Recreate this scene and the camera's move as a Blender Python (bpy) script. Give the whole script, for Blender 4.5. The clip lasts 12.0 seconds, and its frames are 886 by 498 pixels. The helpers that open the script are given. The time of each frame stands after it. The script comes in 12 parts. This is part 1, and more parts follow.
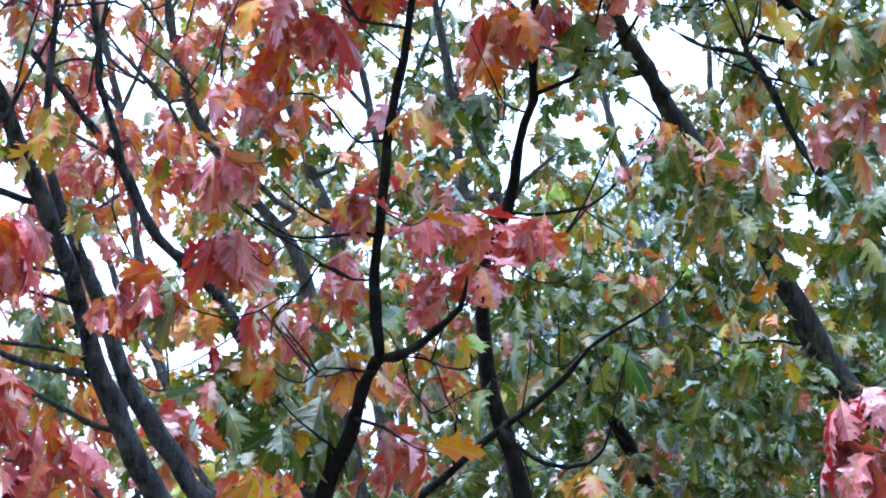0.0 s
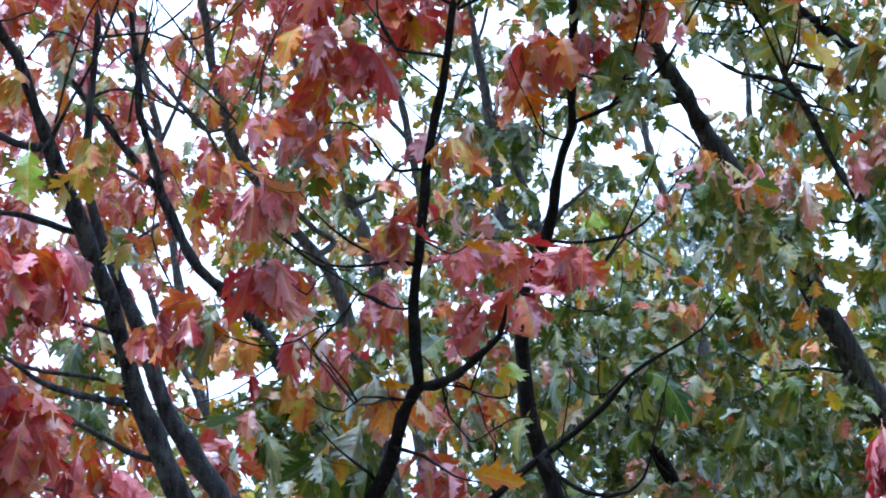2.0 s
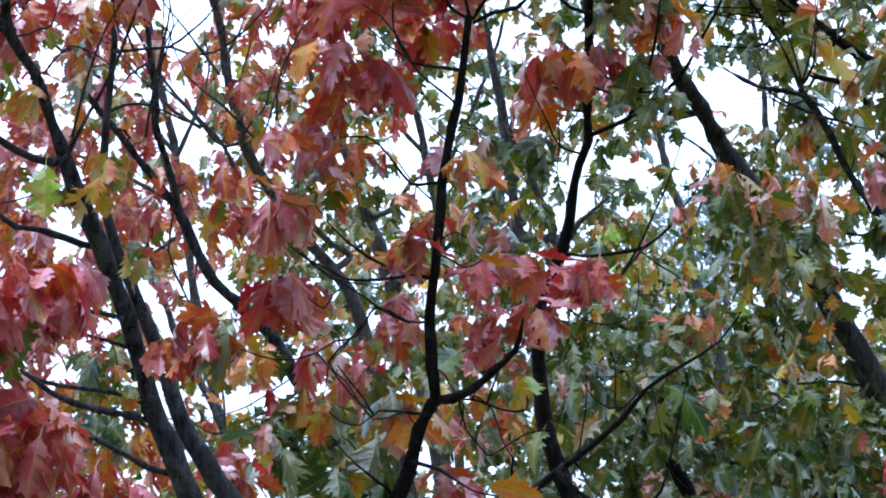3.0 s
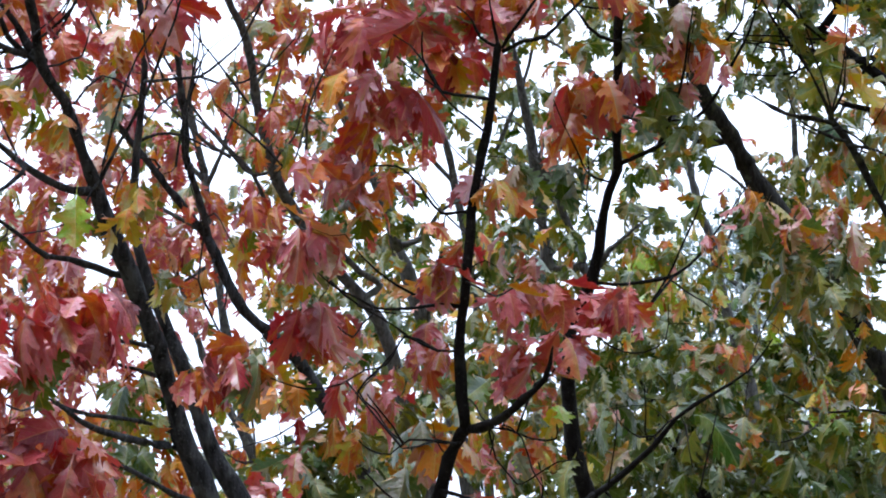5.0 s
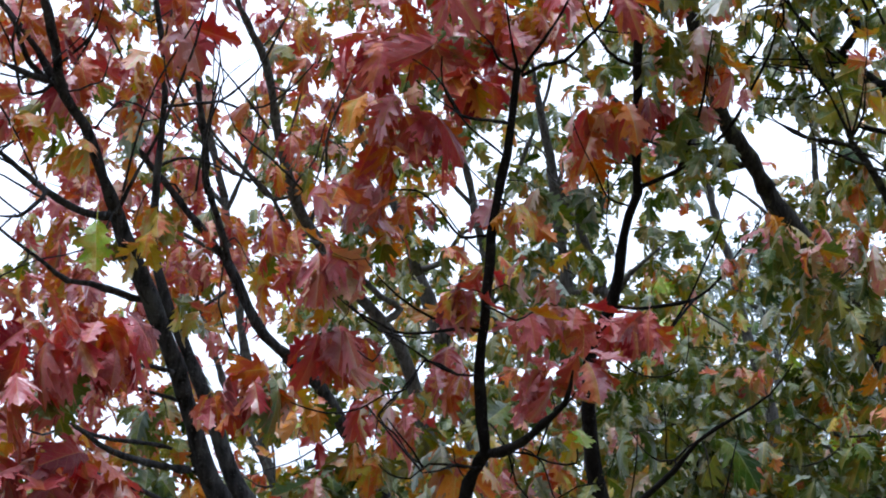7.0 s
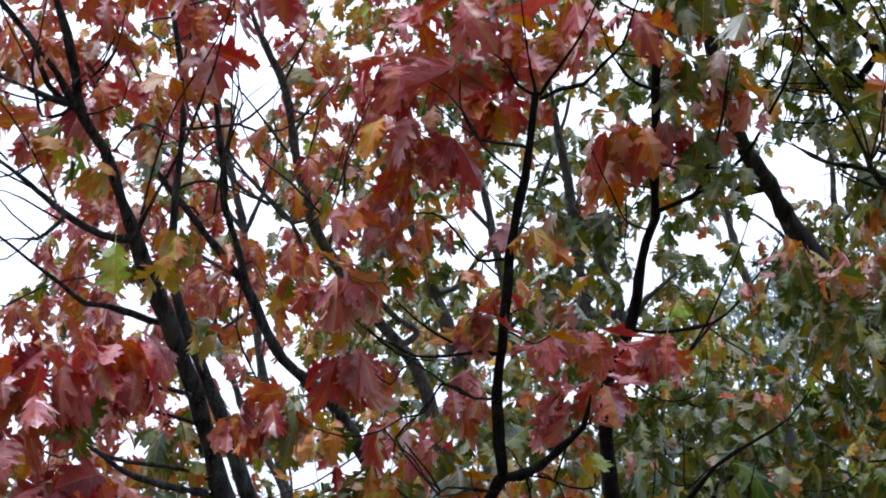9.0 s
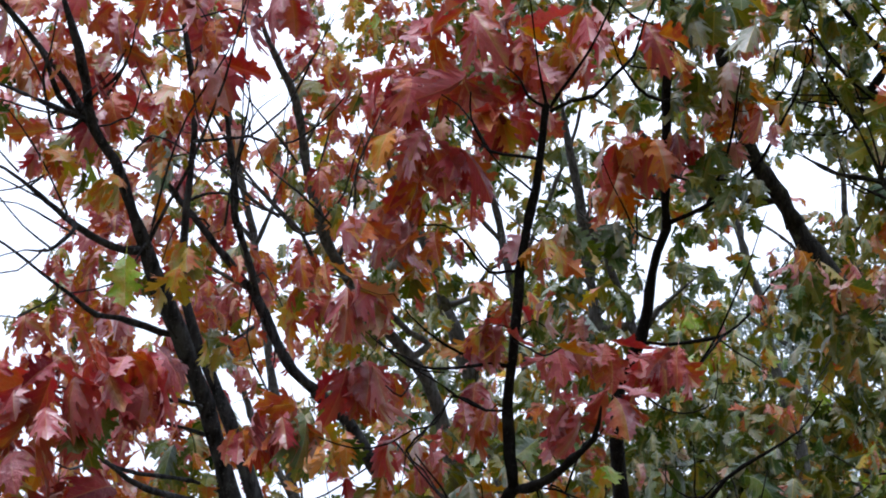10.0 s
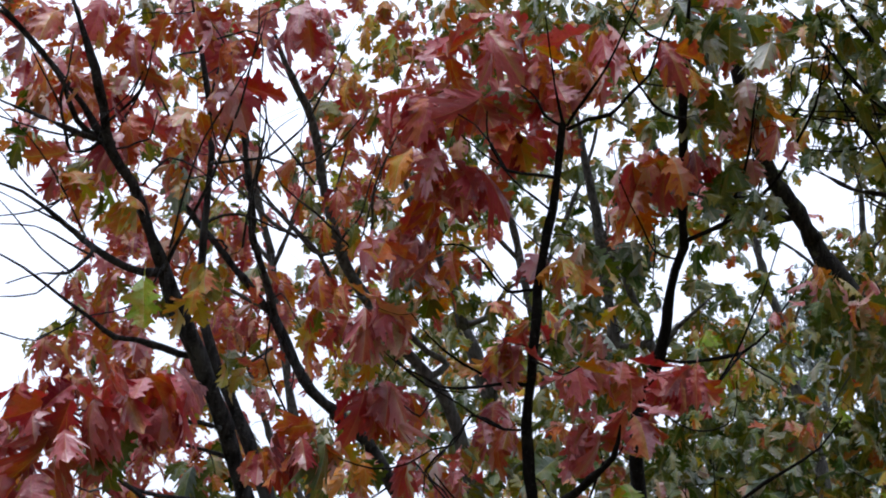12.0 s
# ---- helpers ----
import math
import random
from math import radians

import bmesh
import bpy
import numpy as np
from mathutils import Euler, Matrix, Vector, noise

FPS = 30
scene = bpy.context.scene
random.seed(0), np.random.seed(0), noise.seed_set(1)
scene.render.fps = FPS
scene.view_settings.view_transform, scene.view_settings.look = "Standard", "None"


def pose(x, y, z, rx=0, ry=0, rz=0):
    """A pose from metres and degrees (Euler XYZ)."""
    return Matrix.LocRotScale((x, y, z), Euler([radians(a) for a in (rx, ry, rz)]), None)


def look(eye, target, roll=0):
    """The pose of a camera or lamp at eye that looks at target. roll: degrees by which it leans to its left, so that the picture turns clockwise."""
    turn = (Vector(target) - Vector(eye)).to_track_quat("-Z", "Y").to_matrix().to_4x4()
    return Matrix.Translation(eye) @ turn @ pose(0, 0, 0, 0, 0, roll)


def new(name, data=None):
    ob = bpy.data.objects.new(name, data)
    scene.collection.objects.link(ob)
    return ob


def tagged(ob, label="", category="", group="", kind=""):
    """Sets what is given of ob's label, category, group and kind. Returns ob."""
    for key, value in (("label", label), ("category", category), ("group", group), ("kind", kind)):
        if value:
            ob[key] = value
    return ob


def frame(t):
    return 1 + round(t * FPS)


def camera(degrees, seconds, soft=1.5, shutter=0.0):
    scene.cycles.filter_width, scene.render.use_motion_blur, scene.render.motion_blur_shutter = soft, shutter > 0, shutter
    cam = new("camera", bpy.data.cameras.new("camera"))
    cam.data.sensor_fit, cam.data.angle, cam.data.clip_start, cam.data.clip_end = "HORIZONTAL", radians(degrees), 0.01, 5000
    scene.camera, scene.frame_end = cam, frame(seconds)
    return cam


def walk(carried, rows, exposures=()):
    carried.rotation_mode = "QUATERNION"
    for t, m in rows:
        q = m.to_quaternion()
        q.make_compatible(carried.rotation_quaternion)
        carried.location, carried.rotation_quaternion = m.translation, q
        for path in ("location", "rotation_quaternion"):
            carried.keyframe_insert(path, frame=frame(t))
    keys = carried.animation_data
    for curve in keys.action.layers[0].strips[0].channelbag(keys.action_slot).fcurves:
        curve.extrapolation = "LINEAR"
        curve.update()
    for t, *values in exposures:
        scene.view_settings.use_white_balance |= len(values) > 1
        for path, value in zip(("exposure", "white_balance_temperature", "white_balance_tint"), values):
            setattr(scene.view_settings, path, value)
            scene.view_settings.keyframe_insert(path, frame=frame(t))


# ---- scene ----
from mathutils.geometry import tessellate_polygon

# A stand of red oaks in autumn under an overcast sky: the camera stands still and turns up and to the left.
cam = camera(25, 12.0, soft=1.95)
PATH = [
    (0.0, 109.597, -2.900, -0.640),
    (0.5, 109.800, -2.549, -0.555),
    (1.0, 110.030, -2.197, -0.528),
    (1.5, 110.222, -1.950, -0.436),
    (2.0, 110.422, -1.717, -0.417),
    (2.5, 110.590, -1.510, -0.421),
    (3.0, 110.816, -1.224, -0.363),
    (5.0, 111.644, -0.322, -0.132),
    (5.5, 111.813, -0.175, -0.072),
    (6.0, 112.000, -0.000, -0.000),
    (6.5, 112.162, 0.148, 0.040),
    (7.0, 112.334, 0.290, 0.040),
    (9.0, 113.003, 0.847, 0.367),
    (9.5, 113.172, 1.017, 0.397),
    (10.0, 113.340, 1.180, 0.506),
    (10.5, 113.478, 1.329, 0.517),
    (11.0, 113.617, 1.484, 0.538),
    (11.5, 113.756, 1.607, 0.394),
    (12.0, 113.898, 1.735, 0.262),
]
walk(cam, [(t, pose(0, 0, 1.6, tilt, 0, pan) @ pose(0, 0, 0, 0, 0, roll)) for t, tilt, pan, roll in PATH],
     exposures=[(0.0, 1.66, 4700, 11), (3.0, 1.08, 4850, 13), (4.9, 1.00, 5500, 14), (7.0, 0.60, 5550, 14), (9.0, 0.52, 5650, 15), (10.5, 0.38, 5750, 16), (12.0, 0.14, 5850, 17)])

# ---- world and sun: an even overcast sky with a veiled sun ----
SUN_UP, SUN_TURN = 70, 215
world = bpy.data.worlds.new("overcast")
scene.world = world
world.use_nodes = True
wn, wl = world.node_tree.nodes, world.node_tree.links
wn.clear()
sky = wn.new("ShaderNodeTexSky")
sky.sky_type, sky.sun_disc = "NISHITA", False
sky.sun_elevation, sky.sun_rotation = radians(SUN_UP), radians(SUN_TURN)
sky.dust_density, sky.air_density = 4.0, 1.0
blue = wn.new("ShaderNodeBackground")
blue.inputs["Strength"].default_value = 0.05
cloud = wn.new("ShaderNodeBackground")
cloud.inputs["Color"].default_value = (0.92, 0.96, 1.0, 1)
# overcast luminance: three times as bright overhead as at the horizon
way = wn.new("ShaderNodeTexCoord")
axes = wn.new("ShaderNodeSeparateXYZ")
wl.new(way.outputs["Generated"], axes.inputs[0])
lift = wn.new("ShaderNodeMapRange")
lift.inputs["To Min"].default_value, lift.inputs["To Max"].default_value = 0.60, 1.80
wl.new(axes.outputs["Z"], lift.inputs["Value"])
wl.new(lift.outputs[0], cloud.inputs["Strength"])
both = wn.new("ShaderNodeAddShader")
out = wn.new("ShaderNodeOutputWorld")
wl.new(sky.outputs[0], blue.inputs["Color"])
wl.new(blue.outputs[0], both.inputs[0])
wl.new(cloud.outputs[0], both.inputs[1])
wl.new(both.outputs[0], out.inputs["Surface"])

lamp = bpy.data.lights.new("veiled_sun", "SUN")
lamp.energy, lamp.angle, lamp.color = 1.15, radians(15), (1.0, 0.97, 0.93)
turn, up = radians(SUN_TURN), radians(SUN_UP)
sun_way = Vector((math.sin(turn) * math.cos(up), math.cos(turn) * math.cos(up), math.sin(up)))
new("sun", lamp).matrix_world = look(sun_way * 60, (0, 0, 0))


# ---- materials ----
def material(name):
    m = bpy.data.materials.new(name)
    m.use_nodes = True
    nodes, links = m.node_tree.nodes, m.node_tree.links
    nodes.clear()
    return m, nodes, links


def ramp(nodes, stops):
    r = nodes.new("ShaderNodeValToRGB")
    while len(r.color_ramp.elements) < len(stops):
        r.color_ramp.elements.new(0.5)
    for e, (p, c) in zip(r.color_ramp.elements, stops):
        e.position, e.color = p, (*c, 1)
    return r


def calc(nodes, links, op, a, b=None):
    n = nodes.new("ShaderNodeMath")
    n.operation = op
    for socket, v in zip(n.inputs, (a, b)):
        if v is None:
            continue
        if isinstance(v, (int, float)):
            socket.default_value = v
        else:
            links.new(v, socket)
    return n.outputs[0]


def blend(nodes, links, fac, a, b, how="MIX"):
    n = nodes.new("ShaderNodeMix")
    n.data_type, n.blend_type = "RGBA", how
    for socket, v in ((n.inputs[0], fac), (n.inputs[6], a), (n.inputs[7], b)):
        if isinstance(v, (int, float)):
            socket.default_value = v
        elif isinstance(v, tuple):
            socket.default_value = (*v, 1)
        else:
            links.new(v, socket)
    return n.outputs[2]


def leaf_material(name, main, second, vein, linger=(0.34, 0.27, 0.05), rough=0.32, through_light=0.25, gloss=1.0):
    """Autumn leaf: a main colour that differs from leaf to leaf, blotches of a second one, paler veins, brown specks."""
    m, nodes, links = material(name)
    info, geo, uv = nodes.new("ShaderNodeObjectInfo"), nodes.new("ShaderNodeNewGeometry"), nodes.new("ShaderNodeUVMap")
    uv.uv_map = "leaf"
    own = calc(nodes, links, "FRACT", calc(nodes, links, "ADD", calc(nodes, links, "MULTIPLY", info.outputs["Random"], 7.31),
                                           calc(nodes, links, "MULTIPLY", geo.outputs["Random Per Island"], 3.17)))
    other = calc(nodes, links, "FRACT", calc(nodes, links, "MULTIPLY", own, 13.7))
    cut = nodes.new("ShaderNodeSeparateXYZ")
    links.new(uv.outputs[0], cut.inputs[0])
    place = nodes.new("ShaderNodeCombineXYZ")
    links.new(cut.outputs[0], place.inputs[0])
    links.new(cut.outputs[1], place.inputs[1])
    links.new(calc(nodes, links, "MULTIPLY", own, 60.0), place.inputs[2])
    coarse, fine = nodes.new("ShaderNodeTexNoise"), nodes.new("ShaderNodeTexNoise")
    for n, s, d in ((coarse, 3.2, 3.0), (fine, 19.0, 2.0)):
        links.new(place.outputs[0], n.inputs["Vector"])
        n.inputs["Scale"].default_value, n.inputs["Detail"].default_value = s, d
    r1, r2 = ramp(nodes, main), ramp(nodes, second)
    links.new(own, r1.inputs[0])
    links.new(other, r2.inputs[0])
    # blotches, more on some leaves than on others, strongest along the midrib
    side = calc(nodes, links, "ABSOLUTE", calc(nodes, links, "SUBTRACT", cut.outputs[0], 0.5))
    lean = calc(nodes, links, "MULTIPLY", calc(nodes, links, "SUBTRACT", other, 0.5), 0.34)
    blot = calc(nodes, links, "ADD", calc(nodes, links, "SUBTRACT", coarse.outputs["Fac"], calc(nodes, links, "MULTIPLY", side, 0.35)), lean)
    edge = nodes.new("ShaderNodeMapRange")
    edge.inputs["From Min"].default_value, edge.inputs["From Max"].default_value = 0.44, 0.62
    links.new(blot, edge.inputs["Value"])
    colour = blend(nodes, links, edge.outputs[0], r1.outputs[0], r2.outputs[0])
    # the green that lingers along the midrib of some leaves
    near_rib = nodes.new("ShaderNodeMapRange")
    near_rib.inputs["From Min"].default_value, near_rib.inputs["From Max"].default_value = 0.20, 0.0
    links.new(calc(nodes, links, "ADD", side, calc(nodes, links, "MULTIPLY", coarse.outputs["Fac"], 0.12)), near_rib.inputs["Value"])
    late = nodes.new("ShaderNodeMapRange")
    late.inputs["From Min"].default_value, late.inputs["From Max"].default_value, late.inputs["To Max"].default_value = 0.55, 1.0, 0.9
    links.new(calc(nodes, links, "FRACT", calc(nodes, links, "MULTIPLY", own, 41.9)), late.inputs["Value"])
    colour = blend(nodes, links, calc(nodes, links, "MULTIPLY", near_rib.outputs[0], late.outputs[0]), colour, linger)
    # midrib and side veins
    slant = calc(nodes, links, "FRACT", calc(nodes, links, "MULTIPLY", calc(nodes, links, "SUBTRACT", cut.outputs[1], calc(nodes, links, "MULTIPLY", side, 0.85)), 6.5))
    ribs = calc(nodes, links, "LESS_THAN", calc(nodes, links, "ABSOLUTE", calc(nodes, links, "SUBTRACT", slant, 0.5)), 0.045)
    mid = calc(nodes, links, "LESS_THAN", side, 0.013)
    net = calc(nodes, links, "MAXIMUM", calc(nodes, links, "MULTIPLY", ribs, 0.2), calc(nodes, links, "MULTIPLY", mid, 0.42))
    colour = blend(nodes, links, net, colour, vein)
    speck = nodes.new("ShaderNodeMapRange")
    speck.inputs["From Min"].default_value, speck.inputs["From Max"].default_value = 0.66, 0.74
    speck.inputs["To Max"].default_value = 0.7
    links.new(fine.outputs["Fac"], speck.inputs["Value"])
    colour = blend(nodes, links, speck.outputs[0], colour, (0.10, 0.045, 0.02))
    grain = blend(nodes, links, 0.35, colour, fine.outputs["Color"], "SOFT_LIGHT")
    bump = nodes.new("ShaderNodeBump")
    bump.inputs["Strength"].default_value, bump.inputs["Distance"].default_value = 0.6, 0.014
    pucker = calc(nodes, links, "ADD", coarse.outputs["Fac"], calc(nodes, links, "MULTIPLY", fine.outputs["Fac"], 0.22))
    links.new(calc(nodes, links, "ADD", pucker, calc(nodes, links, "MULTIPLY", net, -0.2)), bump.inputs["Height"])
    skin, glow, mix, end = (nodes.new(k) for k in ("ShaderNodeBsdfPrincipled", "ShaderNodeBsdfTranslucent", "ShaderNodeMixShader", "ShaderNodeOutputMaterial"))
    skin.inputs["Roughness"].default_value = rough
    # some leaves are waxy, others dull
    wax = calc(nodes, links, "FRACT", calc(nodes, links, "MULTIPLY", own, 29.3))
    links.new(calc(nodes, links, "ADD", calc(nodes, links, "MULTIPLY", calc(nodes, links, "MULTIPLY", wax, wax), 1.7 * gloss), 0.15 * gloss), skin.inputs["Specular IOR Level"])
    links.new(grain, skin.inputs["Base Color"])
    rich = nodes.new("ShaderNodeHueSaturation")
    rich.inputs["Saturation"].default_value = 1.5
    links.new(grain, rich.inputs["Color"])
    links.new(rich.outputs[0], glow.inputs["Color"])
    links.new(bump.outputs[0], skin.inputs["Normal"])
    mix.inputs[0].default_value = through_light
    links.new(skin.outputs[0], mix.inputs[1])
    links.new(glow.outputs[0], mix.inputs[2])
    links.new(mix.outputs[0], end.inputs["Surface"])
    return m


def bark_material(name, dark, light, lichen, amount=0.5):
    m, nodes, links = material(name)
    at = nodes.new("ShaderNodeTexCoord")
    stretch = nodes.new("ShaderNodeMapping")
    stretch.inputs["Scale"].default_value = (1, 1, 0.15)
    links.new(at.outputs["Object"], stretch.inputs["Vector"])
    furrow, patch, grain = (nodes.new("ShaderNodeTexNoise") for _ in range(3))
    for n, s, d, v in ((furrow, 60, 5, stretch.outputs[0]), (patch, 16, 4, at.outputs["Object"]), (grain, 150, 3, at.outputs["Object"])):
        n.inputs["Scale"].default_value, n.inputs["Detail"].default_value = s, d
        links.new(v, n.inputs["Vector"])
    tone = ramp(nodes, [(0.32, dark), (0.7, light)])
    links.new(furrow.outputs["Fac"], tone.inputs[0])
    where = nodes.new("ShaderNodeMapRange")
    where.inputs["From Min"].default_value, where.inputs["From Max"].default_value = 0.55, 0.68
    where.inputs["To Max"].default_value = amount
    links.new(patch.outputs["Fac"], where.inputs["Value"])
    colour = blend(nodes, links, where.outputs[0], tone.outputs[0], lichen)
    fleck = nodes.new("ShaderNodeMapRange")
    fleck.inputs["From Min"].default_value, fleck.inputs["From Max"].default_value, fleck.inputs["To Max"].default_value = 0.60, 0.70, 0.38
    links.new(grain.outputs["Fac"], fleck.inputs["Value"])
    colour = blend(nodes, links, fleck.outputs[0], colour, lichen)
    bump = nodes.new("ShaderNodeBump")
    bump.inputs["Strength"].default_value, bump.inputs["Distance"].default_value = 1.0, 0.010
    links.new(calc(nodes, links, "ADD", furrow.outputs["Fac"], calc(nodes, links, "MULTIPLY", grain.outputs["Fac"], 0.3)), bump.inputs["Height"])
    skin, end = nodes.new("ShaderNodeBsdfPrincipled"), nodes.new("ShaderNodeOutputMaterial")
    skin.inputs["Roughness"].default_value = 0.85
    skin.inputs["Specular IOR Level"].default_value = 0.1
    links.new(colour, skin.inputs["Base Color"])
    links.new(bump.outputs[0], skin.inputs["Normal"])
    links.new(skin.outputs[0], end.inputs["Surface"])
    return m


RED = [(0.0, (0.16, 0.018, 0.026)), (0.25, (0.33, 0.036, 0.046)), (0.5, (0.42, 0.072, 0.080)), (0.8, (0.52, 0.15, 0.15)), (1.0, (0.22, 0.022, 0.038))]
RUST = [(0.0, (0.36, 0.05, 0.035)), (0.4, (0.45, 0.10, 0.05)), (0.75, (0.34, 0.045, 0.042)), (1.0, (0.49, 0.16, 0.055))]
ORANGE = [(0.0, (0.54, 0.13, 0.008)), (0.5, (0.58, 0.22, 0.012)), (1.0, (0.44, 0.08, 0.012))]
YELLOW = [(0.0, (0.58, 0.37, 0.02)), (0.5, (0.36, 0.34, 0.03)), (1.0, (0.54, 0.22, 0.015))]
GREEN = [(0.0, (0.014, 0.040, 0.006)), (0.35, (0.044, 0.090, 0.008)), (0.7, (0.105, 0.138, 0.010)), (1.0, (0.014, 0.052, 0.012))]
OLIVE = [(0.0, (0.07, 0.10, 0.014)), (0.5, (0.20, 0.19, 0.022)), (1.0, (0.045, 0.080, 0.014))]
# pink, pale and tan: real leaf tints with some sky sheen painted in
PINK = [(0.0, (0.44, 0.12, 0.13)), (0.5, (0.54, 0.20, 0.20)), (1.0, (0.38, 0.08, 0.09))]
PALE = [(0.0, (0.11, 0.17, 0.10)), (0.5, (0.18, 0.22, 0.13)), (1.0, (0.27, 0.25, 0.17))]
TAN = [(0.0, (0.48, 0.27, 0.17)), (0.5, (0.52, 0.24, 0.17)), (1.0, (0.38, 0.28, 0.14))]
# distance haze and pale sky sheen painted as a leaf colour
HAZY_SHEEN = [(0.0, (0.15, 0.20, 0.20)), (0.5, (0.23, 0.28, 0.28)), (1.0, (0.10, 0.14, 0.13))]
YELLOW_VEIN, RED_VEIN, GREEN_VEIN = (0.55, 0.42, 0.12), (0.50, 0.22, 0.10), (0.26, 0.30, 0.12)
LEAF = {
    "red": leaf_material("leaf_red", RED, RUST, RED_VEIN, gloss=1.35),
    "rust": leaf_material("leaf_rust", RUST, ORANGE, YELLOW_VEIN),
    "orange": leaf_material("leaf_orange", ORANGE, YELLOW, YELLOW_VEIN),
    "yellow": leaf_material("leaf_yellow", YELLOW, ORANGE, GREEN_VEIN),
    "lime": leaf_material("leaf_lime", [(0.0, (0.26, 0.42, 0.03)), (1.0, (0.34, 0.46, 0.04))], YELLOW, YELLOW_VEIN),
    "green": leaf_material("leaf_green", GREEN, GREEN, GREEN_VEIN, through_light=0.15, gloss=0.7),
    "olive": leaf_material("leaf_olive", OLIVE, [(0.0, (0.10, 0.14, 0.03)), (0.6, (0.06, 0.11, 0.03)), (1.0, (0.30, 0.20, 0.04))], GREEN_VEIN, through_light=0.2, gloss=0.7),
    "pink": leaf_material("leaf_pink", PINK, RED, RED_VEIN, gloss=1.25),
    "pale": leaf_material("leaf_pale", PALE, GREEN, GREEN_VEIN, through_light=0.15, gloss=1.2),
    "blush": leaf_material("leaf_blush", TAN, PINK, YELLOW_VEIN, gloss=1.8),
    "mixed": leaf_material("leaf_mixed", [(0.0, (0.08, 0.13, 0.04)), (0.35, (0.17, 0.18, 0.05)), (0.65, (0.36, 0.15, 0.05)), (1.0, (0.10, 0.15, 0.05))], OLIVE, YELLOW_VEIN),
    "silver": leaf_material("leaf_hazy_sheen", HAZY_SHEEN, HAZY_SHEEN, GREEN_VEIN),
}
# near-black: the shade of backlit stems is put into this bark colour
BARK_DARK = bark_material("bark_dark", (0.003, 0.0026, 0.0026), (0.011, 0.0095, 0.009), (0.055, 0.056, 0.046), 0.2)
BARK_STEM = bark_material("bark_stem", (0.006, 0.006, 0.007), (0.050, 0.050, 0.053), (0.15, 0.16, 0.15), 0.28)
BARK_GREY = bark_material("bark_grey", (0.032, 0.032, 0.032), (0.11, 0.107, 0.103), (0.17, 0.19, 0.15), 0.5)
BARK_MOSSY = bark_material("bark_mossy", (0.006, 0.0055, 0.005), (0.030, 0.028, 0.024), (0.09, 0.10, 0.045), 0.45)


def litter_material():
    m, nodes, links = material("leaf_litter")
    at = nodes.new("ShaderNodeTexCoord")
    cell, big = nodes.new("ShaderNodeTexVoronoi"), nodes.new("ShaderNodeTexNoise")
    cell.inputs["Scale"].default_value, big.inputs["Scale"].default_value = 9.0, 0.4
    for n in (cell, big):
        links.new(at.outputs["Object"], n.inputs["Vector"])
    cut = nodes.new("ShaderNodeSeparateColor")
    links.new(cell.outputs["Color"], cut.inputs[0])
    tone = ramp(nodes, [(0.0, (0.05, 0.035, 0.02)), (0.4, (0.16, 0.08, 0.035)), (0.75, (0.22, 0.10, 0.04)), (1.0, (0.07, 0.08, 0.03))])
    links.new(cut.outputs[0], tone.inputs[0])
    grass = blend(nodes, links, big.outputs["Fac"], tone.outputs[0], (0.05, 0.075, 0.025))
    bump = nodes.new("ShaderNodeBump")
    bump.inputs["Strength"].default_value = 0.6
    links.new(cell.outputs["Distance"], bump.inputs["Height"])
    skin, end = nodes.new("ShaderNodeBsdfPrincipled"), nodes.new("ShaderNodeOutputMaterial")
    skin.inputs["Roughness"].default_value = 0.9
    links.new(grass, skin.inputs["Base Color"])
    links.new(bump.outputs[0], skin.inputs["Normal"])
    links.new(skin.outputs[0], end.inputs["Surface"])
    return m


# ---- building blocks ----
rng = np.random.default_rng(11)


def part(name, mesh, mat, parent, label="", kind=""):
    """Links a mesh as one part under a thing or under a part."""
    if mat and not mesh.materials:
        mesh.materials.append(mat)
    ob = new(name, mesh)
    ob.parent = parent
    return tagged(ob, label, kind=kind)


def smooth_line(points, step):
    """A curve through points (x, y, z, radius), cut about every step metres."""
    p = np.array(points, float)
    gap = np.linalg.norm(np.diff(p[:, :3], axis=0), axis=1) + 1e-6
    slope = np.diff(p, axis=0) / gap[:, None]
    tangent = np.vstack([slope[:1], (slope[:-1] * gap[1:, None] + slope[1:] * gap[:-1, None]) / (gap[1:] + gap[:-1])[:, None], slope[-1:]])
    rows = []
    for i in range(len(p) - 1):
        n = max(2, min(9, int(gap[i] / step)))
        for k in range(n):
            t = k / n
            q = ((1 + 2 * t) * (1 - t) ** 2 * p[i] + t * (1 - t) ** 2 * gap[i] * tangent[i]
                 + t * t * (3 - 2 * t) * p[i + 1] + t * t * (t - 1) * gap[i] * tangent[i + 1])
            q[3] = p[i, 3] + (p[i + 1, 3] - p[i, 3]) * t
            rows.append(q)
    rows.append(p[-1])
    return np.array(rows)


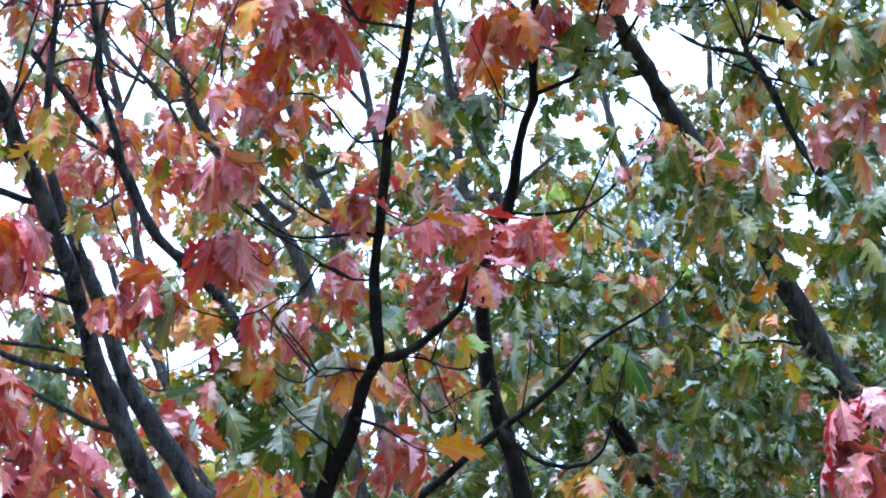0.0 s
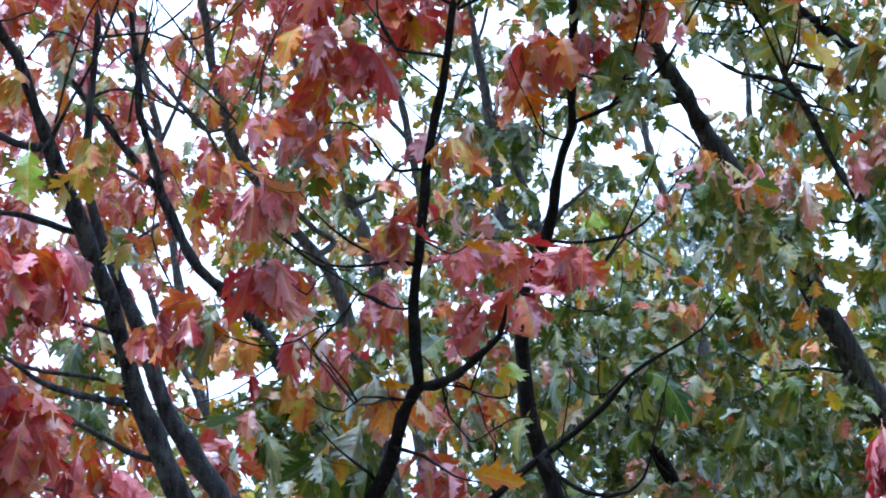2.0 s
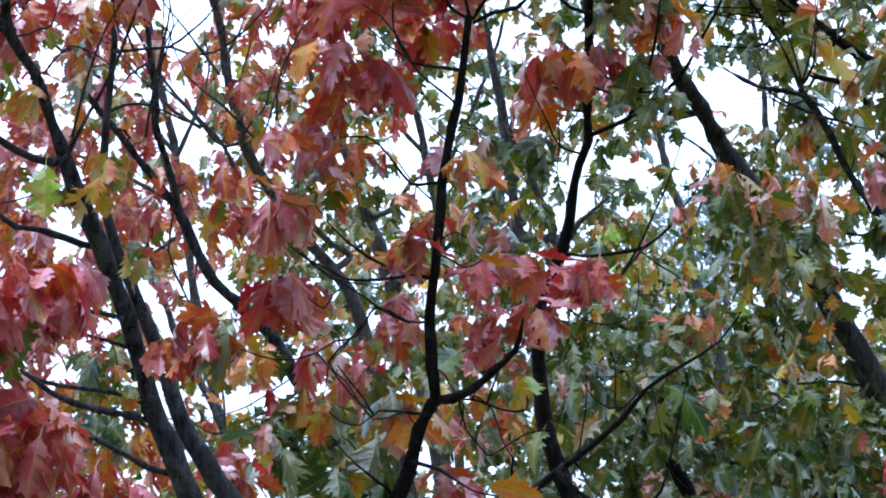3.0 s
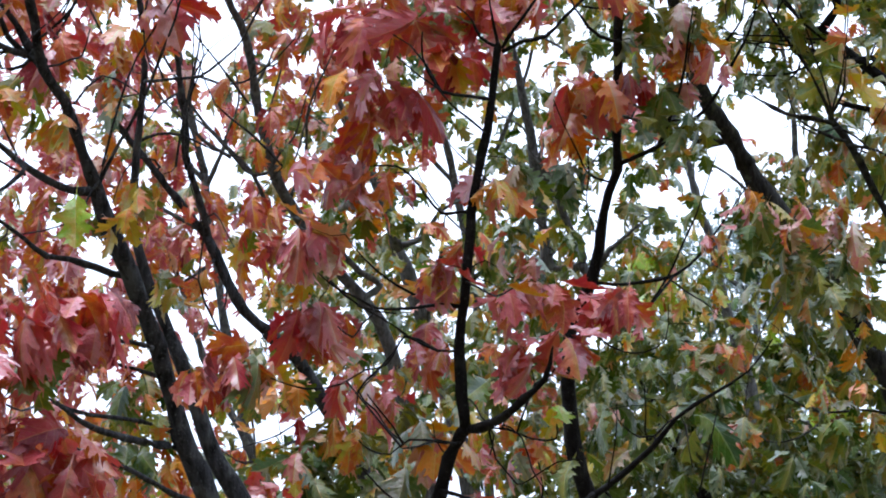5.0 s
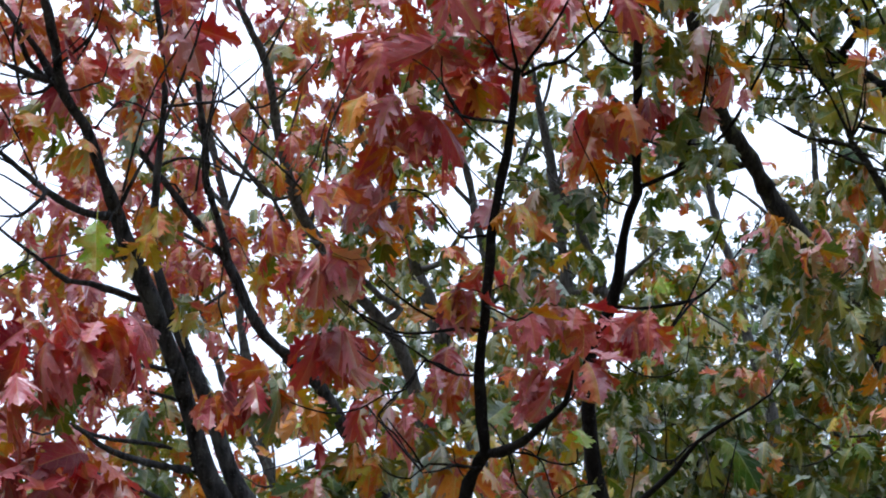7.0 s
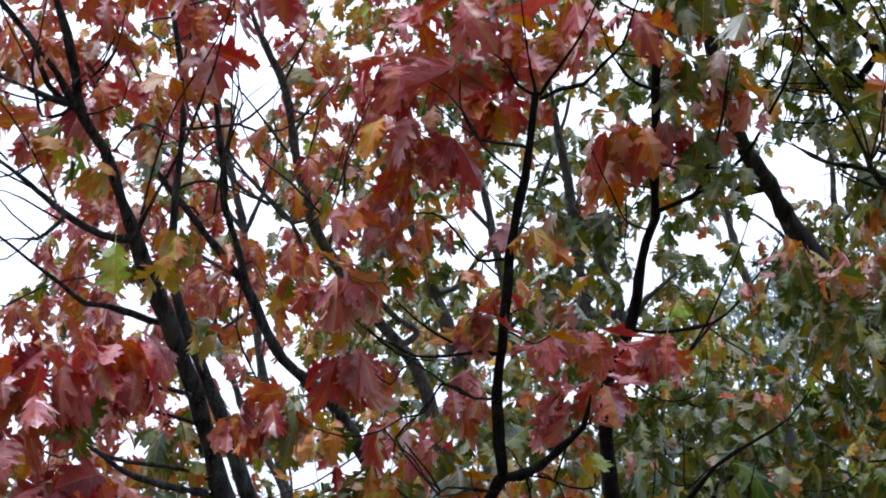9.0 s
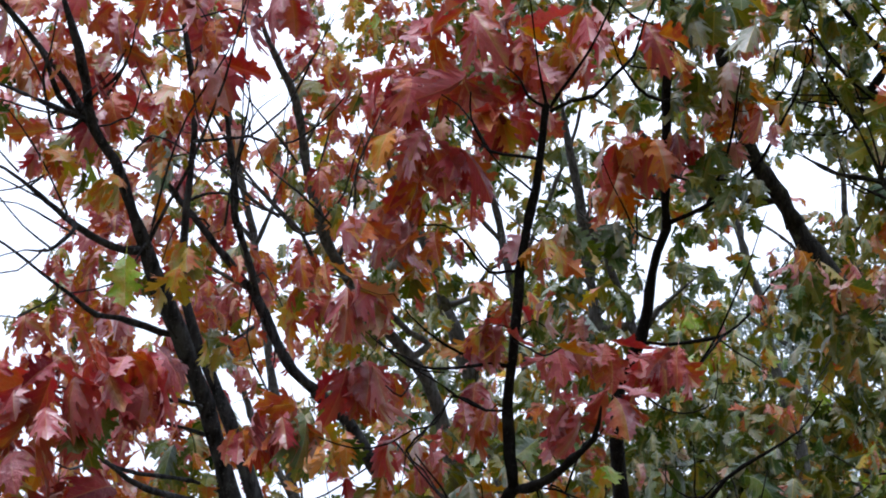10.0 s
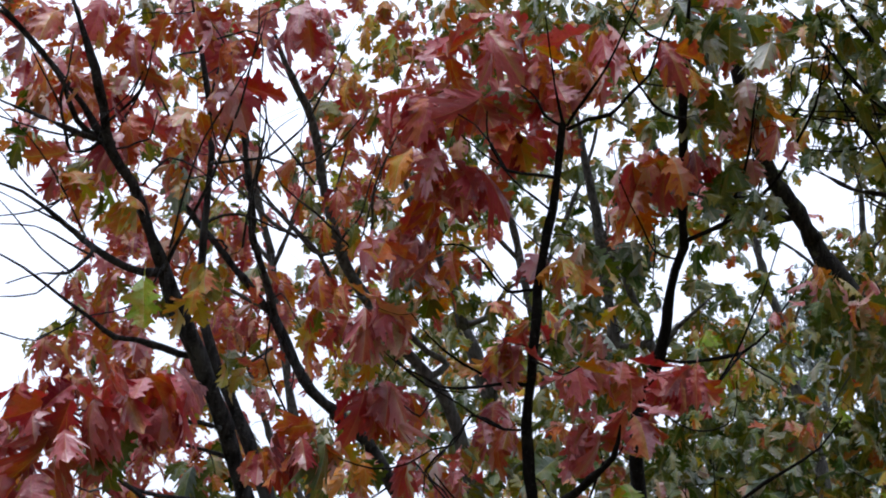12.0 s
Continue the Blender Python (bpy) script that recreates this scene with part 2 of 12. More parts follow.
def tube(name, line, sides=8, rough=0.10):
    """A tapered, slightly uneven limb along a line of (x, y, z, radius), with a rounded end."""
    line = np.array(line)
    n = len(line)
    way = np.gradient(line[:, :3], axis=0)
    way /= np.linalg.norm(way, axis=1)[:, None] + 1e-9
    side = np.cross(way, (0.31, 0.9, 0.21))
    side /= np.linalg.norm(side, axis=1)[:, None] + 1e-9
    other = np.cross(way, side)
    turn = np.linspace(0, 2 * math.pi, sides, endpoint=False)
    swell = 1 + rough * rng.standard_normal((n, 1)) + rough * 0.6 * rng.standard_normal((n, sides))
    rad = line[:, 3:4] * np.clip(swell, 0.7, 1.35)
    ring = (line[:, None, :3] + rad[:, :, None] * (np.cos(turn)[None, :, None] * side[:, None] + np.sin(turn)[None, :, None] * other[:, None]))
    verts = ring.reshape(-1, 3).tolist() + [(line[-1, :3] + way[-1] * line[-1, 3]).tolist()]
    faces = []
    for i in range(n - 1):
        for k in range(sides):
            j = (k + 1) % sides
            faces.append((i * sides + k, i * sides + j, (i + 1) * sides + j, (i + 1) * sides + k))
    tip = n * sides
    faces += [((n - 1) * sides + k, (n - 1) * sides + (k + 1) % sides, tip) for k in range(sides)]
    faces.append(tuple(range(sides - 1, -1, -1)))
    mesh = bpy.data.meshes.new(name)
    mesh.from_pydata(verts, [], faces)
    mesh.shade_smooth()
    return mesh


# half outline of a red oak leaf: along the midrib, half width; the lobes point forward and end in bristly teeth
LOBES = ((0.0, 0.012), (0.07, 0.045), (0.15, 0.125), (0.225, 0.17), (0.275, 0.235), (0.285, 0.18), (0.325, 0.14), (0.385, 0.20),
         (0.43, 0.275), (0.50, 0.345), (0.495, 0.265), (0.55, 0.265), (0.53, 0.18), (0.565, 0.155), (0.63, 0.205), (0.665, 0.27), (0.74, 0.325),
         (0.73, 0.235), (0.79, 0.225), (0.755, 0.15), (0.79, 0.125), (0.845, 0.145), (0.91, 0.175), (0.895, 0.10), (0.945, 0.065), (1.0, 0.0))
RIB = (0.80, 0.565, 0.30, 0.12)


def leaf_shape(seed, bend, fold, simple=False):
    """Vertices, faces (two halves and the stalk) and UVs of one leaf, one metre long, tip towards +y, top towards +z."""
    r = random.Random(seed)
    if simple:
        half = ((0.0, 0.01), (0.22, 0.21), (0.30, 0.11), (0.50, 0.34), (0.56, 0.13), (0.76, 0.29), (1.0, 0.0))
        rib = (0.56, 0.28)
    else:
        half, rib = LOBES, RIB
    verts, uvs, faces = [], [], []
    for s in (-1, 1):
        broad = r.uniform(1.0, 1.36)
        stretch = [broad * (1 + r.uniform(-0.16, 0.16)) for _ in range(6)]
        out_line = [(y + r.uniform(-0.012, 0.012) * (0 < y < 1), w * stretch[min(5, int(y * 6))]) for y, w in half]
        ids = []
        for y, w in out_line + [(y, 0.0) for y in rib]:
            ids.append(len(verts))
            verts.append((s * w, y))
            uvs.append((0.5 + s * w, y))
        corners = [Vector((*verts[i], 0)) for i in ids]
        for tri in tessellate_polygon([corners]):
            a, b, c = (corners[i] for i in tri)
            way = (b - a).cross(c - a).z
            faces.append([ids[i] for i in (tri if way > 0 else tri[::-1])])
    k = len(verts)
    verts += [(-0.008, 0.03), (0.008, 0.03), (0.006, -0.26), (-0.006, -0.26)]
    uvs += [(0.5, 0.0)] * 4
    faces.append([k + 3, k + 2, k + 1, k])
    wave, phase = r.uniform(0.12, 0.30), r.uniform(0, 6)
    flat = []
    for x, y in verts:
        z = fold * abs(x) - bend * max(y, 0) ** 2 - 2.2 * abs(bend) * x * x + wave * abs(x) * math.sin(9 * y + phase + (2 if x > 0 else 0))
        z += 0.05 * math.sin(4 * y + phase) * max(y, 0)
        flat.append((x * (1 - 0.25 * abs(fold)), y * (1 - 0.22 * bend * max(y, 0)), z))
    return np.array(flat), faces, np.array(uvs)


SHAPES = [leaf_shape(i, b, f) for i, (b, f) in enumerate(((0.15, 0.30), (0.45, -0.35), (0.70, 0.45), (0.30, 0.80), (0.95, -0.45), (0.55, 0.15), (-0.25, 0.50), (0.80, 0.90), (0.35, -0.60), (1.05, 0.25)))]
FAR_SHAPES = [leaf_shape(50 + i, b, f, True) for i, (b, f) in enumerate(((0.1, 0.2), (0.5, -0.3), (0.3, 0.5)))]


def mesh_of(name, verts, faces, uvs, slots, mats):
    """One mesh from arrays, with the leaf UVs and a material slot for each face."""
    mesh = bpy.data.meshes.new(name)
    loops = np.concatenate([np.array(f) for f in faces]).astype(np.int32) if not isinstance(faces, tuple) else faces[0]
    sizes = np.array([len(f) for f in faces], np.int32) if not isinstance(faces, tuple) else faces[1]
    mesh.vertices.add(len(verts))
    mesh.vertices.foreach_set("co", np.asarray(verts, np.float32).ravel())
    mesh.loops.add(len(loops))
    mesh.loops.foreach_set("vertex_index", loops)
    mesh.polygons.add(len(sizes))
    mesh.polygons.foreach_set("loop_start", np.concatenate([[0], np.cumsum(sizes)[:-1]]).astype(np.int32))
    mesh.polygons.foreach_set("material_index", np.asarray(slots, np.int32))
    layer = mesh.uv_layers.new(name="leaf")
    layer.data.foreach_set("uv", np.asarray(uvs, np.float32)[loops].ravel())
    for mat in mats:
        mesh.materials.append(mat)
    mesh.update(calc_edges=True)
    mesh.shade_smooth()
    return mesh


LEAF_MESH = {}


def leaf_mesh(tone, k):
    if (tone, k) not in LEAF_MESH:
        v, f, u = SHAPES[k]
        LEAF_MESH[tone, k] = mesh_of("leaf", v, f, u, [0] * len(f), [LEAF[tone]])
    return LEAF_MESH[tone, k]


def leaf_turns(tip, top):
    """The turns of leaves whose tips point along tip and whose upper faces look along top."""
    y = tip / np.linalg.norm(tip, axis=1)[:, None]
    x = np.cross(y, top)
    x /= np.linalg.norm(x, axis=1)[:, None] + 1e-9
    return np.stack([x, y, np.cross(x, y)], axis=2)


# the tones that turn up beside each tone in one spray
KIN = {"red": ("rust", "pink", "pink", "rust"), "rust": ("red", "pink", "orange"), "orange": ("yellow", "rust"), "yellow": ("olive", "orange", "lime"), "lime": ("yellow",),
       "green": ("olive", "olive", "mixed", "pale"), "olive": ("green", "yellow", "mixed"), "pink": ("red", "blush", "red"), "pale": ("green", "olive"), "blush": ("pink", "olive", "orange"),
       "mixed": ("olive", "rust", "green"), "silver": ("silver",)}


BROAD = ("green", "olive", "pale", "mixed")


class Tree:
    """A tree: an Empty at its base, a trunk and branches, twigs with single leaves, and the rest of its foliage."""

    def __init__(self, name, base, label, bark, leaf_length=0.15, single=280, far=False):
        self.root = tagged(new(name), label, "tree", "trees of the wood")
        self.root.location = base
        self.base, self.bark, self.length, self.single = np.array(base), bark, leaf_length, single
        self.lines, self.rest, self.twigs, self.simple, self.known, self.counted = [], [], [], far, None, 0

    def limb(self, name, *points):
        local = [(p[0] - self.base[0], p[1] - self.base[1], p[2] - self.base[2], p[3]) for p in points]
        thick = max(p[3] for p in points)
        line = smooth_line(local, max(0.05, thick * 2.2))
        wander = rng.standard_normal((len(line), 3))
        wander = (wander + np.roll(wander, 1, 0) + np.roll(wander, 2, 0)) / 3 * line[:, 3:4] * 0.35
        wander[0] = wander[-1] = 0
        line[:, :3] += wander
        part(name, tube(name, line, 12 if thick > 0.03 else 8), self.bark, self.root)
        self.lines.append(line)
        return self

    def reach(self, c):
        """A twig from the nearest limb to the point c; what the leaves there hang from."""
        if self.known is None or len(self.lines) != self.counted:
            self.known = np.vstack(self.lines if self.known is None else [self.known] + self.lines[self.counted:])
            self.counted = len(self.lines)
        near = self.known[np.argmin(((self.known[:, :3] - c) ** 2).sum(1))]
        gap = c - near[:3]
        far = np.linalg.norm(gap)
        if far <= 0.05:
            return self.root
        sag = np.array((0, 0, 0.10 * far))
        thin = min(near[3] * 0.8, 0.0014 + 0.0022 * min(far, 1.0))
        rows = [(*near[:3], thin), (*(near[:3] + gap * 0.35 + sag + rng.normal(0, 0.07 * far, 3)), thin * 0.85),
                (*(near[:3] + gap * 0.75 + sag * 0.7 + rng.normal(0, 0.05 * far, 3)), thin * 0.65), (*c, thin * 0.45)]
        line = smooth_line(rows, 0.12 if self.single > 0 else 0.4)
        self.lines.append(line)
        if self.single > 0:
            return part("twig", tube("twig", line, 5, 0.05), self.bark, self.root)
        self.twigs.append(line)
        return self.root

    def hang(self, tones, turns, scale, at, hold):
        """Single leaves as long as the tree has some left, then leaves of the joined foliage."""
        for i, tone in enumerate(tones):
            wide = 1.25 if tone in BROAD else 1.0
            if self.single > 0:
                self.single -= 1
                ob = part("leaf", leaf_mesh(tone, int(rng.integers(len(SHAPES)))), None, hold)
                ob.matrix_local = Matrix.Translation(at[i].tolist()) @ Matrix(turns[i].tolist()).to_4x4() @ Matrix.Diagonal((float(scale[i]) * wide, float(scale[i]), float(scale[i]), 1))
            else:
                self.rest.append((tone, turns[i] * scale[i] * (wide, 1, 1), at[i], self.simple))

    def whorl(self, c, tones, scale, droop, lift, hold, start=None):
        """Leaves round the end of a twig at c, fanned out and hanging, the first one towards the azimuth start."""
        n = len(tones)
        turn = (rng.uniform(0, 2 * math.pi) if start is None else start) + 2 * math.pi * np.arange(n) / n + rng.normal(0, 0.25, n)
        out_way = np.stack([np.cos(turn), np.sin(turn), np.zeros(n)], 1)
        tip = out_way * rng.uniform(0.45, 1.0, (n, 1)) + rng.normal(0, 0.12, (n, 3))
        tip[:, 2] -= droop * rng.uniform(0.35, 1.6, n)
        top = out_way * rng.uniform(0.35, 0.9, (n, 1)) + rng.normal(0, 0.28, (n, 3))
        top[:, 2] += rng.uniform(0.25, lift, n)
        at = c + out_way * scale[:, None] * 0.10 + rng.normal(0, 0.10, (n, 3)) * scale[:, None] * (0.6, 0.6, 1.0)
        self.hang(tones, leaf_turns(tip, top), scale, at, hold)

    def spray(self, c, length, *tones, droop=0.55, south=True):
        """A spray at the end of a twig at c, one leaf for each tone named; the first hangs to the south, the others follow anticlockwise."""
        c = np.array(c) - self.base
        scale = length * rng.uniform(0.8, 1.15, len(tones))
        self.whorl(c, tones, scale, droop, 1.1, self.reach(c), -math.pi / 2 if south else None)
        return self

    def leaves(self, tone, count, spread, *centres, size=1.0):
        """Sprays of leaves: each hangs on a twig that leaves the nearest limb, its leaves turned outwards and down, the green ones less so."""
        droop, lift = (0.3, 1.0) if tone in BROAD else (0.75, 1.1)
        for c in centres:
            c = np.array(c) - self.base
            scale = self.length * size * rng.uniform(0.68, 1.15, count)
            tones = [KIN[tone][int(rng.integers(len(KIN[tone])))] if rng.uniform() < 0.4 else tone for _ in range(count)]
            if spread < 0.2:
                # a few sprays close together
                c = c + np.array((0, 0, 0.25 * self.length * size))
                hold, k = self.reach(c), 0
                while k < count:
                    n = min(count - k, int(rng.integers(3, 6)))
                    self.whorl(c + rng.normal(0, 0.6 * spread, 3) * (k > 0), tones[k:k + n], scale[k:k + n], droop, lift, hold)
                    k += n
                continue
            hold = self.reach(c)
            off = rng.normal(0, 1, (count, 3)) * spread * (0.55, 0.55, 0.42)
            out_way = off * (1, 1, 0) + rng.normal(0, 0.55 * spread, (count, 3)) * (1, 1, 0.2)
            out_way /= np.linalg.norm(out_way, axis=1)[:, None] + 1e-9
            tip = out_way * rng.uniform(0.2, 0.9, (count, 1)) + rng.normal(0, 0.18, (count, 3))
            tip[:, 2] -= droop * rng.uniform(0.5, 1.7, count)
            top = out_way * rng.uniform(0.3, 1.0, (count, 1)) + rng.normal(0, 0.3, (count, 3))
            top[:, 2] += rng.uniform(0.1, lift, count)
            turns = leaf_turns(tip, top)
            self.hang(tones, turns, scale, c + off - turns[:, :, 1] * scale[:, None] * 0.3, hold)
        return self

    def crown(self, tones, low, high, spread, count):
        """The out-of-view top of the tree, added for shade: limbs that go on from its highest ones into a loose crown
        of leaves.
        """
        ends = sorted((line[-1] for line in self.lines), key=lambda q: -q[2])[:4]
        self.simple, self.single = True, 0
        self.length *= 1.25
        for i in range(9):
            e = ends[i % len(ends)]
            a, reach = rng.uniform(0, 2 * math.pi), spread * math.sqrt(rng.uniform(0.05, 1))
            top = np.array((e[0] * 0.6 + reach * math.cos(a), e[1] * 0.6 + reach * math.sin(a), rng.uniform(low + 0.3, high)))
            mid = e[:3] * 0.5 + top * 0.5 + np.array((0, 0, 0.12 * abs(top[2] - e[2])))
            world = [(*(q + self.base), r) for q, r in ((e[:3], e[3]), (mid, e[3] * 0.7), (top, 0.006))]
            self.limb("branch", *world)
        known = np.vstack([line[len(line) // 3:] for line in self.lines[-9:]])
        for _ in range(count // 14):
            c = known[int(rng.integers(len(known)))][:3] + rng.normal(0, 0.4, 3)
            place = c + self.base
            # keeps only sprays above the camera's view, by slope from its eye
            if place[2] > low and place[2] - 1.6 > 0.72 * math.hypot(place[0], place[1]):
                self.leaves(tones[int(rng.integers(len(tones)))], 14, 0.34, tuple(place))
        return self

    def finish(self, label="dense autumn foliage"):
        """Joins what is left of the foliage, and the fine twigs that bear it."""
        if self.rest:
            tones = sorted({r[0] for r in self.rest})
            packs = {False: [], True: []}
            for plain, shapes in ((False, SHAPES), (True, FAR_SHAPES)):
                for v, f, u in shapes:
                    packs[plain].append((v, np.concatenate([np.array(q) for q in f]), np.array([len(q) for q in f]), u))
            heaps = {}
            for tone, turn, at, plain in self.rest:
                heaps.setdefault((tone, plain, int(rng.integers(len(packs[plain])))), []).append((turn, at))
            verts, loops, sizes, uvs, slots, k = [], [], [], [], [], 0
            for (tone, plain, which), group in heaps.items():
                v, lo, sz, u = packs[plain][which]
                turns, places = np.array([q[0] for q in group]), np.array([q[1] for q in group])
                n = len(group)
                verts.append((np.einsum("kij,vj->kvi", turns, v) + places[:, None]).reshape(-1, 3))
                loops.append((lo[None] + k + len(v) * np.arange(n)[:, None]).ravel())
                sizes.append(np.tile(sz, n))
                uvs.append(np.tile(u, (n, 1)))
                slots.append(np.full(len(sz) * n, tones.index(tone)))
                k += len(v) * n
            mesh = mesh_of("foliage", np.concatenate(verts), (np.concatenate(loops).astype(np.int32), np.concatenate(sizes).astype(np.int32)),
                           np.concatenate(uvs), np.concatenate(slots), [LEAF[t] for t in tones])
            part("foliage", mesh, None, self.root, label, "stuff")
        if self.twigs:
            verts, faces, k = [], [], 0
            for line in self.twigs:
                n, turn = len(line), np.linspace(0, 2 * math.pi, 3, endpoint=False)
                for q in line:
                    verts += [(q[0] + q[3] * math.cos(a), q[1] + q[3] * math.sin(a), q[2] + 0.5 * q[3] * math.sin(a + 1)) for a in turn]
                faces += [(k + i * 3 + j, k + i * 3 + (j + 1) % 3, k + i * 3 + 3 + (j + 1) % 3, k + i * 3 + 3 + j) for i in range(n - 1) for j in range(3)]
                k += 3 * n
            mesh = bpy.data.meshes.new("brushwood")
            mesh.from_pydata(verts, [], faces)
            part("brushwood", mesh, self.bark, self.root, "fine bare twigs", "stuff")


# ---- ground ----
bm = bmesh.new()
bmesh.ops.create_grid(bm, x_segments=60, y_segments=60, size=900)
for v in bm.verts:
    d = v.co.length
    v.co.z = -0.05 + 0.10 * noise.noise(v.co * 0.02) * min(1, d / 40)
ground_mesh = bpy.data.meshes.new("ground")
bm.to_mesh(ground_mesh)
bm.free()
ground_mesh.materials.append(litter_material())
tagged(new("ground", ground_mesh), "woodland floor strewn with fallen brown leaves and grass", "ground", kind="structure")


# ---- the trees, nearest first ----
twin_oak = Tree("red_oak_tree", (0.42, 5.84, 0), "young red oak with twin dark stems and deep red leaves", BARK_STEM, 0.12, 290)
twin_oak.limb("trunk", (0.42, 5.84, -0.10, 0.0537), (0.17, 5.65, 1.36, 0.0395), (-0.49, 5.16, 2.72, 0.0316), (-0.55, 5.11, 2.83, 0.0302), (-0.61, 5.05, 2.98, 0.0288), (-0.65, 5.01, 3.06, 0.0274), (-0.70, 4.95, 3.21, 0.0260), (-0.75, 4.88, 3.35, 0.0246), (-0.79, 4.82, 3.45, 0.0232), (-0.83, 4.77, 3.54, 0.0219), (-0.86, 4.71, 3.63, 0.0205))
twin_oak.limb("branch", (-0.86, 4.71, 3.63, 0.0160), (-0.89, 4.65, 3.71, 0.0151), (-0.93, 4.58, 3.82, 0.0142), (-0.98, 4.52, 3.88, 0.0133), (-1.00, 4.46, 3.97, 0.0124), (-1.01, 4.39, 4.05, 0.0116), (-1.04, 4.31, 4.14, 0.0080), (-1.07, 4.25, 4.22, 0.0029))
twin_oak.limb("trunk", (0.48, 5.89, -0.10, 0.0517), (0.45, 5.65, 1.37, 0.0380), (-0.37, 5.31, 2.76, 0.0304), (-0.46, 5.29, 2.88, 0.0280), (-0.55, 5.25, 3.01, 0.0255), (-0.61, 5.22, 3.12, 0.0231), (-0.67, 5.17, 3.28, 0.0206), (-0.72, 5.13, 3.39, 0.0182), (-0.77, 5.09, 3.51, 0.0157), (-0.81, 5.04, 3.64, 0.0132))
twin_oak.limb("branch", (-0.81, 5.04, 3.64, 0.0106), (-0.81, 4.98, 3.80, 0.0113), (-0.79, 4.90, 3.98, 0.0105), (-0.78, 4.83, 4.11, 0.0097), (-0.79, 4.78, 4.21, 0.0089), (-0.81, 4.71, 4.33, 0.0061), (-0.83, 4.64, 4.44, 0.0022))
twin_oak.limb("branch", (-0.86, 4.71, 3.63, 0.0120), (-0.91, 4.66, 3.61, 0.0107), (-0.96, 4.60, 3.61, 0.0108), (-1.01, 4.54, 3.62, 0.0093), (-1.05, 4.48, 3.64, 0.0079), (-1.08, 4.42, 3.65, 0.0065), (-1.15, 4.33, 3.68, 0.0039), (-1.22, 4.26, 3.68, 0.0016))
twin_oak.limb("branch", (-1.03, 4.51, 3.63, 0.0073), (-1.00, 4.48, 3.59, 0.0066), (-1.02, 4.46, 3.55, 0.0055), (-1.05, 4.44, 3.51, 0.0044), (-1.10, 4.41, 3.50, 0.0024), (-1.18, 4.38, 3.46, 0.0016))
twin_oak.limb("branch", (-0.79, 4.83, 3.45, 0.0115), (-0.80, 4.85, 3.45, 0.0104), (-0.86, 4.76, 3.44, 0.0092), (-0.91, 4.67, 3.43, 0.0080), (-0.95, 4.58, 3.40, 0.0069), (-0.99, 4.49, 3.41, 0.0058), (-1.05, 4.38, 3.43, 0.0047), (-1.11, 4.26, 3.45, 0.0027), (-1.16, 4.16, 3.45, 0.0016))
twin_oak.limb("branch", (-0.64, 5.03, 3.03, 0.0123), (-0.65, 5.06, 3.04, 0.0112), (-0.70, 4.91, 3.01, 0.0112), (-0.76, 4.76, 2.99, 0.0095), (-0.82, 4.61, 2.97, 0.0080), (-0.87, 4.45, 2.98, 0.0049), (-0.87, 4.31, 2.95, 0.0016))
twin_oak.limb("branch", (-0.66, 5.01, 3.07, 0.0077), (-0.67, 5.04, 3.08, 0.0070), (-0.71, 4.90, 3.06, 0.0064), (-0.79, 4.76, 3.04, 0.0057), (-0.85, 4.62, 3.01, 0.0051), (-0.90, 4.47, 2.99, 0.0046), (-0.93, 4.34, 2.93, 0.0030), (-0.97, 4.19, 2.92, 0.0016))
twin_oak.limb("branch", (-0.70, 4.95, 3.20, 0.0064), (-0.71, 5.00, 3.22, 0.0058), (-0.75, 4.87, 3.20, 0.0051), (-0.81, 4.74, 3.18, 0.0045), (-0.87, 4.60, 3.17, 0.0038), (-0.93, 4.47, 3.15, 0.0024), (-0.98, 4.34, 3.13, 0.0016))
twin_oak.limb("branch", (-0.73, 4.91, 3.28, 0.0076), (-0.72, 4.87, 3.26, 0.0069), (-0.76, 4.77, 3.24, 0.0059), (-0.81, 4.66, 3.21, 0.0050), (-0.86, 4.55, 3.19, 0.0030), (-0.88, 4.45, 3.17, 0.0016))
twin_oak.limb("branch", (-0.98, 4.51, 3.90, 0.0114), (-1.01, 4.54, 3.92, 0.0103), (-1.04, 4.41, 3.88, 0.0084), (-1.07, 4.28, 3.84, 0.0066), (-1.13, 4.14, 3.81, 0.0036), (-1.17, 4.00, 3.77, 0.0016))
twin_oak.limb("branch", (-1.02, 4.54, 3.92, 0.0052), (-1.03, 4.50, 3.88, 0.0046), (-1.07, 4.45, 3.85, 0.0041), (-1.07, 4.38, 3.87, 0.0036), (-1.07, 4.30, 3.92, 0.0031), (-1.04, 4.23, 3.95, 0.0020), (-1.01, 4.14, 4.01, 0.0016))
twin_oak.limb("branch", (-0.86, 4.71, 3.64, 0.0057), (-0.81, 4.65, 3.72, 0.0052), (-0.77, 4.60, 3.76, 0.0047), (-0.73, 4.55, 3.81, 0.0042), (-0.68, 4.48, 3.90, 0.0037), (-0.64, 4.42, 3.97, 0.0032), (-0.61, 4.35, 4.05, 0.0020), (-0.58, 4.28, 4.12, 0.0016))
twin_oak.limb("branch", (-1.02, 4.54, 3.93, 0.0052), (-0.98, 4.46, 3.94, 0.0044), (-0.91, 4.38, 3.95, 0.0036), (-0.86, 4.29, 3.97, 0.0022), (-0.83, 4.19, 4.00, 0.0016))
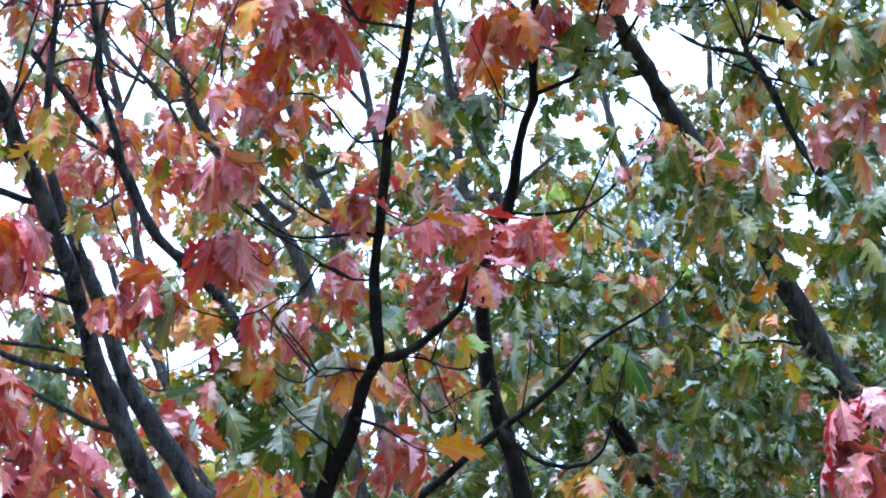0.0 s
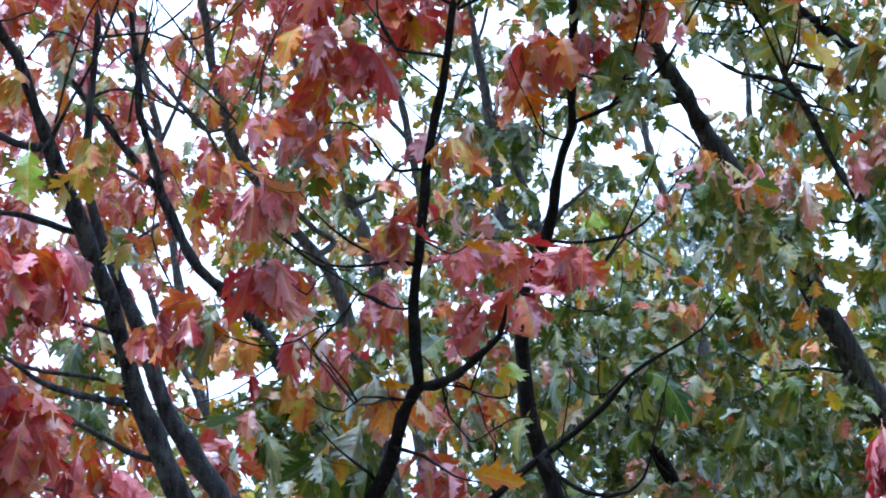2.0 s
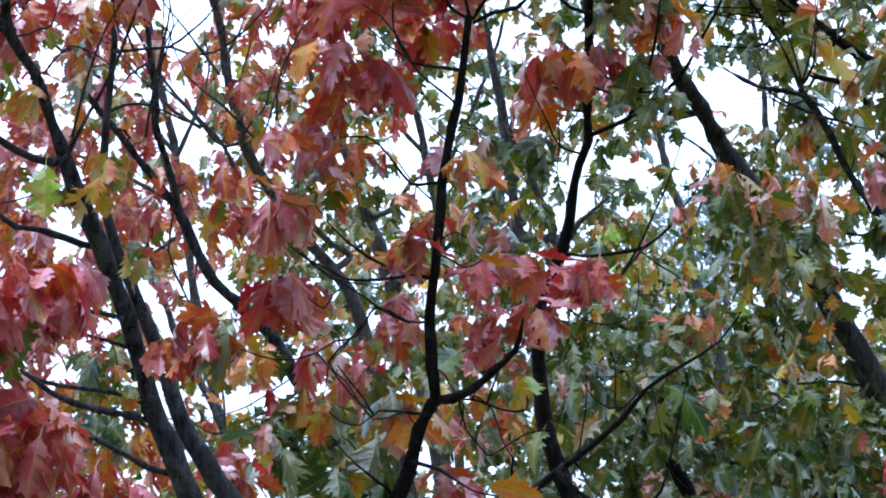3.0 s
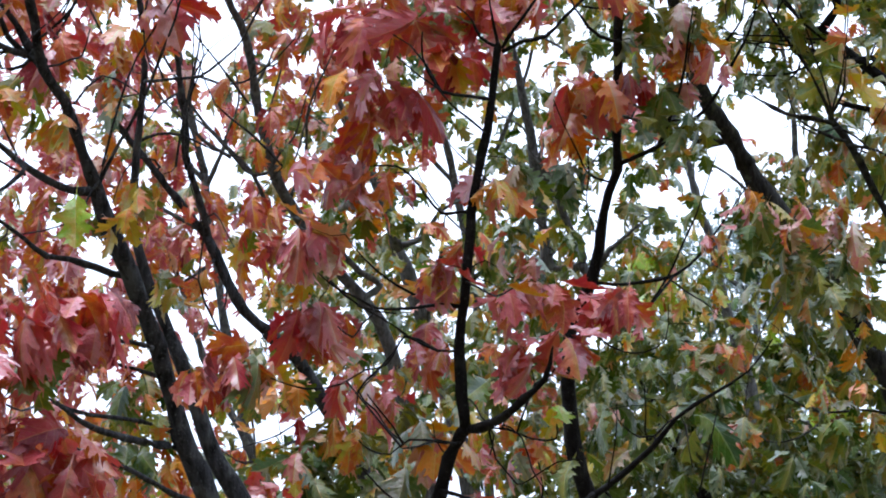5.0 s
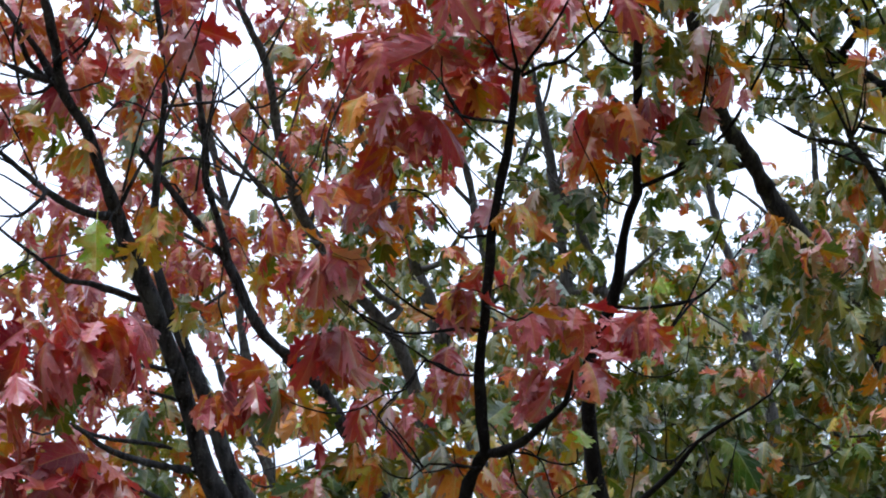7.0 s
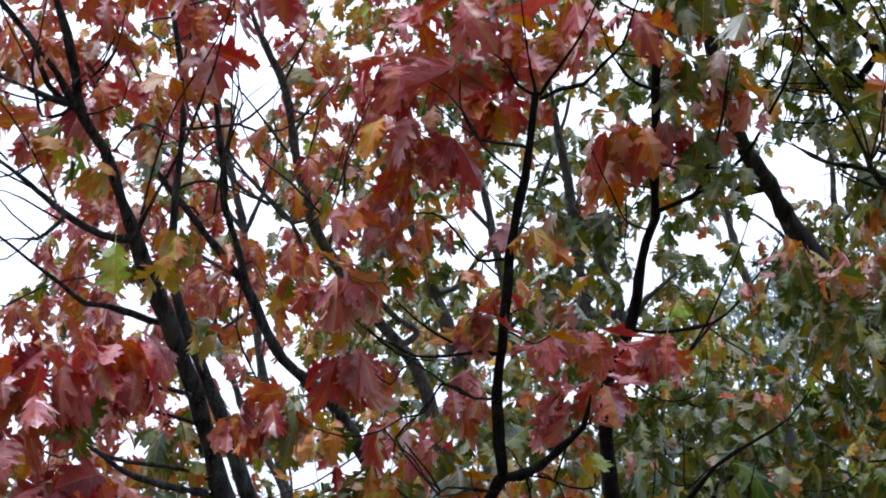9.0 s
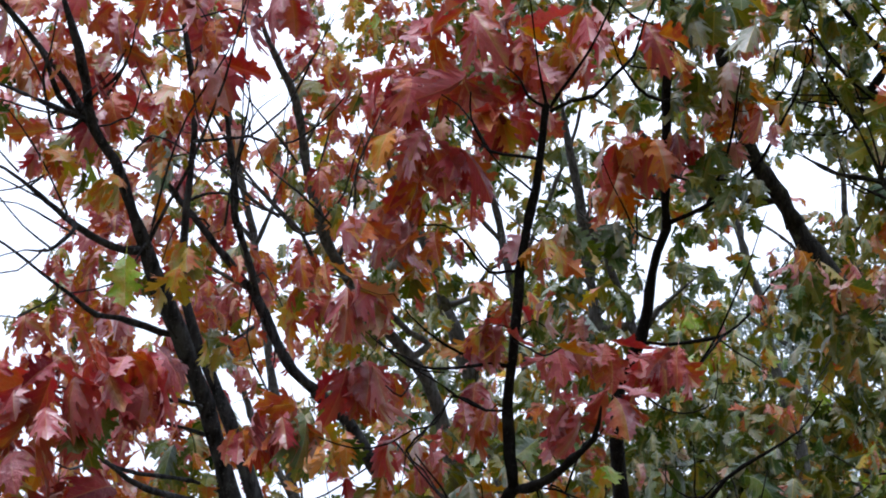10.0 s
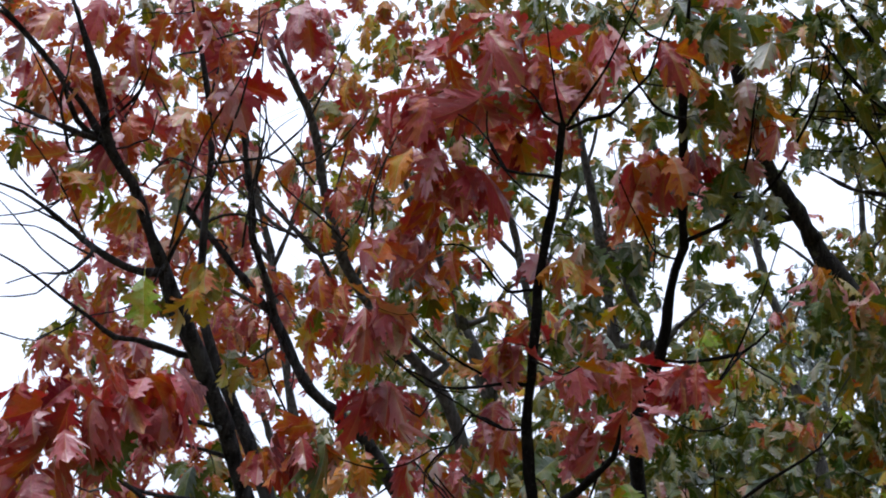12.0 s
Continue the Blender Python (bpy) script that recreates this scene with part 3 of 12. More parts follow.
twin_oak.limb("branch", (-0.78, 4.87, 4.02, 0.0053), (-0.76, 4.83, 4.00, 0.0048), (-0.69, 4.81, 4.00, 0.0044), (-0.62, 4.78, 3.99, 0.0041), (-0.56, 4.73, 4.01, 0.0037), (-0.51, 4.69, 4.04, 0.0033), (-0.47, 4.63, 4.08, 0.0030), (-0.43, 4.57, 4.13, 0.0020), (-0.38, 4.50, 4.19, 0.0016))
twin_oak.limb("branch", (-0.63, 4.78, 3.99, 0.0041), (-0.62, 4.80, 4.00, 0.0042), (-0.56, 4.74, 3.95, 0.0036), (-0.49, 4.67, 3.92, 0.0031), (-0.44, 4.59, 3.91, 0.0026), (-0.39, 4.51, 3.91, 0.0020), (-0.34, 4.42, 3.92, 0.0016))
twin_oak.limb("branch", (-0.58, 5.09, 2.89, 0.0091), (-0.59, 5.15, 2.91, 0.0083), (-0.66, 4.93, 2.89, 0.0074), (-0.71, 4.71, 2.88, 0.0065), (-0.75, 4.49, 2.85, 0.0057), (-0.76, 4.28, 2.81, 0.0037), (-0.79, 4.06, 2.78, 0.0016))
twin_oak.limb("branch", (-0.52, 5.14, 2.77, 0.0077), (-0.53, 5.14, 2.76, 0.0070), (-0.63, 4.73, 2.69, 0.0058), (-0.68, 4.33, 2.63, 0.0047), (-0.73, 3.92, 2.56, 0.0028), (-0.74, 3.52, 2.47, 0.0016))
twin_oak.limb("branch", (-1.03, 4.53, 3.93, 0.0086), (-1.07, 4.48, 3.95, 0.0079), (-1.09, 4.40, 4.01, 0.0072), (-1.13, 4.32, 4.06, 0.0065), (-1.18, 4.25, 4.10, 0.0058), (-1.21, 4.19, 4.12, 0.0038), (-1.28, 4.11, 4.15, 0.0016))
twin_oak.limb("branch", (-1.02, 4.48, 3.90, 0.0037), (-1.04, 4.48, 3.91, 0.0034), (-1.09, 4.44, 3.89, 0.0030), (-1.15, 4.38, 3.88, 0.0025), (-1.22, 4.32, 3.88, 0.0020), (-1.29, 4.26, 3.89, 0.0016))
twin_oak.limb("branch", (-1.07, 4.46, 3.90, 0.0032), (-1.09, 4.48, 3.90, 0.0034), (-1.09, 4.41, 3.94, 0.0030), (-1.11, 4.34, 3.98, 0.0025), (-1.14, 4.26, 4.03, 0.0020), (-1.15, 4.19, 4.07, 0.0016))
twin_oak.limb("branch", (-1.10, 4.39, 3.66, 0.0030), (-1.06, 4.37, 3.68, 0.0027), (-1.11, 4.35, 3.64, 0.0024), (-1.16, 4.33, 3.62, 0.0020), (-1.23, 4.30, 3.60, 0.0016))
twin_oak.limb("branch", (-1.02, 4.44, 3.42, 0.0030), (-1.02, 4.44, 3.40, 0.0027), (-1.07, 4.42, 3.35, 0.0024), (-1.10, 4.40, 3.32, 0.0021), (-1.17, 4.35, 3.32, 0.0020), (-1.22, 4.31, 3.32, 0.0016))
twin_oak.limb("branch", (-0.91, 4.36, 3.95, 0.0025), (-0.89, 4.39, 4.04, 0.0022), (-0.92, 4.38, 3.97, 0.0019), (-0.97, 4.37, 3.91, 0.0020), (-1.00, 4.35, 3.86, 0.0016))
twin_oak.limb("branch", (-0.80, 4.72, 4.31, 0.0026), (-0.63, 4.64, 4.29, 0.0024), (-0.63, 4.68, 4.16, 0.0022), (-0.63, 4.70, 4.05, 0.0020), (-0.63, 4.71, 3.95, 0.0016))
twin_oak.limb("branch", (-0.72, 4.82, 4.00, 0.0033), (-0.74, 4.76, 4.05, 0.0030), (-0.69, 4.68, 4.11, 0.0027), (-0.65, 4.59, 4.16, 0.0023), (-0.62, 4.51, 4.22, 0.0020), (-0.61, 4.43, 4.25, 0.0016))
twin_oak.limb("branch", (-0.80, 4.73, 4.29, 0.0039), (-0.87, 4.64, 4.22, 0.0036), (-0.82, 4.61, 4.16, 0.0029), (-0.78, 4.56, 4.11, 0.0020), (-0.70, 4.49, 4.12, 0.0016))
twin_oak.limb("branch", (-1.00, 4.53, 3.91, 0.0032), (-0.98, 4.56, 3.91, 0.0029), (-0.91, 4.50, 3.90, 0.0025), (-0.87, 4.44, 3.88, 0.0020), (-0.84, 4.36, 3.91, 0.0016))
twin_oak.limb("branch", (-1.037, 4.670, 3.656, 0.0034), (-1.095, 4.629, 3.677, 0.0027), (-1.174, 4.585, 3.705, 0.0020), (-1.267, 4.556, 3.699, 0.0014))
twin_oak.limb("branch", (-1.102, 4.683, 3.623, 0.0034), (-1.167, 4.634, 3.664, 0.0027), (-1.231, 4.575, 3.731, 0.0020), (-1.288, 4.521, 3.784, 0.0014))
twin_oak.limb("branch", (-1.185, 4.610, 3.803, 0.0034), (-1.224, 4.564, 3.837, 0.0024), (-1.281, 4.505, 3.903, 0.0014))
twin_oak.limb("branch", (-1.116, 4.683, 3.623, 0.0034), (-1.181, 4.677, 3.558, 0.0024), (-1.274, 4.652, 3.540, 0.0014))
twin_oak.limb("branch", (-1.059, 4.651, 3.703, 0.0034), (-1.138, 4.559, 3.850, 0.0027), (-1.203, 4.495, 3.929, 0.0020), (-1.267, 4.441, 3.981, 0.0014))
twin_oak.limb("branch", (-1.001, 4.565, 3.914, 0.0110), (-1.052, 4.500, 3.996, 0.0093), (-1.132, 4.431, 4.088, 0.0077), (-1.224, 4.362, 4.178, 0.0060), (-1.273, 4.320, 4.202, 0.0044))
twin_oak.limb("branch", (-0.842, 4.662, 3.676, 0.0034), (-0.794, 4.575, 3.810, 0.0030), (-0.747, 4.505, 3.903, 0.0026), (-0.672, 4.436, 3.994, 0.0022), (-0.597, 4.362, 4.097, 0.0018), (-0.572, 4.304, 4.160, 0.0014))
twin_oak.limb("branch", (-0.914, 4.602, 3.823, 0.0034), (-0.837, 4.548, 3.877, 0.0027), (-0.761, 4.532, 3.837, 0.0020), (-0.700, 4.521, 3.784, 0.0014))
twin_oak.limb("branch", (-0.842, 4.535, 3.991, 0.0034), (-0.895, 4.462, 4.089, 0.0024), (-0.918, 4.399, 4.167, 0.0014))
twin_oak.limb("branch", (-0.655, 4.662, 3.676, 0.0034), (-0.622, 4.575, 3.810, 0.0027), (-0.576, 4.500, 3.916, 0.0020), (-0.598, 4.436, 3.994, 0.0014))
twin_oak.limb("branch", (-0.467, 4.602, 3.823, 0.0034), (-0.551, 4.532, 3.917, 0.0027), (-0.633, 4.463, 4.009, 0.0020), (-0.657, 4.404, 4.073, 0.0014))
twin_oak.limb("branch", (-0.381, 4.662, 3.676, 0.0034), (-0.465, 4.602, 3.744, 0.0027), (-0.547, 4.548, 3.797, 0.0020), (-0.587, 4.479, 3.889, 0.0014))
twin_oak.limb("branch", (-0.698, 4.467, 4.158, 0.0034), (-0.734, 4.500, 3.996, 0.0024), (-0.697, 4.532, 3.837, 0.0014))
twin_oak.limb("branch", (-0.965, 4.540, 3.977, 0.0034), (-0.902, 4.478, 4.050, 0.0024), (-0.868, 4.409, 4.141, 0.0014))
twin_oak.limb("branch", (-1.102, 4.640, 3.730, 0.0034), (-1.181, 4.597, 3.757, 0.0024), (-1.288, 4.548, 3.797, 0.0014))
twin_oak.limb("branch", (-0.857, 4.678, 3.636, 0.0034), (-0.923, 4.688, 3.531, 0.0027), (-1.046, 4.671, 3.493, 0.0020), (-1.167, 4.664, 3.429, 0.0014))
twin_oak.limb("branch", (-0.777, 4.770, 3.409, 0.0034), (-0.837, 4.699, 3.505, 0.0027), (-0.847, 4.628, 3.599, 0.0020), (-0.813, 4.569, 3.666, 0.0014))
twin_oak.limb("branch", (-0.525, 4.835, 3.248, 0.0034), (-0.594, 4.742, 3.398, 0.0027), (-0.576, 4.671, 3.493, 0.0020), (-0.608, 4.595, 3.600, 0.0014))
twin_oak.spray((-0.747, 3.298, 2.795), 0.107, "red", "pink", "rust", "red", "red")
twin_oak.spray((-0.677, 3.246, 2.802), 0.108, "rust", "red", "red", "red", "red")
twin_oak.spray((-0.630, 3.297, 2.821), 0.103, "pink", "red", "red", "red", "red")
twin_oak.spray((-0.598, 3.399, 2.853), 0.095, "red", "red", "pink", "red")
twin_oak.spray((-0.676, 3.396, 2.830), 0.110, "rust", "red", "red", "red")
twin_oak.spray((-0.750, 3.290, 2.719), 0.105, "red", "red", "rust", "rust")
twin_oak.spray((-0.669, 3.331, 2.752), 0.098, "pink", "red", "olive", "pink")
twin_oak.spray((-0.714, 3.360, 2.719), 0.089, "olive", "red", "mixed", "mixed")
twin_oak.spray((-0.789, 3.445, 2.702), 0.090, "pink", "red", "orange", "red")
twin_oak.spray((-0.595, 3.342, 2.787), 0.078, "red", "red", "rust", "rust")
twin_oak.spray((-0.723, 3.403, 2.610), 0.107, "pink", "red", "red", "red", "red")
twin_oak.spray((-0.659, 3.435, 2.611), 0.108, "red", "rust", "pink", "red")
twin_oak.spray((-0.625, 3.505, 2.619), 0.116, "red", "red", "pink", "red")
twin_oak.spray((-0.744, 3.378, 2.561), 0.116, "red", "red", "rust", "pink", "pink")
twin_oak.spray((-0.693, 3.518, 2.599), 0.111, "pink", "red", "red", "rust", "rust")
twin_oak.spray((-0.729, 3.461, 2.541), 0.119, "red", "red", "pink", "pink")
twin_oak.spray((-0.627, 3.398, 2.524), 0.111, "red", "pink", "rust", "rust")
twin_oak.spray((-0.593, 3.458, 2.496), 0.118, "red", "red", "pink", "blush", "pink")
twin_oak.spray((-0.537, 3.476, 2.495), 0.108, "pink", "red", "rust", "pink")
twin_oak.spray((-0.493, 3.540, 2.501), 0.110, "red", "pink", "red", "orange", "red")
twin_oak.spray((-0.535, 3.424, 2.406), 0.106, "red", "red", "rust", "red")
twin_oak.spray((-0.601, 3.404, 2.417), 0.105, "red", "red", "red", "red")
twin_oak.spray((-0.687, 3.478, 2.475), 0.113, "pink", "red", "red", "pink")
twin_oak.spray((-0.866, 3.408, 2.845), 0.110, "red", "yellow", "red", "red", "red")
twin_oak.spray((-0.821, 3.366, 2.785), 0.108, "red", "rust", "red", "red")
twin_oak.spray((-0.876, 3.382, 2.697), 0.108, "red", "red", "red", "olive", "red")
twin_oak.spray((-0.822, 3.336, 2.649), 0.106, "pink", "red", "yellow", "red")
twin_oak.spray((-0.815, 3.378, 2.582), 0.106, "red", "red", "red", "red")
twin_oak.spray((-0.899, 3.363, 2.765), 0.104, "red", "pink", "red", "pink")
twin_oak.spray((-0.878, 4.577, 3.554), 0.136, "lime", droop=3.0)
twin_oak.spray((-1.046, 4.709, 3.867), 0.091, "yellow", "lime", "olive", "yellow")
twin_oak.spray((-0.946, 4.572, 3.780), 0.105, "orange", "yellow", "orange", "yellow")
twin_oak.spray((-1.071, 4.697, 3.938), 0.089, "mixed", "orange", "olive", "olive")
twin_oak.spray((-1.103, 4.579, 3.863), 0.093, "orange", "yellow", "rust", "orange")
twin_oak.spray((-0.732, 4.641, 3.618), 0.098, "yellow", "orange", "olive", "yellow")
twin_oak.spray((-0.754, 4.608, 3.527), 0.087, "yellow", "orange", "yellow", "yellow")
twin_oak.spray((-0.810, 4.632, 3.506), 0.085, "orange", "yellow")
twin_oak.spray((-0.782, 4.601, 4.042), 0.094, "orange", "yellow", "rust", "orange")
twin_oak.spray((-0.801, 4.625, 4.008), 0.076, "orange", "orange", "rust", "orange")
twin_oak.spray((-0.680, 4.493, 4.085), 0.143, "red", "red", "rust", "rust")
twin_oak.spray((-0.962, 4.622, 4.043), 0.114, "rust", "red", "red", "rust")
twin_oak.spray((-0.968, 4.612, 3.989), 0.119, "red", "rust", "rust", "red")
twin_oak.spray((-1.074, 4.436, 4.062), 0.086, "rust", "blush", "red", "red")
twin_oak.spray((-1.042, 4.503, 4.083), 0.093, "red", "rust")
twin_oak.spray((-0.934, 4.386, 4.026), 0.097, "blush", "red", "pink", "red")
twin_oak.spray((-0.833, 4.649, 3.914), 0.076, "rust", "pale", "orange", "rust")
twin_oak.spray((-0.723, 4.633, 4.013), 0.078, "pink", "red", "rust", "pink")
twin_oak.spray((-0.906, 4.345, 4.123), 0.121, "red", "pink", "rust", "red")
twin_oak.spray((-0.660, 4.361, 4.100), 0.103, "rust", "red", "red", "rust")
twin_oak.spray((-0.506, 4.522, 4.285), 0.101, "pink", "red", "red", "pink")
twin_oak.spray((-0.771, 4.437, 4.243), 0.118, "red", "pink", "blush", "pink")
twin_oak.spray((-0.677, 4.715, 3.407), 0.074, "pale", "blush", "olive", "blush")
twin_oak.spray((-0.682, 4.657, 3.369), 0.067, "olive", "yellow")
twin_oak.spray((-0.651, 4.755, 3.360), 0.074, "yellow", "olive", "orange", "olive")
twin_oak.spray((-0.455, 4.715, 3.608), 0.087, "rust", "rust", "red", "rust")
twin_oak.spray((-0.397, 4.638, 3.560), 0.086, "rust", "orange", "blush", "orange")
twin_oak.spray((-0.451, 4.702, 3.524), 0.080, "blush", "rust", "pink", "olive", "rust")
twin_oak.spray((-0.527, 4.593, 3.886), 0.075, "rust", "orange", "rust", "rust")
twin_oak.spray((-0.385, 4.559, 4.097), 0.082, "orange", "rust", "red", "orange")
twin_oak.spray((-0.375, 4.553, 3.995), 0.087, "rust", "olive", "red", "rust")
twin_oak.spray((-0.407, 4.575, 3.797), 0.068, "rust", "rust", "red", "red")
twin_oak.spray((-0.449, 4.680, 3.743), 0.069, "orange", "rust")
twin_oak.spray((-0.374, 4.655, 3.724), 0.068, "olive", "orange")
twin_oak.spray((-0.798, 4.905, 3.176), 0.075, "pale", "blush", "green", "pale")
twin_oak.spray((-0.790, 4.961, 3.027), 0.100, "green", "pale", "green", "pale")
twin_oak.spray((-0.716, 4.818, 2.956), 0.091, "green", "green", "olive", "olive")
twin_oak.spray((-0.727, 4.878, 3.137), 0.068, "orange", "yellow", "olive", "olive")
twin_oak.spray((-0.691, 4.852, 3.069), 0.074, "olive", "yellow")
twin_oak.leaves("pale", 1, 0.04, (-0.84, 5.00, 4.09), (-0.92, 5.04, 4.09), (-0.75, 5.52, 3.62))
twin_oak.leaves("pale", 2, 0.04, (-0.49, 5.10, 4.30))
twin_oak.leaves("pink", 1, 0.04, (-1.02, 4.76, 4.38), (-0.79, 4.95, 4.49), (-1.02, 4.93, 4.39))
twin_oak.leaves("pink", 2, 0.04, (-0.61, 4.92, 4.44))
twin_oak.leaves("red", 1, 0.05, (-0.89, 4.80, 4.44), (-0.71, 5.06, 4.61), (-0.63, 5.09, 4.65), (-1.15, 5.02, 4.59))
twin_oak.leaves("red", 2, 0.05, (-1.07, 5.03, 4.52), (-1.00, 4.99, 4.40), (-1.07, 5.04, 4.40), (-0.88, 5.08, 4.63), (-0.64, 4.90, 4.50), (-0.57, 4.88, 4.43), (-1.32, 4.95, 4.55), (-1.23, 4.87, 4.47), (-1.33, 4.72, 4.34), (-1.30, 4.82, 4.31), (-1.43, 4.85, 4.49))
twin_oak.leaves("rust", 1, 0.04, (-0.76, 4.93, 4.41), (-0.77, 5.01, 4.36), (-1.14, 4.89, 4.28), (-1.27, 5.06, 4.15), (-0.99, 5.05, 4.55))
twin_oak.leaves("rust", 1, 0.05, (-1.18, 5.23, 3.38))
twin_oak.leaves("rust", 2, 0.04, (-0.74, 5.07, 4.50), (-1.08, 5.22, 4.29))
twin_oak.leaves("rust", 2, 0.05, (-1.19, 4.89, 4.25), (-1.02, 5.14, 4.01), (-1.18, 5.41, 3.65), (-1.02, 5.32, 3.68))
twin_oak.leaves("rust", 3, 0.05, (-1.08, 5.22, 4.26), (-1.17, 4.92, 4.02))
twin_oak.leaves("rust", 4, 0.05, (-1.02, 4.96, 4.20), (-1.18, 5.09, 4.40))
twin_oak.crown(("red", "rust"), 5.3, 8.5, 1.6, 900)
twin_oak.finish()

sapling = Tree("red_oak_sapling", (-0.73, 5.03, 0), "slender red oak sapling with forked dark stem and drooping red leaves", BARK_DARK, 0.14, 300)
sapling.limb("trunk", (-0.73, 5.03, -0.10, 0.0324), (-0.55, 4.83, 1.26, 0.0238), (-0.06, 4.30, 2.53, 0.0190), (-0.03, 4.26, 2.61, 0.0179), (0.01, 4.22, 2.69, 0.0168), (0.04, 4.18, 2.77, 0.0156), (0.06, 4.15, 2.81, 0.0145), (0.07, 4.12, 2.82, 0.0134))
sapling.limb("branch", (0.07, 4.12, 2.82, 0.0125), (0.06, 4.10, 2.89, 0.0122), (0.06, 4.07, 2.98, 0.0119), (0.07, 4.04, 3.08, 0.0117), (0.08, 3.99, 3.21, 0.0113), (0.10, 3.94, 3.32, 0.0109), (0.12, 3.89, 3.42, 0.0107), (0.13, 3.85, 3.51, 0.0103), (0.14, 3.81, 3.58, 0.0101))
sapling.limb("branch", (0.08, 4.12, 2.82, 0.0104), (0.11, 4.06, 2.81, 0.0110), (0.15, 4.00, 2.81, 0.0101), (0.19, 3.93, 2.83, 0.0094), (0.23, 3.86, 2.85, 0.0064), (0.24, 3.78, 2.89, 0.0024))
sapling.limb("branch", (0.15, 3.82, 3.58, 0.0047), (0.17, 3.76, 3.59, 0.0041), (0.20, 3.71, 3.61, 0.0035), (0.23, 3.65, 3.63, 0.0030), (0.26, 3.58, 3.67, 0.0020), (0.29, 3.51, 3.71, 0.0016))
sapling.limb("branch", (0.15, 3.82, 3.57, 0.0052), (0.19, 3.79, 3.58, 0.0047), (0.24, 3.77, 3.58, 0.0042), (0.28, 3.73, 3.61, 0.0037), (0.32, 3.70, 3.64, 0.0033), (0.34, 3.65, 3.69, 0.0021), (0.37, 3.60, 3.74, 0.0016))
sapling.limb("branch", (0.14, 3.82, 3.58, 0.0043), (0.10, 3.75, 3.57, 0.0034), (0.08, 3.67, 3.57, 0.0020), (0.05, 3.60, 3.56, 0.0016))
sapling.limb("branch", (0.14, 3.81, 3.58, 0.0038), (0.13, 3.75, 3.59, 0.0032), (0.12, 3.69, 3.61, 0.0025), (0.11, 3.61, 3.64, 0.0020), (0.10, 3.53, 3.68, 0.0016))
sapling.limb("branch", (0.13, 3.87, 3.48, 0.0043), (0.08, 3.81, 3.46, 0.0037), (0.02, 3.75, 3.44, 0.0032), (-0.00, 3.69, 3.44, 0.0027), (-0.02, 3.61, 3.45, 0.0020), (-0.02, 3.54, 3.47, 0.0016))
sapling.limb("branch", (0.12, 3.90, 3.41, 0.0033), (0.08, 3.82, 3.41, 0.0029), (0.04, 3.75, 3.41, 0.0025), (0.01, 3.67, 3.41, 0.0021), (-0.03, 3.59, 3.40, 0.0020), (-0.07, 3.51, 3.40, 0.0016))
sapling.limb("branch", (0.06, 4.04, 3.07, 0.0043), (0.02, 4.00, 3.06, 0.0040), (-0.03, 3.96, 3.04, 0.0037), (-0.08, 3.92, 3.02, 0.0034), (-0.12, 3.88, 3.01, 0.0031), (-0.15, 3.83, 3.01, 0.0028), (-0.20, 3.78, 3.02, 0.0020), (-0.23, 3.73, 3.03, 0.0016))
sapling.limb("branch", (0.06, 4.07, 2.98, 0.0033), (0.01, 4.01, 2.96, 0.0029), (-0.05, 3.95, 2.97, 0.0025), (-0.08, 3.88, 2.97, 0.0021), (-0.11, 3.82, 2.97, 0.0020), (-0.15, 3.76, 2.97, 0.0016))
sapling.limb("branch", (-0.13, 3.86, 3.01, 0.0025), (-0.12, 3.85, 2.99, 0.0023), (-0.14, 3.83, 2.96, 0.0019), (-0.16, 3.81, 2.92, 0.0020), (-0.19, 3.77, 2.93, 0.0016))
sapling.limb("branch", (0.07, 4.02, 3.12, 0.0028), (0.10, 3.93, 3.07, 0.0023), (0.13, 3.84, 3.02, 0.0020), (0.16, 3.74, 3.00, 0.0016))
sapling.limb("branch", (0.01, 4.01, 2.96, 0.0029), (-0.06, 4.06, 3.01, 0.0028), (-0.08, 4.04, 2.97, 0.0026), (-0.10, 4.02, 2.93, 0.0023), (-0.14, 3.99, 2.91, 0.0021), (-0.19, 3.96, 2.87, 0.0018), (-0.26, 3.93, 2.85, 0.0020), (-0.33, 3.89, 2.86, 0.0016))
sapling.limb("branch", (0.09, 3.97, 3.26, 0.0038), (0.06, 3.99, 3.27, 0.0035), (0.02, 4.02, 3.28, 0.0033), (-0.01, 4.03, 3.32, 0.0030), (-0.05, 4.04, 3.38, 0.0028), (-0.08, 4.06, 3.41, 0.0025), (-0.12, 4.08, 3.42, 0.0020), (-0.16, 4.11, 3.43, 0.0016))
sapling.limb("branch", (-0.18, 3.97, 2.88, 0.0019), (-0.06, 3.89, 2.72, 0.0027), (-0.08, 3.87, 2.75, 0.0022), (-0.11, 3.84, 2.78, 0.0020), (-0.13, 3.81, 2.80, 0.0016))
sapling.limb("branch", (0.01, 4.21, 2.71, 0.0043), (0.08, 4.10, 2.66, 0.0036), (0.14, 3.99, 2.59, 0.0022), (0.19, 3.88, 2.55, 0.0016))
sapling.limb("branch", (-0.02, 4.25, 2.64, 0.0048), (-0.02, 4.27, 2.65, 0.0044), (-0.06, 4.13, 2.65, 0.0036), (-0.10, 4.00, 2.65, 0.0022), (-0.14, 3.85, 2.66, 0.0016))
sapling.limb("branch", (0.06, 4.15, 2.80, 0.0042), (0.05, 4.13, 2.79, 0.0038), (0.01, 4.03, 2.77, 0.0031), (-0.03, 3.94, 2.73, 0.0020), (-0.06, 3.85, 2.70, 0.0016))
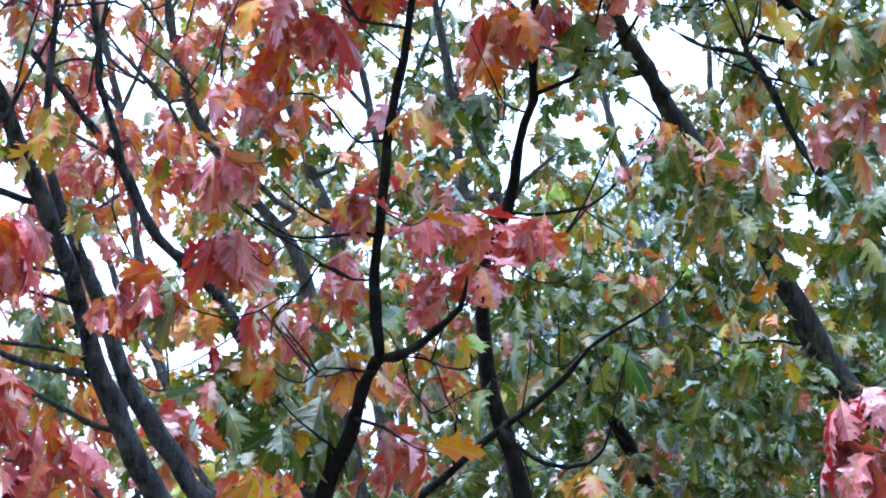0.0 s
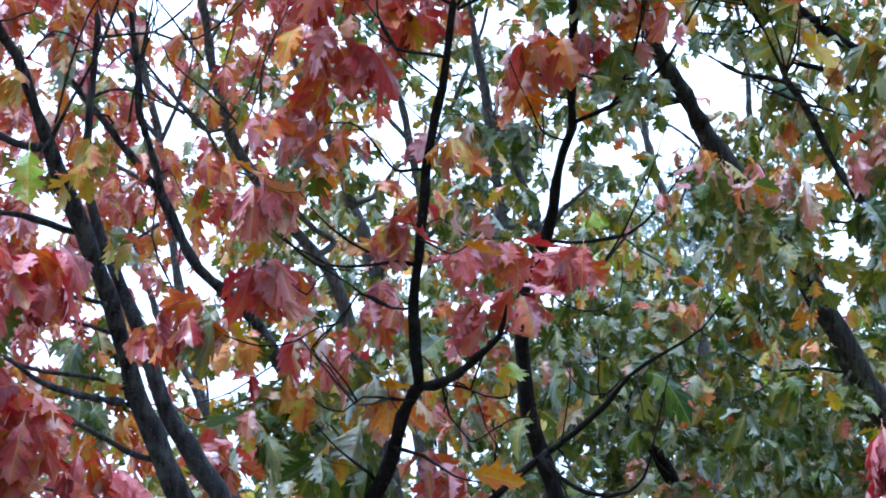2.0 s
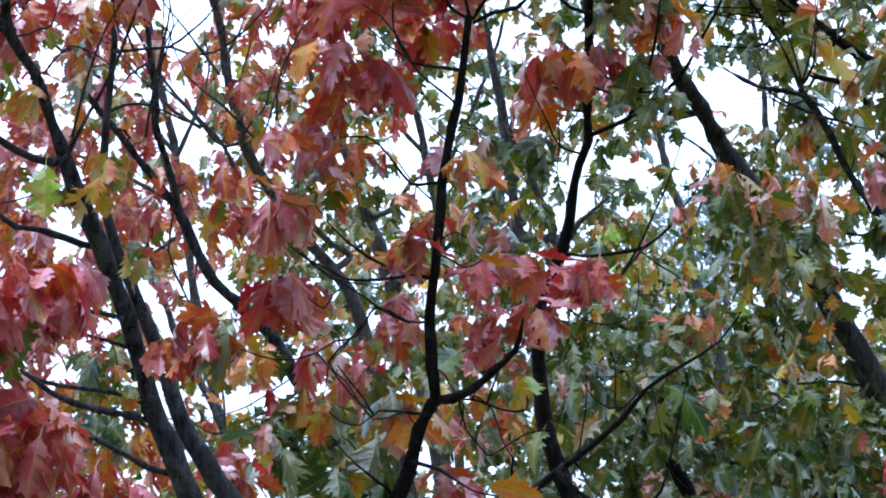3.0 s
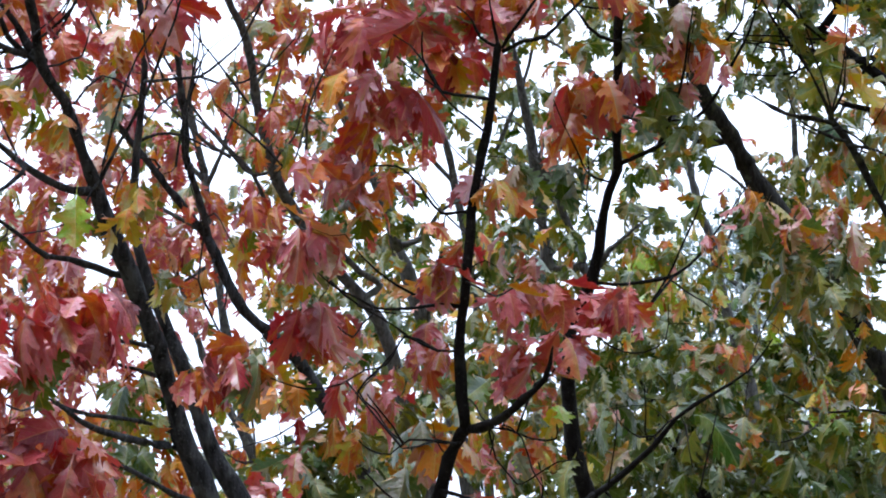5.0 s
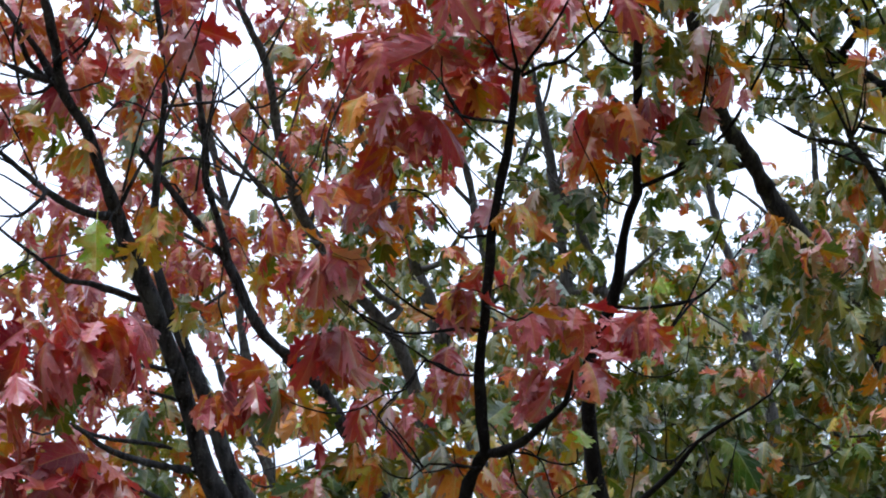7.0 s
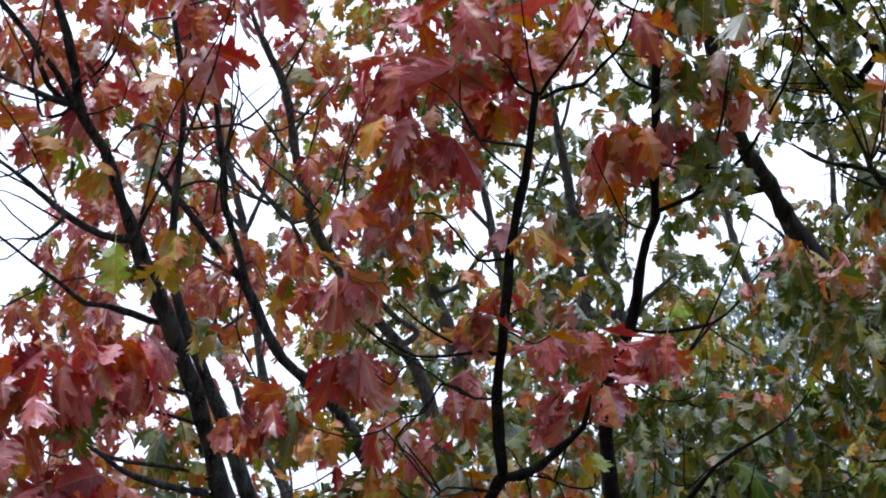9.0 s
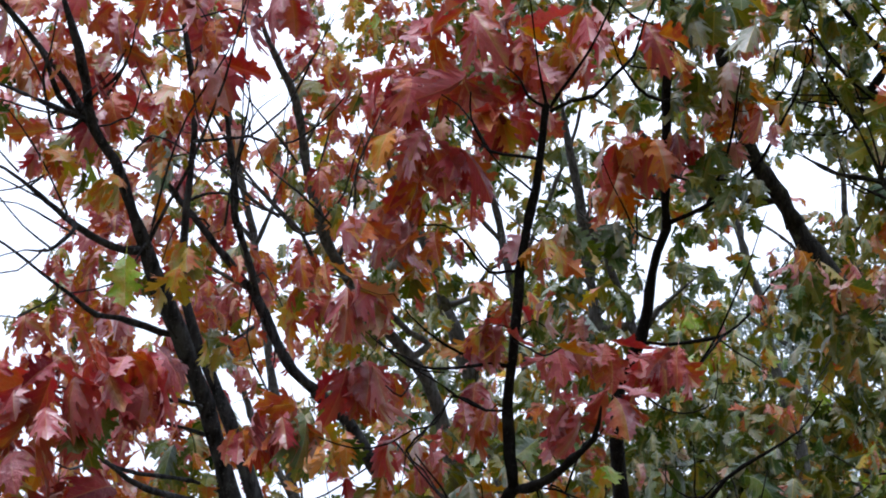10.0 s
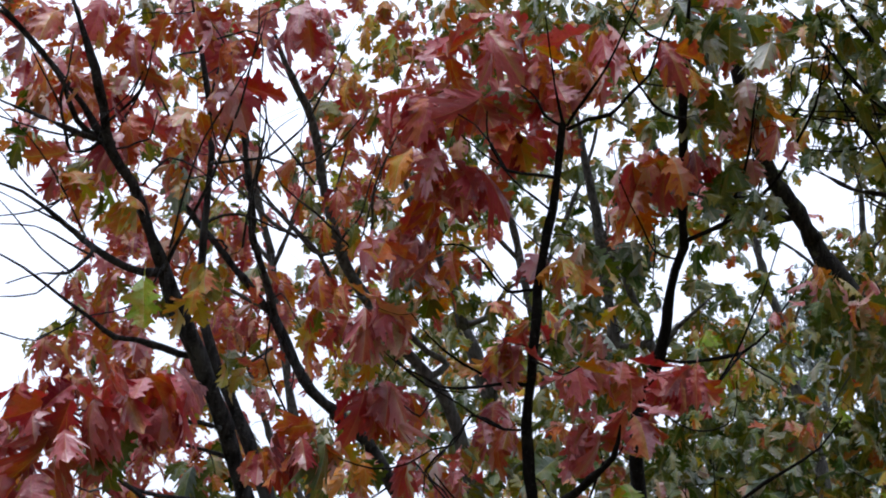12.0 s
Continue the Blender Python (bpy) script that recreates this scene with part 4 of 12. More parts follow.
sapling.limb("branch", (-0.08, 4.04, 2.97, 0.0026), (-0.10, 4.08, 2.96, 0.0024), (-0.12, 3.99, 2.90, 0.0020), (-0.15, 3.91, 2.84, 0.0016))
sapling.limb("branch", (-0.11, 4.06, 2.94, 0.0023), (-0.16, 4.10, 2.90, 0.0024), (-0.12, 4.05, 2.84, 0.0020), (-0.09, 4.00, 2.78, 0.0020), (-0.06, 3.94, 2.74, 0.0016))
sapling.limb("branch", (0.03, 4.09, 2.78, 0.0026), (-0.05, 4.13, 2.80, 0.0024), (-0.09, 4.07, 2.75, 0.0020), (-0.13, 4.00, 2.74, 0.0020), (-0.15, 3.93, 2.74, 0.0016))
sapling.limb("branch", (0.10, 4.08, 2.81, 0.0026), (0.16, 4.12, 2.82, 0.0024), (0.21, 4.09, 2.79, 0.0020), (0.26, 4.06, 2.78, 0.0020), (0.26, 4.02, 2.80, 0.0016))
sapling.limb("branch", (0.15, 4.11, 2.82, 0.0024), (0.15, 4.12, 2.83, 0.0024), (0.19, 4.09, 2.79, 0.0020), (0.21, 4.08, 2.72, 0.0020), (0.24, 4.06, 2.66, 0.0016))
sapling.limb("branch", (0.13, 4.10, 2.82, 0.0025), (0.12, 4.12, 2.82, 0.0024), (0.18, 4.13, 2.70, 0.0021), (0.20, 4.10, 2.70, 0.0019), (0.26, 4.06, 2.73, 0.0020), (0.32, 4.03, 2.73, 0.0016))
sapling.limb("branch", (0.06, 4.10, 2.88, 0.0021), (0.08, 4.10, 2.88, 0.0019), (0.10, 4.08, 2.84, 0.0016), (0.13, 4.06, 2.79, 0.0020), (0.12, 4.04, 2.74, 0.0016))
sapling.limb("branch", (0.18, 4.11, 2.81, 0.0023), (0.22, 4.09, 2.91, 0.0024), (0.24, 3.99, 2.89, 0.0020), (0.25, 3.89, 2.88, 0.0016))
sapling.limb("branch", (-0.229, 4.115, 3.161, 0.0034), (-0.153, 4.110, 3.093, 0.0024), (-0.079, 4.087, 3.071, 0.0014))
sapling.limb("branch", (-0.005, 4.134, 3.114, 0.0034), (-0.079, 4.092, 3.138, 0.0027), (-0.152, 4.041, 3.185, 0.0020), (-0.188, 3.994, 3.219, 0.0014))
sapling.spray((-0.201, 3.846, 3.658), 0.105, "pink", "red", "rust", "pink", "pink", "pink")
sapling.spray((-0.161, 3.819, 3.657), 0.105, "red", "pink", "rust", "red", "pink", "pink")
sapling.spray((-0.098, 3.887, 3.708), 0.107, "pink", "red", "orange", "rust", "pink", "pink")
sapling.spray((-0.114, 3.855, 3.526), 0.104, "pink", "red", "rust", "red", "red", "pink")
sapling.spray((-0.183, 4.032, 3.628), 0.109, "rust", "red", "rust", "orange", "pink", "orange")
sapling.spray((-0.058, 3.907, 3.521), 0.106, "red", "red", "rust", "red", "red")
sapling.spray((-0.042, 3.834, 3.658), 0.105, "pink", "red", "rust", "red", "red")
sapling.spray((0.007, 3.897, 3.727), 0.097, "pink", "pink", "blush", "red", "red")
sapling.spray((-0.153, 3.952, 3.498), 0.090, "rust", "orange", "rust", "red", "orange")
sapling.spray((0.038, 3.870, 3.595), 0.095, "rust", "red", "orange", "red", "rust", "red")
sapling.spray((0.109, 3.999, 3.683), 0.098, "red", "rust", "rust", "red", "red")
sapling.spray((0.083, 3.932, 3.768), 0.098, "red", "pink", "red", "rust", "red")
sapling.spray((0.172, 3.802, 3.717), 0.084, "orange", "rust", "yellow", "red", "orange")
sapling.spray((0.038, 3.856, 3.674), 0.064, "olive", "green", "olive", "olive")
sapling.spray((-0.218, 4.078, 3.460), 0.103, "red", "red", "rust", "pink", "pink", "rust")
sapling.spray((-0.260, 4.008, 3.408), 0.102, "orange", "red", "rust", "pink", "pink")
sapling.spray((-0.175, 4.065, 3.423), 0.097, "red", "red", "rust", "red", "red")
sapling.spray((-0.104, 4.009, 3.357), 0.085, "rust", "red", "orange", "rust", "rust")
sapling.spray((-0.165, 4.145, 3.383), 0.077, "pale", "orange", "rust", "orange", "orange")
sapling.spray((-0.147, 4.142, 3.336), 0.082, "orange", "rust", "orange", "olive", "orange")
sapling.spray((-0.278, 3.969, 3.225), 0.104, "red", "red", "blush", "blush", "red", "blush")
sapling.spray((-0.235, 4.016, 3.224), 0.105, "red", "red", "pink", "blush", "blush")
sapling.spray((-0.327, 4.141, 3.275), 0.092, "red", "blush", "pink", "red", "pink")
sapling.spray((-0.284, 4.095, 3.160), 0.064, "yellow", "olive", "orange", "olive")
sapling.spray((-0.255, 4.154, 3.111), 0.107, "red", "red", "red", "rust", "pink", "pink")
sapling.spray((-0.295, 4.161, 3.101), 0.107, "red", "red", "rust", "red", "red")
sapling.spray((-0.202, 4.236, 3.121), 0.093, "red", "red", "rust", "red", "red")
sapling.spray((-0.417, 4.251, 3.052), 0.104, "rust", "olive", "yellow", "blush", "pink", "pink")
sapling.spray((-0.432, 4.223, 3.003), 0.108, "red", "rust", "rust", "red", "rust")
sapling.spray((-0.483, 4.218, 3.034), 0.087, "pink", "rust", "red", "pink", "red")
sapling.spray((-0.375, 4.283, 3.043), 0.088, "olive", "orange", "yellow", "rust", "olive")
sapling.spray((-0.534, 4.240, 2.989), 0.076, "rust", "red", "pink", "rust")
sapling.spray((0.208, 4.146, 3.168), 0.102, "red", "red", "orange", "rust", "pink", "pink")
sapling.spray((0.262, 4.065, 3.135), 0.090, "red", "red", "rust", "orange", "red")
sapling.spray((0.151, 4.026, 3.101), 0.084, "red", "orange", "rust", "pink", "pink")
sapling.spray((0.196, 4.078, 2.989), 0.105, "pink", "red", "rust", "red", "pink", "pink")
sapling.spray((0.158, 4.148, 3.021), 0.085, "red", "rust", "pink", "pink", "rust")
sapling.spray((0.274, 4.047, 3.021), 0.099, "red", "pink", "rust", "red", "red")
sapling.spray((0.393, 4.185, 3.159), 0.106, "red", "red", "rust", "pink", "red", "red")
sapling.spray((0.420, 4.025, 3.090), 0.086, "red", "red", "rust", "red", "red")
sapling.spray((0.339, 4.103, 3.112), 0.077, "red", "rust", "pink", "pink")
sapling.spray((0.343, 4.118, 3.046), 0.064, "pink", "red")
sapling.spray((-0.011, 4.241, 3.092), 0.093, "red", "pink", "rust", "pink", "rust")
sapling.spray((-0.032, 4.173, 3.021), 0.086, "pink", "orange", "rust", "red", "pink")
sapling.spray((0.022, 4.129, 3.004), 0.079, "rust", "red", "orange", "red", "rust")
sapling.spray((0.001, 4.019, 3.146), 0.084, "orange", "red", "rust", "pink", "pink", "pink")
sapling.spray((0.038, 4.000, 3.145), 0.083, "red", "red", "orange", "pink", "red")
sapling.spray((-0.018, 4.223, 3.195), 0.066, "yellow", "orange")
sapling.spray((0.186, 3.977, 3.370), 0.066, "blush", "pale", "olive", "olive", "pink", "olive")
sapling.spray((0.142, 3.959, 3.326), 0.097, "orange", "yellow", "rust", "blush", "orange")
sapling.spray((0.225, 4.140, 3.405), 0.066, "olive", "yellow", "green", "olive", "green")
sapling.spray((0.091, 3.992, 3.347), 0.079, "pink", "blush", "red", "pink")
sapling.spray((0.065, 4.173, 3.271), 0.060, "rust", "blush", "pink", "red", "red")
sapling.spray((0.174, 4.057, 3.225), 0.074, "green", "olive", "rust", "blush", "blush")
sapling.spray((0.223, 4.125, 3.227), 0.065, "blush", "pale", "olive", "olive")
sapling.spray((-0.030, 4.277, 2.875), 0.097, "pale", "orange", "blush", "blush", "pale")
sapling.spray((0.023, 4.269, 2.856), 0.099, "orange", "yellow", "rust", "blush", "rust")
sapling.spray((-0.178, 4.225, 2.843), 0.085, "yellow", "orange", "olive", "blush", "orange")
sapling.spray((-0.069, 4.374, 2.799), 0.110, "pale", "green", "pale", "yellow", "yellow")
sapling.spray((-0.143, 4.387, 2.793), 0.093, "pale", "blush", "olive", "olive")
sapling.spray((-0.300, 4.215, 2.787), 0.079, "blush", "pale", "orange", "pale")
sapling.spray((-0.099, 4.097, 2.893), 0.073, "pink", "rust", "blush", "rust")
sapling.spray((-0.184, 4.306, 3.000), 0.088, "pink", "blush", "yellow", "red", "yellow")
sapling.spray((-0.078, 4.080, 2.939), 0.063, "olive", "green", "yellow", "yellow")
sapling.spray((0.274, 4.240, 2.907), 0.075, "lime", "yellow")
sapling.spray((0.163, 4.147, 2.846), 0.063, "orange", "yellow")
sapling.spray((0.221, 4.258, 2.892), 0.065, "olive", "green", "orange", "green")
sapling.spray((0.181, 4.252, 2.800), 0.080, "pale", "blush", "rust", "green", "rust")
sapling.spray((0.233, 4.272, 2.841), 0.065, "red", "rust", "blush", "rust")
sapling.spray((-0.308, 4.255, 2.967), 0.076, "orange", "olive", "yellow", "orange")
sapling.spray((-0.218, 4.249, 2.887), 0.065, "yellow", "blush", "olive", "olive")
sapling.spray((0.095, 4.184, 2.684), 0.104, "red", "pink", "rust", "blush", "rust")
sapling.spray((0.157, 4.256, 2.652), 0.106, "red", "orange", "rust", "red", "red")
sapling.spray((0.071, 4.280, 2.624), 0.106, "pink", "red", "rust", "rust")
sapling.spray((-0.046, 4.258, 2.691), 0.106, "green", "green", "olive", "green", "olive")
sapling.spray((-0.149, 4.225, 2.686), 0.095, "pale", "green", "olive", "green")
sapling.spray((-0.218, 4.414, 2.640), 0.098, "orange", "rust", "yellow", "rust")
sapling.spray((-0.030, 3.804, 3.802), 0.106, "red", "pink", "rust", "red", "red")
sapling.spray((0.226, 3.763, 3.778), 0.105, "pink", "red", "pink", "rust", "pink")
sapling.spray((0.148, 3.945, 3.883), 0.099, "red", "rust", "pink", "pink")
sapling.spray((0.020, 3.877, 3.902), 0.098, "pink", "red", "rust", "red")
sapling.spray((0.362, 3.855, 3.803), 0.096, "red", "rust", "red", "red")
sapling.spray((-0.106, 3.919, 3.840), 0.098, "pink", "red", "rust", "pink")
sapling.spray((0.081, 3.815, 3.794), 0.095, "red", "orange", "rust", "rust")
sapling.spray((0.094, 3.857, 3.759), 0.091, "red", "orange", "rust", "red", "red")
sapling.spray((0.129, 3.800, 3.685), 0.079, "red", "rust", "pink", "rust")
sapling.spray((0.189, 3.979, 3.784), 0.088, "orange", "rust", "yellow", "yellow")
sapling.spray((0.225, 3.948, 3.787), 0.082, "rust", "orange", "red", "orange")
sapling.spray((0.081, 3.963, 3.735), 0.076, "red", "rust", "red", "red")
sapling.spray((0.141, 3.810, 3.646), 0.058, "red", "pink")
sapling.spray((-0.163, 4.036, 3.511), 0.087, "rust", "red", "orange", "rust")
sapling.spray((-0.050, 4.058, 3.549), 0.093, "red", "red", "rust", "red")
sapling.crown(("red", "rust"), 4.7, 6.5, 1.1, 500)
sapling.finish()

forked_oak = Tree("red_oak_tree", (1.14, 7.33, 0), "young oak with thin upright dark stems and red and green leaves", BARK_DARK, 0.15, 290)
forked_oak.limb("trunk", (1.14, 7.33, -0.10, 0.0564), (1.00, 7.16, 1.52, 0.0415), (0.61, 6.72, 3.04, 0.0331), (0.56, 6.66, 3.22, 0.0307), (0.51, 6.60, 3.38, 0.0284), (0.48, 6.55, 3.51, 0.0260), (0.46, 6.48, 3.67, 0.0236), (0.47, 6.39, 3.88, 0.0213))
forked_oak.limb("branch", (0.48, 6.39, 3.87, 0.0235), (0.50, 6.35, 3.92, 0.0219), (0.54, 6.30, 4.00, 0.0202), (0.57, 6.22, 4.14, 0.0187), (0.60, 6.15, 4.25, 0.0170), (0.62, 6.10, 4.31, 0.0155))
forked_oak.limb("branch", (0.62, 6.10, 4.31, 0.0161), (0.61, 6.03, 4.42, 0.0155), (0.61, 5.95, 4.55, 0.0170), (0.61, 5.87, 4.66, 0.0163), (0.62, 5.80, 4.76, 0.0155), (0.62, 5.71, 4.88, 0.0110), (0.63, 5.62, 5.00, 0.0042))
forked_oak.limb("branch", (0.62, 6.09, 4.32, 0.0089), (0.70, 6.02, 4.33, 0.0081), (0.78, 5.95, 4.35, 0.0073), (0.85, 5.87, 4.38, 0.0065), (0.91, 5.78, 4.43, 0.0057), (0.96, 5.68, 4.50, 0.0050), (1.00, 5.59, 4.56, 0.0042), (1.01, 5.49, 4.62, 0.0026), (1.02, 5.40, 4.68, 0.0016))
forked_oak.limb("branch", (0.52, 6.32, 3.97, 0.0074), (0.53, 6.34, 3.99, 0.0067), (0.62, 6.27, 3.96, 0.0061), (0.70, 6.19, 3.94, 0.0056), (0.79, 6.11, 3.93, 0.0050), (0.87, 6.01, 3.97, 0.0044), (0.91, 5.91, 4.01, 0.0039), (0.95, 5.80, 4.05, 0.0025), (0.99, 5.70, 4.09, 0.0016))
forked_oak.limb("branch", (0.79, 6.11, 3.93, 0.0047), (0.69, 5.98, 3.78, 0.0042), (0.75, 5.92, 3.86, 0.0038), (0.79, 5.86, 3.94, 0.0034), (0.83, 5.80, 4.02, 0.0029), (0.87, 5.73, 4.13, 0.0020), (0.89, 5.68, 4.18, 0.0016))
forked_oak.limb("branch", (0.61, 6.13, 4.27, 0.0049), (0.59, 6.12, 4.27, 0.0044), (0.51, 6.02, 4.26, 0.0038), (0.47, 5.90, 4.28, 0.0032), (0.42, 5.78, 4.32, 0.0020), (0.38, 5.66, 4.35, 0.0016))
forked_oak.limb("branch", (0.61, 5.86, 4.67, 0.0072), (0.61, 5.82, 4.64, 0.0066), (0.54, 5.78, 4.64, 0.0056), (0.48, 5.71, 4.67, 0.0047), (0.44, 5.64, 4.70, 0.0028), (0.41, 5.55, 4.75, 0.0016))
forked_oak.limb("branch", (0.71, 6.01, 4.33, 0.0073), (0.74, 6.06, 4.36, 0.0066), (0.79, 5.90, 4.45, 0.0056), (0.81, 5.76, 4.50, 0.0047), (0.81, 5.61, 4.56, 0.0028), (0.81, 5.48, 4.59, 0.0016))
forked_oak.limb("branch", (0.62, 5.73, 4.86, 0.0064), (0.60, 5.71, 4.85, 0.0058), (0.49, 5.58, 4.82, 0.0048), (0.41, 5.44, 4.82, 0.0028), (0.37, 5.29, 4.81, 0.0016))
forked_oak.limb("branch", (0.61, 6.05, 4.39, 0.0033), (0.53, 6.06, 4.40, 0.0030), (0.52, 6.08, 4.28, 0.0025), (0.51, 6.10, 4.17, 0.0020), (0.54, 6.10, 4.07, 0.0016))
forked_oak.limb("branch", (0.53, 6.06, 4.40, 0.0030), (0.44, 6.05, 4.45, 0.0030), (0.46, 5.97, 4.45, 0.0024), (0.51, 5.91, 4.41, 0.0020), (0.55, 5.84, 4.40, 0.0016))
forked_oak.limb("branch", (0.77, 5.96, 4.42, 0.0041), (0.86, 6.00, 4.45, 0.0037), (0.83, 5.86, 4.53, 0.0032), (0.83, 5.71, 4.59, 0.0020), (0.83, 5.58, 4.62, 0.0016))
forked_oak.limb("branch", (0.49, 6.37, 3.89, 0.0041), (0.51, 6.38, 3.89, 0.0037), (0.56, 6.33, 3.79, 0.0034), (0.63, 6.26, 3.72, 0.0031), (0.69, 6.18, 3.69, 0.0027), (0.75, 6.09, 3.70, 0.0020), (0.75, 5.97, 3.78, 0.0016))
forked_oak.limb("branch", (0.69, 6.21, 3.94, 0.0041), (0.79, 6.31, 4.00, 0.0037), (0.84, 6.23, 3.92, 0.0032), (0.90, 6.14, 3.84, 0.0020), (0.92, 6.06, 3.77, 0.0016))
forked_oak.limb("branch", (0.62, 5.81, 4.75, 0.0041), (0.48, 5.95, 4.86, 0.0037), (0.43, 5.82, 4.89, 0.0032), (0.42, 5.69, 4.93, 0.0020), (0.45, 5.56, 4.94, 0.0016))
forked_oak.spray((0.520, 5.982, 4.571), 0.146, "rust", "rust", "orange", "red", "blush", "red")
forked_oak.spray((0.451, 5.822, 4.504), 0.126, "red", "blush", "rust", "pink", "blush")
forked_oak.spray((0.557, 5.752, 4.449), 0.125, "orange", "rust", "rust", "red", "rust")
forked_oak.spray((0.646, 5.887, 4.566), 0.112, "red", "red", "pink", "red")
forked_oak.spray((0.703, 5.924, 4.576), 0.112, "pink", "blush", "red", "pink")
forked_oak.spray((0.436, 5.852, 4.397), 0.157, "rust", "red", "rust", "rust")
forked_oak.spray((0.425, 6.044, 4.405), 0.117, "rust", "orange", "rust", "orange")
forked_oak.spray((0.724, 5.898, 4.798), 0.130, "olive", "green", "olive", "blush", "olive")
forked_oak.spray((0.803, 5.633, 4.651), 0.124, "blush", "olive", "orange", "olive", "blush")
forked_oak.spray((0.670, 5.915, 4.727), 0.117, "green", "olive", "lime", "lime")
forked_oak.spray((0.808, 5.831, 4.674), 0.136, "orange", "olive", "rust", "blush", "blush")
forked_oak.spray((0.898, 5.839, 4.657), 0.147, "orange", "blush", "rust", "rust")
forked_oak.spray((0.906, 5.745, 4.561), 0.122, "rust", "orange")
forked_oak.spray((0.748, 5.863, 4.471), 0.130, "green", "olive", "green", "green")
forked_oak.spray((0.833, 5.909, 4.531), 0.096, "blush", "olive", "rust", "olive")
forked_oak.spray((0.822, 5.762, 4.354), 0.096, "green", "green", "olive", "green")
forked_oak.spray((0.620, 5.589, 4.687), 0.092, "orange", "olive", "rust", "orange")
forked_oak.spray((0.896, 5.903, 4.401), 0.082, "olive", "mixed")
forked_oak.spray((0.441, 5.996, 4.261), 0.128, "green", "green", "olive", "green", "green")
forked_oak.spray((0.760, 5.562, 4.881), 0.132, "green", "olive", "mixed", "green")
forked_oak.spray((0.649, 5.633, 4.860), 0.125, "olive", "orange", "green", "olive")
forked_oak.spray((0.870, 5.548, 4.770), 0.123, "mixed", "olive", "blush", "mixed")
forked_oak.spray((0.772, 5.763, 4.851), 0.120, "mixed", "olive", "rust", "rust")
forked_oak.spray((0.912, 5.743, 4.071), 0.062, "pink", "blush")
forked_oak.spray((0.955, 5.647, 3.977), 0.083, "blush", "pink", "olive", "olive", "blush")
forked_oak.spray((0.989, 5.476, 3.919), 0.095, "blush", "olive", "green", "blush", "olive")
forked_oak.spray((1.077, 5.520, 3.872), 0.096, "blush", "mixed", "olive", "rust", "blush")
forked_oak.spray((1.247, 5.768, 3.993), 0.100, "blush", "green", "olive", "pale", "blush")
forked_oak.spray((1.294, 5.661, 3.917), 0.088, "blush", "orange", "olive", "olive")
forked_oak.spray((0.959, 5.543, 3.881), 0.086, "green", "green", "olive", "green")
forked_oak.spray((1.056, 5.574, 3.858), 0.097, "olive", "green", "green", "olive")
forked_oak.spray((1.161, 5.725, 3.844), 0.088, "green", "olive", "green", "mixed", "mixed")
forked_oak.spray((1.252, 5.710, 3.853), 0.088, "green", "olive", "mixed", "olive")
forked_oak.spray((1.082, 5.622, 3.749), 0.097, "green", "olive", "mixed", "mixed")
forked_oak.spray((1.194, 5.680, 3.734), 0.097, "mixed", "green", "olive", "green")
forked_oak.spray((0.983, 5.691, 3.849), 0.088, "olive", "green", "green", "olive")
forked_oak.spray((0.884, 5.607, 3.895), 0.065, "pink", "blush")
forked_oak.spray((0.826, 5.574, 3.854), 0.064, "pink", "blush", "rust", "blush")
forked_oak.spray((0.889, 5.886, 3.620), 0.066, "rust", "orange", "mixed", "olive", "orange")
forked_oak.spray((0.809, 5.764, 3.542), 0.065, "mixed", "olive", "blush", "olive", "olive")
forked_oak.spray((0.924, 5.676, 3.530), 0.064, "rust", "orange", "blush", "orange")
forked_oak.spray((0.591, 5.750, 5.036), 0.121, "green", "olive", "mixed", "mixed")
forked_oak.spray((0.693, 5.689, 4.925), 0.119, "olive", "green", "mixed", "green")
forked_oak.spray((0.842, 5.820, 5.012), 0.114, "olive", "yellow", "olive", "olive")
forked_oak.spray((0.761, 5.806, 4.918), 0.113, "yellow", "olive", "green", "olive")
forked_oak.spray((0.627, 5.794, 4.879), 0.104, "orange", "olive", "rust", "orange")
forked_oak.spray((0.672, 5.787, 4.597), 0.095, "green", "olive", "lime", "green")
forked_oak.spray((0.790, 5.935, 4.632), 0.105, "rust", "orange", "rust", "rust")
forked_oak.spray((0.870, 5.829, 4.729), 0.096, "olive", "blush", "mixed", "mixed")
forked_oak.spray((0.935, 5.683, 4.479), 0.077, "blush", "pink")
forked_oak.spray((0.662, 5.794, 4.343), 0.086, "olive", "green")
forked_oak.spray((0.812, 5.824, 4.303), 0.086, "green", "olive")
forked_oak.spray((0.772, 6.008, 4.451), 0.097, "green", "green", "olive", "green")
forked_oak.spray((1.095, 5.566, 3.823), 0.087, "olive", "green", "mixed", "mixed")
forked_oak.spray((1.180, 5.683, 3.777), 0.092, "olive", "green", "mixed", "olive")
forked_oak.spray((1.176, 5.858, 3.769), 0.091, "mixed", "olive", "rust", "mixed")
forked_oak.spray((1.352, 5.795, 3.915), 0.091, "blush", "olive")
forked_oak.spray((0.967, 5.703, 3.897), 0.082, "olive", "green")
forked_oak.leaves("blush", 3, 0.06, (0.37, 5.70, 4.75))
forked_oak.leaves("mixed", 6, 0.06, (0.20, 6.84, 3.76))
forked_oak.leaves("orange", 5, 0.06, (-0.10, 5.70, 5.05))
forked_oak.leaves("rust", 7, 0.06, (0.82, 6.38, 5.43))
forked_oak.leaves("yellow", 9, 0.06, (0.88, 6.77, 3.18))
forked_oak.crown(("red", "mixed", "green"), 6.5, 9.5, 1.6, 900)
forked_oak.finish()

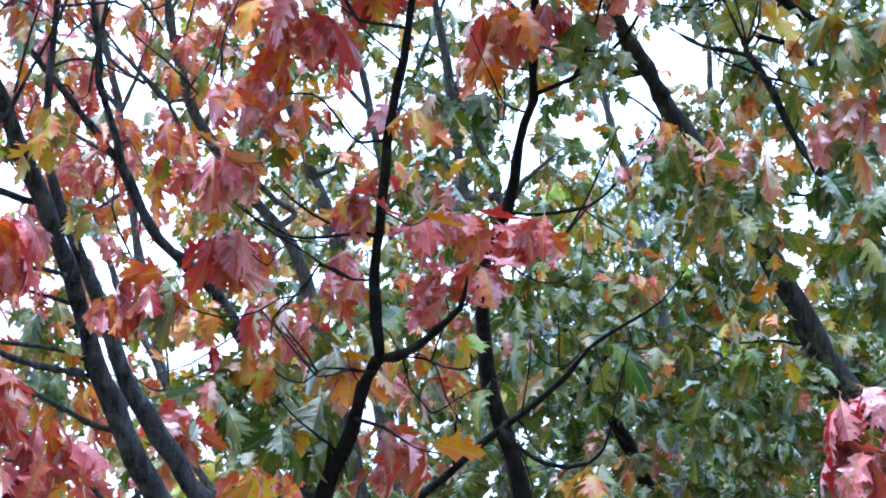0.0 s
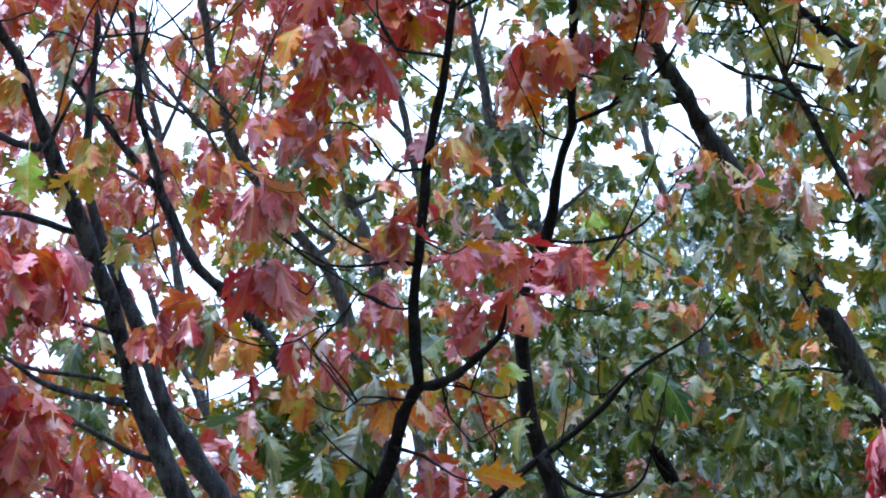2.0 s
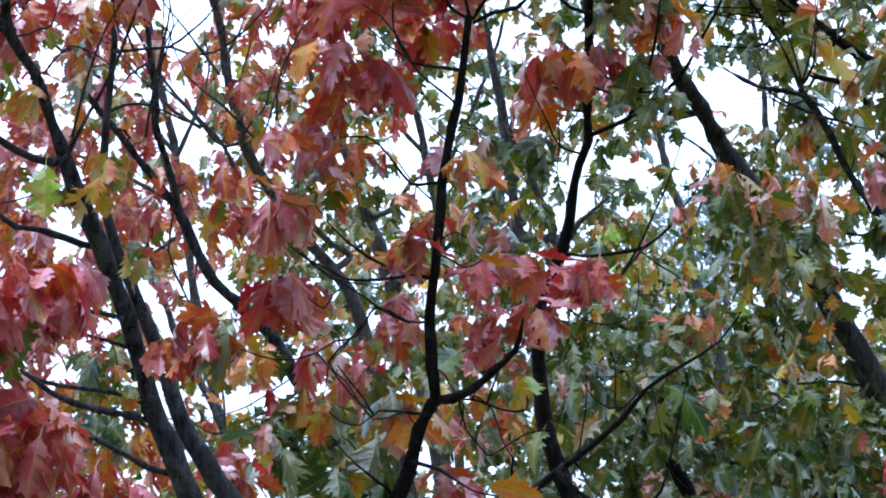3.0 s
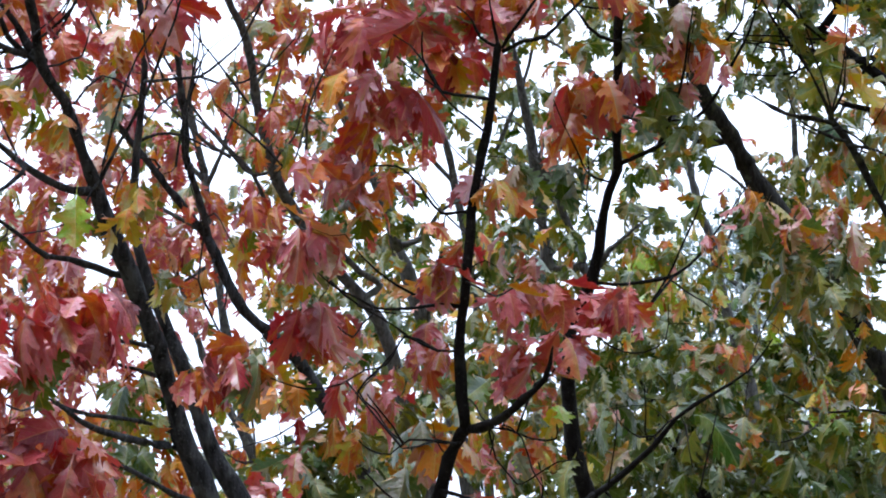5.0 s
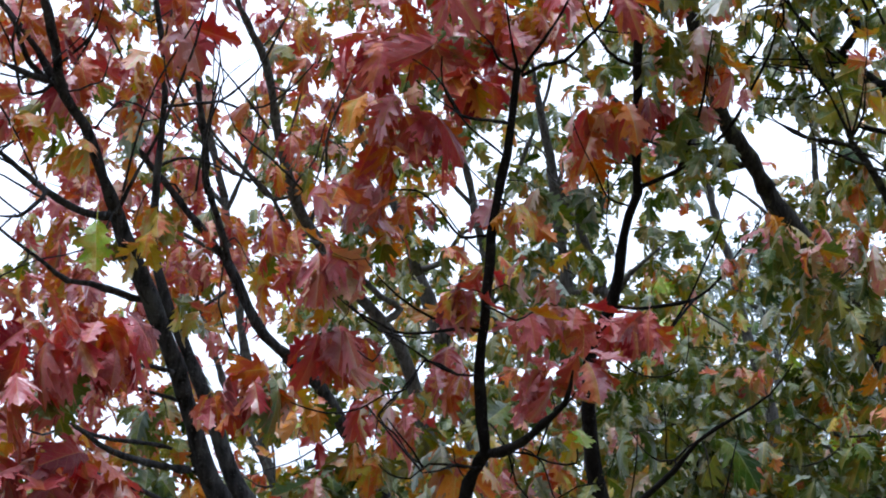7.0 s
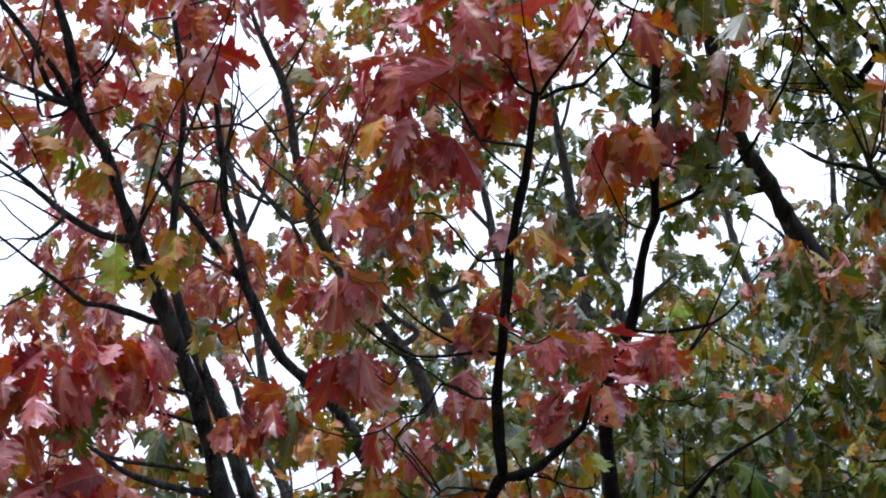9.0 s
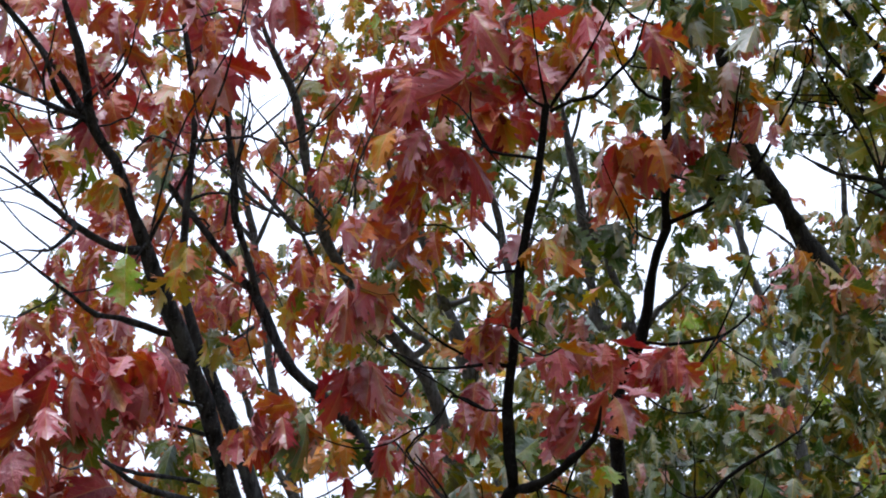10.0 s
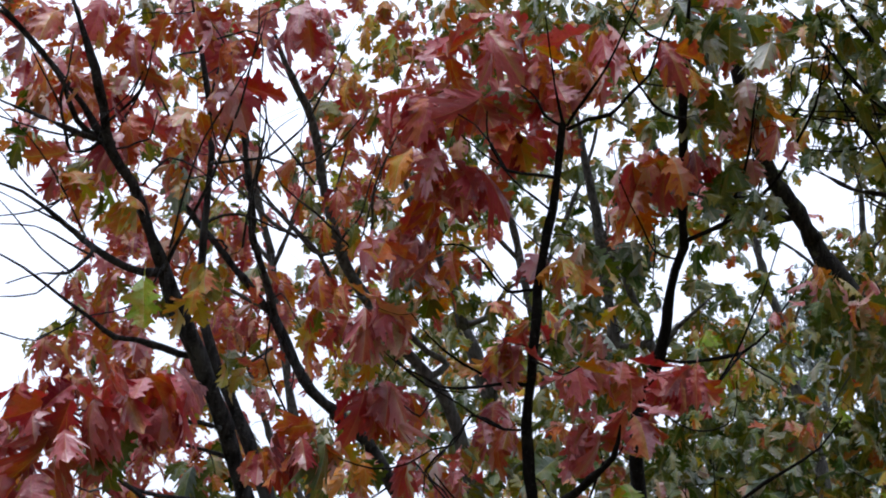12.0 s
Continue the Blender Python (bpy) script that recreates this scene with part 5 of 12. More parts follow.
leaning_oak = Tree("oak_tree", (3.90, 9.58, 0), "leaning oak with thick dark trunk and olive green leaves", BARK_MOSSY, 0.12, 290)
leaning_oak.limb("trunk", (3.90, 9.58, -0.10, 0.1395), (3.61, 9.52, 1.77, 0.1027), (2.85, 9.39, 3.55, 0.0821), (2.68, 9.36, 3.90, 0.0776), (2.45, 9.34, 4.21, 0.0731), (2.29, 9.30, 4.49, 0.0687), (2.17, 9.25, 4.73, 0.0643), (2.01, 9.19, 5.01, 0.0597), (1.83, 9.12, 5.28, 0.0553), (1.65, 9.06, 5.50, 0.0508), (1.55, 9.02, 5.63, 0.0464))
leaning_oak.limb("branch", (1.55, 9.02, 5.62, 0.0464), (1.47, 8.95, 5.75, 0.0443), (1.39, 8.89, 5.84, 0.0421), (1.33, 8.84, 5.92, 0.0401), (1.26, 8.75, 6.06, 0.0379), (1.20, 8.64, 6.22, 0.0360), (1.16, 8.55, 6.36, 0.0339), (1.10, 8.42, 6.54, 0.0239), (1.04, 8.31, 6.69, 0.0056))
leaning_oak.limb("branch", (1.47, 8.96, 5.74, 0.0296), (1.46, 8.99, 5.74, 0.0269), (1.33, 8.91, 5.70, 0.0228), (1.22, 8.81, 5.71, 0.0188), (1.08, 8.73, 5.69, 0.0128), (0.91, 8.63, 5.71, 0.0038))
leaning_oak.limb("branch", (2.31, 9.30, 4.46, 0.0085), (2.29, 9.31, 4.45, 0.0077), (2.07, 9.21, 4.42, 0.0068), (1.84, 9.11, 4.38, 0.0059), (1.67, 8.97, 4.41, 0.0038), (1.52, 8.83, 4.44, 0.0016))
leaning_oak.limb("branch", (1.80, 9.07, 4.39, 0.0053), (1.84, 9.02, 4.34, 0.0064), (1.74, 8.96, 4.23, 0.0052), (1.59, 8.90, 4.17, 0.0031), (1.50, 8.81, 4.16, 0.0016))
leaning_oak.limb("branch", (2.01, 9.19, 5.01, 0.0132), (1.87, 8.86, 4.94, 0.0068), (1.78, 8.52, 4.87, 0.0016))
leaning_oak.limb("branch", (2.45, 9.34, 4.21, 0.0154), (2.40, 8.85, 4.07, 0.0075), (2.37, 8.35, 3.99, 0.0016))
leaning_oak.limb("branch", (2.29, 9.30, 4.49, 0.0110), (2.19, 9.16, 4.30, 0.0092), (2.11, 9.02, 4.12, 0.0074), (2.15, 8.85, 3.94, 0.0043), (2.19, 8.65, 3.85, 0.0016))
leaning_oak.limb("branch", (2.17, 9.25, 4.73, 0.0099), (1.97, 8.78, 4.63, 0.0051), (1.83, 8.30, 4.57, 0.0016))
leaning_oak.leaves("blush", 2, 0.07, (1.97, 8.32, 4.99))
leaning_oak.leaves("blush", 3, 0.07, (1.68, 8.35, 5.09))
leaning_oak.leaves("blush", 3, 0.08, (1.83, 8.36, 4.98))
leaning_oak.leaves("blush", 4, 0.07, (1.80, 8.34, 5.03))
leaning_oak.leaves("blush", 4, 0.08, (1.53, 8.37, 5.10), (1.63, 8.38, 5.02), (1.45, 8.35, 5.17))
leaning_oak.leaves("blush", 5, 0.08, (1.75, 8.36, 5.01))
leaning_oak.leaves("green", 2, 0.08, (1.51, 8.45, 5.04), (1.74, 8.56, 4.65))
leaning_oak.leaves("green", 3, 0.08, (1.56, 8.46, 4.99), (1.66, 8.49, 4.87), (1.76, 8.46, 4.91), (1.71, 8.52, 4.77), (1.81, 8.49, 4.79), (1.86, 8.44, 4.90))
leaning_oak.leaves("green", 4, 0.09, (1.93, 10.12, 5.17))
leaning_oak.leaves("green", 5, 0.09, (1.96, 8.66, 3.99), (1.81, 8.71, 3.95), (2.06, 8.63, 4.04), (2.13, 8.59, 4.11), (2.16, 10.12, 5.04), (2.27, 10.14, 4.89), (2.10, 10.15, 4.99))
leaning_oak.leaves("green", 6, 0.09, (1.84, 8.65, 4.15), (1.66, 8.72, 4.01), (2.01, 8.69, 3.84), (1.56, 8.78, 3.87), (2.36, 10.15, 4.80))
leaning_oak.leaves("green", 7, 0.09, (1.88, 8.72, 3.85))
leaning_oak.leaves("mixed", 2, 0.07, (1.78, 8.31, 4.85), (1.97, 8.34, 4.65))
leaning_oak.leaves("mixed", 3, 0.08, (1.23, 8.64, 4.52), (1.38, 8.62, 4.49), (1.91, 8.57, 4.34), (1.33, 8.64, 4.47), (1.53, 8.79, 4.24), (1.76, 8.71, 4.33), (1.91, 8.75, 4.12))
leaning_oak.leaves("mixed", 4, 0.07, (1.88, 8.34, 4.73))
leaning_oak.leaves("mixed", 4, 0.08, (1.45, 8.84, 4.10))
leaning_oak.leaves("mixed", 5, 0.08, (1.40, 8.82, 4.20))
leaning_oak.leaves("olive", 2, 0.08, (1.55, 8.42, 4.98), (1.75, 8.40, 4.91), (1.78, 8.46, 4.75), (1.60, 8.53, 4.66), (1.95, 8.40, 4.51))
leaning_oak.leaves("olive", 3, 0.08, (1.58, 8.50, 4.76), (1.72, 8.58, 4.74), (1.85, 8.31, 4.80), (1.91, 8.36, 4.65), (1.80, 8.41, 4.57))
leaning_oak.leaves("olive", 4, 0.08, (1.63, 8.44, 4.88), (1.68, 8.47, 4.78), (1.57, 8.56, 4.89), (1.49, 8.60, 4.80), (1.67, 8.49, 5.01))
leaning_oak.leaves("olive", 4, 0.09, (2.34, 9.96, 5.37), (2.45, 9.98, 5.25))
leaning_oak.leaves("olive", 5, 0.08, (1.80, 8.47, 5.00))
leaning_oak.leaves("olive", 5, 0.09, (2.28, 9.92, 5.51))
leaning_oak.leaves("orange", 2, 0.08, (1.33, 8.62, 4.52), (1.94, 8.53, 4.46))
leaning_oak.leaves("orange", 3, 0.08, (2.20, 8.62, 3.93))
leaning_oak.leaves("yellow", 1, 0.06, (1.78, 8.49, 4.67), (1.88, 8.43, 4.47))
leaning_oak.leaves("yellow", 2, 0.06, (1.73, 8.51, 4.65), (1.65, 8.42, 4.92), (1.80, 8.38, 4.66), (1.92, 8.39, 4.56))
leaning_oak.leaves("blush", 16, 0.09, (1.96, 10.39, 4.28))
leaning_oak.leaves("blush", 19, 0.09, (2.78, 10.19, 3.95))
leaning_oak.leaves("green", 5, 0.09, (1.16, 9.97, 6.01), (2.12, 10.27, 5.21))
leaning_oak.leaves("green", 5, 0.10, (1.41, 10.10, 6.36))
leaning_oak.leaves("green", 6, 0.09, (1.94, 9.88, 5.09), (2.76, 10.33, 4.93))
leaning_oak.leaves("green", 6, 0.10, (1.51, 9.99, 6.74))
leaning_oak.leaves("green", 7, 0.09, (1.44, 10.01, 4.97), (2.02, 10.49, 4.93), (2.82, 10.22, 4.74), (1.89, 10.35, 4.45), (2.71, 10.59, 3.94))
leaning_oak.leaves("green", 8, 0.09, (1.41, 9.55, 6.19), (2.47, 10.06, 4.06))
leaning_oak.leaves("green", 9, 0.09, (2.80, 10.01, 4.44), (2.68, 10.40, 4.33), (2.89, 10.43, 4.14))
leaning_oak.leaves("green", 10, 0.09, (1.98, 9.96, 5.27), (1.53, 10.26, 4.72), (2.37, 9.82, 4.56))
leaning_oak.leaves("green", 10, 0.10, (1.95, 10.42, 5.72))
leaning_oak.leaves("green", 11, 0.09, (1.91, 9.79, 5.31), (-0.46, 10.80, 4.28))
leaning_oak.leaves("green", 12, 0.09, (2.62, 10.17, 4.49))
leaning_oak.leaves("green", 13, 0.09, (1.88, 10.13, 5.04), (2.27, 9.95, 4.20))
leaning_oak.leaves("green", 16, 0.09, (1.92, 10.10, 5.63))
leaning_oak.leaves("green", 17, 0.09, (-0.16, 10.26, 4.17))
leaning_oak.leaves("green", 18, 0.09, (1.77, 10.30, 4.61), (2.17, 10.51, 4.07))
leaning_oak.leaves("green", 19, 0.09, (2.80, 10.41, 3.94))
leaning_oak.leaves("green", 19, 0.10, (2.62, 10.62, 4.24))
leaning_oak.leaves("green", 20, 0.09, (2.63, 10.41, 3.93))
leaning_oak.leaves("green", 20, 0.10, (1.82, 10.79, 4.43))
leaning_oak.leaves("green", 21, 0.09, (2.84, 10.18, 4.16))
leaning_oak.leaves("mixed", 5, 0.09, (2.50, 10.37, 4.26))
leaning_oak.leaves("mixed", 6, 0.10, (2.23, 10.57, 4.75))
leaning_oak.leaves("mixed", 7, 0.09, (2.60, 10.25, 4.76), (2.73, 10.25, 4.43), (2.43, 10.36, 4.12))
leaning_oak.leaves("mixed", 8, 0.09, (1.92, 10.00, 4.87), (2.47, 10.33, 4.34))
leaning_oak.leaves("mixed", 9, 0.09, (2.46, 9.83, 4.54), (-0.43, 10.47, 4.15))
leaning_oak.leaves("mixed", 10, 0.09, (2.83, 10.19, 4.13))
leaning_oak.leaves("mixed", 11, 0.09, (2.69, 9.99, 4.60))
leaning_oak.leaves("mixed", 12, 0.10, (2.69, 10.52, 4.89))
leaning_oak.leaves("mixed", 17, 0.09, (2.54, 10.02, 3.90))
leaning_oak.leaves("mixed", 20, 0.09, (1.91, 10.17, 4.43))
leaning_oak.leaves("olive", 5, 0.09, (1.22, 9.55, 6.68), (1.44, 9.45, 6.65), (1.93, 9.70, 5.83), (1.98, 9.72, 5.44))
leaning_oak.leaves("olive", 5, 0.10, (2.43, 10.65, 5.01))
leaning_oak.leaves("olive", 6, 0.10, (0.92, 9.90, 6.99), (1.90, 10.69, 4.84))
leaning_oak.leaves("olive", 7, 0.09, (1.82, 10.07, 6.01))
leaning_oak.leaves("olive", 7, 0.10, (2.60, 10.37, 5.24))
leaning_oak.leaves("olive", 8, 0.09, (2.47, 10.44, 4.72))
leaning_oak.leaves("olive", 8, 0.10, (1.96, 10.34, 5.98))
leaning_oak.leaves("olive", 9, 0.09, (2.16, 10.14, 4.59), (-0.23, 10.40, 4.33))
leaning_oak.leaves("olive", 11, 0.10, (2.76, 10.66, 4.42))
leaning_oak.leaves("olive", 16, 0.09, (1.83, 9.81, 5.22), (2.52, 10.20, 4.59))
leaning_oak.leaves("olive", 17, 0.09, (2.84, 10.46, 4.39))
leaning_oak.leaves("olive", 20, 0.09, (2.42, 9.87, 4.69))
leaning_oak.leaves("olive", 21, 0.09, (1.96, 9.93, 4.39))
leaning_oak.leaves("pale", 6, 0.09, (2.22, 10.57, 4.43), (2.18, 9.90, 4.12))
leaning_oak.leaves("pale", 9, 0.10, (2.19, 10.67, 4.39))
leaning_oak.leaves("pale", 10, 0.09, (2.58, 10.30, 4.49))
leaning_oak.leaves("green", 7, 0.10, (0.55, 10.39, 5.88), (2.90, 10.60, 3.95))
leaning_oak.leaves("green", 8, 0.09, (1.75, 9.87, 4.51), (2.14, 10.11, 4.00))
leaning_oak.leaves("green", 8, 0.10, (2.27, 10.71, 4.50))
leaning_oak.leaves("green", 9, 0.09, (1.93, 10.58, 4.61))
leaning_oak.leaves("green", 11, 0.09, (1.79, 9.61, 5.24))
leaning_oak.leaves("green", 12, 0.09, (2.31, 9.79, 4.25), (2.19, 10.25, 4.23))
leaning_oak.leaves("green", 13, 0.09, (2.05, 10.56, 4.61))
leaning_oak.leaves("green", 15, 0.10, (2.62, 10.39, 4.94))
leaning_oak.leaves("green", 16, 0.09, (2.70, 10.04, 4.56))
leaning_oak.leaves("green", 16, 0.10, (1.77, 10.85, 4.58))
leaning_oak.leaves("green", 18, 0.09, (2.21, 10.14, 4.07), (2.20, 10.08, 3.77))
leaning_oak.leaves("green", 20, 0.09, (2.20, 10.26, 4.51))
leaning_oak.leaves("green", 21, 0.09, (2.21, 10.12, 4.37))
leaning_oak.leaves("yellow", 6, 0.09, (1.30, 10.07, 6.32))
leaning_oak.leaves("yellow", 7, 0.09, (2.25, 10.27, 4.72))
leaning_oak.leaves("yellow", 8, 0.10, (2.63, 10.52, 5.12))
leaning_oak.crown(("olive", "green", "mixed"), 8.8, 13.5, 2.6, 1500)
leaning_oak.finish()

slant_oak = Tree("oak_tree", (3.69, 7.99, 0), "oak with long slanting grey branch and sparse green leaves", BARK_MOSSY, 0.13, 280)
slant_oak.limb("trunk", (3.69, 7.99, -0.10, 0.0536), (3.45, 7.85, 1.72, 0.0394), (2.83, 7.47, 3.44, 0.0315), (2.62, 7.35, 3.95, 0.0294), (2.40, 7.29, 4.19, 0.0273), (2.22, 7.25, 4.31, 0.0252), (2.08, 7.21, 4.38, 0.0231))
slant_oak.limb("branch", (2.08, 7.21, 4.38, 0.0231), (1.95, 7.21, 4.43, 0.0210), (1.84, 7.19, 4.50, 0.0189), (1.75, 7.14, 4.63, 0.0168), (1.66, 7.08, 4.77, 0.0169), (1.58, 7.03, 4.89, 0.0146), (1.54, 7.00, 4.93, 0.0122))
slant_oak.limb("branch", (1.56, 7.01, 4.90, 0.0087), (1.47, 6.99, 4.92, 0.0074), (1.36, 6.98, 4.93, 0.0061), (1.27, 6.95, 4.97, 0.0036), (1.20, 6.91, 5.01, 0.0016))
slant_oak.limb("branch", (1.54, 7.00, 4.93, 0.0070), (1.58, 6.92, 4.99, 0.0058), (1.58, 6.86, 5.05, 0.0035), (1.58, 6.78, 5.13, 0.0016))
slant_oak.limb("branch", (1.55, 7.00, 4.92, 0.0070), (1.49, 6.93, 5.01, 0.0055), (1.44, 6.87, 5.08, 0.0030), (1.39, 6.81, 5.14, 0.0016))
slant_oak.limb("branch", (1.62, 7.05, 4.83, 0.0077), (1.61, 7.03, 4.82, 0.0070), (1.72, 7.02, 4.79, 0.0058), (1.82, 7.03, 4.72, 0.0035), (1.93, 7.04, 4.63, 0.0016))
slant_oak.limb("branch", (1.60, 7.04, 4.85, 0.0077), (1.60, 7.03, 4.84, 0.0070), (1.49, 7.00, 4.87, 0.0055), (1.40, 6.96, 4.91, 0.0030), (1.36, 6.89, 4.99, 0.0016))
slant_oak.limb("branch", (2.09, 7.21, 4.38, 0.0097), (2.10, 7.19, 4.40, 0.0088), (1.95, 7.21, 4.41, 0.0079), (1.78, 7.23, 4.41, 0.0070), (1.62, 7.23, 4.46, 0.0061), (1.51, 7.20, 4.54, 0.0039), (1.45, 7.15, 4.63, 0.0016))
slant_oak.limb("branch", (1.77, 7.15, 4.60, 0.0115), (1.76, 7.10, 4.57, 0.0105), (1.83, 7.04, 4.42, 0.0086), (1.92, 6.94, 4.33, 0.0051), (2.02, 6.82, 4.28, 0.0016))
slant_oak.limb("branch", (1.96, 7.21, 4.41, 0.0067), (1.95, 7.13, 4.38, 0.0061), (1.96, 7.11, 4.24, 0.0049), (1.97, 7.07, 4.13, 0.0028), (2.01, 7.01, 4.07, 0.0016))
slant_oak.limb("branch", (1.55, 7.00, 4.93, 0.0052), (1.52, 6.93, 5.01, 0.0043), (1.47, 6.85, 5.10, 0.0026), (1.42, 6.79, 5.16, 0.0016))
slant_oak.limb("branch", (1.54, 6.99, 4.93, 0.0052), (1.57, 6.91, 5.03, 0.0043), (1.58, 6.81, 5.14, 0.0026), (1.58, 6.72, 5.22, 0.0016))
slant_oak.limb("branch", (1.53, 7.01, 4.91, 0.0052), (1.43, 7.00, 4.92, 0.0046), (1.32, 6.97, 4.95, 0.0039), (1.21, 6.94, 5.00, 0.0024), (1.12, 6.92, 5.01, 0.0016))
slant_oak.limb("branch", (1.58, 7.03, 4.88, 0.0058), (1.59, 7.01, 4.88, 0.0052), (1.68, 6.98, 4.78, 0.0029), (1.79, 6.92, 4.72, 0.0016))
slant_oak.limb("branch", (1.57, 7.01, 4.89, 0.0044), (1.48, 7.01, 4.86, 0.0038), (1.41, 6.97, 4.88, 0.0024), (1.34, 6.96, 4.86, 0.0016))
slant_oak.limb("branch", (1.65, 7.07, 4.79, 0.0048), (1.65, 7.04, 4.78, 0.0044), (1.68, 6.94, 4.85, 0.0026), (1.73, 6.84, 4.92, 0.0016))
slant_oak.spray((1.130, 6.974, 3.701), 0.097, "mixed", "orange", "olive", "yellow", "blush", "blush")
slant_oak.spray((1.134, 7.222, 3.699), 0.093, "rust", "olive", "mixed", "rust")
slant_oak.spray((1.456, 7.233, 3.883), 0.088, "yellow", "olive", "orange", "olive")
slant_oak.spray((1.564, 6.937, 3.829), 0.094, "orange", "rust", "mixed", "orange")
slant_oak.spray((1.483, 7.048, 3.708), 0.103, "green", "pale", "olive", "green", "green")
slant_oak.spray((1.618, 6.976, 3.648), 0.102, "olive", "green", "yellow", "green", "olive")
slant_oak.spray((1.682, 7.017, 3.575), 0.093, "rust", "olive", "mixed", "olive")
slant_oak.spray((1.355, 7.295, 3.658), 0.101, "green", "pale", "green", "pale")
slant_oak.spray((1.369, 7.023, 3.472), 0.093, "green", "green", "green", "green")
slant_oak.spray((1.063, 7.213, 3.587), 0.099, "pale", "green", "green", "green")
slant_oak.spray((0.925, 7.124, 3.546), 0.087, "green", "olive", "green", "green")
slant_oak.spray((0.800, 7.022, 3.795), 0.098, "pale", "green", "olive", "green")
slant_oak.spray((0.657, 7.063, 3.743), 0.095, "blush", "green", "olive", "blush")
slant_oak.spray((0.573, 6.982, 3.761), 0.094, "blush", "pink", "pale", "pale")
slant_oak.spray((0.882, 7.221, 3.742), 0.089, "green", "green", "green", "green")
slant_oak.spray((0.969, 7.052, 3.783), 0.082, "pale", "green")
slant_oak.spray((0.747, 7.183, 3.622), 0.088, "green", "olive", "green", "green")
slant_oak.spray((1.209, 7.372, 3.521), 0.097, "green", "pale", "green", "green")
slant_oak.spray((1.512, 7.288, 3.495), 0.096, "green", "green", "green", "green")
slant_oak.spray((1.285, 7.245, 3.355), 0.095, "green", "green")
slant_oak.spray((0.977, 7.255, 3.426), 0.096, "pale", "green", "olive", "green")
slant_oak.spray((0.749, 7.064, 3.436), 0.093, "green", "olive")
slant_oak.spray((1.689, 7.419, 3.467), 0.101, "green", "green", "olive", "green")
slant_oak.spray((0.731, 7.355, 3.343), 0.096, "olive", "green")
slant_oak.spray((1.072, 7.017, 3.844), 0.079, "pale", "green")
slant_oak.spray((1.244, 7.037, 3.883), 0.072, "green", "green")
slant_oak.spray((1.343, 7.087, 3.988), 0.080, "green", "pale", "olive", "olive")
slant_oak.spray((0.709, 7.116, 3.908), 0.080, "olive", "green", "yellow", "green")
slant_oak.spray((0.627, 6.905, 3.840), 0.085, "olive", "green")
slant_oak.spray((0.827, 7.203, 4.004), 0.081, "green", "olive")
slant_oak.spray((0.884, 6.932, 4.023), 0.078, "olive", "green")
slant_oak.spray((0.727, 7.019, 4.053), 0.079, "olive", "yellow")
slant_oak.leaves("blush", 2, 0.05, (1.68, 5.83, 4.21), (1.63, 5.92, 4.03))
slant_oak.leaves("blush", 4, 0.05, (1.58, 5.88, 4.15))
slant_oak.leaves("mixed", 3, 0.06, (1.69, 5.80, 4.26))
slant_oak.leaves("mixed", 4, 0.06, (1.55, 5.76, 4.43), (1.59, 5.80, 4.32), (1.71, 5.84, 4.16))
slant_oak.leaves("mixed", 5, 0.06, (1.67, 5.77, 4.34), (1.71, 5.72, 4.42))
slant_oak.leaves("mixed", 6, 0.06, (1.60, 5.76, 4.40))
slant_oak.leaves("blush", 1, 0.06, (1.49, 5.92, 4.10))
slant_oak.leaves("blush", 3, 0.06, (1.70, 5.87, 4.09))
slant_oak.leaves("blush", 4, 0.06, (1.59, 5.86, 4.18), (1.52, 5.91, 4.11), (1.65, 5.86, 4.15))
slant_oak.leaves("green", 6, 0.06, (1.79, 6.34, 3.79))
slant_oak.leaves("green", 8, 0.07, (2.02, 7.31, 5.79))
slant_oak.leaves("green", 10, 0.06, (1.67, 6.31, 4.06))
slant_oak.leaves("green", 11, 0.06, (1.91, 6.61, 4.16))
slant_oak.leaves("green", 12, 0.07, (1.99, 6.92, 4.24), (2.04, 7.42, 4.02))
slant_oak.leaves("green", 20, 0.07, (2.06, 7.30, 4.16))
slant_oak.leaves("mixed", 4, 0.08, (2.02, 8.10, 5.04))
slant_oak.leaves("mixed", 6, 0.07, (1.66, 7.07, 5.27), (1.82, 7.27, 4.82))
slant_oak.leaves("mixed", 7, 0.07, (1.89, 7.16, 4.13))
slant_oak.leaves("mixed", 12, 0.06, (1.79, 6.55, 3.99))
slant_oak.leaves("olive", 4, 0.07, (1.62, 6.96, 5.09), (1.75, 7.04, 4.82))
slant_oak.leaves("olive", 5, 0.07, (2.09, 7.08, 5.72), (1.61, 7.31, 5.23), (1.88, 7.51, 4.67), (1.96, 7.45, 4.54))
slant_oak.leaves("olive", 7, 0.07, (2.08, 7.24, 4.02))
slant_oak.leaves("olive", 8, 0.08, (1.83, 7.98, 5.29))
slant_oak.leaves("olive", 9, 0.07, (1.82, 6.82, 5.57), (1.86, 7.47, 5.63))
slant_oak.leaves("olive", 9, 0.08, (1.73, 7.98, 5.29))
slant_oak.leaves("olive", 17, 0.06, (1.81, 6.79, 4.08))
slant_oak.leaves("olive", 19, 0.07, (2.01, 7.45, 4.25))
slant_oak.leaves("pale", 6, 0.06, (1.88, 6.78, 4.35))
slant_oak.leaves("pale", 8, 0.07, (2.01, 7.44, 4.25))
slant_oak.leaves("pale", 11, 0.07, (2.06, 7.38, 4.27))
slant_oak.leaves("pale", 22, 0.07, (2.04, 7.27, 4.60))
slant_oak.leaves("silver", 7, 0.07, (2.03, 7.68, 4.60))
slant_oak.leaves("yellow", 5, 0.08, (1.78, 8.09, 5.20))
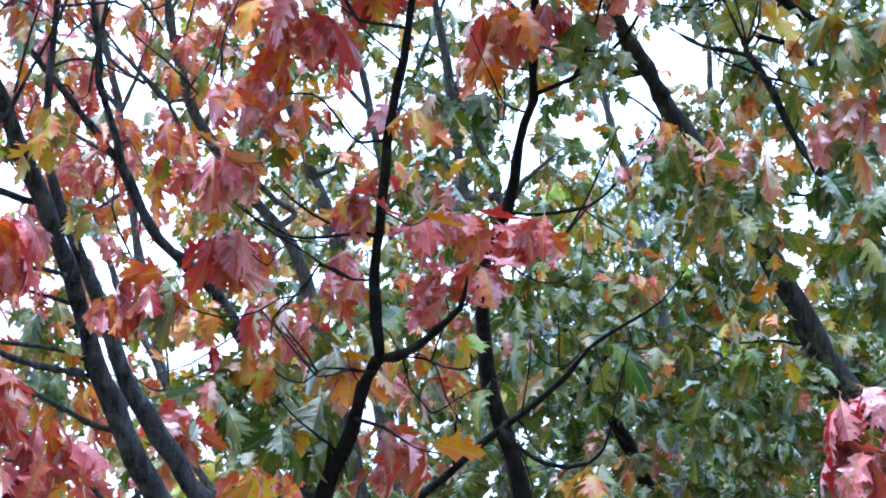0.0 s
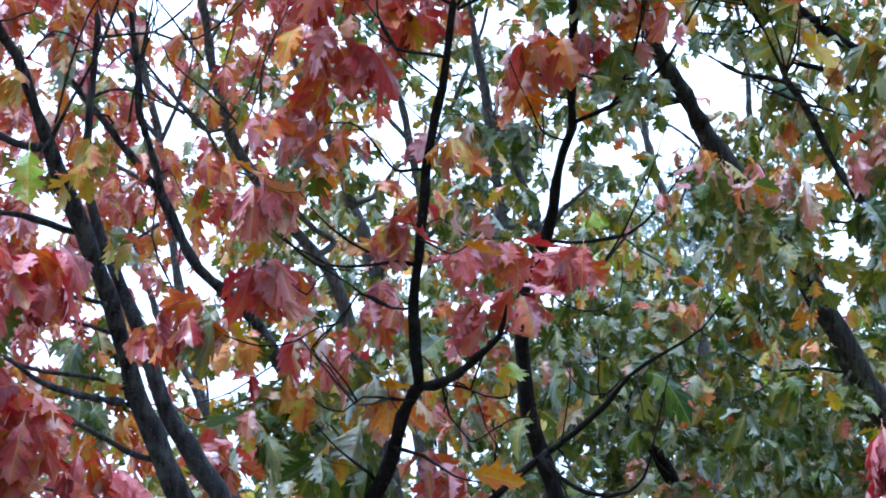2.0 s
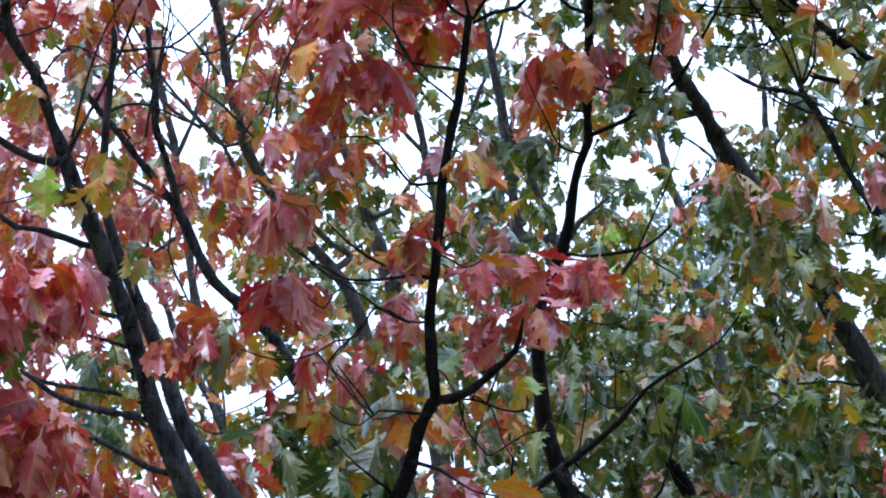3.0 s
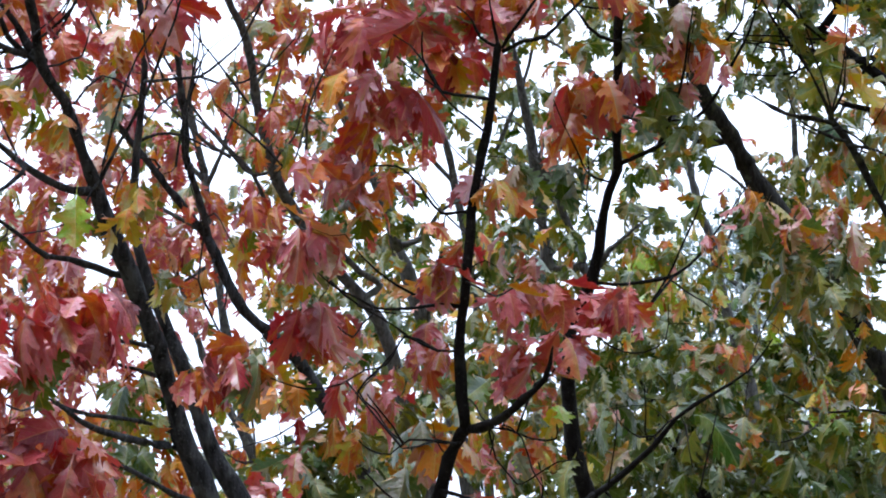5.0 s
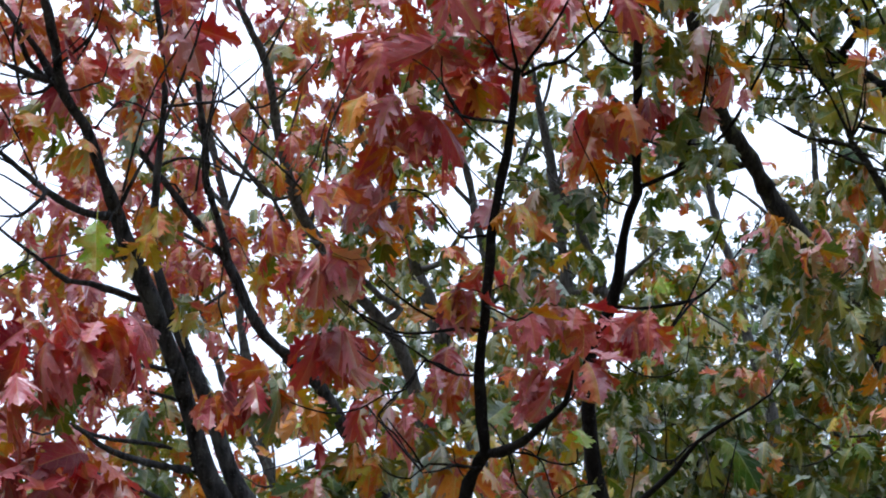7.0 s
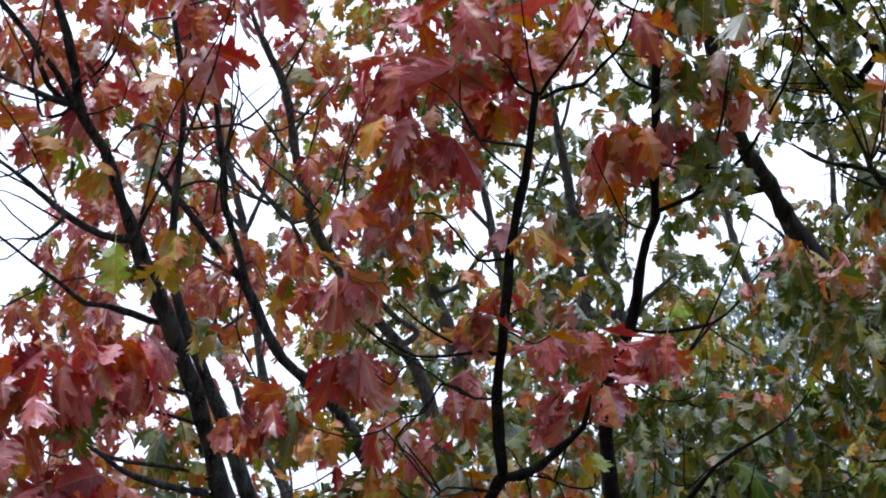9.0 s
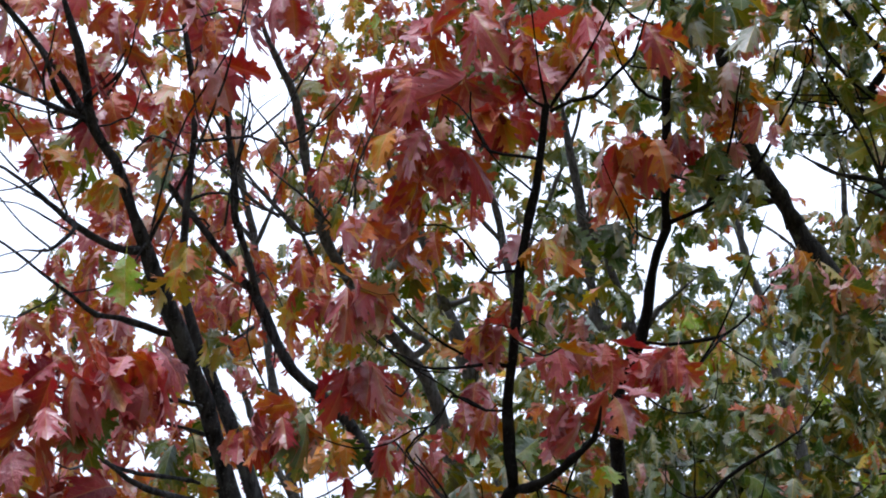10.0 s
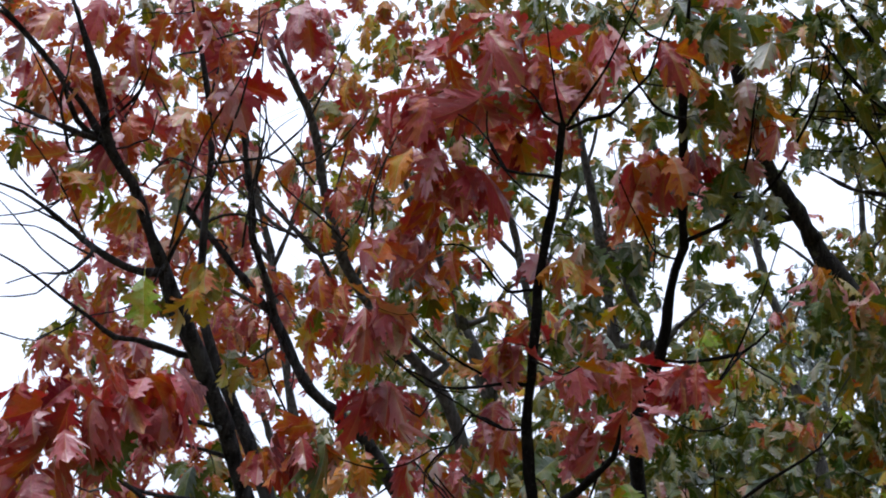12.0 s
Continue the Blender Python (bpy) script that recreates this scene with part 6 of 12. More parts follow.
slant_oak.leaves("yellow", 6, 0.08, (1.74, 8.04, 4.96))
slant_oak.leaves("yellow", 8, 0.07, (1.82, 7.22, 5.06))
slant_oak.leaves("yellow", 8, 0.08, (1.86, 7.53, 6.06))
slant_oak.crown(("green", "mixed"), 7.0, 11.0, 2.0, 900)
slant_oak.finish()

tall_oak = Tree("oak_tree", (6.05, 12.30, 0), "tall oak with dark slanting limbs and small green leaves", BARK_DARK, 0.14, 200)
tall_oak.limb("trunk", (6.05, 12.30, -0.10, 0.1022), (5.58, 12.00, 2.49, 0.0751), (4.32, 11.23, 4.99, 0.0601), (3.81, 10.91, 5.91, 0.0553), (3.35, 10.69, 6.35, 0.0507), (3.05, 10.51, 6.52, 0.0461))
tall_oak.limb("branch", (3.05, 10.51, 6.52, 0.0415), (2.82, 10.49, 6.69, 0.0363), (2.66, 10.48, 6.81, 0.0312), (2.50, 10.46, 6.93, 0.0260), (2.26, 10.41, 7.12, 0.0238))
tall_oak.limb("branch", (2.93, 10.50, 6.62, 0.0204), (2.82, 10.59, 6.49, 0.0185), (2.58, 10.50, 6.62, 0.0163), (2.34, 10.44, 6.67, 0.0141), (2.14, 10.30, 6.85, 0.0119), (1.96, 10.15, 7.03, 0.0073), (1.82, 9.99, 7.20, 0.0023))
tall_oak.limb("branch", (2.55, 10.46, 6.89, 0.0146), (2.59, 10.44, 6.93, 0.0132), (2.38, 10.38, 6.90, 0.0115), (2.17, 10.30, 6.93, 0.0098), (1.97, 10.23, 6.93, 0.0060), (1.76, 10.16, 6.92, 0.0019))
tall_oak.limb("branch", (2.54, 10.46, 6.90, 0.0116), (2.50, 10.50, 6.85, 0.0106), (2.26, 10.39, 7.05, 0.0092), (2.04, 10.27, 7.25, 0.0079), (1.84, 10.14, 7.44, 0.0049), (1.62, 10.03, 7.60, 0.0016))
tall_oak.limb("branch", (2.05, 10.28, 7.24, 0.0080), (2.06, 10.36, 7.29, 0.0093), (1.98, 10.39, 7.13, 0.0079), (1.87, 10.42, 6.96, 0.0049), (1.80, 10.47, 6.73, 0.0016))
tall_oak.limb("branch", (2.28, 10.40, 7.03, 0.0093), (2.27, 10.45, 7.05, 0.0093), (2.04, 10.42, 7.05, 0.0075), (1.84, 10.40, 7.02, 0.0043), (1.64, 10.31, 7.09, 0.0016))
tall_oak.limb("branch", (2.28, 10.41, 7.11, 0.0239), (2.37, 10.34, 7.21, 0.0251), (2.18, 10.19, 7.41, 0.0206), (2.01, 10.05, 7.58, 0.0121), (1.86, 9.90, 7.75, 0.0035))
tall_oak.limb("branch", (1.89, 10.18, 7.39, 0.0057), (1.89, 10.29, 7.47, 0.0079), (1.65, 10.24, 7.43, 0.0044), (1.38, 10.19, 7.39, 0.0016))
tall_oak.limb("branch", (1.89, 10.28, 7.46, 0.0077), (1.96, 10.32, 7.41, 0.0079), (1.75, 10.31, 7.35, 0.0066), (1.71, 10.32, 7.21, 0.0039), (1.77, 10.33, 7.02, 0.0016))
tall_oak.limb("branch", (2.27, 10.41, 7.12, 0.0087), (2.25, 10.43, 7.09, 0.0079), (2.13, 10.46, 6.87, 0.0044), (2.15, 10.46, 6.61, 0.0016))
tall_oak.limb("branch", (1.93, 10.30, 7.44, 0.0079), (1.94, 10.32, 7.28, 0.0066), (1.84, 10.33, 7.14, 0.0039), (1.80, 10.35, 6.98, 0.0016))
tall_oak.limb("branch", (2.19, 10.20, 7.40, 0.0087), (2.20, 10.25, 7.44, 0.0079), (2.05, 10.24, 7.42, 0.0069), (1.91, 10.19, 7.44, 0.0059), (1.77, 10.12, 7.51, 0.0037), (1.67, 10.06, 7.54, 0.0016))
tall_oak.limb("branch", (2.06, 10.42, 7.05, 0.0076), (2.06, 10.48, 7.08, 0.0079), (2.01, 10.32, 7.17, 0.0044), (2.02, 10.15, 7.26, 0.0016))
tall_oak.limb("branch", (2.15, 10.45, 6.90, 0.0050), (2.15, 10.54, 6.91, 0.0066), (2.04, 10.50, 6.81, 0.0039), (1.96, 10.39, 6.83, 0.0016))
tall_oak.limb("branch", (2.45, 10.33, 7.01, 0.0085), (2.21, 10.27, 6.98, 0.0071), (1.93, 10.21, 6.97, 0.0057), (1.70, 10.15, 6.96, 0.0044), (1.59, 10.07, 6.99, 0.0030))
tall_oak.limb("branch", (2.57, 10.37, 6.90, 0.0085), (2.34, 10.32, 6.87, 0.0071), (2.13, 10.24, 6.89, 0.0057), (1.89, 10.18, 6.88, 0.0044), (1.75, 10.11, 6.90, 0.0030))
tall_oak.limb("branch", (2.40, 10.37, 6.91, 0.0085), (2.17, 10.25, 7.05, 0.0071), (2.00, 10.13, 7.17, 0.0057), (1.89, 10.01, 7.32, 0.0044), (1.82, 9.89, 7.44, 0.0030))
tall_oak.limb("branch", (2.30, 10.49, 6.60, 0.0085), (2.24, 10.38, 6.71, 0.0071), (2.21, 10.27, 6.84, 0.0057), (2.12, 10.13, 7.02, 0.0044), (2.04, 10.00, 7.17, 0.0030))
tall_oak.limb("branch", (2.30, 10.49, 6.60, 0.0085), (2.34, 10.38, 6.71, 0.0071), (2.36, 10.27, 6.84, 0.0057), (2.36, 10.13, 7.02, 0.0044), (2.36, 10.00, 7.17, 0.0030))
tall_oak.limb("branch", (2.32, 10.50, 6.57, 0.0085), (2.11, 10.44, 6.56, 0.0067), (1.93, 10.36, 6.61, 0.0048), (1.80, 10.28, 6.63, 0.0030))
tall_oak.limb("branch", (2.81, 10.64, 6.22, 0.0085), (2.56, 10.53, 6.35, 0.0067), (2.36, 10.44, 6.42, 0.0048), (2.28, 10.33, 6.51, 0.0030))
tall_oak.limb("branch", (1.69, 10.34, 6.98, 0.0085), (1.78, 10.23, 7.08, 0.0067), (1.80, 10.12, 7.20, 0.0048), (1.83, 9.98, 7.38, 0.0030))
tall_oak.limb("branch", (2.41, 10.21, 7.29, 0.0085), (2.30, 10.09, 7.44, 0.0067), (2.13, 9.99, 7.53, 0.0048), (1.92, 9.91, 7.56, 0.0030))
tall_oak.limb("branch", (2.57, 10.29, 7.10, 0.0085), (2.43, 10.14, 7.32, 0.0067), (2.32, 10.00, 7.50, 0.0048), (2.25, 9.90, 7.59, 0.0030))
tall_oak.limb("branch", (2.23, 10.37, 6.89, 0.0085), (2.08, 10.34, 6.80, 0.0067), (1.90, 10.30, 6.76, 0.0048), (1.76, 10.24, 6.75, 0.0030))
tall_oak.leaves("green", 2, 0.10, (1.64, 10.08, 7.52), (1.61, 10.13, 7.44))
tall_oak.leaves("green", 3, 0.10, (1.86, 10.06, 7.47), (1.96, 10.08, 7.41), (2.17, 10.02, 7.44), (1.93, 10.41, 6.81), (2.05, 10.41, 6.77), (2.12, 10.45, 6.65), (2.21, 10.16, 7.19), (2.11, 10.00, 7.50))
tall_oak.leaves("green", 4, 0.10, (2.05, 10.09, 7.36), (1.93, 10.26, 7.10), (2.15, 10.26, 7.02))
tall_oak.leaves("green", 5, 0.10, (2.21, 10.48, 6.55))
tall_oak.leaves("olive", 2, 0.10, (1.70, 10.38, 6.94), (1.77, 10.11, 7.42), (1.99, 10.01, 7.53), (1.67, 10.20, 7.29))
tall_oak.leaves("olive", 3, 0.10, (1.80, 10.20, 7.25), (1.99, 10.30, 7.01), (2.09, 10.34, 6.88), (2.18, 10.36, 6.82), (2.21, 10.41, 6.70))
tall_oak.leaves("olive", 4, 0.10, (2.11, 10.14, 7.25))
tall_oak.leaves("green", 4, 0.10, (2.52, 10.27, 7.48))
tall_oak.leaves("green", 5, 0.11, (2.31, 10.85, 7.94))
tall_oak.leaves("green", 6, 0.11, (2.36, 11.29, 7.80), (2.08, 11.48, 7.57))
tall_oak.leaves("green", 7, 0.11, (1.83, 11.66, 7.80), (2.13, 11.13, 7.23))
tall_oak.leaves("green", 8, 0.10, (1.92, 10.40, 7.64))
tall_oak.leaves("mixed", 4, 0.11, (3.03, 11.21, 7.60))
tall_oak.leaves("mixed", 5, 0.11, (2.04, 11.15, 8.24), (2.96, 10.53, 7.80))
tall_oak.leaves("mixed", 6, 0.11, (2.43, 11.57, 7.31))
tall_oak.leaves("mixed", 7, 0.10, (1.52, 10.16, 7.71))
tall_oak.leaves("mixed", 8, 0.11, (2.94, 11.05, 8.21))
tall_oak.leaves("mixed", 9, 0.10, (1.95, 10.41, 7.38))
tall_oak.leaves("mixed", 9, 0.11, (1.46, 10.79, 7.82))
tall_oak.leaves("olive", 5, 0.11, (2.70, 11.56, 8.15), (2.71, 11.42, 7.07))
tall_oak.leaves("olive", 6, 0.11, (1.57, 11.29, 7.86), (2.43, 11.41, 7.61))
tall_oak.leaves("olive", 6, 0.12, (3.50, 11.47, 8.05))
tall_oak.leaves("olive", 7, 0.11, (1.85, 10.91, 7.56))
tall_oak.leaves("olive", 8, 0.11, (2.74, 11.01, 7.16))
tall_oak.leaves("olive", 9, 0.10, (2.74, 10.57, 7.31))
tall_oak.leaves("rust", 4, 0.11, (1.84, 11.05, 8.08))
tall_oak.leaves("rust", 7, 0.10, (1.61, 10.60, 7.74))
tall_oak.leaves("rust", 8, 0.11, (3.27, 10.75, 7.14))
tall_oak.leaves("rust", 8, 0.12, (3.38, 11.72, 7.93))
tall_oak.leaves("rust", 9, 0.10, (3.24, 10.54, 7.21))
tall_oak.leaves("yellow", 5, 0.11, (1.74, 10.96, 7.79))
tall_oak.leaves("yellow", 6, 0.11, (2.80, 10.99, 7.30))
tall_oak.leaves("yellow", 9, 0.11, (3.24, 11.62, 7.27))
tall_oak.leaves("green", 4, 0.07, (2.23, 10.14, 6.80), (2.62, 10.69, 7.45), (2.58, 11.12, 7.20), (2.41, 11.10, 6.59), (2.20, 10.97, 7.33), (2.17, 10.30, 7.08), (2.54, 10.40, 7.32), (2.64, 10.77, 7.45), (2.07, 9.91, 7.11), size=0.89)
tall_oak.leaves("olive", 4, 0.07, (2.59, 10.57, 7.48), (2.05, 10.04, 6.91), (2.35, 10.08, 6.71), (2.34, 10.46, 7.39), (2.25, 9.91, 7.10), size=0.89)
tall_oak.leaves("mixed", 4, 0.07, (2.40, 10.39, 7.33), (2.63, 11.12, 7.29), (2.70, 11.27, 7.60), (2.29, 11.45, 7.20), size=0.89)
tall_oak.leaves("green", 4, 0.07, (1.88, 10.64, 6.91), (1.96, 10.84, 7.33), (1.88, 10.29, 7.05), (1.90, 10.35, 6.75), size=0.89)
tall_oak.leaves("olive", 4, 0.07, (1.75, 10.08, 6.74), (2.09, 10.74, 7.32), (1.97, 10.17, 6.64), (1.91, 10.43, 7.16), size=0.89)
tall_oak.leaves("green", 4, 0.07, (2.55, 11.49, 6.51), (2.36, 10.85, 6.30), (2.51, 10.89, 6.37), (1.96, 10.39, 6.02), (2.62, 11.37, 6.50), (2.14, 10.93, 6.11), (2.57, 11.54, 6.73), (2.29, 11.90, 6.52), (2.19, 11.19, 6.47), (2.23, 10.29, 6.18), (2.40, 11.49, 6.46), size=0.89)
tall_oak.leaves("olive", 4, 0.07, (2.19, 11.60, 6.67), (2.46, 10.24, 5.98), (2.10, 10.73, 6.25), (2.63, 11.41, 6.74), (2.16, 10.94, 6.21), (2.22, 10.86, 6.12), (2.34, 11.74, 6.87), (2.25, 10.23, 6.21), (2.50, 10.41, 6.15), (2.22, 10.33, 5.97), (2.15, 10.53, 5.98), size=0.89)
tall_oak.leaves("green", 4, 0.07, (2.73, 11.12, 7.93), (2.39, 10.61, 7.99), (1.69, 10.34, 7.83), (2.30, 10.61, 7.54), (2.81, 10.52, 7.72), size=0.89)
tall_oak.leaves("olive", 4, 0.07, (2.15, 9.69, 7.48), (1.71, 10.09, 7.34), (2.27, 9.94, 7.47), (3.08, 11.15, 8.41), size=0.89)
tall_oak.leaves("green", 4, 0.07, (2.78, 10.42, 5.75), (2.90, 10.38, 6.03), (3.08, 10.82, 7.34), (3.20, 11.25, 6.38), (2.98, 10.86, 6.30), (2.71, 10.43, 7.11), (3.25, 11.28, 7.08), (3.39, 11.75, 6.15), (2.99, 10.29, 6.83), (3.35, 11.23, 6.99), (2.92, 10.37, 6.79), (3.02, 10.01, 6.96), (3.03, 10.52, 6.26), (3.26, 11.67, 6.13), (3.00, 10.50, 5.69), size=0.89)
tall_oak.leaves("olive", 4, 0.07, (2.94, 10.61, 6.41), (3.06, 10.87, 6.68), (2.76, 10.68, 5.90), (3.22, 10.80, 7.36), (2.74, 10.91, 7.15), (2.73, 10.16, 6.21), (2.70, 11.33, 6.03), (2.61, 10.39, 6.62), (2.90, 11.40, 7.52), (2.88, 10.71, 6.49), (2.94, 10.64, 7.00), (3.01, 10.26, 7.03), (2.61, 10.46, 6.78), (3.37, 11.79, 6.26), (2.89, 10.94, 7.06), size=0.89)
tall_oak.crown(("green", "olive"), 10.5, 15.0, 2.8, 1300)
tall_oak.finish()

slim_tree = Tree("slim_tree", (2.81, 16.15, 0), "slim grey-barked tree with pale green leaves", BARK_GREY, 0.14, 200)
slim_tree.limb("trunk", (2.81, 16.15, -0.10, 0.0941), (2.75, 15.95, 2.46, 0.0692), (2.61, 15.43, 4.92, 0.0554), (2.56, 15.22, 5.81, 0.0518), (2.50, 15.05, 6.41, 0.0482), (2.41, 14.97, 6.71, 0.0446), (2.31, 14.85, 7.10, 0.0410), (2.22, 14.71, 7.48, 0.0374), (2.13, 14.64, 7.69, 0.0338))
slim_tree.limb("branch", (2.13, 14.64, 7.69, 0.0338), (2.04, 14.51, 8.03, 0.0335), (1.94, 14.39, 8.32, 0.0282), (1.89, 14.26, 8.60, 0.0172), (1.84, 14.13, 8.88, 0.0053))
slim_tree.limb("branch", (2.27, 14.77, 7.31, 0.0176), (2.36, 14.38, 7.58, 0.0098), (2.38, 14.04, 7.73, 0.0026))
slim_tree.leaves("green", 6, 0.14, (2.59, 15.45, 7.22))
slim_tree.leaves("green", 6, 0.15, (2.73, 16.35, 7.93))
slim_tree.leaves("green", 7, 0.14, (1.88, 14.93, 9.17))
slim_tree.leaves("mixed", 4, 0.15, (-2.76, 17.47, 6.10))
slim_tree.leaves("olive", 6, 0.15, (2.42, 16.73, 7.10))
slim_tree.leaves("olive", 7, 0.15, (1.65, 15.23, 10.10))
slim_tree.leaves("olive", 9, 0.15, (2.84, 16.60, 6.93))
slim_tree.leaves("yellow", 5, 0.15, (2.05, 15.46, 8.99))
slim_tree.finish()

curved_oak = Tree("red_oak_tree", (0.66, 8.85, 0), "leaning red oak with curved dark trunk and rusty leaves", BARK_STEM, 0.12, 290)
curved_oak.limb("trunk", (0.66, 8.85, -0.10, 0.0617), (0.44, 8.62, 1.66, 0.0453), (-0.12, 8.02, 3.32, 0.0363), (-0.21, 7.92, 3.57, 0.0342), (-0.30, 7.82, 3.77, 0.0322), (-0.43, 7.71, 3.98, 0.0301), (-0.54, 7.61, 4.14, 0.0281), (-0.66, 7.53, 4.23, 0.0262))
curved_oak.limb("branch", (-0.65, 7.53, 4.23, 0.0254), (-0.75, 7.49, 4.31, 0.0233), (-0.84, 7.43, 4.46, 0.0213), (-0.90, 7.37, 4.58, 0.0192))
curved_oak.limb("branch", (-0.90, 7.37, 4.58, 0.0168), (-1.02, 7.30, 4.71, 0.0152), (-1.14, 7.22, 4.86, 0.0137), (-1.25, 7.15, 4.97, 0.0091), (-1.29, 7.12, 5.02, 0.0032))
curved_oak.limb("branch", (-0.89, 7.38, 4.56, 0.0159), (-0.91, 7.31, 4.65, 0.0149), (-0.95, 7.22, 4.77, 0.0140), (-0.96, 7.13, 4.89, 0.0131), (-0.98, 7.03, 5.04, 0.0122), (-0.99, 6.92, 5.18, 0.0113), (-1.02, 6.80, 5.34, 0.0078), (-1.05, 6.69, 5.47, 0.0028))
curved_oak.limb("branch", (-0.95, 7.19, 4.81, 0.0086), (-0.96, 7.17, 4.78, 0.0078), (-0.97, 7.06, 4.88, 0.0067), (-0.94, 6.95, 5.02, 0.0056), (-0.89, 6.82, 5.18, 0.0034), (-0.89, 6.71, 5.26, 0.0016))
curved_oak.limb("branch", (-1.18, 7.19, 4.90, 0.0071), (-1.08, 7.14, 4.92, 0.0061), (-0.98, 7.11, 4.90, 0.0052), (-0.85, 7.10, 4.83, 0.0032), (-0.73, 7.08, 4.79, 0.0016))
curved_oak.limb("branch", (-1.20, 7.17, 4.93, 0.0071), (-1.26, 7.06, 4.98, 0.0061), (-1.25, 6.97, 4.98, 0.0052), (-1.18, 6.91, 4.97, 0.0032), (-1.10, 6.84, 4.95, 0.0016))
curved_oak.limb("branch", (-0.86, 7.41, 4.50, 0.0079), (-0.94, 7.30, 4.38, 0.0064), (-1.01, 7.18, 4.28, 0.0036), (-1.05, 7.06, 4.21, 0.0016))
curved_oak.limb("branch", (-0.33, 7.79, 3.79, 0.0089), (-0.43, 7.62, 3.82, 0.0077), (-0.58, 7.48, 3.75, 0.0065), (-0.71, 7.34, 3.64, 0.0040), (-0.78, 7.17, 3.64, 0.0016))
curved_oak.limb("branch", (-0.43, 7.71, 3.98, 0.0049), (-0.42, 7.73, 4.00, 0.0045), (-0.51, 7.67, 3.92, 0.0040), (-0.61, 7.61, 3.83, 0.0035), (-0.74, 7.54, 3.76, 0.0023), (-0.84, 7.46, 3.70, 0.0016))
curved_oak.limb("branch", (-0.87, 7.39, 4.54, 0.0044), (-0.81, 7.39, 4.37, 0.0038), (-0.83, 7.38, 4.20, 0.0024), (-0.83, 7.34, 4.10, 0.0016))
curved_oak.limb("branch", (-0.93, 7.35, 4.62, 0.0044), (-0.86, 7.28, 4.64, 0.0038), (-0.81, 7.25, 4.55, 0.0024), (-0.76, 7.22, 4.45, 0.0016))
curved_oak.limb("branch", (-1.10, 7.25, 4.81, 0.0058), (-1.08, 7.24, 4.82, 0.0053), (-1.14, 7.16, 4.83, 0.0044), (-1.20, 7.11, 4.74, 0.0026), (-1.23, 7.09, 4.61, 0.0016))
curved_oak.limb("branch", (-0.98, 7.03, 5.03, 0.0058), (-0.99, 7.13, 5.10, 0.0053), (-1.07, 7.08, 5.02, 0.0044), (-1.11, 7.04, 4.92, 0.0026), (-1.15, 7.00, 4.85, 0.0016))
curved_oak.limb("branch", (-1.01, 7.11, 5.08, 0.0049), (-0.98, 7.17, 5.01, 0.0044), (-0.93, 7.04, 5.14, 0.0038), (-0.87, 6.94, 5.19, 0.0024), (-0.77, 6.86, 5.22, 0.0016))
curved_oak.spray((-1.392, 7.404, 4.002), 0.113, "pink", "rust", "blush", "red")
curved_oak.spray((-1.252, 7.120, 3.877), 0.100, "blush", "pink", "rust")
curved_oak.spray((-1.164, 7.095, 3.880), 0.108, "pale", "pink", "olive")
curved_oak.spray((-1.348, 7.390, 3.872), 0.103, "rust", "orange", "pink")
curved_oak.spray((-1.262, 7.478, 3.841), 0.113, "orange", "olive", "yellow")
curved_oak.spray((-1.138, 7.290, 3.863), 0.111, "pink", "blush", "rust")
curved_oak.spray((-1.090, 7.225, 3.944), 0.101, "olive", "yellow", "orange")
curved_oak.spray((-1.422, 7.358, 3.918), 0.103, "red", "rust")
curved_oak.spray((-1.022, 7.210, 3.695), 0.109, "olive", "green", "rust")
curved_oak.spray((-1.133, 7.290, 3.587), 0.119, "orange", "rust", "yellow")
curved_oak.spray((-1.002, 7.255, 3.599), 0.109, "orange", "rust", "rust")
curved_oak.spray((-1.067, 7.435, 3.581), 0.111, "rust", "orange", "red")
curved_oak.spray((-0.945, 7.182, 3.907), 0.101, "rust", "red", "blush")
curved_oak.spray((-0.887, 7.181, 3.818), 0.100, "rust", "pink")
curved_oak.spray((-0.899, 7.331, 3.955), 0.112, "red", "rust", "orange")
curved_oak.spray((-0.978, 7.385, 4.111), 0.085, "pale", "pink")
curved_oak.spray((-1.007, 6.991, 4.358), 0.091, "pink", "blush", "red")
curved_oak.spray((-0.965, 7.141, 4.441), 0.093, "red", "rust")
curved_oak.spray((-1.067, 7.012, 4.436), 0.092, "red", "rust", "orange")
curved_oak.spray((-1.049, 7.165, 4.545), 0.094, "rust", "red", "pink")
curved_oak.spray((-0.959, 7.030, 4.582), 0.093, "rust", "red")
curved_oak.spray((-0.878, 6.988, 4.334), 0.082, "blush", "pink", "olive")
curved_oak.spray((-1.532, 6.921, 4.444), 0.100, "red", "rust")
curved_oak.spray((-1.453, 6.831, 4.453), 0.099, "red", "rust", "pink")
curved_oak.spray((-1.447, 6.974, 4.605), 0.102, "rust", "red", "red")
curved_oak.spray((-1.482, 6.905, 4.668), 0.101, "red", "rust")
curved_oak.spray((-1.359, 6.809, 4.672), 0.109, "red", "pink", "rust")
curved_oak.spray((-1.544, 6.880, 4.704), 0.092, "red", "rust")
curved_oak.spray((-1.349, 7.009, 4.342), 0.110, "red", "rust", "red")
curved_oak.spray((-1.579, 7.200, 4.370), 0.113, "red", "rust")
curved_oak.spray((-1.420, 6.964, 4.257), 0.109, "rust", "red")
curved_oak.spray((-1.686, 7.292, 4.382), 0.114, "rust", "red", "red")
curved_oak.spray((-1.275, 6.949, 4.665), 0.111, "red", "rust")
curved_oak.spray((-0.570, 7.286, 3.964), 0.093, "rust", "olive")
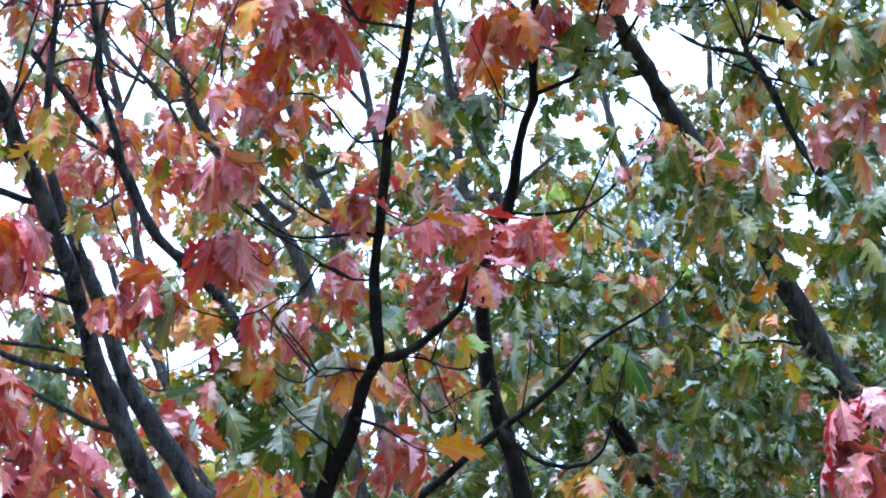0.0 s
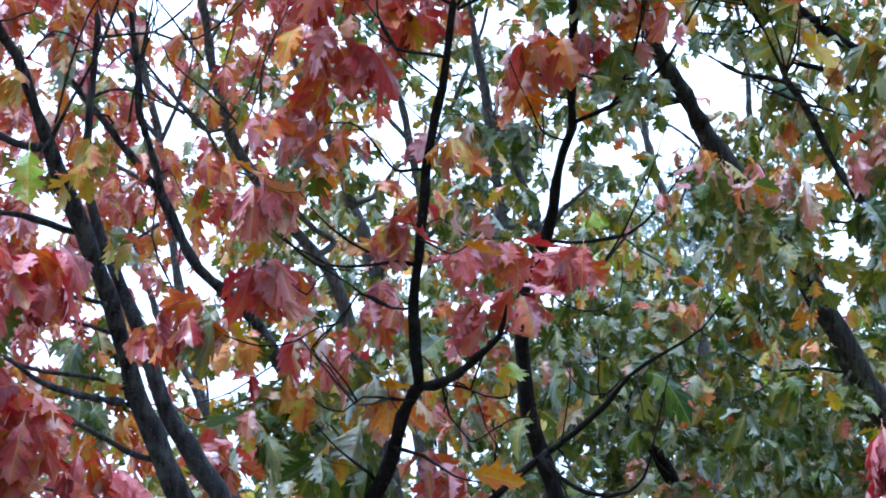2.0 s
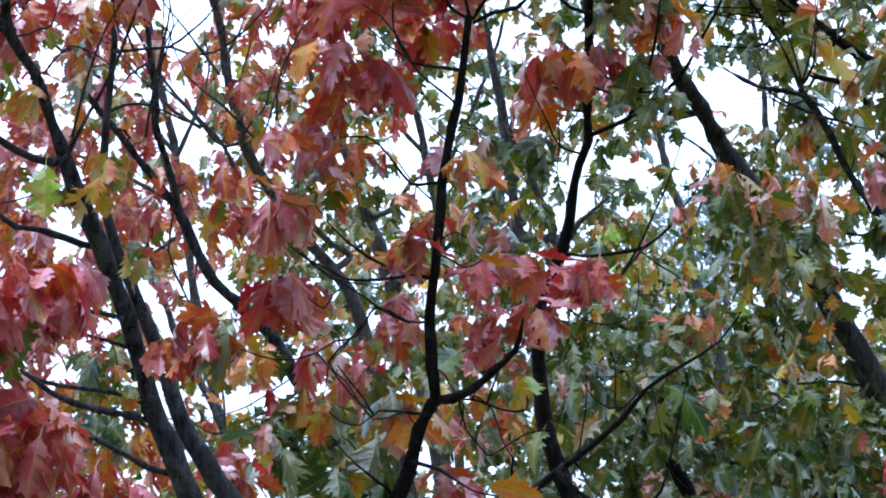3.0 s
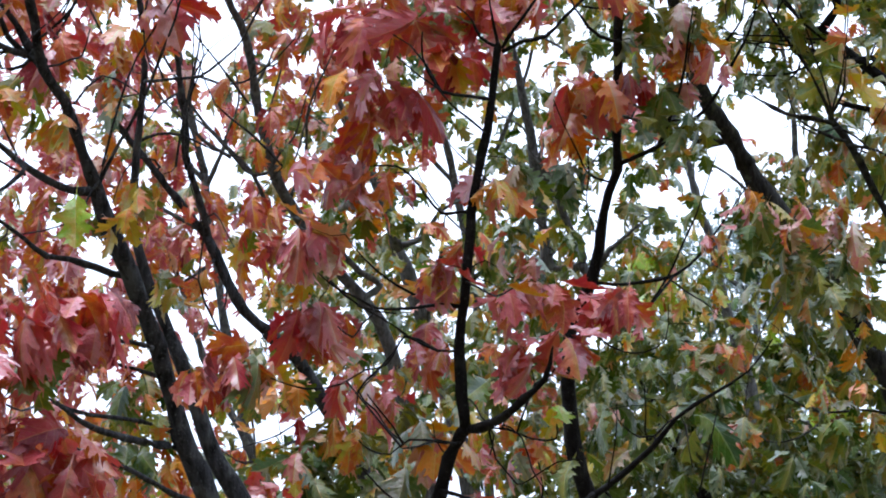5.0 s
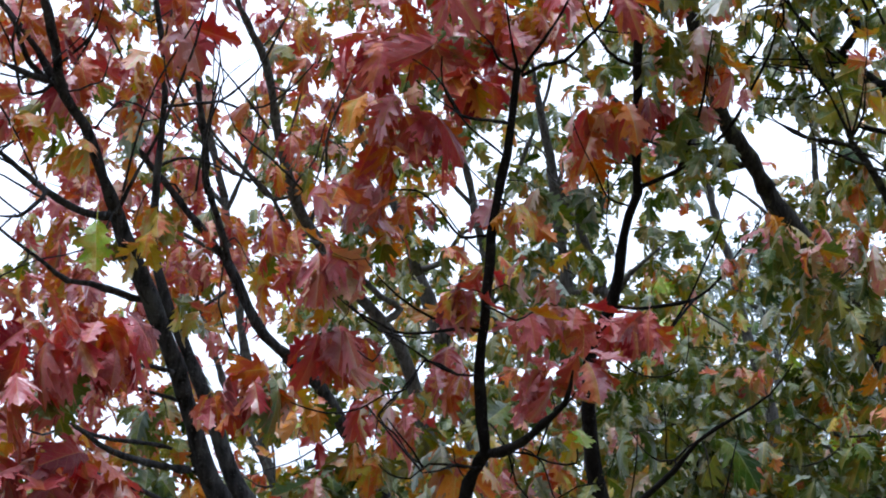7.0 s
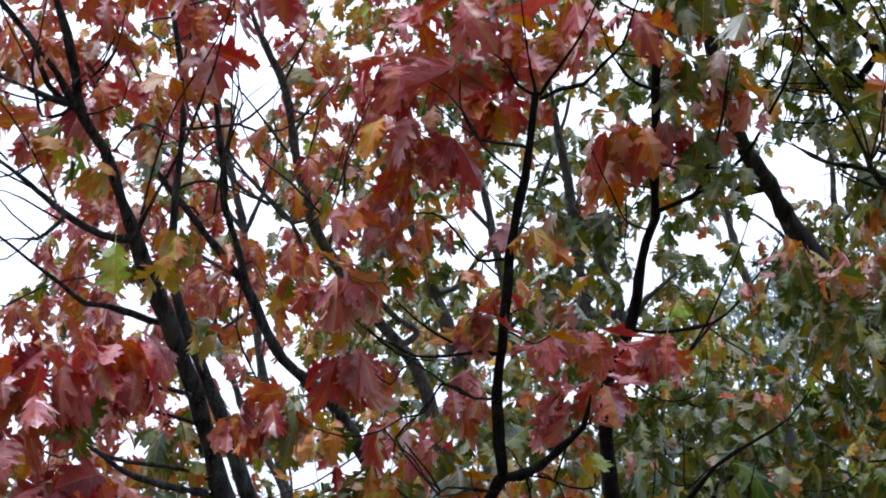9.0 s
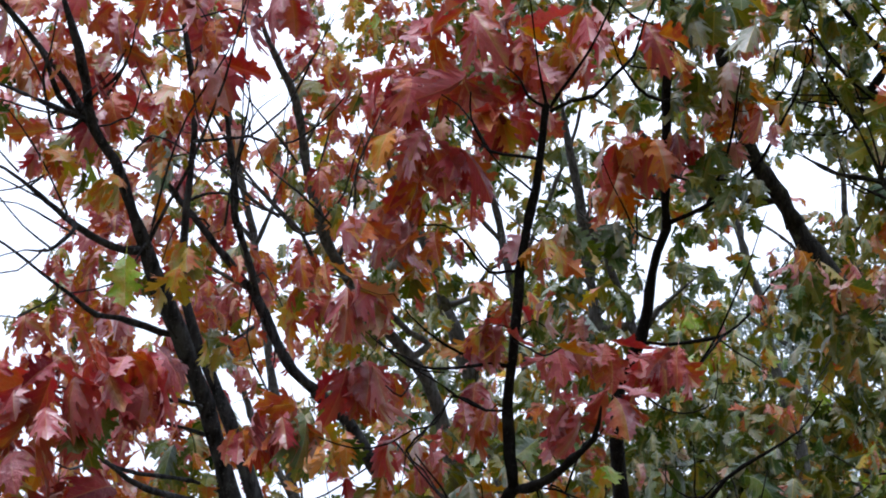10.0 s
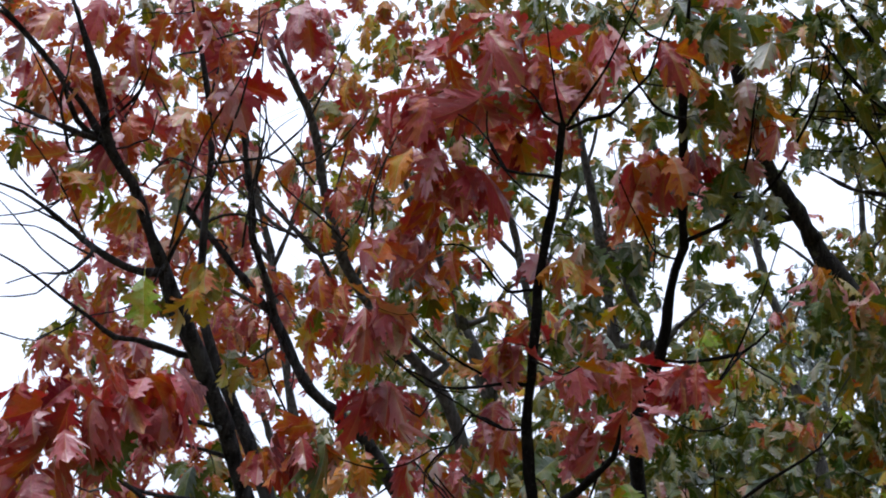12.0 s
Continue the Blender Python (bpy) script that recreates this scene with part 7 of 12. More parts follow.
curved_oak.spray((-1.425, 7.066, 4.364), 0.101, "red", "pink")
curved_oak.leaves("green", 3, 0.06, (-0.22, 6.65, 3.43), (-0.16, 6.69, 3.28))
curved_oak.leaves("green", 4, 0.06, (-0.37, 6.67, 3.32), (-0.45, 6.66, 3.36))
curved_oak.leaves("green", 5, 0.06, (-0.14, 6.71, 3.19))
curved_oak.leaves("mixed", 2, 0.05, (-1.13, 7.18, 3.82))
curved_oak.leaves("mixed", 3, 0.05, (-0.86, 7.18, 3.93), (-1.05, 7.23, 3.68))
curved_oak.leaves("olive", 3, 0.06, (-0.00809, 6.94, 3.51), (-0.74, 7.31, 3.90), (-1.02, 7.28, 3.89))
curved_oak.leaves("olive", 4, 0.06, (-0.31, 6.90, 3.63), (-0.17, 6.91, 3.61), (-0.29, 6.94, 3.51), (-0.089, 6.94, 3.53), (-0.53, 6.91, 3.55))
curved_oak.leaves("olive", 4, 0.07, (-0.48, 6.73, 3.46), (-0.54, 6.72, 3.47), (-0.36, 6.75, 3.40), (-0.42, 6.75, 3.42), (-0.34, 6.71, 3.57), (-0.22, 6.72, 3.54), (-0.11, 6.70, 3.63))
curved_oak.leaves("olive", 5, 0.06, (-0.43, 6.92, 3.53))
curved_oak.leaves("orange", 1, 0.05, (-0.75, 7.25, 3.75))
curved_oak.leaves("orange", 2, 0.05, (-0.21, 6.43, 3.09), (-0.37, 6.42, 3.08), (-0.00787, 6.74, 3.48), (-0.24, 6.70, 3.61), (-1.24, 7.13, 3.91))
curved_oak.leaves("orange", 3, 0.05, (-0.30, 6.42, 3.10), (-0.0669, 6.73, 3.53))
curved_oak.leaves("orange", 4, 0.05, (-0.56, 6.66, 3.70), (-0.98, 7.27, 3.60))
curved_oak.leaves("pale", 2, 0.06, (-0.24, 6.66, 3.74), (0.0118, 6.71, 3.59), (-0.28, 6.72, 3.55))
curved_oak.leaves("pale", 3, 0.06, (-0.11, 6.70, 3.61), (-0.44, 6.72, 3.51), (-0.60, 6.72, 3.45))
curved_oak.leaves("pink", 2, 0.05, (-0.27, 6.28, 3.60), (-0.32, 6.66, 3.74), (-0.48, 6.69, 3.61))
curved_oak.leaves("pink", 3, 0.05, (-0.14, 6.29, 3.60), (-0.26, 6.67, 3.70), (-0.13, 6.66, 3.76))
curved_oak.leaves("pink", 4, 0.05, (-0.49, 6.37, 3.25), (-0.56, 6.37, 3.25), (-0.17, 6.68, 3.68))
curved_oak.leaves("pink", 5, 0.05, (-0.19, 6.31, 3.53))
curved_oak.leaves("rust", 2, 0.06, (-0.97, 7.14, 4.03), (-0.70, 7.06, 4.32))
curved_oak.leaves("rust", 3, 0.06, (-0.56, 6.36, 3.26), (-0.30, 6.42, 3.08), (-0.76, 7.17, 4.01))
curved_oak.leaves("rust", 4, 0.06, (-0.58, 6.38, 3.19), (-0.61, 6.40, 3.10))
curved_oak.leaves("rust", 5, 0.06, (-0.50, 6.39, 3.19))
curved_oak.leaves("yellow", 1, 0.05, (-0.70, 7.04, 4.38), (-0.62, 7.05, 4.38))
curved_oak.leaves("yellow", 2, 0.05, (-0.36, 7.11, 3.62), (-0.32, 6.71, 3.57), (0.0709, 6.72, 3.55), (-0.38, 6.71, 3.55), (-0.18, 6.75, 3.46))
curved_oak.leaves("yellow", 3, 0.05, (-0.32, 7.10, 3.66), (-0.28, 7.09, 3.69), (-0.48, 6.65, 3.74), (-0.82, 7.22, 3.83), (-0.96, 7.24, 3.70), (-1.03, 7.21, 3.76))
curved_oak.leaves("blush", 4, 0.07, (-1.87, 7.48, 5.80), (-1.99, 7.34, 5.67), (-1.00, 7.30, 5.24))
curved_oak.leaves("blush", 5, 0.07, (-1.57, 7.34, 4.75))
curved_oak.leaves("blush", 5, 0.08, (-2.09, 8.46, 3.41))
curved_oak.leaves("blush", 6, 0.07, (-1.77, 7.59, 3.61), (-1.04, 7.98, 3.32))
curved_oak.leaves("blush", 7, 0.07, (-1.65, 7.35, 5.97), (-1.36, 7.77, 5.39), (-1.14, 7.75, 5.03), (-1.54, 8.32, 4.06))
curved_oak.leaves("blush", 8, 0.07, (-1.50, 7.66, 5.59))
curved_oak.leaves("blush", 9, 0.07, (-1.88, 7.16, 5.46), (-1.35, 7.27, 4.83))
curved_oak.leaves("mixed", 4, 0.07, (-1.85, 7.00, 5.17), (-1.28, 7.69, 5.32), (-1.42, 8.01, 4.57))
curved_oak.leaves("mixed", 5, 0.07, (-1.41, 6.85, 5.69), (-1.40, 7.04, 5.18))
curved_oak.leaves("mixed", 6, 0.08, (-1.09, 8.29, 5.15))
curved_oak.leaves("mixed", 7, 0.07, (0.67, 7.72, 5.58), (-1.76, 7.93, 4.83), (-1.55, 7.40, 4.25), (-1.41, 7.46, 4.26))
curved_oak.leaves("olive", 4, 0.07, (-1.29, 7.24, 4.59))
curved_oak.leaves("olive", 6, 0.07, (-1.51, 8.20, 3.33))
curved_oak.leaves("orange", 5, 0.07, (-1.82, 6.95, 5.73), (-1.55, 7.68, 5.09))
curved_oak.leaves("orange", 5, 0.08, (-0.61, 8.63, 4.36))
curved_oak.leaves("orange", 6, 0.07, (-1.56, 7.43, 5.04), (-1.40, 7.78, 5.22), (-1.63, 7.70, 4.63))
curved_oak.leaves("orange", 7, 0.07, (-1.43, 7.83, 3.41))
curved_oak.leaves("orange", 8, 0.07, (-1.56, 7.81, 3.28))
curved_oak.leaves("orange", 9, 0.07, (-1.27, 7.63, 4.90))
curved_oak.leaves("pink", 4, 0.07, (-1.63, 8.18, 3.53))
curved_oak.leaves("pink", 5, 0.07, (-1.73, 7.05, 5.16), (-1.81, 7.30, 5.18), (-1.30, 8.45, 3.75), (-0.99, 7.66, 3.35))
curved_oak.leaves("pink", 6, 0.07, (-1.46, 7.24, 5.07))
curved_oak.leaves("pink", 7, 0.07, (-1.57, 6.96, 5.34), (-1.33, 7.37, 4.14), (-1.70, 7.79, 4.16), (-1.41, 8.11, 3.74))
curved_oak.leaves("red", 3, 0.07, (-1.84, 7.70, 5.30))
curved_oak.leaves("red", 3, 0.08, (-1.57, 8.10, 5.32))
curved_oak.leaves("red", 4, 0.07, (-1.31, 7.73, 5.03), (-1.84, 7.69, 4.32))
curved_oak.leaves("red", 4, 0.08, (-1.72, 8.09, 4.79))
curved_oak.leaves("red", 5, 0.07, (-1.37, 7.40, 5.95), (-1.73, 7.75, 5.39), (-1.62, 7.88, 5.02), (-1.09, 7.49, 4.35), (-1.88, 7.60, 3.60))
curved_oak.leaves("red", 5, 0.08, (-1.11, 8.06, 5.20), (-0.79, 8.19, 4.87))
curved_oak.leaves("red", 6, 0.07, (-1.34, 7.38, 6.04), (-1.45, 7.29, 5.05), (-1.67, 8.05, 4.33))
curved_oak.leaves("red", 7, 0.07, (-1.79, 7.31, 4.45), (-1.91, 7.63, 4.03), (-1.74, 8.04, 3.42))
curved_oak.leaves("red", 9, 0.07, (-1.25, 7.45, 5.12))
curved_oak.leaves("red", 10, 0.07, (-1.77, 7.80, 3.65))
curved_oak.leaves("red", 11, 0.07, (-1.25, 7.03, 5.16), (-1.38, 7.30, 4.76))
curved_oak.leaves("red", 11, 0.08, (-1.28, 8.09, 5.06))
curved_oak.leaves("rust", 4, 0.07, (-1.37, 7.72, 5.58), (-1.40, 7.23, 4.64), (-1.22, 7.36, 4.71), (-1.55, 7.84, 4.84), (-1.20, 7.43, 4.53), (-0.96, 7.76, 4.55), (-1.81, 7.09, 4.03), (-1.92, 7.99, 3.52))
curved_oak.leaves("rust", 5, 0.07, (-1.69, 6.98, 5.56), (-1.72, 7.45, 4.75), (-1.37, 7.16, 4.28), (-1.82, 7.31, 4.02), (-1.96, 8.18, 3.57), (-1.76, 7.87, 3.38))
curved_oak.leaves("rust", 5, 0.08, (-0.97, 8.29, 5.09))
curved_oak.leaves("rust", 6, 0.07, (-1.74, 7.40, 5.17), (-1.04, 7.30, 4.94), (-1.67, 7.23, 4.43), (-1.64, 7.15, 4.22), (-1.88, 7.75, 3.29), (-1.78, 7.74, 3.26))
curved_oak.leaves("rust", 7, 0.07, (-1.89, 7.72, 3.76), (-0.97, 7.60, 3.59))
curved_oak.leaves("rust", 7, 0.08, (-2.01, 7.44, 6.04))
curved_oak.leaves("rust", 8, 0.07, (-1.68, 7.84, 4.76), (-0.94, 8.00, 4.85), (-1.36, 7.98, 4.41))
curved_oak.leaves("rust", 9, 0.07, (-1.84, 7.66, 3.49))
curved_oak.leaves("rust", 10, 0.07, (-1.64, 7.91, 5.11), (-1.40, 7.78, 5.06), (-1.44, 7.39, 4.44))
curved_oak.leaves("rust", 11, 0.07, (-1.47, 7.44, 4.56), (-1.11, 7.24, 4.38))
curved_oak.leaves("yellow", 8, 0.07, (-1.13, 8.44, 3.86))
curved_oak.leaves("red", 4, 0.07, (-1.58, 7.51, 5.06), (-1.43, 6.38, 4.95), (-1.36, 7.52, 5.51), (-1.04, 7.41, 4.93), size=0.74)
curved_oak.leaves("rust", 4, 0.07, (-1.43, 7.95, 5.59), (-1.11, 7.23, 5.42), (-1.63, 7.38, 5.62), (-1.51, 7.09, 5.05), size=0.74)
curved_oak.leaves("pink", 4, 0.07, (-1.42, 6.81, 4.68), (-1.57, 7.62, 5.48), (-1.13, 7.58, 5.13), (-1.07, 6.46, 4.90), size=0.74)
curved_oak.leaves("rust", 4, 0.07, (-1.30, 7.74, 4.93), (-1.22, 7.42, 4.31), (-1.21, 7.73, 4.64), (-1.32, 8.15, 4.93), size=0.74)
curved_oak.leaves("red", 4, 0.07, (-0.97, 7.12, 4.45), (-1.09, 7.28, 4.69), (-1.14, 6.76, 4.16), (-0.91, 7.60, 4.82), size=0.74)
curved_oak.leaves("blush", 4, 0.07, (-0.99, 7.40, 4.61), (-1.17, 7.81, 4.79), (-1.10, 6.84, 4.19), (-0.91, 7.11, 4.46), size=0.74)
curved_oak.leaves("red", 4, 0.07, (-1.62, 7.55, 4.13), (-1.69, 8.05, 4.13), (-1.37, 8.60, 3.90), (-1.18, 7.49, 4.05), (-1.34, 8.02, 3.81), (-1.63, 8.20, 4.40), (-1.41, 7.11, 3.58), (-1.42, 7.01, 3.69), size=0.82)
curved_oak.leaves("rust", 4, 0.07, (-1.35, 6.87, 3.71), (-1.72, 7.38, 4.27), (-1.50, 7.03, 3.77), (-1.16, 7.19, 3.65), (-1.57, 7.07, 3.79), (-1.62, 7.34, 4.19), (-1.60, 8.35, 3.91), size=0.82)
curved_oak.leaves("orange", 4, 0.07, (-1.32, 6.96, 4.11), (-1.75, 8.26, 4.02), (-1.50, 7.94, 3.94), (-1.39, 6.96, 3.60), (-1.12, 6.82, 3.92), (-1.67, 8.46, 4.23), (-1.55, 8.39, 4.59), size=0.82)
curved_oak.leaves("red", 4, 0.07, (-1.79, 8.36, 3.67), (-1.50, 7.08, 3.46), (-1.42, 8.42, 3.69), (-0.91, 8.48, 3.56), (-1.00, 7.67, 3.35), size=0.82)
curved_oak.leaves("rust", 4, 0.07, (-1.00, 7.41, 3.44), (-1.11, 8.45, 3.50), (-0.82, 7.45, 3.45), (-1.24, 7.37, 3.34), (-1.42, 8.45, 3.84), size=0.82)
curved_oak.leaves("orange", 4, 0.07, (-1.16, 7.40, 3.42), (-1.08, 7.45, 3.44), (-1.19, 8.74, 3.57), (-0.88, 8.29, 3.72), size=0.82)
curved_oak.crown(("rust", "red", "olive"), 7.5, 11.5, 2.2, 1300)
curved_oak.finish()

rust_oak = Tree("red_oak_tree", (0.63, 10.92, 0), "tall red oak with grey stem and orange leaves", BARK_GREY, 0.12, 290)
rust_oak.limb("trunk", (0.63, 10.92, -0.10, 0.0748), (0.48, 10.72, 1.89, 0.0550), (0.08, 10.17, 3.79, 0.0440), (-0.04, 10.00, 4.30, 0.0410), (-0.16, 9.83, 4.73, 0.0381), (-0.28, 9.68, 5.05, 0.0352), (-0.48, 9.55, 5.28, 0.0323), (-0.65, 9.43, 5.44, 0.0294))
rust_oak.limb("branch", (-0.65, 9.43, 5.44, 0.0294), (-0.66, 9.42, 5.46, 0.0294), (-0.76, 9.33, 5.59, 0.0281), (-0.81, 9.23, 5.73, 0.0268), (-0.87, 9.12, 5.90, 0.0256), (-0.90, 9.00, 6.10, 0.0243), (-0.93, 8.89, 6.25, 0.0230), (-0.99, 8.79, 6.37, 0.0217), (-1.05, 8.70, 6.47, 0.0154), (-1.12, 8.56, 6.65, 0.0058))
rust_oak.limb("branch", (-0.36, 9.62, 5.14, 0.0200), (-0.27, 9.64, 5.23, 0.0182), (-0.36, 9.54, 5.26, 0.0158), (-0.47, 9.43, 5.33, 0.0134), (-0.58, 9.32, 5.37, 0.0083), (-0.69, 9.23, 5.39, 0.0026))
rust_oak.limb("branch", (-0.72, 9.36, 5.54, 0.0111), (-0.73, 9.38, 5.55, 0.0101), (-0.64, 9.19, 5.75, 0.0086), (-0.62, 9.00, 5.91, 0.0072), (-0.51, 8.81, 6.09, 0.0043), (-0.40, 8.62, 6.24, 0.0016))
rust_oak.limb("branch", (-0.80, 9.26, 5.70, 0.0099), (-0.90, 9.30, 5.69, 0.0090), (-1.01, 9.15, 5.75, 0.0078), (-1.11, 9.00, 5.81, 0.0066), (-1.23, 8.85, 5.85, 0.0041), (-1.35, 8.72, 5.86, 0.0016))
rust_oak.limb("branch", (-0.69, 9.39, 5.50, 0.0098), (-0.68, 9.31, 5.46, 0.0089), (-0.76, 9.06, 5.38, 0.0049), (-0.85, 8.80, 5.33, 0.0016))
rust_oak.limb("branch", (-0.79, 9.27, 5.69, 0.0062), (-0.73, 9.30, 5.73, 0.0056), (-0.68, 9.20, 5.78, 0.0050), (-0.63, 9.06, 5.90, 0.0044), (-0.58, 8.95, 5.97, 0.0029), (-0.62, 8.80, 6.09, 0.0016))
rust_oak.limb("branch", (-0.64, 9.06, 5.90, 0.0044), (-0.63, 9.10, 5.94, 0.0045), (-0.56, 9.03, 5.86, 0.0025), (-0.51, 8.94, 5.82, 0.0016))
rust_oak.limb("branch", (-0.77, 9.28, 5.70, 0.0060), (-0.80, 9.29, 5.73, 0.0067), (-0.69, 9.11, 5.83, 0.0056), (-0.63, 8.92, 5.93, 0.0033), (-0.51, 8.68, 6.12, 0.0016))
rust_oak.limb("branch", (-0.92, 8.96, 6.17, 0.0067), (-0.79, 8.86, 6.09, 0.0055), (-0.67, 8.70, 6.13, 0.0033), (-0.61, 8.54, 6.17, 0.0016))
rust_oak.limb("branch", (-0.96, 8.85, 6.30, 0.0074), (-0.97, 8.88, 6.32, 0.0067), (-0.88, 8.73, 6.33, 0.0055), (-0.78, 8.55, 6.39, 0.0033), (-0.72, 8.37, 6.45, 0.0016))
rust_oak.limb("branch", (-0.73, 9.38, 5.55, 0.0101), (-0.81, 9.48, 5.56, 0.0114), (-0.92, 9.39, 5.73, 0.0102), (-1.07, 9.31, 5.88, 0.0091), (-1.21, 9.23, 6.02, 0.0080), (-1.31, 9.14, 6.17, 0.0068))
rust_oak.limb("branch", (-1.03, 9.34, 5.81, 0.0102), (-1.13, 9.31, 5.86, 0.0091), (-1.25, 9.25, 5.96, 0.0080), (-1.38, 9.18, 6.07, 0.0051), (-1.48, 9.09, 6.21, 0.0017))
rust_oak.limb("branch", (-1.31, 9.14, 6.17, 0.0080), (-1.39, 9.05, 6.31, 0.0068), (-1.42, 8.97, 6.46, 0.0043), (-1.44, 8.87, 6.64, 0.0016))
rust_oak.limb("branch", (-0.91, 9.40, 5.70, 0.0080), (-0.88, 9.32, 5.90, 0.0071), (-0.82, 9.24, 6.08, 0.0062), (-0.76, 9.14, 6.29, 0.0040), (-0.73, 9.03, 6.50, 0.0016))
rust_oak.limb("branch", (-1.07, 9.31, 5.88, 0.0068), (-0.99, 9.22, 6.08, 0.0057), (-1.01, 9.13, 6.26, 0.0034), (-0.96, 9.04, 6.44, 0.0016))
rust_oak.leaves("blush", 5, 0.10, (-0.85, 9.89, 7.02))
rust_oak.leaves("blush", 6, 0.08, (-0.20, 8.86, 6.12))
rust_oak.leaves("blush", 6, 0.09, (-0.13, 9.39, 7.18), (-0.70, 9.39, 6.63), (-0.88, 10.16, 5.69), (-1.06, 10.55, 5.10))
rust_oak.leaves("blush", 8, 0.09, (-0.25, 8.94, 6.67), (-0.0981, 9.40, 6.75), (-0.61, 9.66, 6.09), (-0.44, 10.02, 5.95))
rust_oak.leaves("blush", 8, 0.10, (-0.67, 10.55, 5.76))
rust_oak.leaves("blush", 10, 0.09, (-0.49, 9.84, 5.11))
rust_oak.leaves("green", 10, 0.10, (-0.92, 10.33, 6.36))
rust_oak.leaves("mixed", 4, 0.09, (-0.89, 9.07, 6.42))
rust_oak.leaves("mixed", 5, 0.09, (-0.39, 8.90, 6.68), (-0.98, 10.52, 4.86))
rust_oak.leaves("mixed", 6, 0.09, (-0.68, 9.28, 6.63))
rust_oak.leaves("mixed", 6, 0.10, (-1.92, 9.76, 7.10), (-0.10, 11.04, 4.34))
rust_oak.leaves("mixed", 7, 0.09, (-1.50, 9.32, 6.89))
rust_oak.leaves("mixed", 8, 0.09, (-0.13, 8.78, 6.59), (-0.14, 8.88, 6.27))
rust_oak.leaves("mixed", 9, 0.09, (-1.08, 10.25, 4.89))
rust_oak.leaves("mixed", 10, 0.10, (-0.54, 10.62, 5.30))
rust_oak.leaves("olive", 5, 0.10, (-1.00, 10.50, 6.30))
rust_oak.leaves("olive", 7, 0.09, (-1.50, 9.69, 6.11))
rust_oak.leaves("olive", 9, 0.09, (-0.46, 9.23, 6.16))
rust_oak.leaves("olive", 9, 0.10, (-0.80, 10.89, 5.64))
rust_oak.leaves("olive", 10, 0.10, (-0.81, 10.62, 5.28))
rust_oak.leaves("orange", 3, 0.09, (-0.63, 8.85, 6.32))
rust_oak.leaves("orange", 5, 0.09, (-2.33, 9.39, 6.79))
rust_oak.leaves("orange", 6, 0.10, (-2.52, 9.88, 7.14))
rust_oak.leaves("orange", 8, 0.10, (-1.56, 10.24, 6.70), (-0.44, 10.21, 6.41))
rust_oak.leaves("orange", 9, 0.08, (-0.55, 8.56, 6.72))
rust_oak.leaves("orange", 11, 0.10, (-1.73, 9.76, 7.14))
rust_oak.leaves("pale", 5, 0.09, (0.18, 9.46, 7.08))
rust_oak.leaves("pale", 7, 0.09, (-0.20, 10.15, 5.20))
rust_oak.leaves("pale", 9, 0.08, (-1.87, 9.26, 4.69))
rust_oak.leaves("pale", 9, 0.09, (-0.72, 10.32, 5.66), (-0.31, 9.91, 4.92))
rust_oak.leaves("pink", 4, 0.08, (-0.40, 8.82, 6.18))
rust_oak.leaves("pink", 4, 0.10, (-1.05, 9.96, 6.68))
rust_oak.leaves("pink", 5, 0.09, (-0.91, 8.96, 6.53))
rust_oak.leaves("pink", 6, 0.09, (-2.41, 8.90, 6.85), (-0.0277, 9.93, 6.46), (1.07, 9.42, 6.10))
rust_oak.leaves("pink", 6, 0.10, (-1.06, 9.60, 7.32))
rust_oak.leaves("pink", 7, 0.09, (-0.88, 8.80, 6.68))
rust_oak.leaves("red", 5, 0.09, (-0.30, 9.59, 6.85), (-0.74, 9.53, 6.38))
rust_oak.leaves("red", 5, 0.10, (-1.81, 9.91, 7.06))
rust_oak.leaves("red", 6, 0.09, (-2.13, 8.82, 6.76), (-1.00, 10.04, 5.96))
rust_oak.leaves("red", 7, 0.09, (-0.60, 9.49, 6.28))
rust_oak.leaves("red", 7, 0.10, (-1.40, 10.02, 6.54))
rust_oak.leaves("red", 8, 0.09, (-2.51, 9.41, 6.51))
rust_oak.leaves("rust", 3, 0.09, (-1.57, 9.56, 6.54))
rust_oak.leaves("rust", 4, 0.10, (-1.66, 10.15, 7.15))
rust_oak.leaves("rust", 5, 0.09, (-1.34, 8.66, 6.77), (-0.51, 9.61, 7.22), (-1.63, 8.96, 6.82), (-2.09, 9.42, 6.72), (-1.48, 9.13, 6.47))
rust_oak.leaves("rust", 5, 0.10, (-1.97, 10.22, 7.10), (-1.20, 10.11, 6.54))
rust_oak.leaves("rust", 6, 0.09, (-2.27, 9.33, 6.67), (-0.13, 10.52, 4.08))
rust_oak.leaves("rust", 6, 0.10, (-0.40, 9.78, 7.07))
rust_oak.leaves("rust", 7, 0.09, (-0.76, 9.27, 7.21), (-0.24, 9.75, 6.77), (-0.75, 9.23, 6.03), (0.0461, 10.70, 4.60))
rust_oak.leaves("rust", 7, 0.10, (-2.24, 9.68, 6.94), (-1.12, 10.30, 6.40))
rust_oak.leaves("rust", 8, 0.08, (-0.49, 8.89, 6.16))
rust_oak.leaves("rust", 8, 0.09, (-0.81, 9.35, 5.83))
rust_oak.leaves("rust", 8, 0.10, (-1.50, 9.93, 6.79))
rust_oak.leaves("rust", 9, 0.09, (-1.46, 9.08, 6.66))
rust_oak.leaves("rust", 11, 0.09, (-0.59, 9.86, 6.73))
rust_oak.leaves("yellow", 4, 0.10, (0.11, 11.35, 4.48))
rust_oak.leaves("yellow", 5, 0.10, (0.068, 11.26, 4.87))
rust_oak.leaves("yellow", 6, 0.09, (-1.69, 9.53, 6.58))
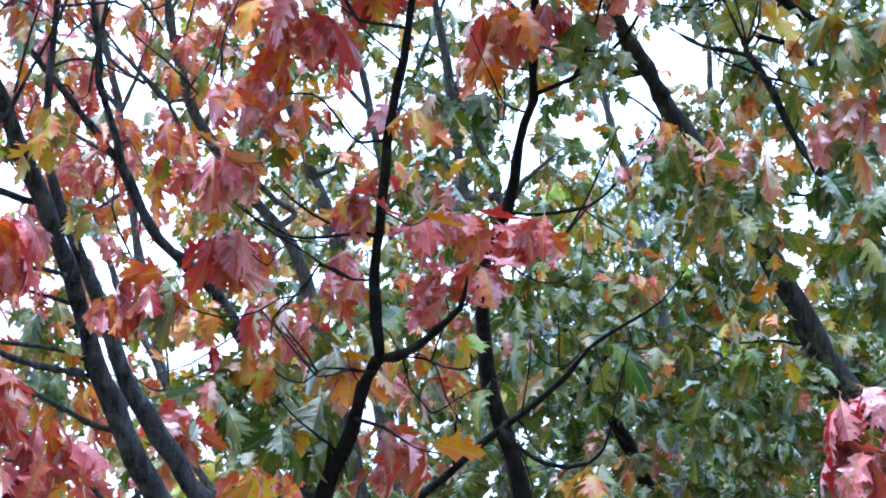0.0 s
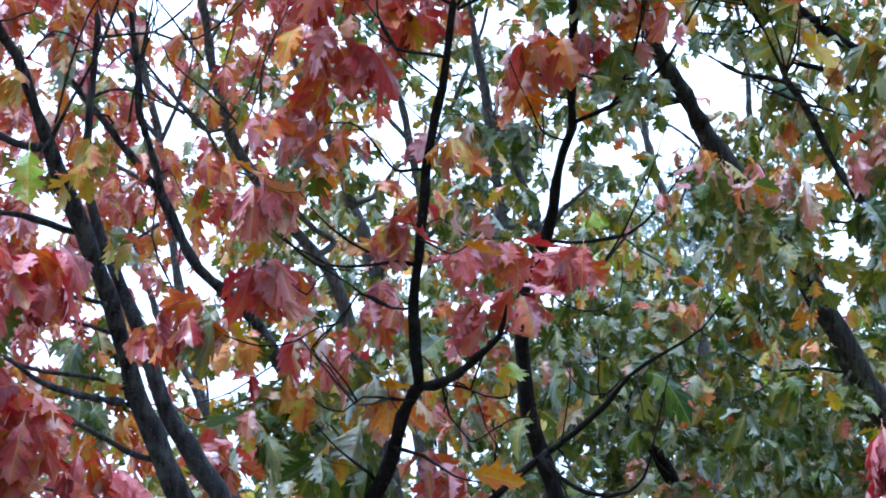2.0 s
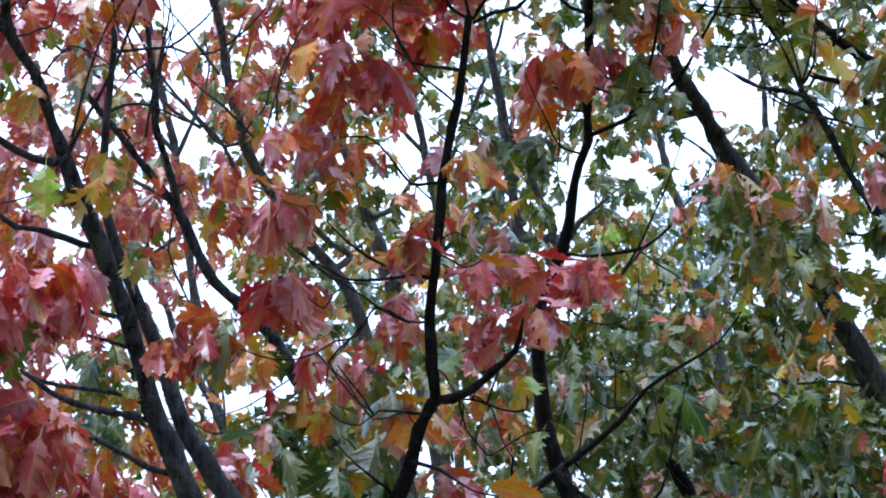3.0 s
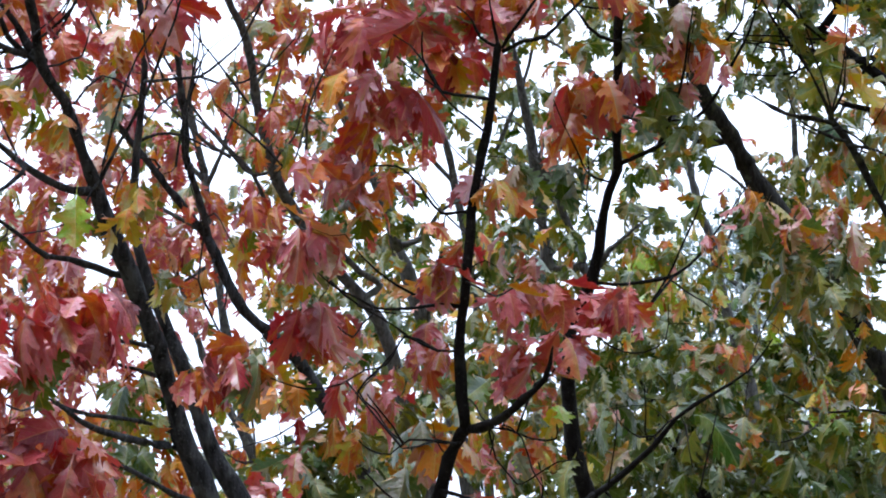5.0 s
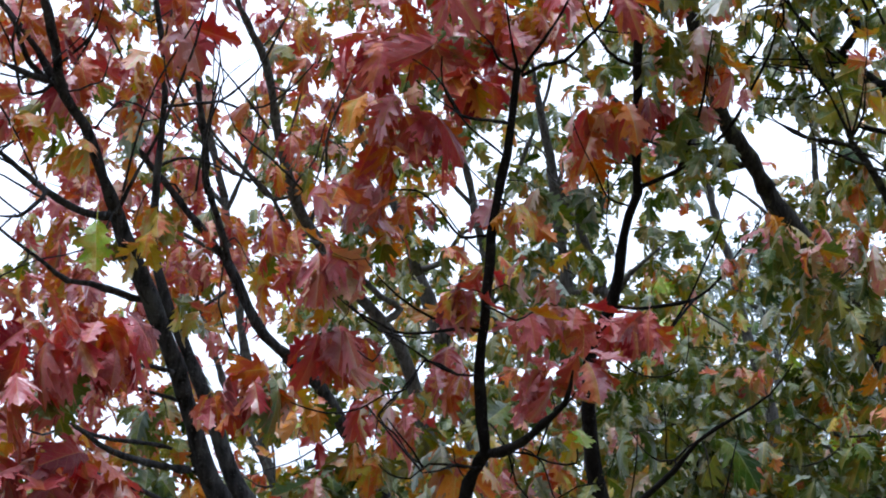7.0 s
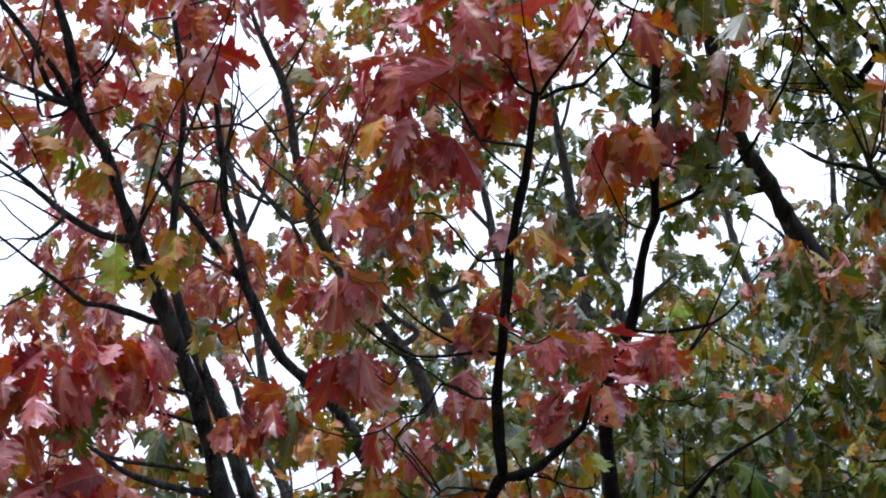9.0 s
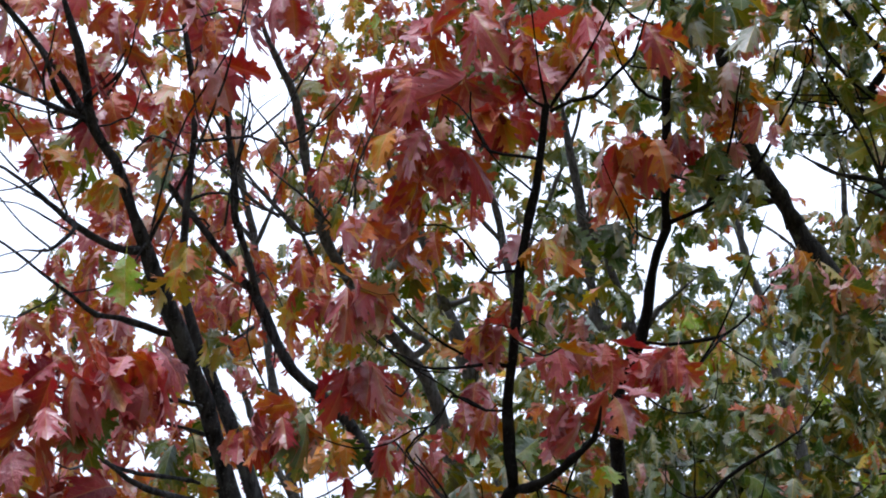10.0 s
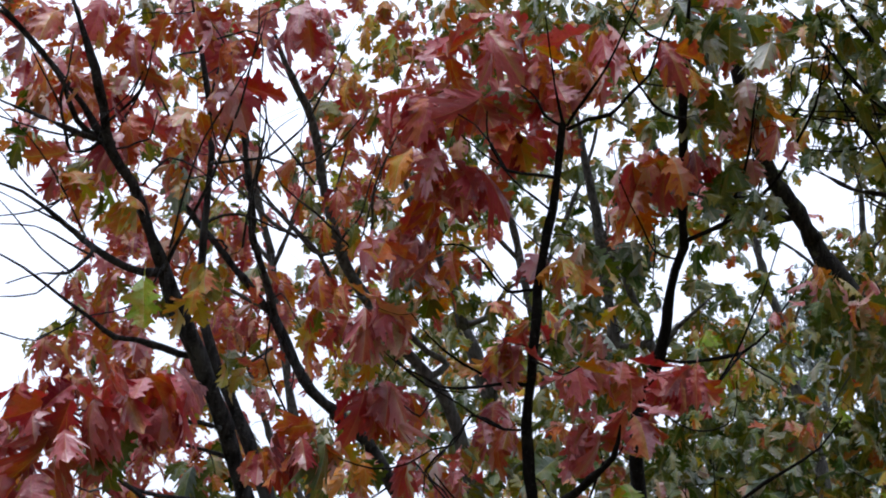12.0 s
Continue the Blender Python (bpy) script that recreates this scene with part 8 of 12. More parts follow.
rust_oak.leaves("yellow", 7, 0.09, (-0.88, 9.91, 5.71))
rust_oak.leaves("yellow", 7, 0.10, (-0.59, 10.90, 5.20))
rust_oak.leaves("yellow", 8, 0.09, (-0.56, 8.96, 6.75))
rust_oak.leaves("yellow", 10, 0.10, (-0.81, 10.47, 5.62))
rust_oak.leaves("rust", 4, 0.07, (-0.73, 8.79, 5.82), (-0.93, 9.69, 6.03), (-1.20, 9.55, 6.03), (-0.65, 9.18, 6.03), (-1.08, 9.69, 6.17), (-0.76, 9.66, 6.07), size=0.88)
rust_oak.leaves("orange", 4, 0.07, (-0.95, 9.49, 6.29), (-0.89, 10.01, 7.09), (-1.01, 9.85, 6.54), (-0.92, 9.25, 5.89), (-0.76, 9.13, 6.61), size=0.88)
rust_oak.leaves("olive", 4, 0.07, (-1.16, 9.78, 6.37), (-0.78, 8.96, 5.86), (-0.94, 8.95, 5.85), (-0.89, 10.30, 6.34), (-0.95, 9.44, 6.04), size=0.88)
rust_oak.leaves("blush", 4, 0.07, (-1.34, 10.45, 5.51), (-1.17, 9.20, 4.92), (-0.97, 9.82, 5.30), (-1.25, 10.29, 5.24), size=0.83)
rust_oak.leaves("pink", 4, 0.07, (-1.15, 9.39, 5.38), (-1.00, 9.43, 5.09), (-1.15, 10.07, 5.73), size=0.83)
rust_oak.leaves("rust", 4, 0.07, (-1.20, 9.25, 5.10), (-1.21, 10.00, 5.88), (-1.24, 9.99, 5.86), size=0.83)
rust_oak.leaves("red", 4, 0.07, (-2.30, 9.27, 7.16), (-1.00, 8.88, 6.87), (-1.63, 8.74, 6.66), (-2.43, 9.58, 7.33), (-0.83, 8.73, 6.49), size=0.88)
rust_oak.leaves("rust", 4, 0.07, (-2.40, 9.36, 6.95), (-1.12, 9.85, 7.31), (-1.88, 9.97, 7.07), (-2.22, 9.64, 7.30), (-2.33, 8.68, 6.35), size=0.88)
rust_oak.leaves("pink", 4, 0.07, (-1.05, 9.25, 6.95), (-2.40, 8.91, 6.91), (-1.42, 9.29, 7.04), (-2.24, 8.61, 6.65), size=0.88)
rust_oak.leaves("olive", 4, 0.07, (-0.24, 9.89, 5.58), (-0.54, 10.30, 6.01), (-0.24, 10.27, 5.87), (-0.61, 9.39, 5.90), size=0.83)
rust_oak.leaves("rust", 4, 0.07, (-0.37, 9.30, 5.55), (-0.34, 9.97, 5.65), (-0.10, 9.08, 5.55), (-0.70, 10.27, 5.90), size=0.83)
rust_oak.leaves("yellow", 4, 0.07, (-0.28, 9.56, 5.86), (-0.71, 10.39, 5.71), (-0.44, 9.13, 5.77), (-0.25, 9.94, 6.11), size=0.83)
rust_oak.leaves("olive", 4, 0.07, (-0.07, 10.15, 6.23), (-0.16, 8.93, 5.56), (-0.47, 9.76, 6.08), size=0.83)
rust_oak.leaves("rust", 4, 0.07, (-0.34, 9.73, 6.02), (-0.07, 9.48, 5.89), (-0.02, 10.01, 6.15), size=0.83)
rust_oak.leaves("yellow", 4, 0.07, (-0.21, 9.42, 5.80), (-0.52, 9.00, 5.74), (-0.24, 9.22, 6.00), size=0.83)
rust_oak.leaves("olive", 4, 0.07, (0.39, 9.32, 4.56), (-0.22, 10.47, 5.08), (0.06, 10.11, 4.74), (0.62, 10.15, 4.72), (-0.21, 9.56, 4.26), (0.84, 10.75, 5.15), (0.20, 9.77, 4.81), (0.39, 9.42, 4.43), size=0.98)
rust_oak.leaves("yellow", 4, 0.07, (0.22, 9.56, 4.39), (0.21, 10.77, 4.91), (0.74, 9.56, 4.86), (0.53, 10.32, 4.68), (0.53, 9.36, 4.23), (0.24, 9.44, 4.98), (-0.30, 10.37, 4.76), (0.41, 9.36, 4.19), size=0.98)
rust_oak.leaves("rust", 4, 0.07, (0.29, 9.13, 4.68), (-0.14, 10.50, 4.50), (0.50, 9.84, 4.41), (-0.40, 10.02, 4.55), (0.24, 9.84, 4.39), (0.30, 9.41, 5.03), (0.51, 10.81, 4.62), size=0.98)
rust_oak.leaves("blush", 4, 0.07, (-0.35, 9.57, 4.72), (0.42, 9.60, 4.23), (-0.37, 10.15, 4.80), (0.24, 10.55, 4.88), (-0.23, 9.72, 4.24), (0.02, 10.66, 5.38), (0.02, 9.25, 4.76), size=0.98)
rust_oak.leaves("rust", 4, 0.07, (-1.05, 10.58, 4.58), (-1.21, 10.80, 4.80), (-0.96, 9.73, 4.75), (-1.10, 10.11, 4.90), size=0.98)
rust_oak.leaves("olive", 4, 0.07, (-1.04, 9.34, 4.51), (-1.18, 10.89, 4.76), (-0.92, 9.95, 4.97), (-1.17, 10.59, 4.98), size=0.98)
rust_oak.leaves("olive", 4, 0.07, (0.76, 9.33, 4.16), (0.99, 10.61, 5.15), (0.83, 10.53, 4.95), (1.03, 9.55, 4.36), (0.26, 10.16, 4.42), (0.95, 10.50, 4.48), size=0.93)
rust_oak.leaves("rust", 4, 0.07, (0.95, 10.09, 4.67), (0.39, 10.12, 4.63), (0.59, 9.54, 4.52), (0.29, 9.38, 4.15), (0.52, 9.75, 4.72), size=0.93)
rust_oak.leaves("green", 4, 0.07, (1.15, 10.79, 4.84), (0.75, 10.01, 4.96), (0.23, 10.02, 4.74), (1.16, 10.80, 4.63), (0.88, 10.84, 5.06), size=0.93)
rust_oak.crown(("rust", "orange", "olive"), 9.0, 13.0, 2.4, 1300)
rust_oak.finish()

pale_oak = Tree("oak_tree", (0.67, 14.36, 0), "pale grey oak trunk among yellowing leaves", BARK_GREY, 0.14, 200)
pale_oak.limb("trunk", (0.67, 14.36, -0.10, 0.1144), (0.58, 14.17, 2.27, 0.0841), (0.34, 13.68, 4.54, 0.0673), (0.26, 13.51, 5.25, 0.0635), (0.14, 13.40, 5.66, 0.0598), (-0.02, 13.24, 6.15, 0.0560), (-0.12, 13.13, 6.45, 0.0522), (-0.24, 13.02, 6.74, 0.0485))
pale_oak.limb("branch", (-0.24, 13.02, 6.74, 0.0458), (-0.32, 12.91, 7.00, 0.0425), (-0.46, 12.77, 7.32, 0.0393), (-0.62, 12.63, 7.60, 0.0361), (-0.73, 12.49, 7.88, 0.0246), (-0.81, 12.38, 8.08, 0.0060))
pale_oak.limb("branch", (-0.06, 13.20, 6.26, 0.0269), (0.05, 12.89, 6.65, 0.0183), (0.09, 12.64, 6.89, 0.0054))
pale_oak.limb("branch", (-0.25, 13.00, 6.78, 0.0238), (-0.12, 12.99, 6.82, 0.0216), (0.09, 12.72, 6.96, 0.0120), (0.28, 12.50, 6.95, 0.0031))
pale_oak.leaves("blush", 8, 0.13, (-0.011, 14.70, 7.30))
pale_oak.leaves("blush", 10, 0.12, (-0.57, 13.50, 6.01))
pale_oak.leaves("green", 5, 0.13, (-0.77, 13.82, 7.53))
pale_oak.leaves("green", 9, 0.12, (-0.0524, 13.81, 6.45))
pale_oak.leaves("lime", 4, 0.12, (-2.73, 13.27, 4.91))
pale_oak.leaves("lime", 5, 0.11, (-0.11, 11.89, 5.27))
pale_oak.leaves("lime", 7, 0.12, (-0.37, 13.01, 5.70))
pale_oak.leaves("lime", 9, 0.12, (0.42, 12.94, 5.72))
pale_oak.leaves("lime", 11, 0.11, (-1.02, 12.20, 4.34))
pale_oak.leaves("mixed", 5, 0.11, (-0.12, 12.72, 5.79))
pale_oak.leaves("mixed", 7, 0.12, (0.0249, 12.95, 6.05))
pale_oak.leaves("mixed", 7, 0.13, (0.0809, 13.86, 6.86), (-1.65, 14.40, 5.22), (-1.69, 14.44, 5.16), (-1.36, 14.87, 4.76))
pale_oak.leaves("mixed", 8, 0.11, (-2.62, 12.54, 4.90))
pale_oak.leaves("mixed", 8, 0.13, (-2.53, 14.06, 5.51), (-2.24, 14.29, 4.63))
pale_oak.leaves("mixed", 9, 0.12, (0.0466, 13.58, 6.24))
pale_oak.leaves("mixed", 11, 0.11, (-0.72, 12.25, 4.66))
pale_oak.leaves("mixed", 11, 0.12, (-1.23, 14.32, 4.72))
pale_oak.leaves("mixed", 15, 0.12, (0.39, 13.57, 5.58), (-2.26, 13.68, 5.39))
pale_oak.leaves("olive", 4, 0.12, (-0.23, 13.97, 5.54))
pale_oak.leaves("olive", 5, 0.11, (-0.35, 12.22, 5.28), (-1.15, 12.32, 4.53))
pale_oak.leaves("olive", 5, 0.12, (0.33, 13.06, 5.91), (-2.19, 13.24, 4.60))
pale_oak.leaves("olive", 5, 0.13, (0.35, 14.06, 6.49))
pale_oak.leaves("olive", 6, 0.11, (-2.25, 12.33, 4.92))
pale_oak.leaves("olive", 6, 0.12, (0.39, 13.32, 6.52))
pale_oak.leaves("olive", 7, 0.10, (-1.04, 11.80, 4.77))
pale_oak.leaves("olive", 7, 0.11, (-0.71, 11.97, 6.04), (-0.63, 12.24, 4.79))
pale_oak.leaves("olive", 7, 0.12, (-2.99, 13.88, 5.10))
pale_oak.leaves("olive", 7, 0.13, (-0.0684, 14.59, 6.87))
pale_oak.leaves("olive", 8, 0.13, (-0.47, 13.68, 8.17))
pale_oak.leaves("olive", 9, 0.11, (-1.16, 13.09, 4.65))
pale_oak.leaves("olive", 10, 0.11, (-0.0249, 12.23, 4.99))
pale_oak.leaves("olive", 10, 0.12, (-2.21, 13.46, 5.59))
pale_oak.leaves("olive", 11, 0.12, (-0.34, 13.36, 5.38))
pale_oak.leaves("olive", 12, 0.13, (0.33, 14.19, 6.60))
pale_oak.leaves("olive", 13, 0.10, (-1.75, 11.71, 4.74))
pale_oak.leaves("olive", 14, 0.10, (-0.18, 11.82, 5.25))
pale_oak.leaves("olive", 14, 0.11, (0.23, 12.32, 5.52))
pale_oak.leaves("olive", 14, 0.12, (-0.0847, 13.42, 5.41))
pale_oak.leaves("pale", 4, 0.11, (-0.12, 12.46, 4.98))
pale_oak.leaves("pale", 5, 0.12, (-1.89, 13.56, 5.29))
pale_oak.leaves("pale", 5, 0.13, (-0.26, 14.46, 7.15))
pale_oak.leaves("pale", 6, 0.11, (-0.12, 12.22, 5.18))
pale_oak.leaves("pale", 7, 0.11, (0.17, 12.50, 5.59))
pale_oak.leaves("pale", 7, 0.13, (-0.27, 14.40, 6.87))
pale_oak.leaves("pale", 11, 0.11, (-0.79, 12.03, 5.94))
pale_oak.leaves("pale", 12, 0.11, (3.25, 11.72, 7.42))
pale_oak.leaves("pale", 12, 0.12, (0.12, 12.92, 5.79))
pale_oak.leaves("pale", 13, 0.11, (-0.13, 12.07, 5.46))
pale_oak.leaves("yellow", 4, 0.10, (0.26, 11.85, 4.98))
pale_oak.leaves("yellow", 4, 0.13, (-1.03, 14.76, 5.05))
pale_oak.leaves("yellow", 5, 0.11, (0.12, 12.00, 5.29))
pale_oak.leaves("yellow", 5, 0.12, (-2.98, 13.51, 5.30), (-0.94, 13.95, 4.66))
pale_oak.leaves("yellow", 6, 0.11, (-0.36, 12.88, 5.08))
pale_oak.leaves("yellow", 7, 0.12, (0.0912, 13.39, 6.54))
pale_oak.leaves("yellow", 9, 0.12, (-0.93, 13.33, 4.76))
pale_oak.leaves("yellow", 10, 0.11, (-1.16, 12.45, 5.09))
pale_oak.leaves("yellow", 14, 0.11, (-0.23, 12.90, 5.14))
pale_oak.finish()

grey_oak = Tree("oak_tree", (1.36, 13.33, 0), "grey oak with forked trunk and yellow-green leaves", BARK_GREY, 0.14, 290)
grey_oak.limb("trunk", (1.36, 13.33, -0.10, 0.0935), (1.27, 13.15, 2.16, 0.0687), (1.05, 12.67, 4.32, 0.0550), (0.94, 12.44, 5.26, 0.0506), (0.86, 12.27, 5.82, 0.0462), (0.79, 12.15, 6.17, 0.0419), (0.73, 12.04, 6.44, 0.0375))
grey_oak.limb("branch", (0.73, 12.04, 6.44, 0.0375), (0.67, 11.89, 6.82, 0.0344), (0.61, 11.72, 7.18, 0.0312), (0.55, 11.58, 7.47, 0.0211), (0.50, 11.45, 7.73, 0.0060))
grey_oak.limb("branch", (0.77, 12.11, 6.25, 0.0302), (0.97, 12.09, 6.29, 0.0275), (0.85, 11.92, 6.55, 0.0276), (0.74, 11.75, 6.79, 0.0177), (0.62, 11.65, 6.87, 0.0059))
grey_oak.limb("branch", (0.97, 12.09, 6.29, 0.0275), (1.01, 12.10, 6.23, 0.0275), (1.14, 11.95, 6.33, 0.0171), (1.38, 11.75, 6.49, 0.0042))
grey_oak.limb("branch", (0.70, 11.95, 6.66, 0.0221), (0.74, 11.95, 6.67, 0.0201), (0.69, 11.71, 6.88, 0.0161), (0.77, 11.48, 7.05, 0.0091), (0.73, 11.24, 7.25, 0.0025))
grey_oak.limb("branch", (0.77, 11.48, 7.05, 0.0091), (1.31, 11.66, 7.20, 0.0258), (1.09, 11.54, 7.34, 0.0219), (0.90, 11.42, 7.46, 0.0135), (0.68, 11.31, 7.55, 0.0042))
grey_oak.limb("branch", (0.75, 12.08, 6.35, 0.0094), (0.79, 11.98, 6.33, 0.0085), (0.57, 11.89, 6.41, 0.0076), (0.27, 11.85, 6.39, 0.0068), (0.06, 11.73, 6.52, 0.0059), (-0.09, 11.58, 6.71, 0.0038), (-0.16, 11.42, 6.93, 0.0016))
grey_oak.limb("branch", (0.72, 12.02, 6.50, 0.0094), (0.73, 11.93, 6.46, 0.0085), (0.53, 11.80, 6.60, 0.0074), (0.31, 11.66, 6.74, 0.0063), (0.06, 11.49, 6.94, 0.0039), (-0.05, 11.33, 7.10, 0.0016))
grey_oak.limb("branch", (0.69, 11.72, 6.88, 0.0094), (0.66, 11.74, 6.90, 0.0085), (0.58, 11.55, 7.01, 0.0070), (0.41, 11.39, 7.05, 0.0042), (0.30, 11.18, 7.18, 0.0016))
grey_oak.limb("branch", (0.72, 11.84, 6.77, 0.0094), (0.70, 11.82, 6.73, 0.0085), (0.81, 11.60, 6.87, 0.0070), (0.91, 11.37, 7.04, 0.0042), (1.04, 11.13, 7.20, 0.0016))
grey_oak.leaves("green", 4, 0.12, (0.63, 11.94, 5.58), (0.77, 12.00, 5.38), (0.52, 12.07, 5.18), (0.94, 12.05, 5.17), (0.13, 12.00, 5.45))
grey_oak.leaves("green", 5, 0.12, (0.87, 11.92, 5.58), (0.69, 12.10, 5.04), (0.20, 12.12, 5.05))
grey_oak.leaves("green", 6, 0.12, (0.31, 11.93, 5.66), (0.41, 11.99, 5.45), (0.27, 12.06, 5.25), (0.34, 12.13, 4.98))
grey_oak.leaves("olive", 4, 0.12, (0.38, 11.89, 5.76), (0.84, 12.05, 5.18), (0.20, 11.97, 5.52), (0.98, 11.96, 5.44))
grey_oak.leaves("olive", 5, 0.12, (0.59, 12.02, 5.35))
grey_oak.leaves("olive", 6, 0.12, (0.45, 12.12, 5.01))
grey_oak.leaves("blush", 6, 0.12, (0.53, 12.57, 8.55))
grey_oak.leaves("blush", 9, 0.11, (3.16, 11.80, 7.07))
grey_oak.leaves("green", 4, 0.11, (0.57, 12.85, 5.64))
grey_oak.leaves("green", 5, 0.11, (0.53, 12.67, 5.97))
grey_oak.leaves("green", 5, 0.12, (0.29, 14.31, 4.88))
grey_oak.leaves("green", 6, 0.11, (1.09, 12.07, 7.28))
grey_oak.leaves("green", 6, 0.12, (1.18, 12.72, 8.23), (0.51, 12.68, 7.26))
grey_oak.leaves("green", 7, 0.11, (1.52, 12.36, 6.69))
grey_oak.leaves("green", 7, 0.12, (-0.19, 12.90, 8.03), (0.92, 13.28, 7.48))
grey_oak.leaves("green", 8, 0.11, (-1.38, 12.87, 5.24))
grey_oak.leaves("green", 8, 0.12, (1.15, 12.18, 7.53), (-0.21, 12.54, 6.99), (-0.13, 12.78, 6.85), (0.18, 13.61, 4.56))
grey_oak.leaves("green", 9, 0.12, (0.43, 12.54, 9.10), (1.38, 11.89, 8.51), (1.04, 12.96, 7.20), (1.15, 12.93, 5.96), (-1.58, 13.12, 5.25))
grey_oak.leaves("green", 10, 0.11, (0.75, 11.62, 8.46))
grey_oak.leaves("green", 10, 0.12, (2.40, 13.04, 7.14))
grey_oak.leaves("lime", 7, 0.10, (2.86, 10.09, 5.91))
grey_oak.leaves("lime", 10, 0.10, (1.22, 11.20, 5.91))
grey_oak.leaves("mixed", 4, 0.11, (0.27, 11.95, 6.62))
grey_oak.leaves("mixed", 5, 0.11, (-0.82, 12.23, 5.92))
grey_oak.leaves("mixed", 5, 0.12, (0.53, 12.15, 8.65), (0.0271, 13.50, 4.75))
grey_oak.leaves("mixed", 6, 0.11, (0.47, 11.99, 7.68))
grey_oak.leaves("mixed", 6, 0.12, (0.0658, 11.82, 8.73), (0.20, 12.52, 7.74))
grey_oak.leaves("mixed", 7, 0.10, (1.39, 11.14, 5.92), (-1.90, 11.47, 5.03))
grey_oak.leaves("mixed", 7, 0.12, (0.0462, 12.35, 8.29), (0.44, 12.40, 8.09))
grey_oak.leaves("mixed", 8, 0.11, (-0.0673, 13.09, 4.52))
grey_oak.leaves("mixed", 8, 0.12, (0.47, 12.63, 8.57), (3.35, 12.56, 7.12))
grey_oak.leaves("mixed", 8, 0.13, (0.53, 14.01, 6.20))
grey_oak.leaves("mixed", 9, 0.11, (0.93, 12.55, 6.28), (1.64, 11.63, 5.94))
grey_oak.leaves("mixed", 9, 0.12, (0.28, 13.49, 5.28))
grey_oak.leaves("mixed", 12, 0.12, (3.55, 12.07, 7.18))
grey_oak.leaves("olive", 4, 0.10, (0.59, 10.97, 5.53))
grey_oak.leaves("olive", 4, 0.11, (0.55, 12.42, 6.40))
grey_oak.leaves("olive", 5, 0.12, (0.43, 13.79, 4.99))
grey_oak.leaves("olive", 6, 0.10, (1.16, 10.74, 5.67))
grey_oak.leaves("olive", 6, 0.11, (-0.44, 12.54, 5.49))
grey_oak.leaves("olive", 6, 0.12, (2.46, 12.06, 8.42), (-0.54, 13.68, 5.65))
grey_oak.leaves("olive", 7, 0.11, (-0.25, 11.68, 7.09), (0.63, 12.04, 6.82), (-0.41, 12.43, 6.59), (0.41, 11.86, 6.26))
grey_oak.leaves("olive", 7, 0.12, (0.0386, 12.67, 8.12))
grey_oak.leaves("olive", 8, 0.12, (1.05, 13.46, 6.00))
grey_oak.leaves("olive", 9, 0.10, (3.04, 10.18, 6.54))
grey_oak.leaves("olive", 9, 0.11, (-1.43, 12.30, 5.46))
grey_oak.leaves("olive", 9, 0.12, (0.98, 12.83, 7.55), (0.89, 12.62, 6.97))
grey_oak.leaves("olive", 12, 0.12, (0.35, 12.88, 6.63))
grey_oak.leaves("olive", 15, 0.10, (-2.27, 10.65, 4.58))
grey_oak.leaves("pale", 5, 0.11, (0.35, 11.59, 8.35))
grey_oak.leaves("pale", 7, 0.12, (0.52, 12.03, 8.86), (0.55, 12.37, 7.67))
grey_oak.leaves("pale", 8, 0.11, (1.99, 11.86, 6.48), (0.50, 12.67, 6.26))
grey_oak.leaves("pale", 8, 0.12, (0.42, 13.03, 6.36), (-2.13, 13.04, 5.17))
grey_oak.leaves("pale", 10, 0.11, (3.41, 11.39, 7.91))
grey_oak.leaves("pale", 10, 0.12, (0.72, 11.74, 8.44))
grey_oak.leaves("pale", 14, 0.11, (0.61, 12.60, 6.46))
grey_oak.leaves("rust", 8, 0.11, (0.12, 11.33, 7.53))
grey_oak.leaves("yellow", 4, 0.11, (0.38, 11.72, 7.28), (1.69, 12.00, 5.90))
grey_oak.leaves("yellow", 4, 0.12, (-0.63, 13.19, 6.86))
grey_oak.leaves("yellow", 5, 0.12, (1.06, 12.76, 7.26))
grey_oak.leaves("yellow", 6, 0.10, (3.16, 10.71, 6.87))
grey_oak.leaves("yellow", 6, 0.12, (2.70, 11.43, 8.46))
grey_oak.leaves("yellow", 7, 0.10, (3.03, 10.31, 7.22))
grey_oak.leaves("yellow", 7, 0.11, (3.28, 12.10, 6.62), (-0.55, 12.48, 6.47))
grey_oak.leaves("yellow", 8, 0.11, (-0.64, 11.93, 6.84), (0.46, 12.14, 6.44))
grey_oak.leaves("yellow", 8, 0.12, (2.45, 12.24, 8.13))
grey_oak.leaves("yellow", 9, 0.13, (1.28, 13.31, 7.92))
grey_oak.leaves("yellow", 12, 0.10, (2.84, 10.13, 6.02))
grey_oak.leaves("yellow", 13, 0.10, (-2.23, 11.16, 4.50))
grey_oak.leaves("green", 4, 0.07, (1.43, 12.91, 7.30), (1.35, 12.56, 6.88), (1.19, 12.37, 7.23), (1.57, 13.13, 6.97), (1.20, 12.34, 7.36), (1.65, 11.75, 6.63), (0.95, 12.93, 7.65), (0.99, 13.34, 7.00), (1.42, 12.60, 7.37), (1.27, 12.49, 7.27), (1.58, 12.22, 7.30), (1.58, 11.75, 6.85), (1.34, 11.76, 6.26), (1.75, 11.83, 6.94), size=0.94)
grey_oak.leaves("olive", 4, 0.07, (1.23, 11.95, 7.00), (1.58, 12.49, 7.32), (1.31, 12.23, 6.51), (0.83, 11.74, 6.96), (1.19, 12.04, 6.98), (1.88, 13.15, 7.06), (1.49, 11.68, 6.98), size=0.94)
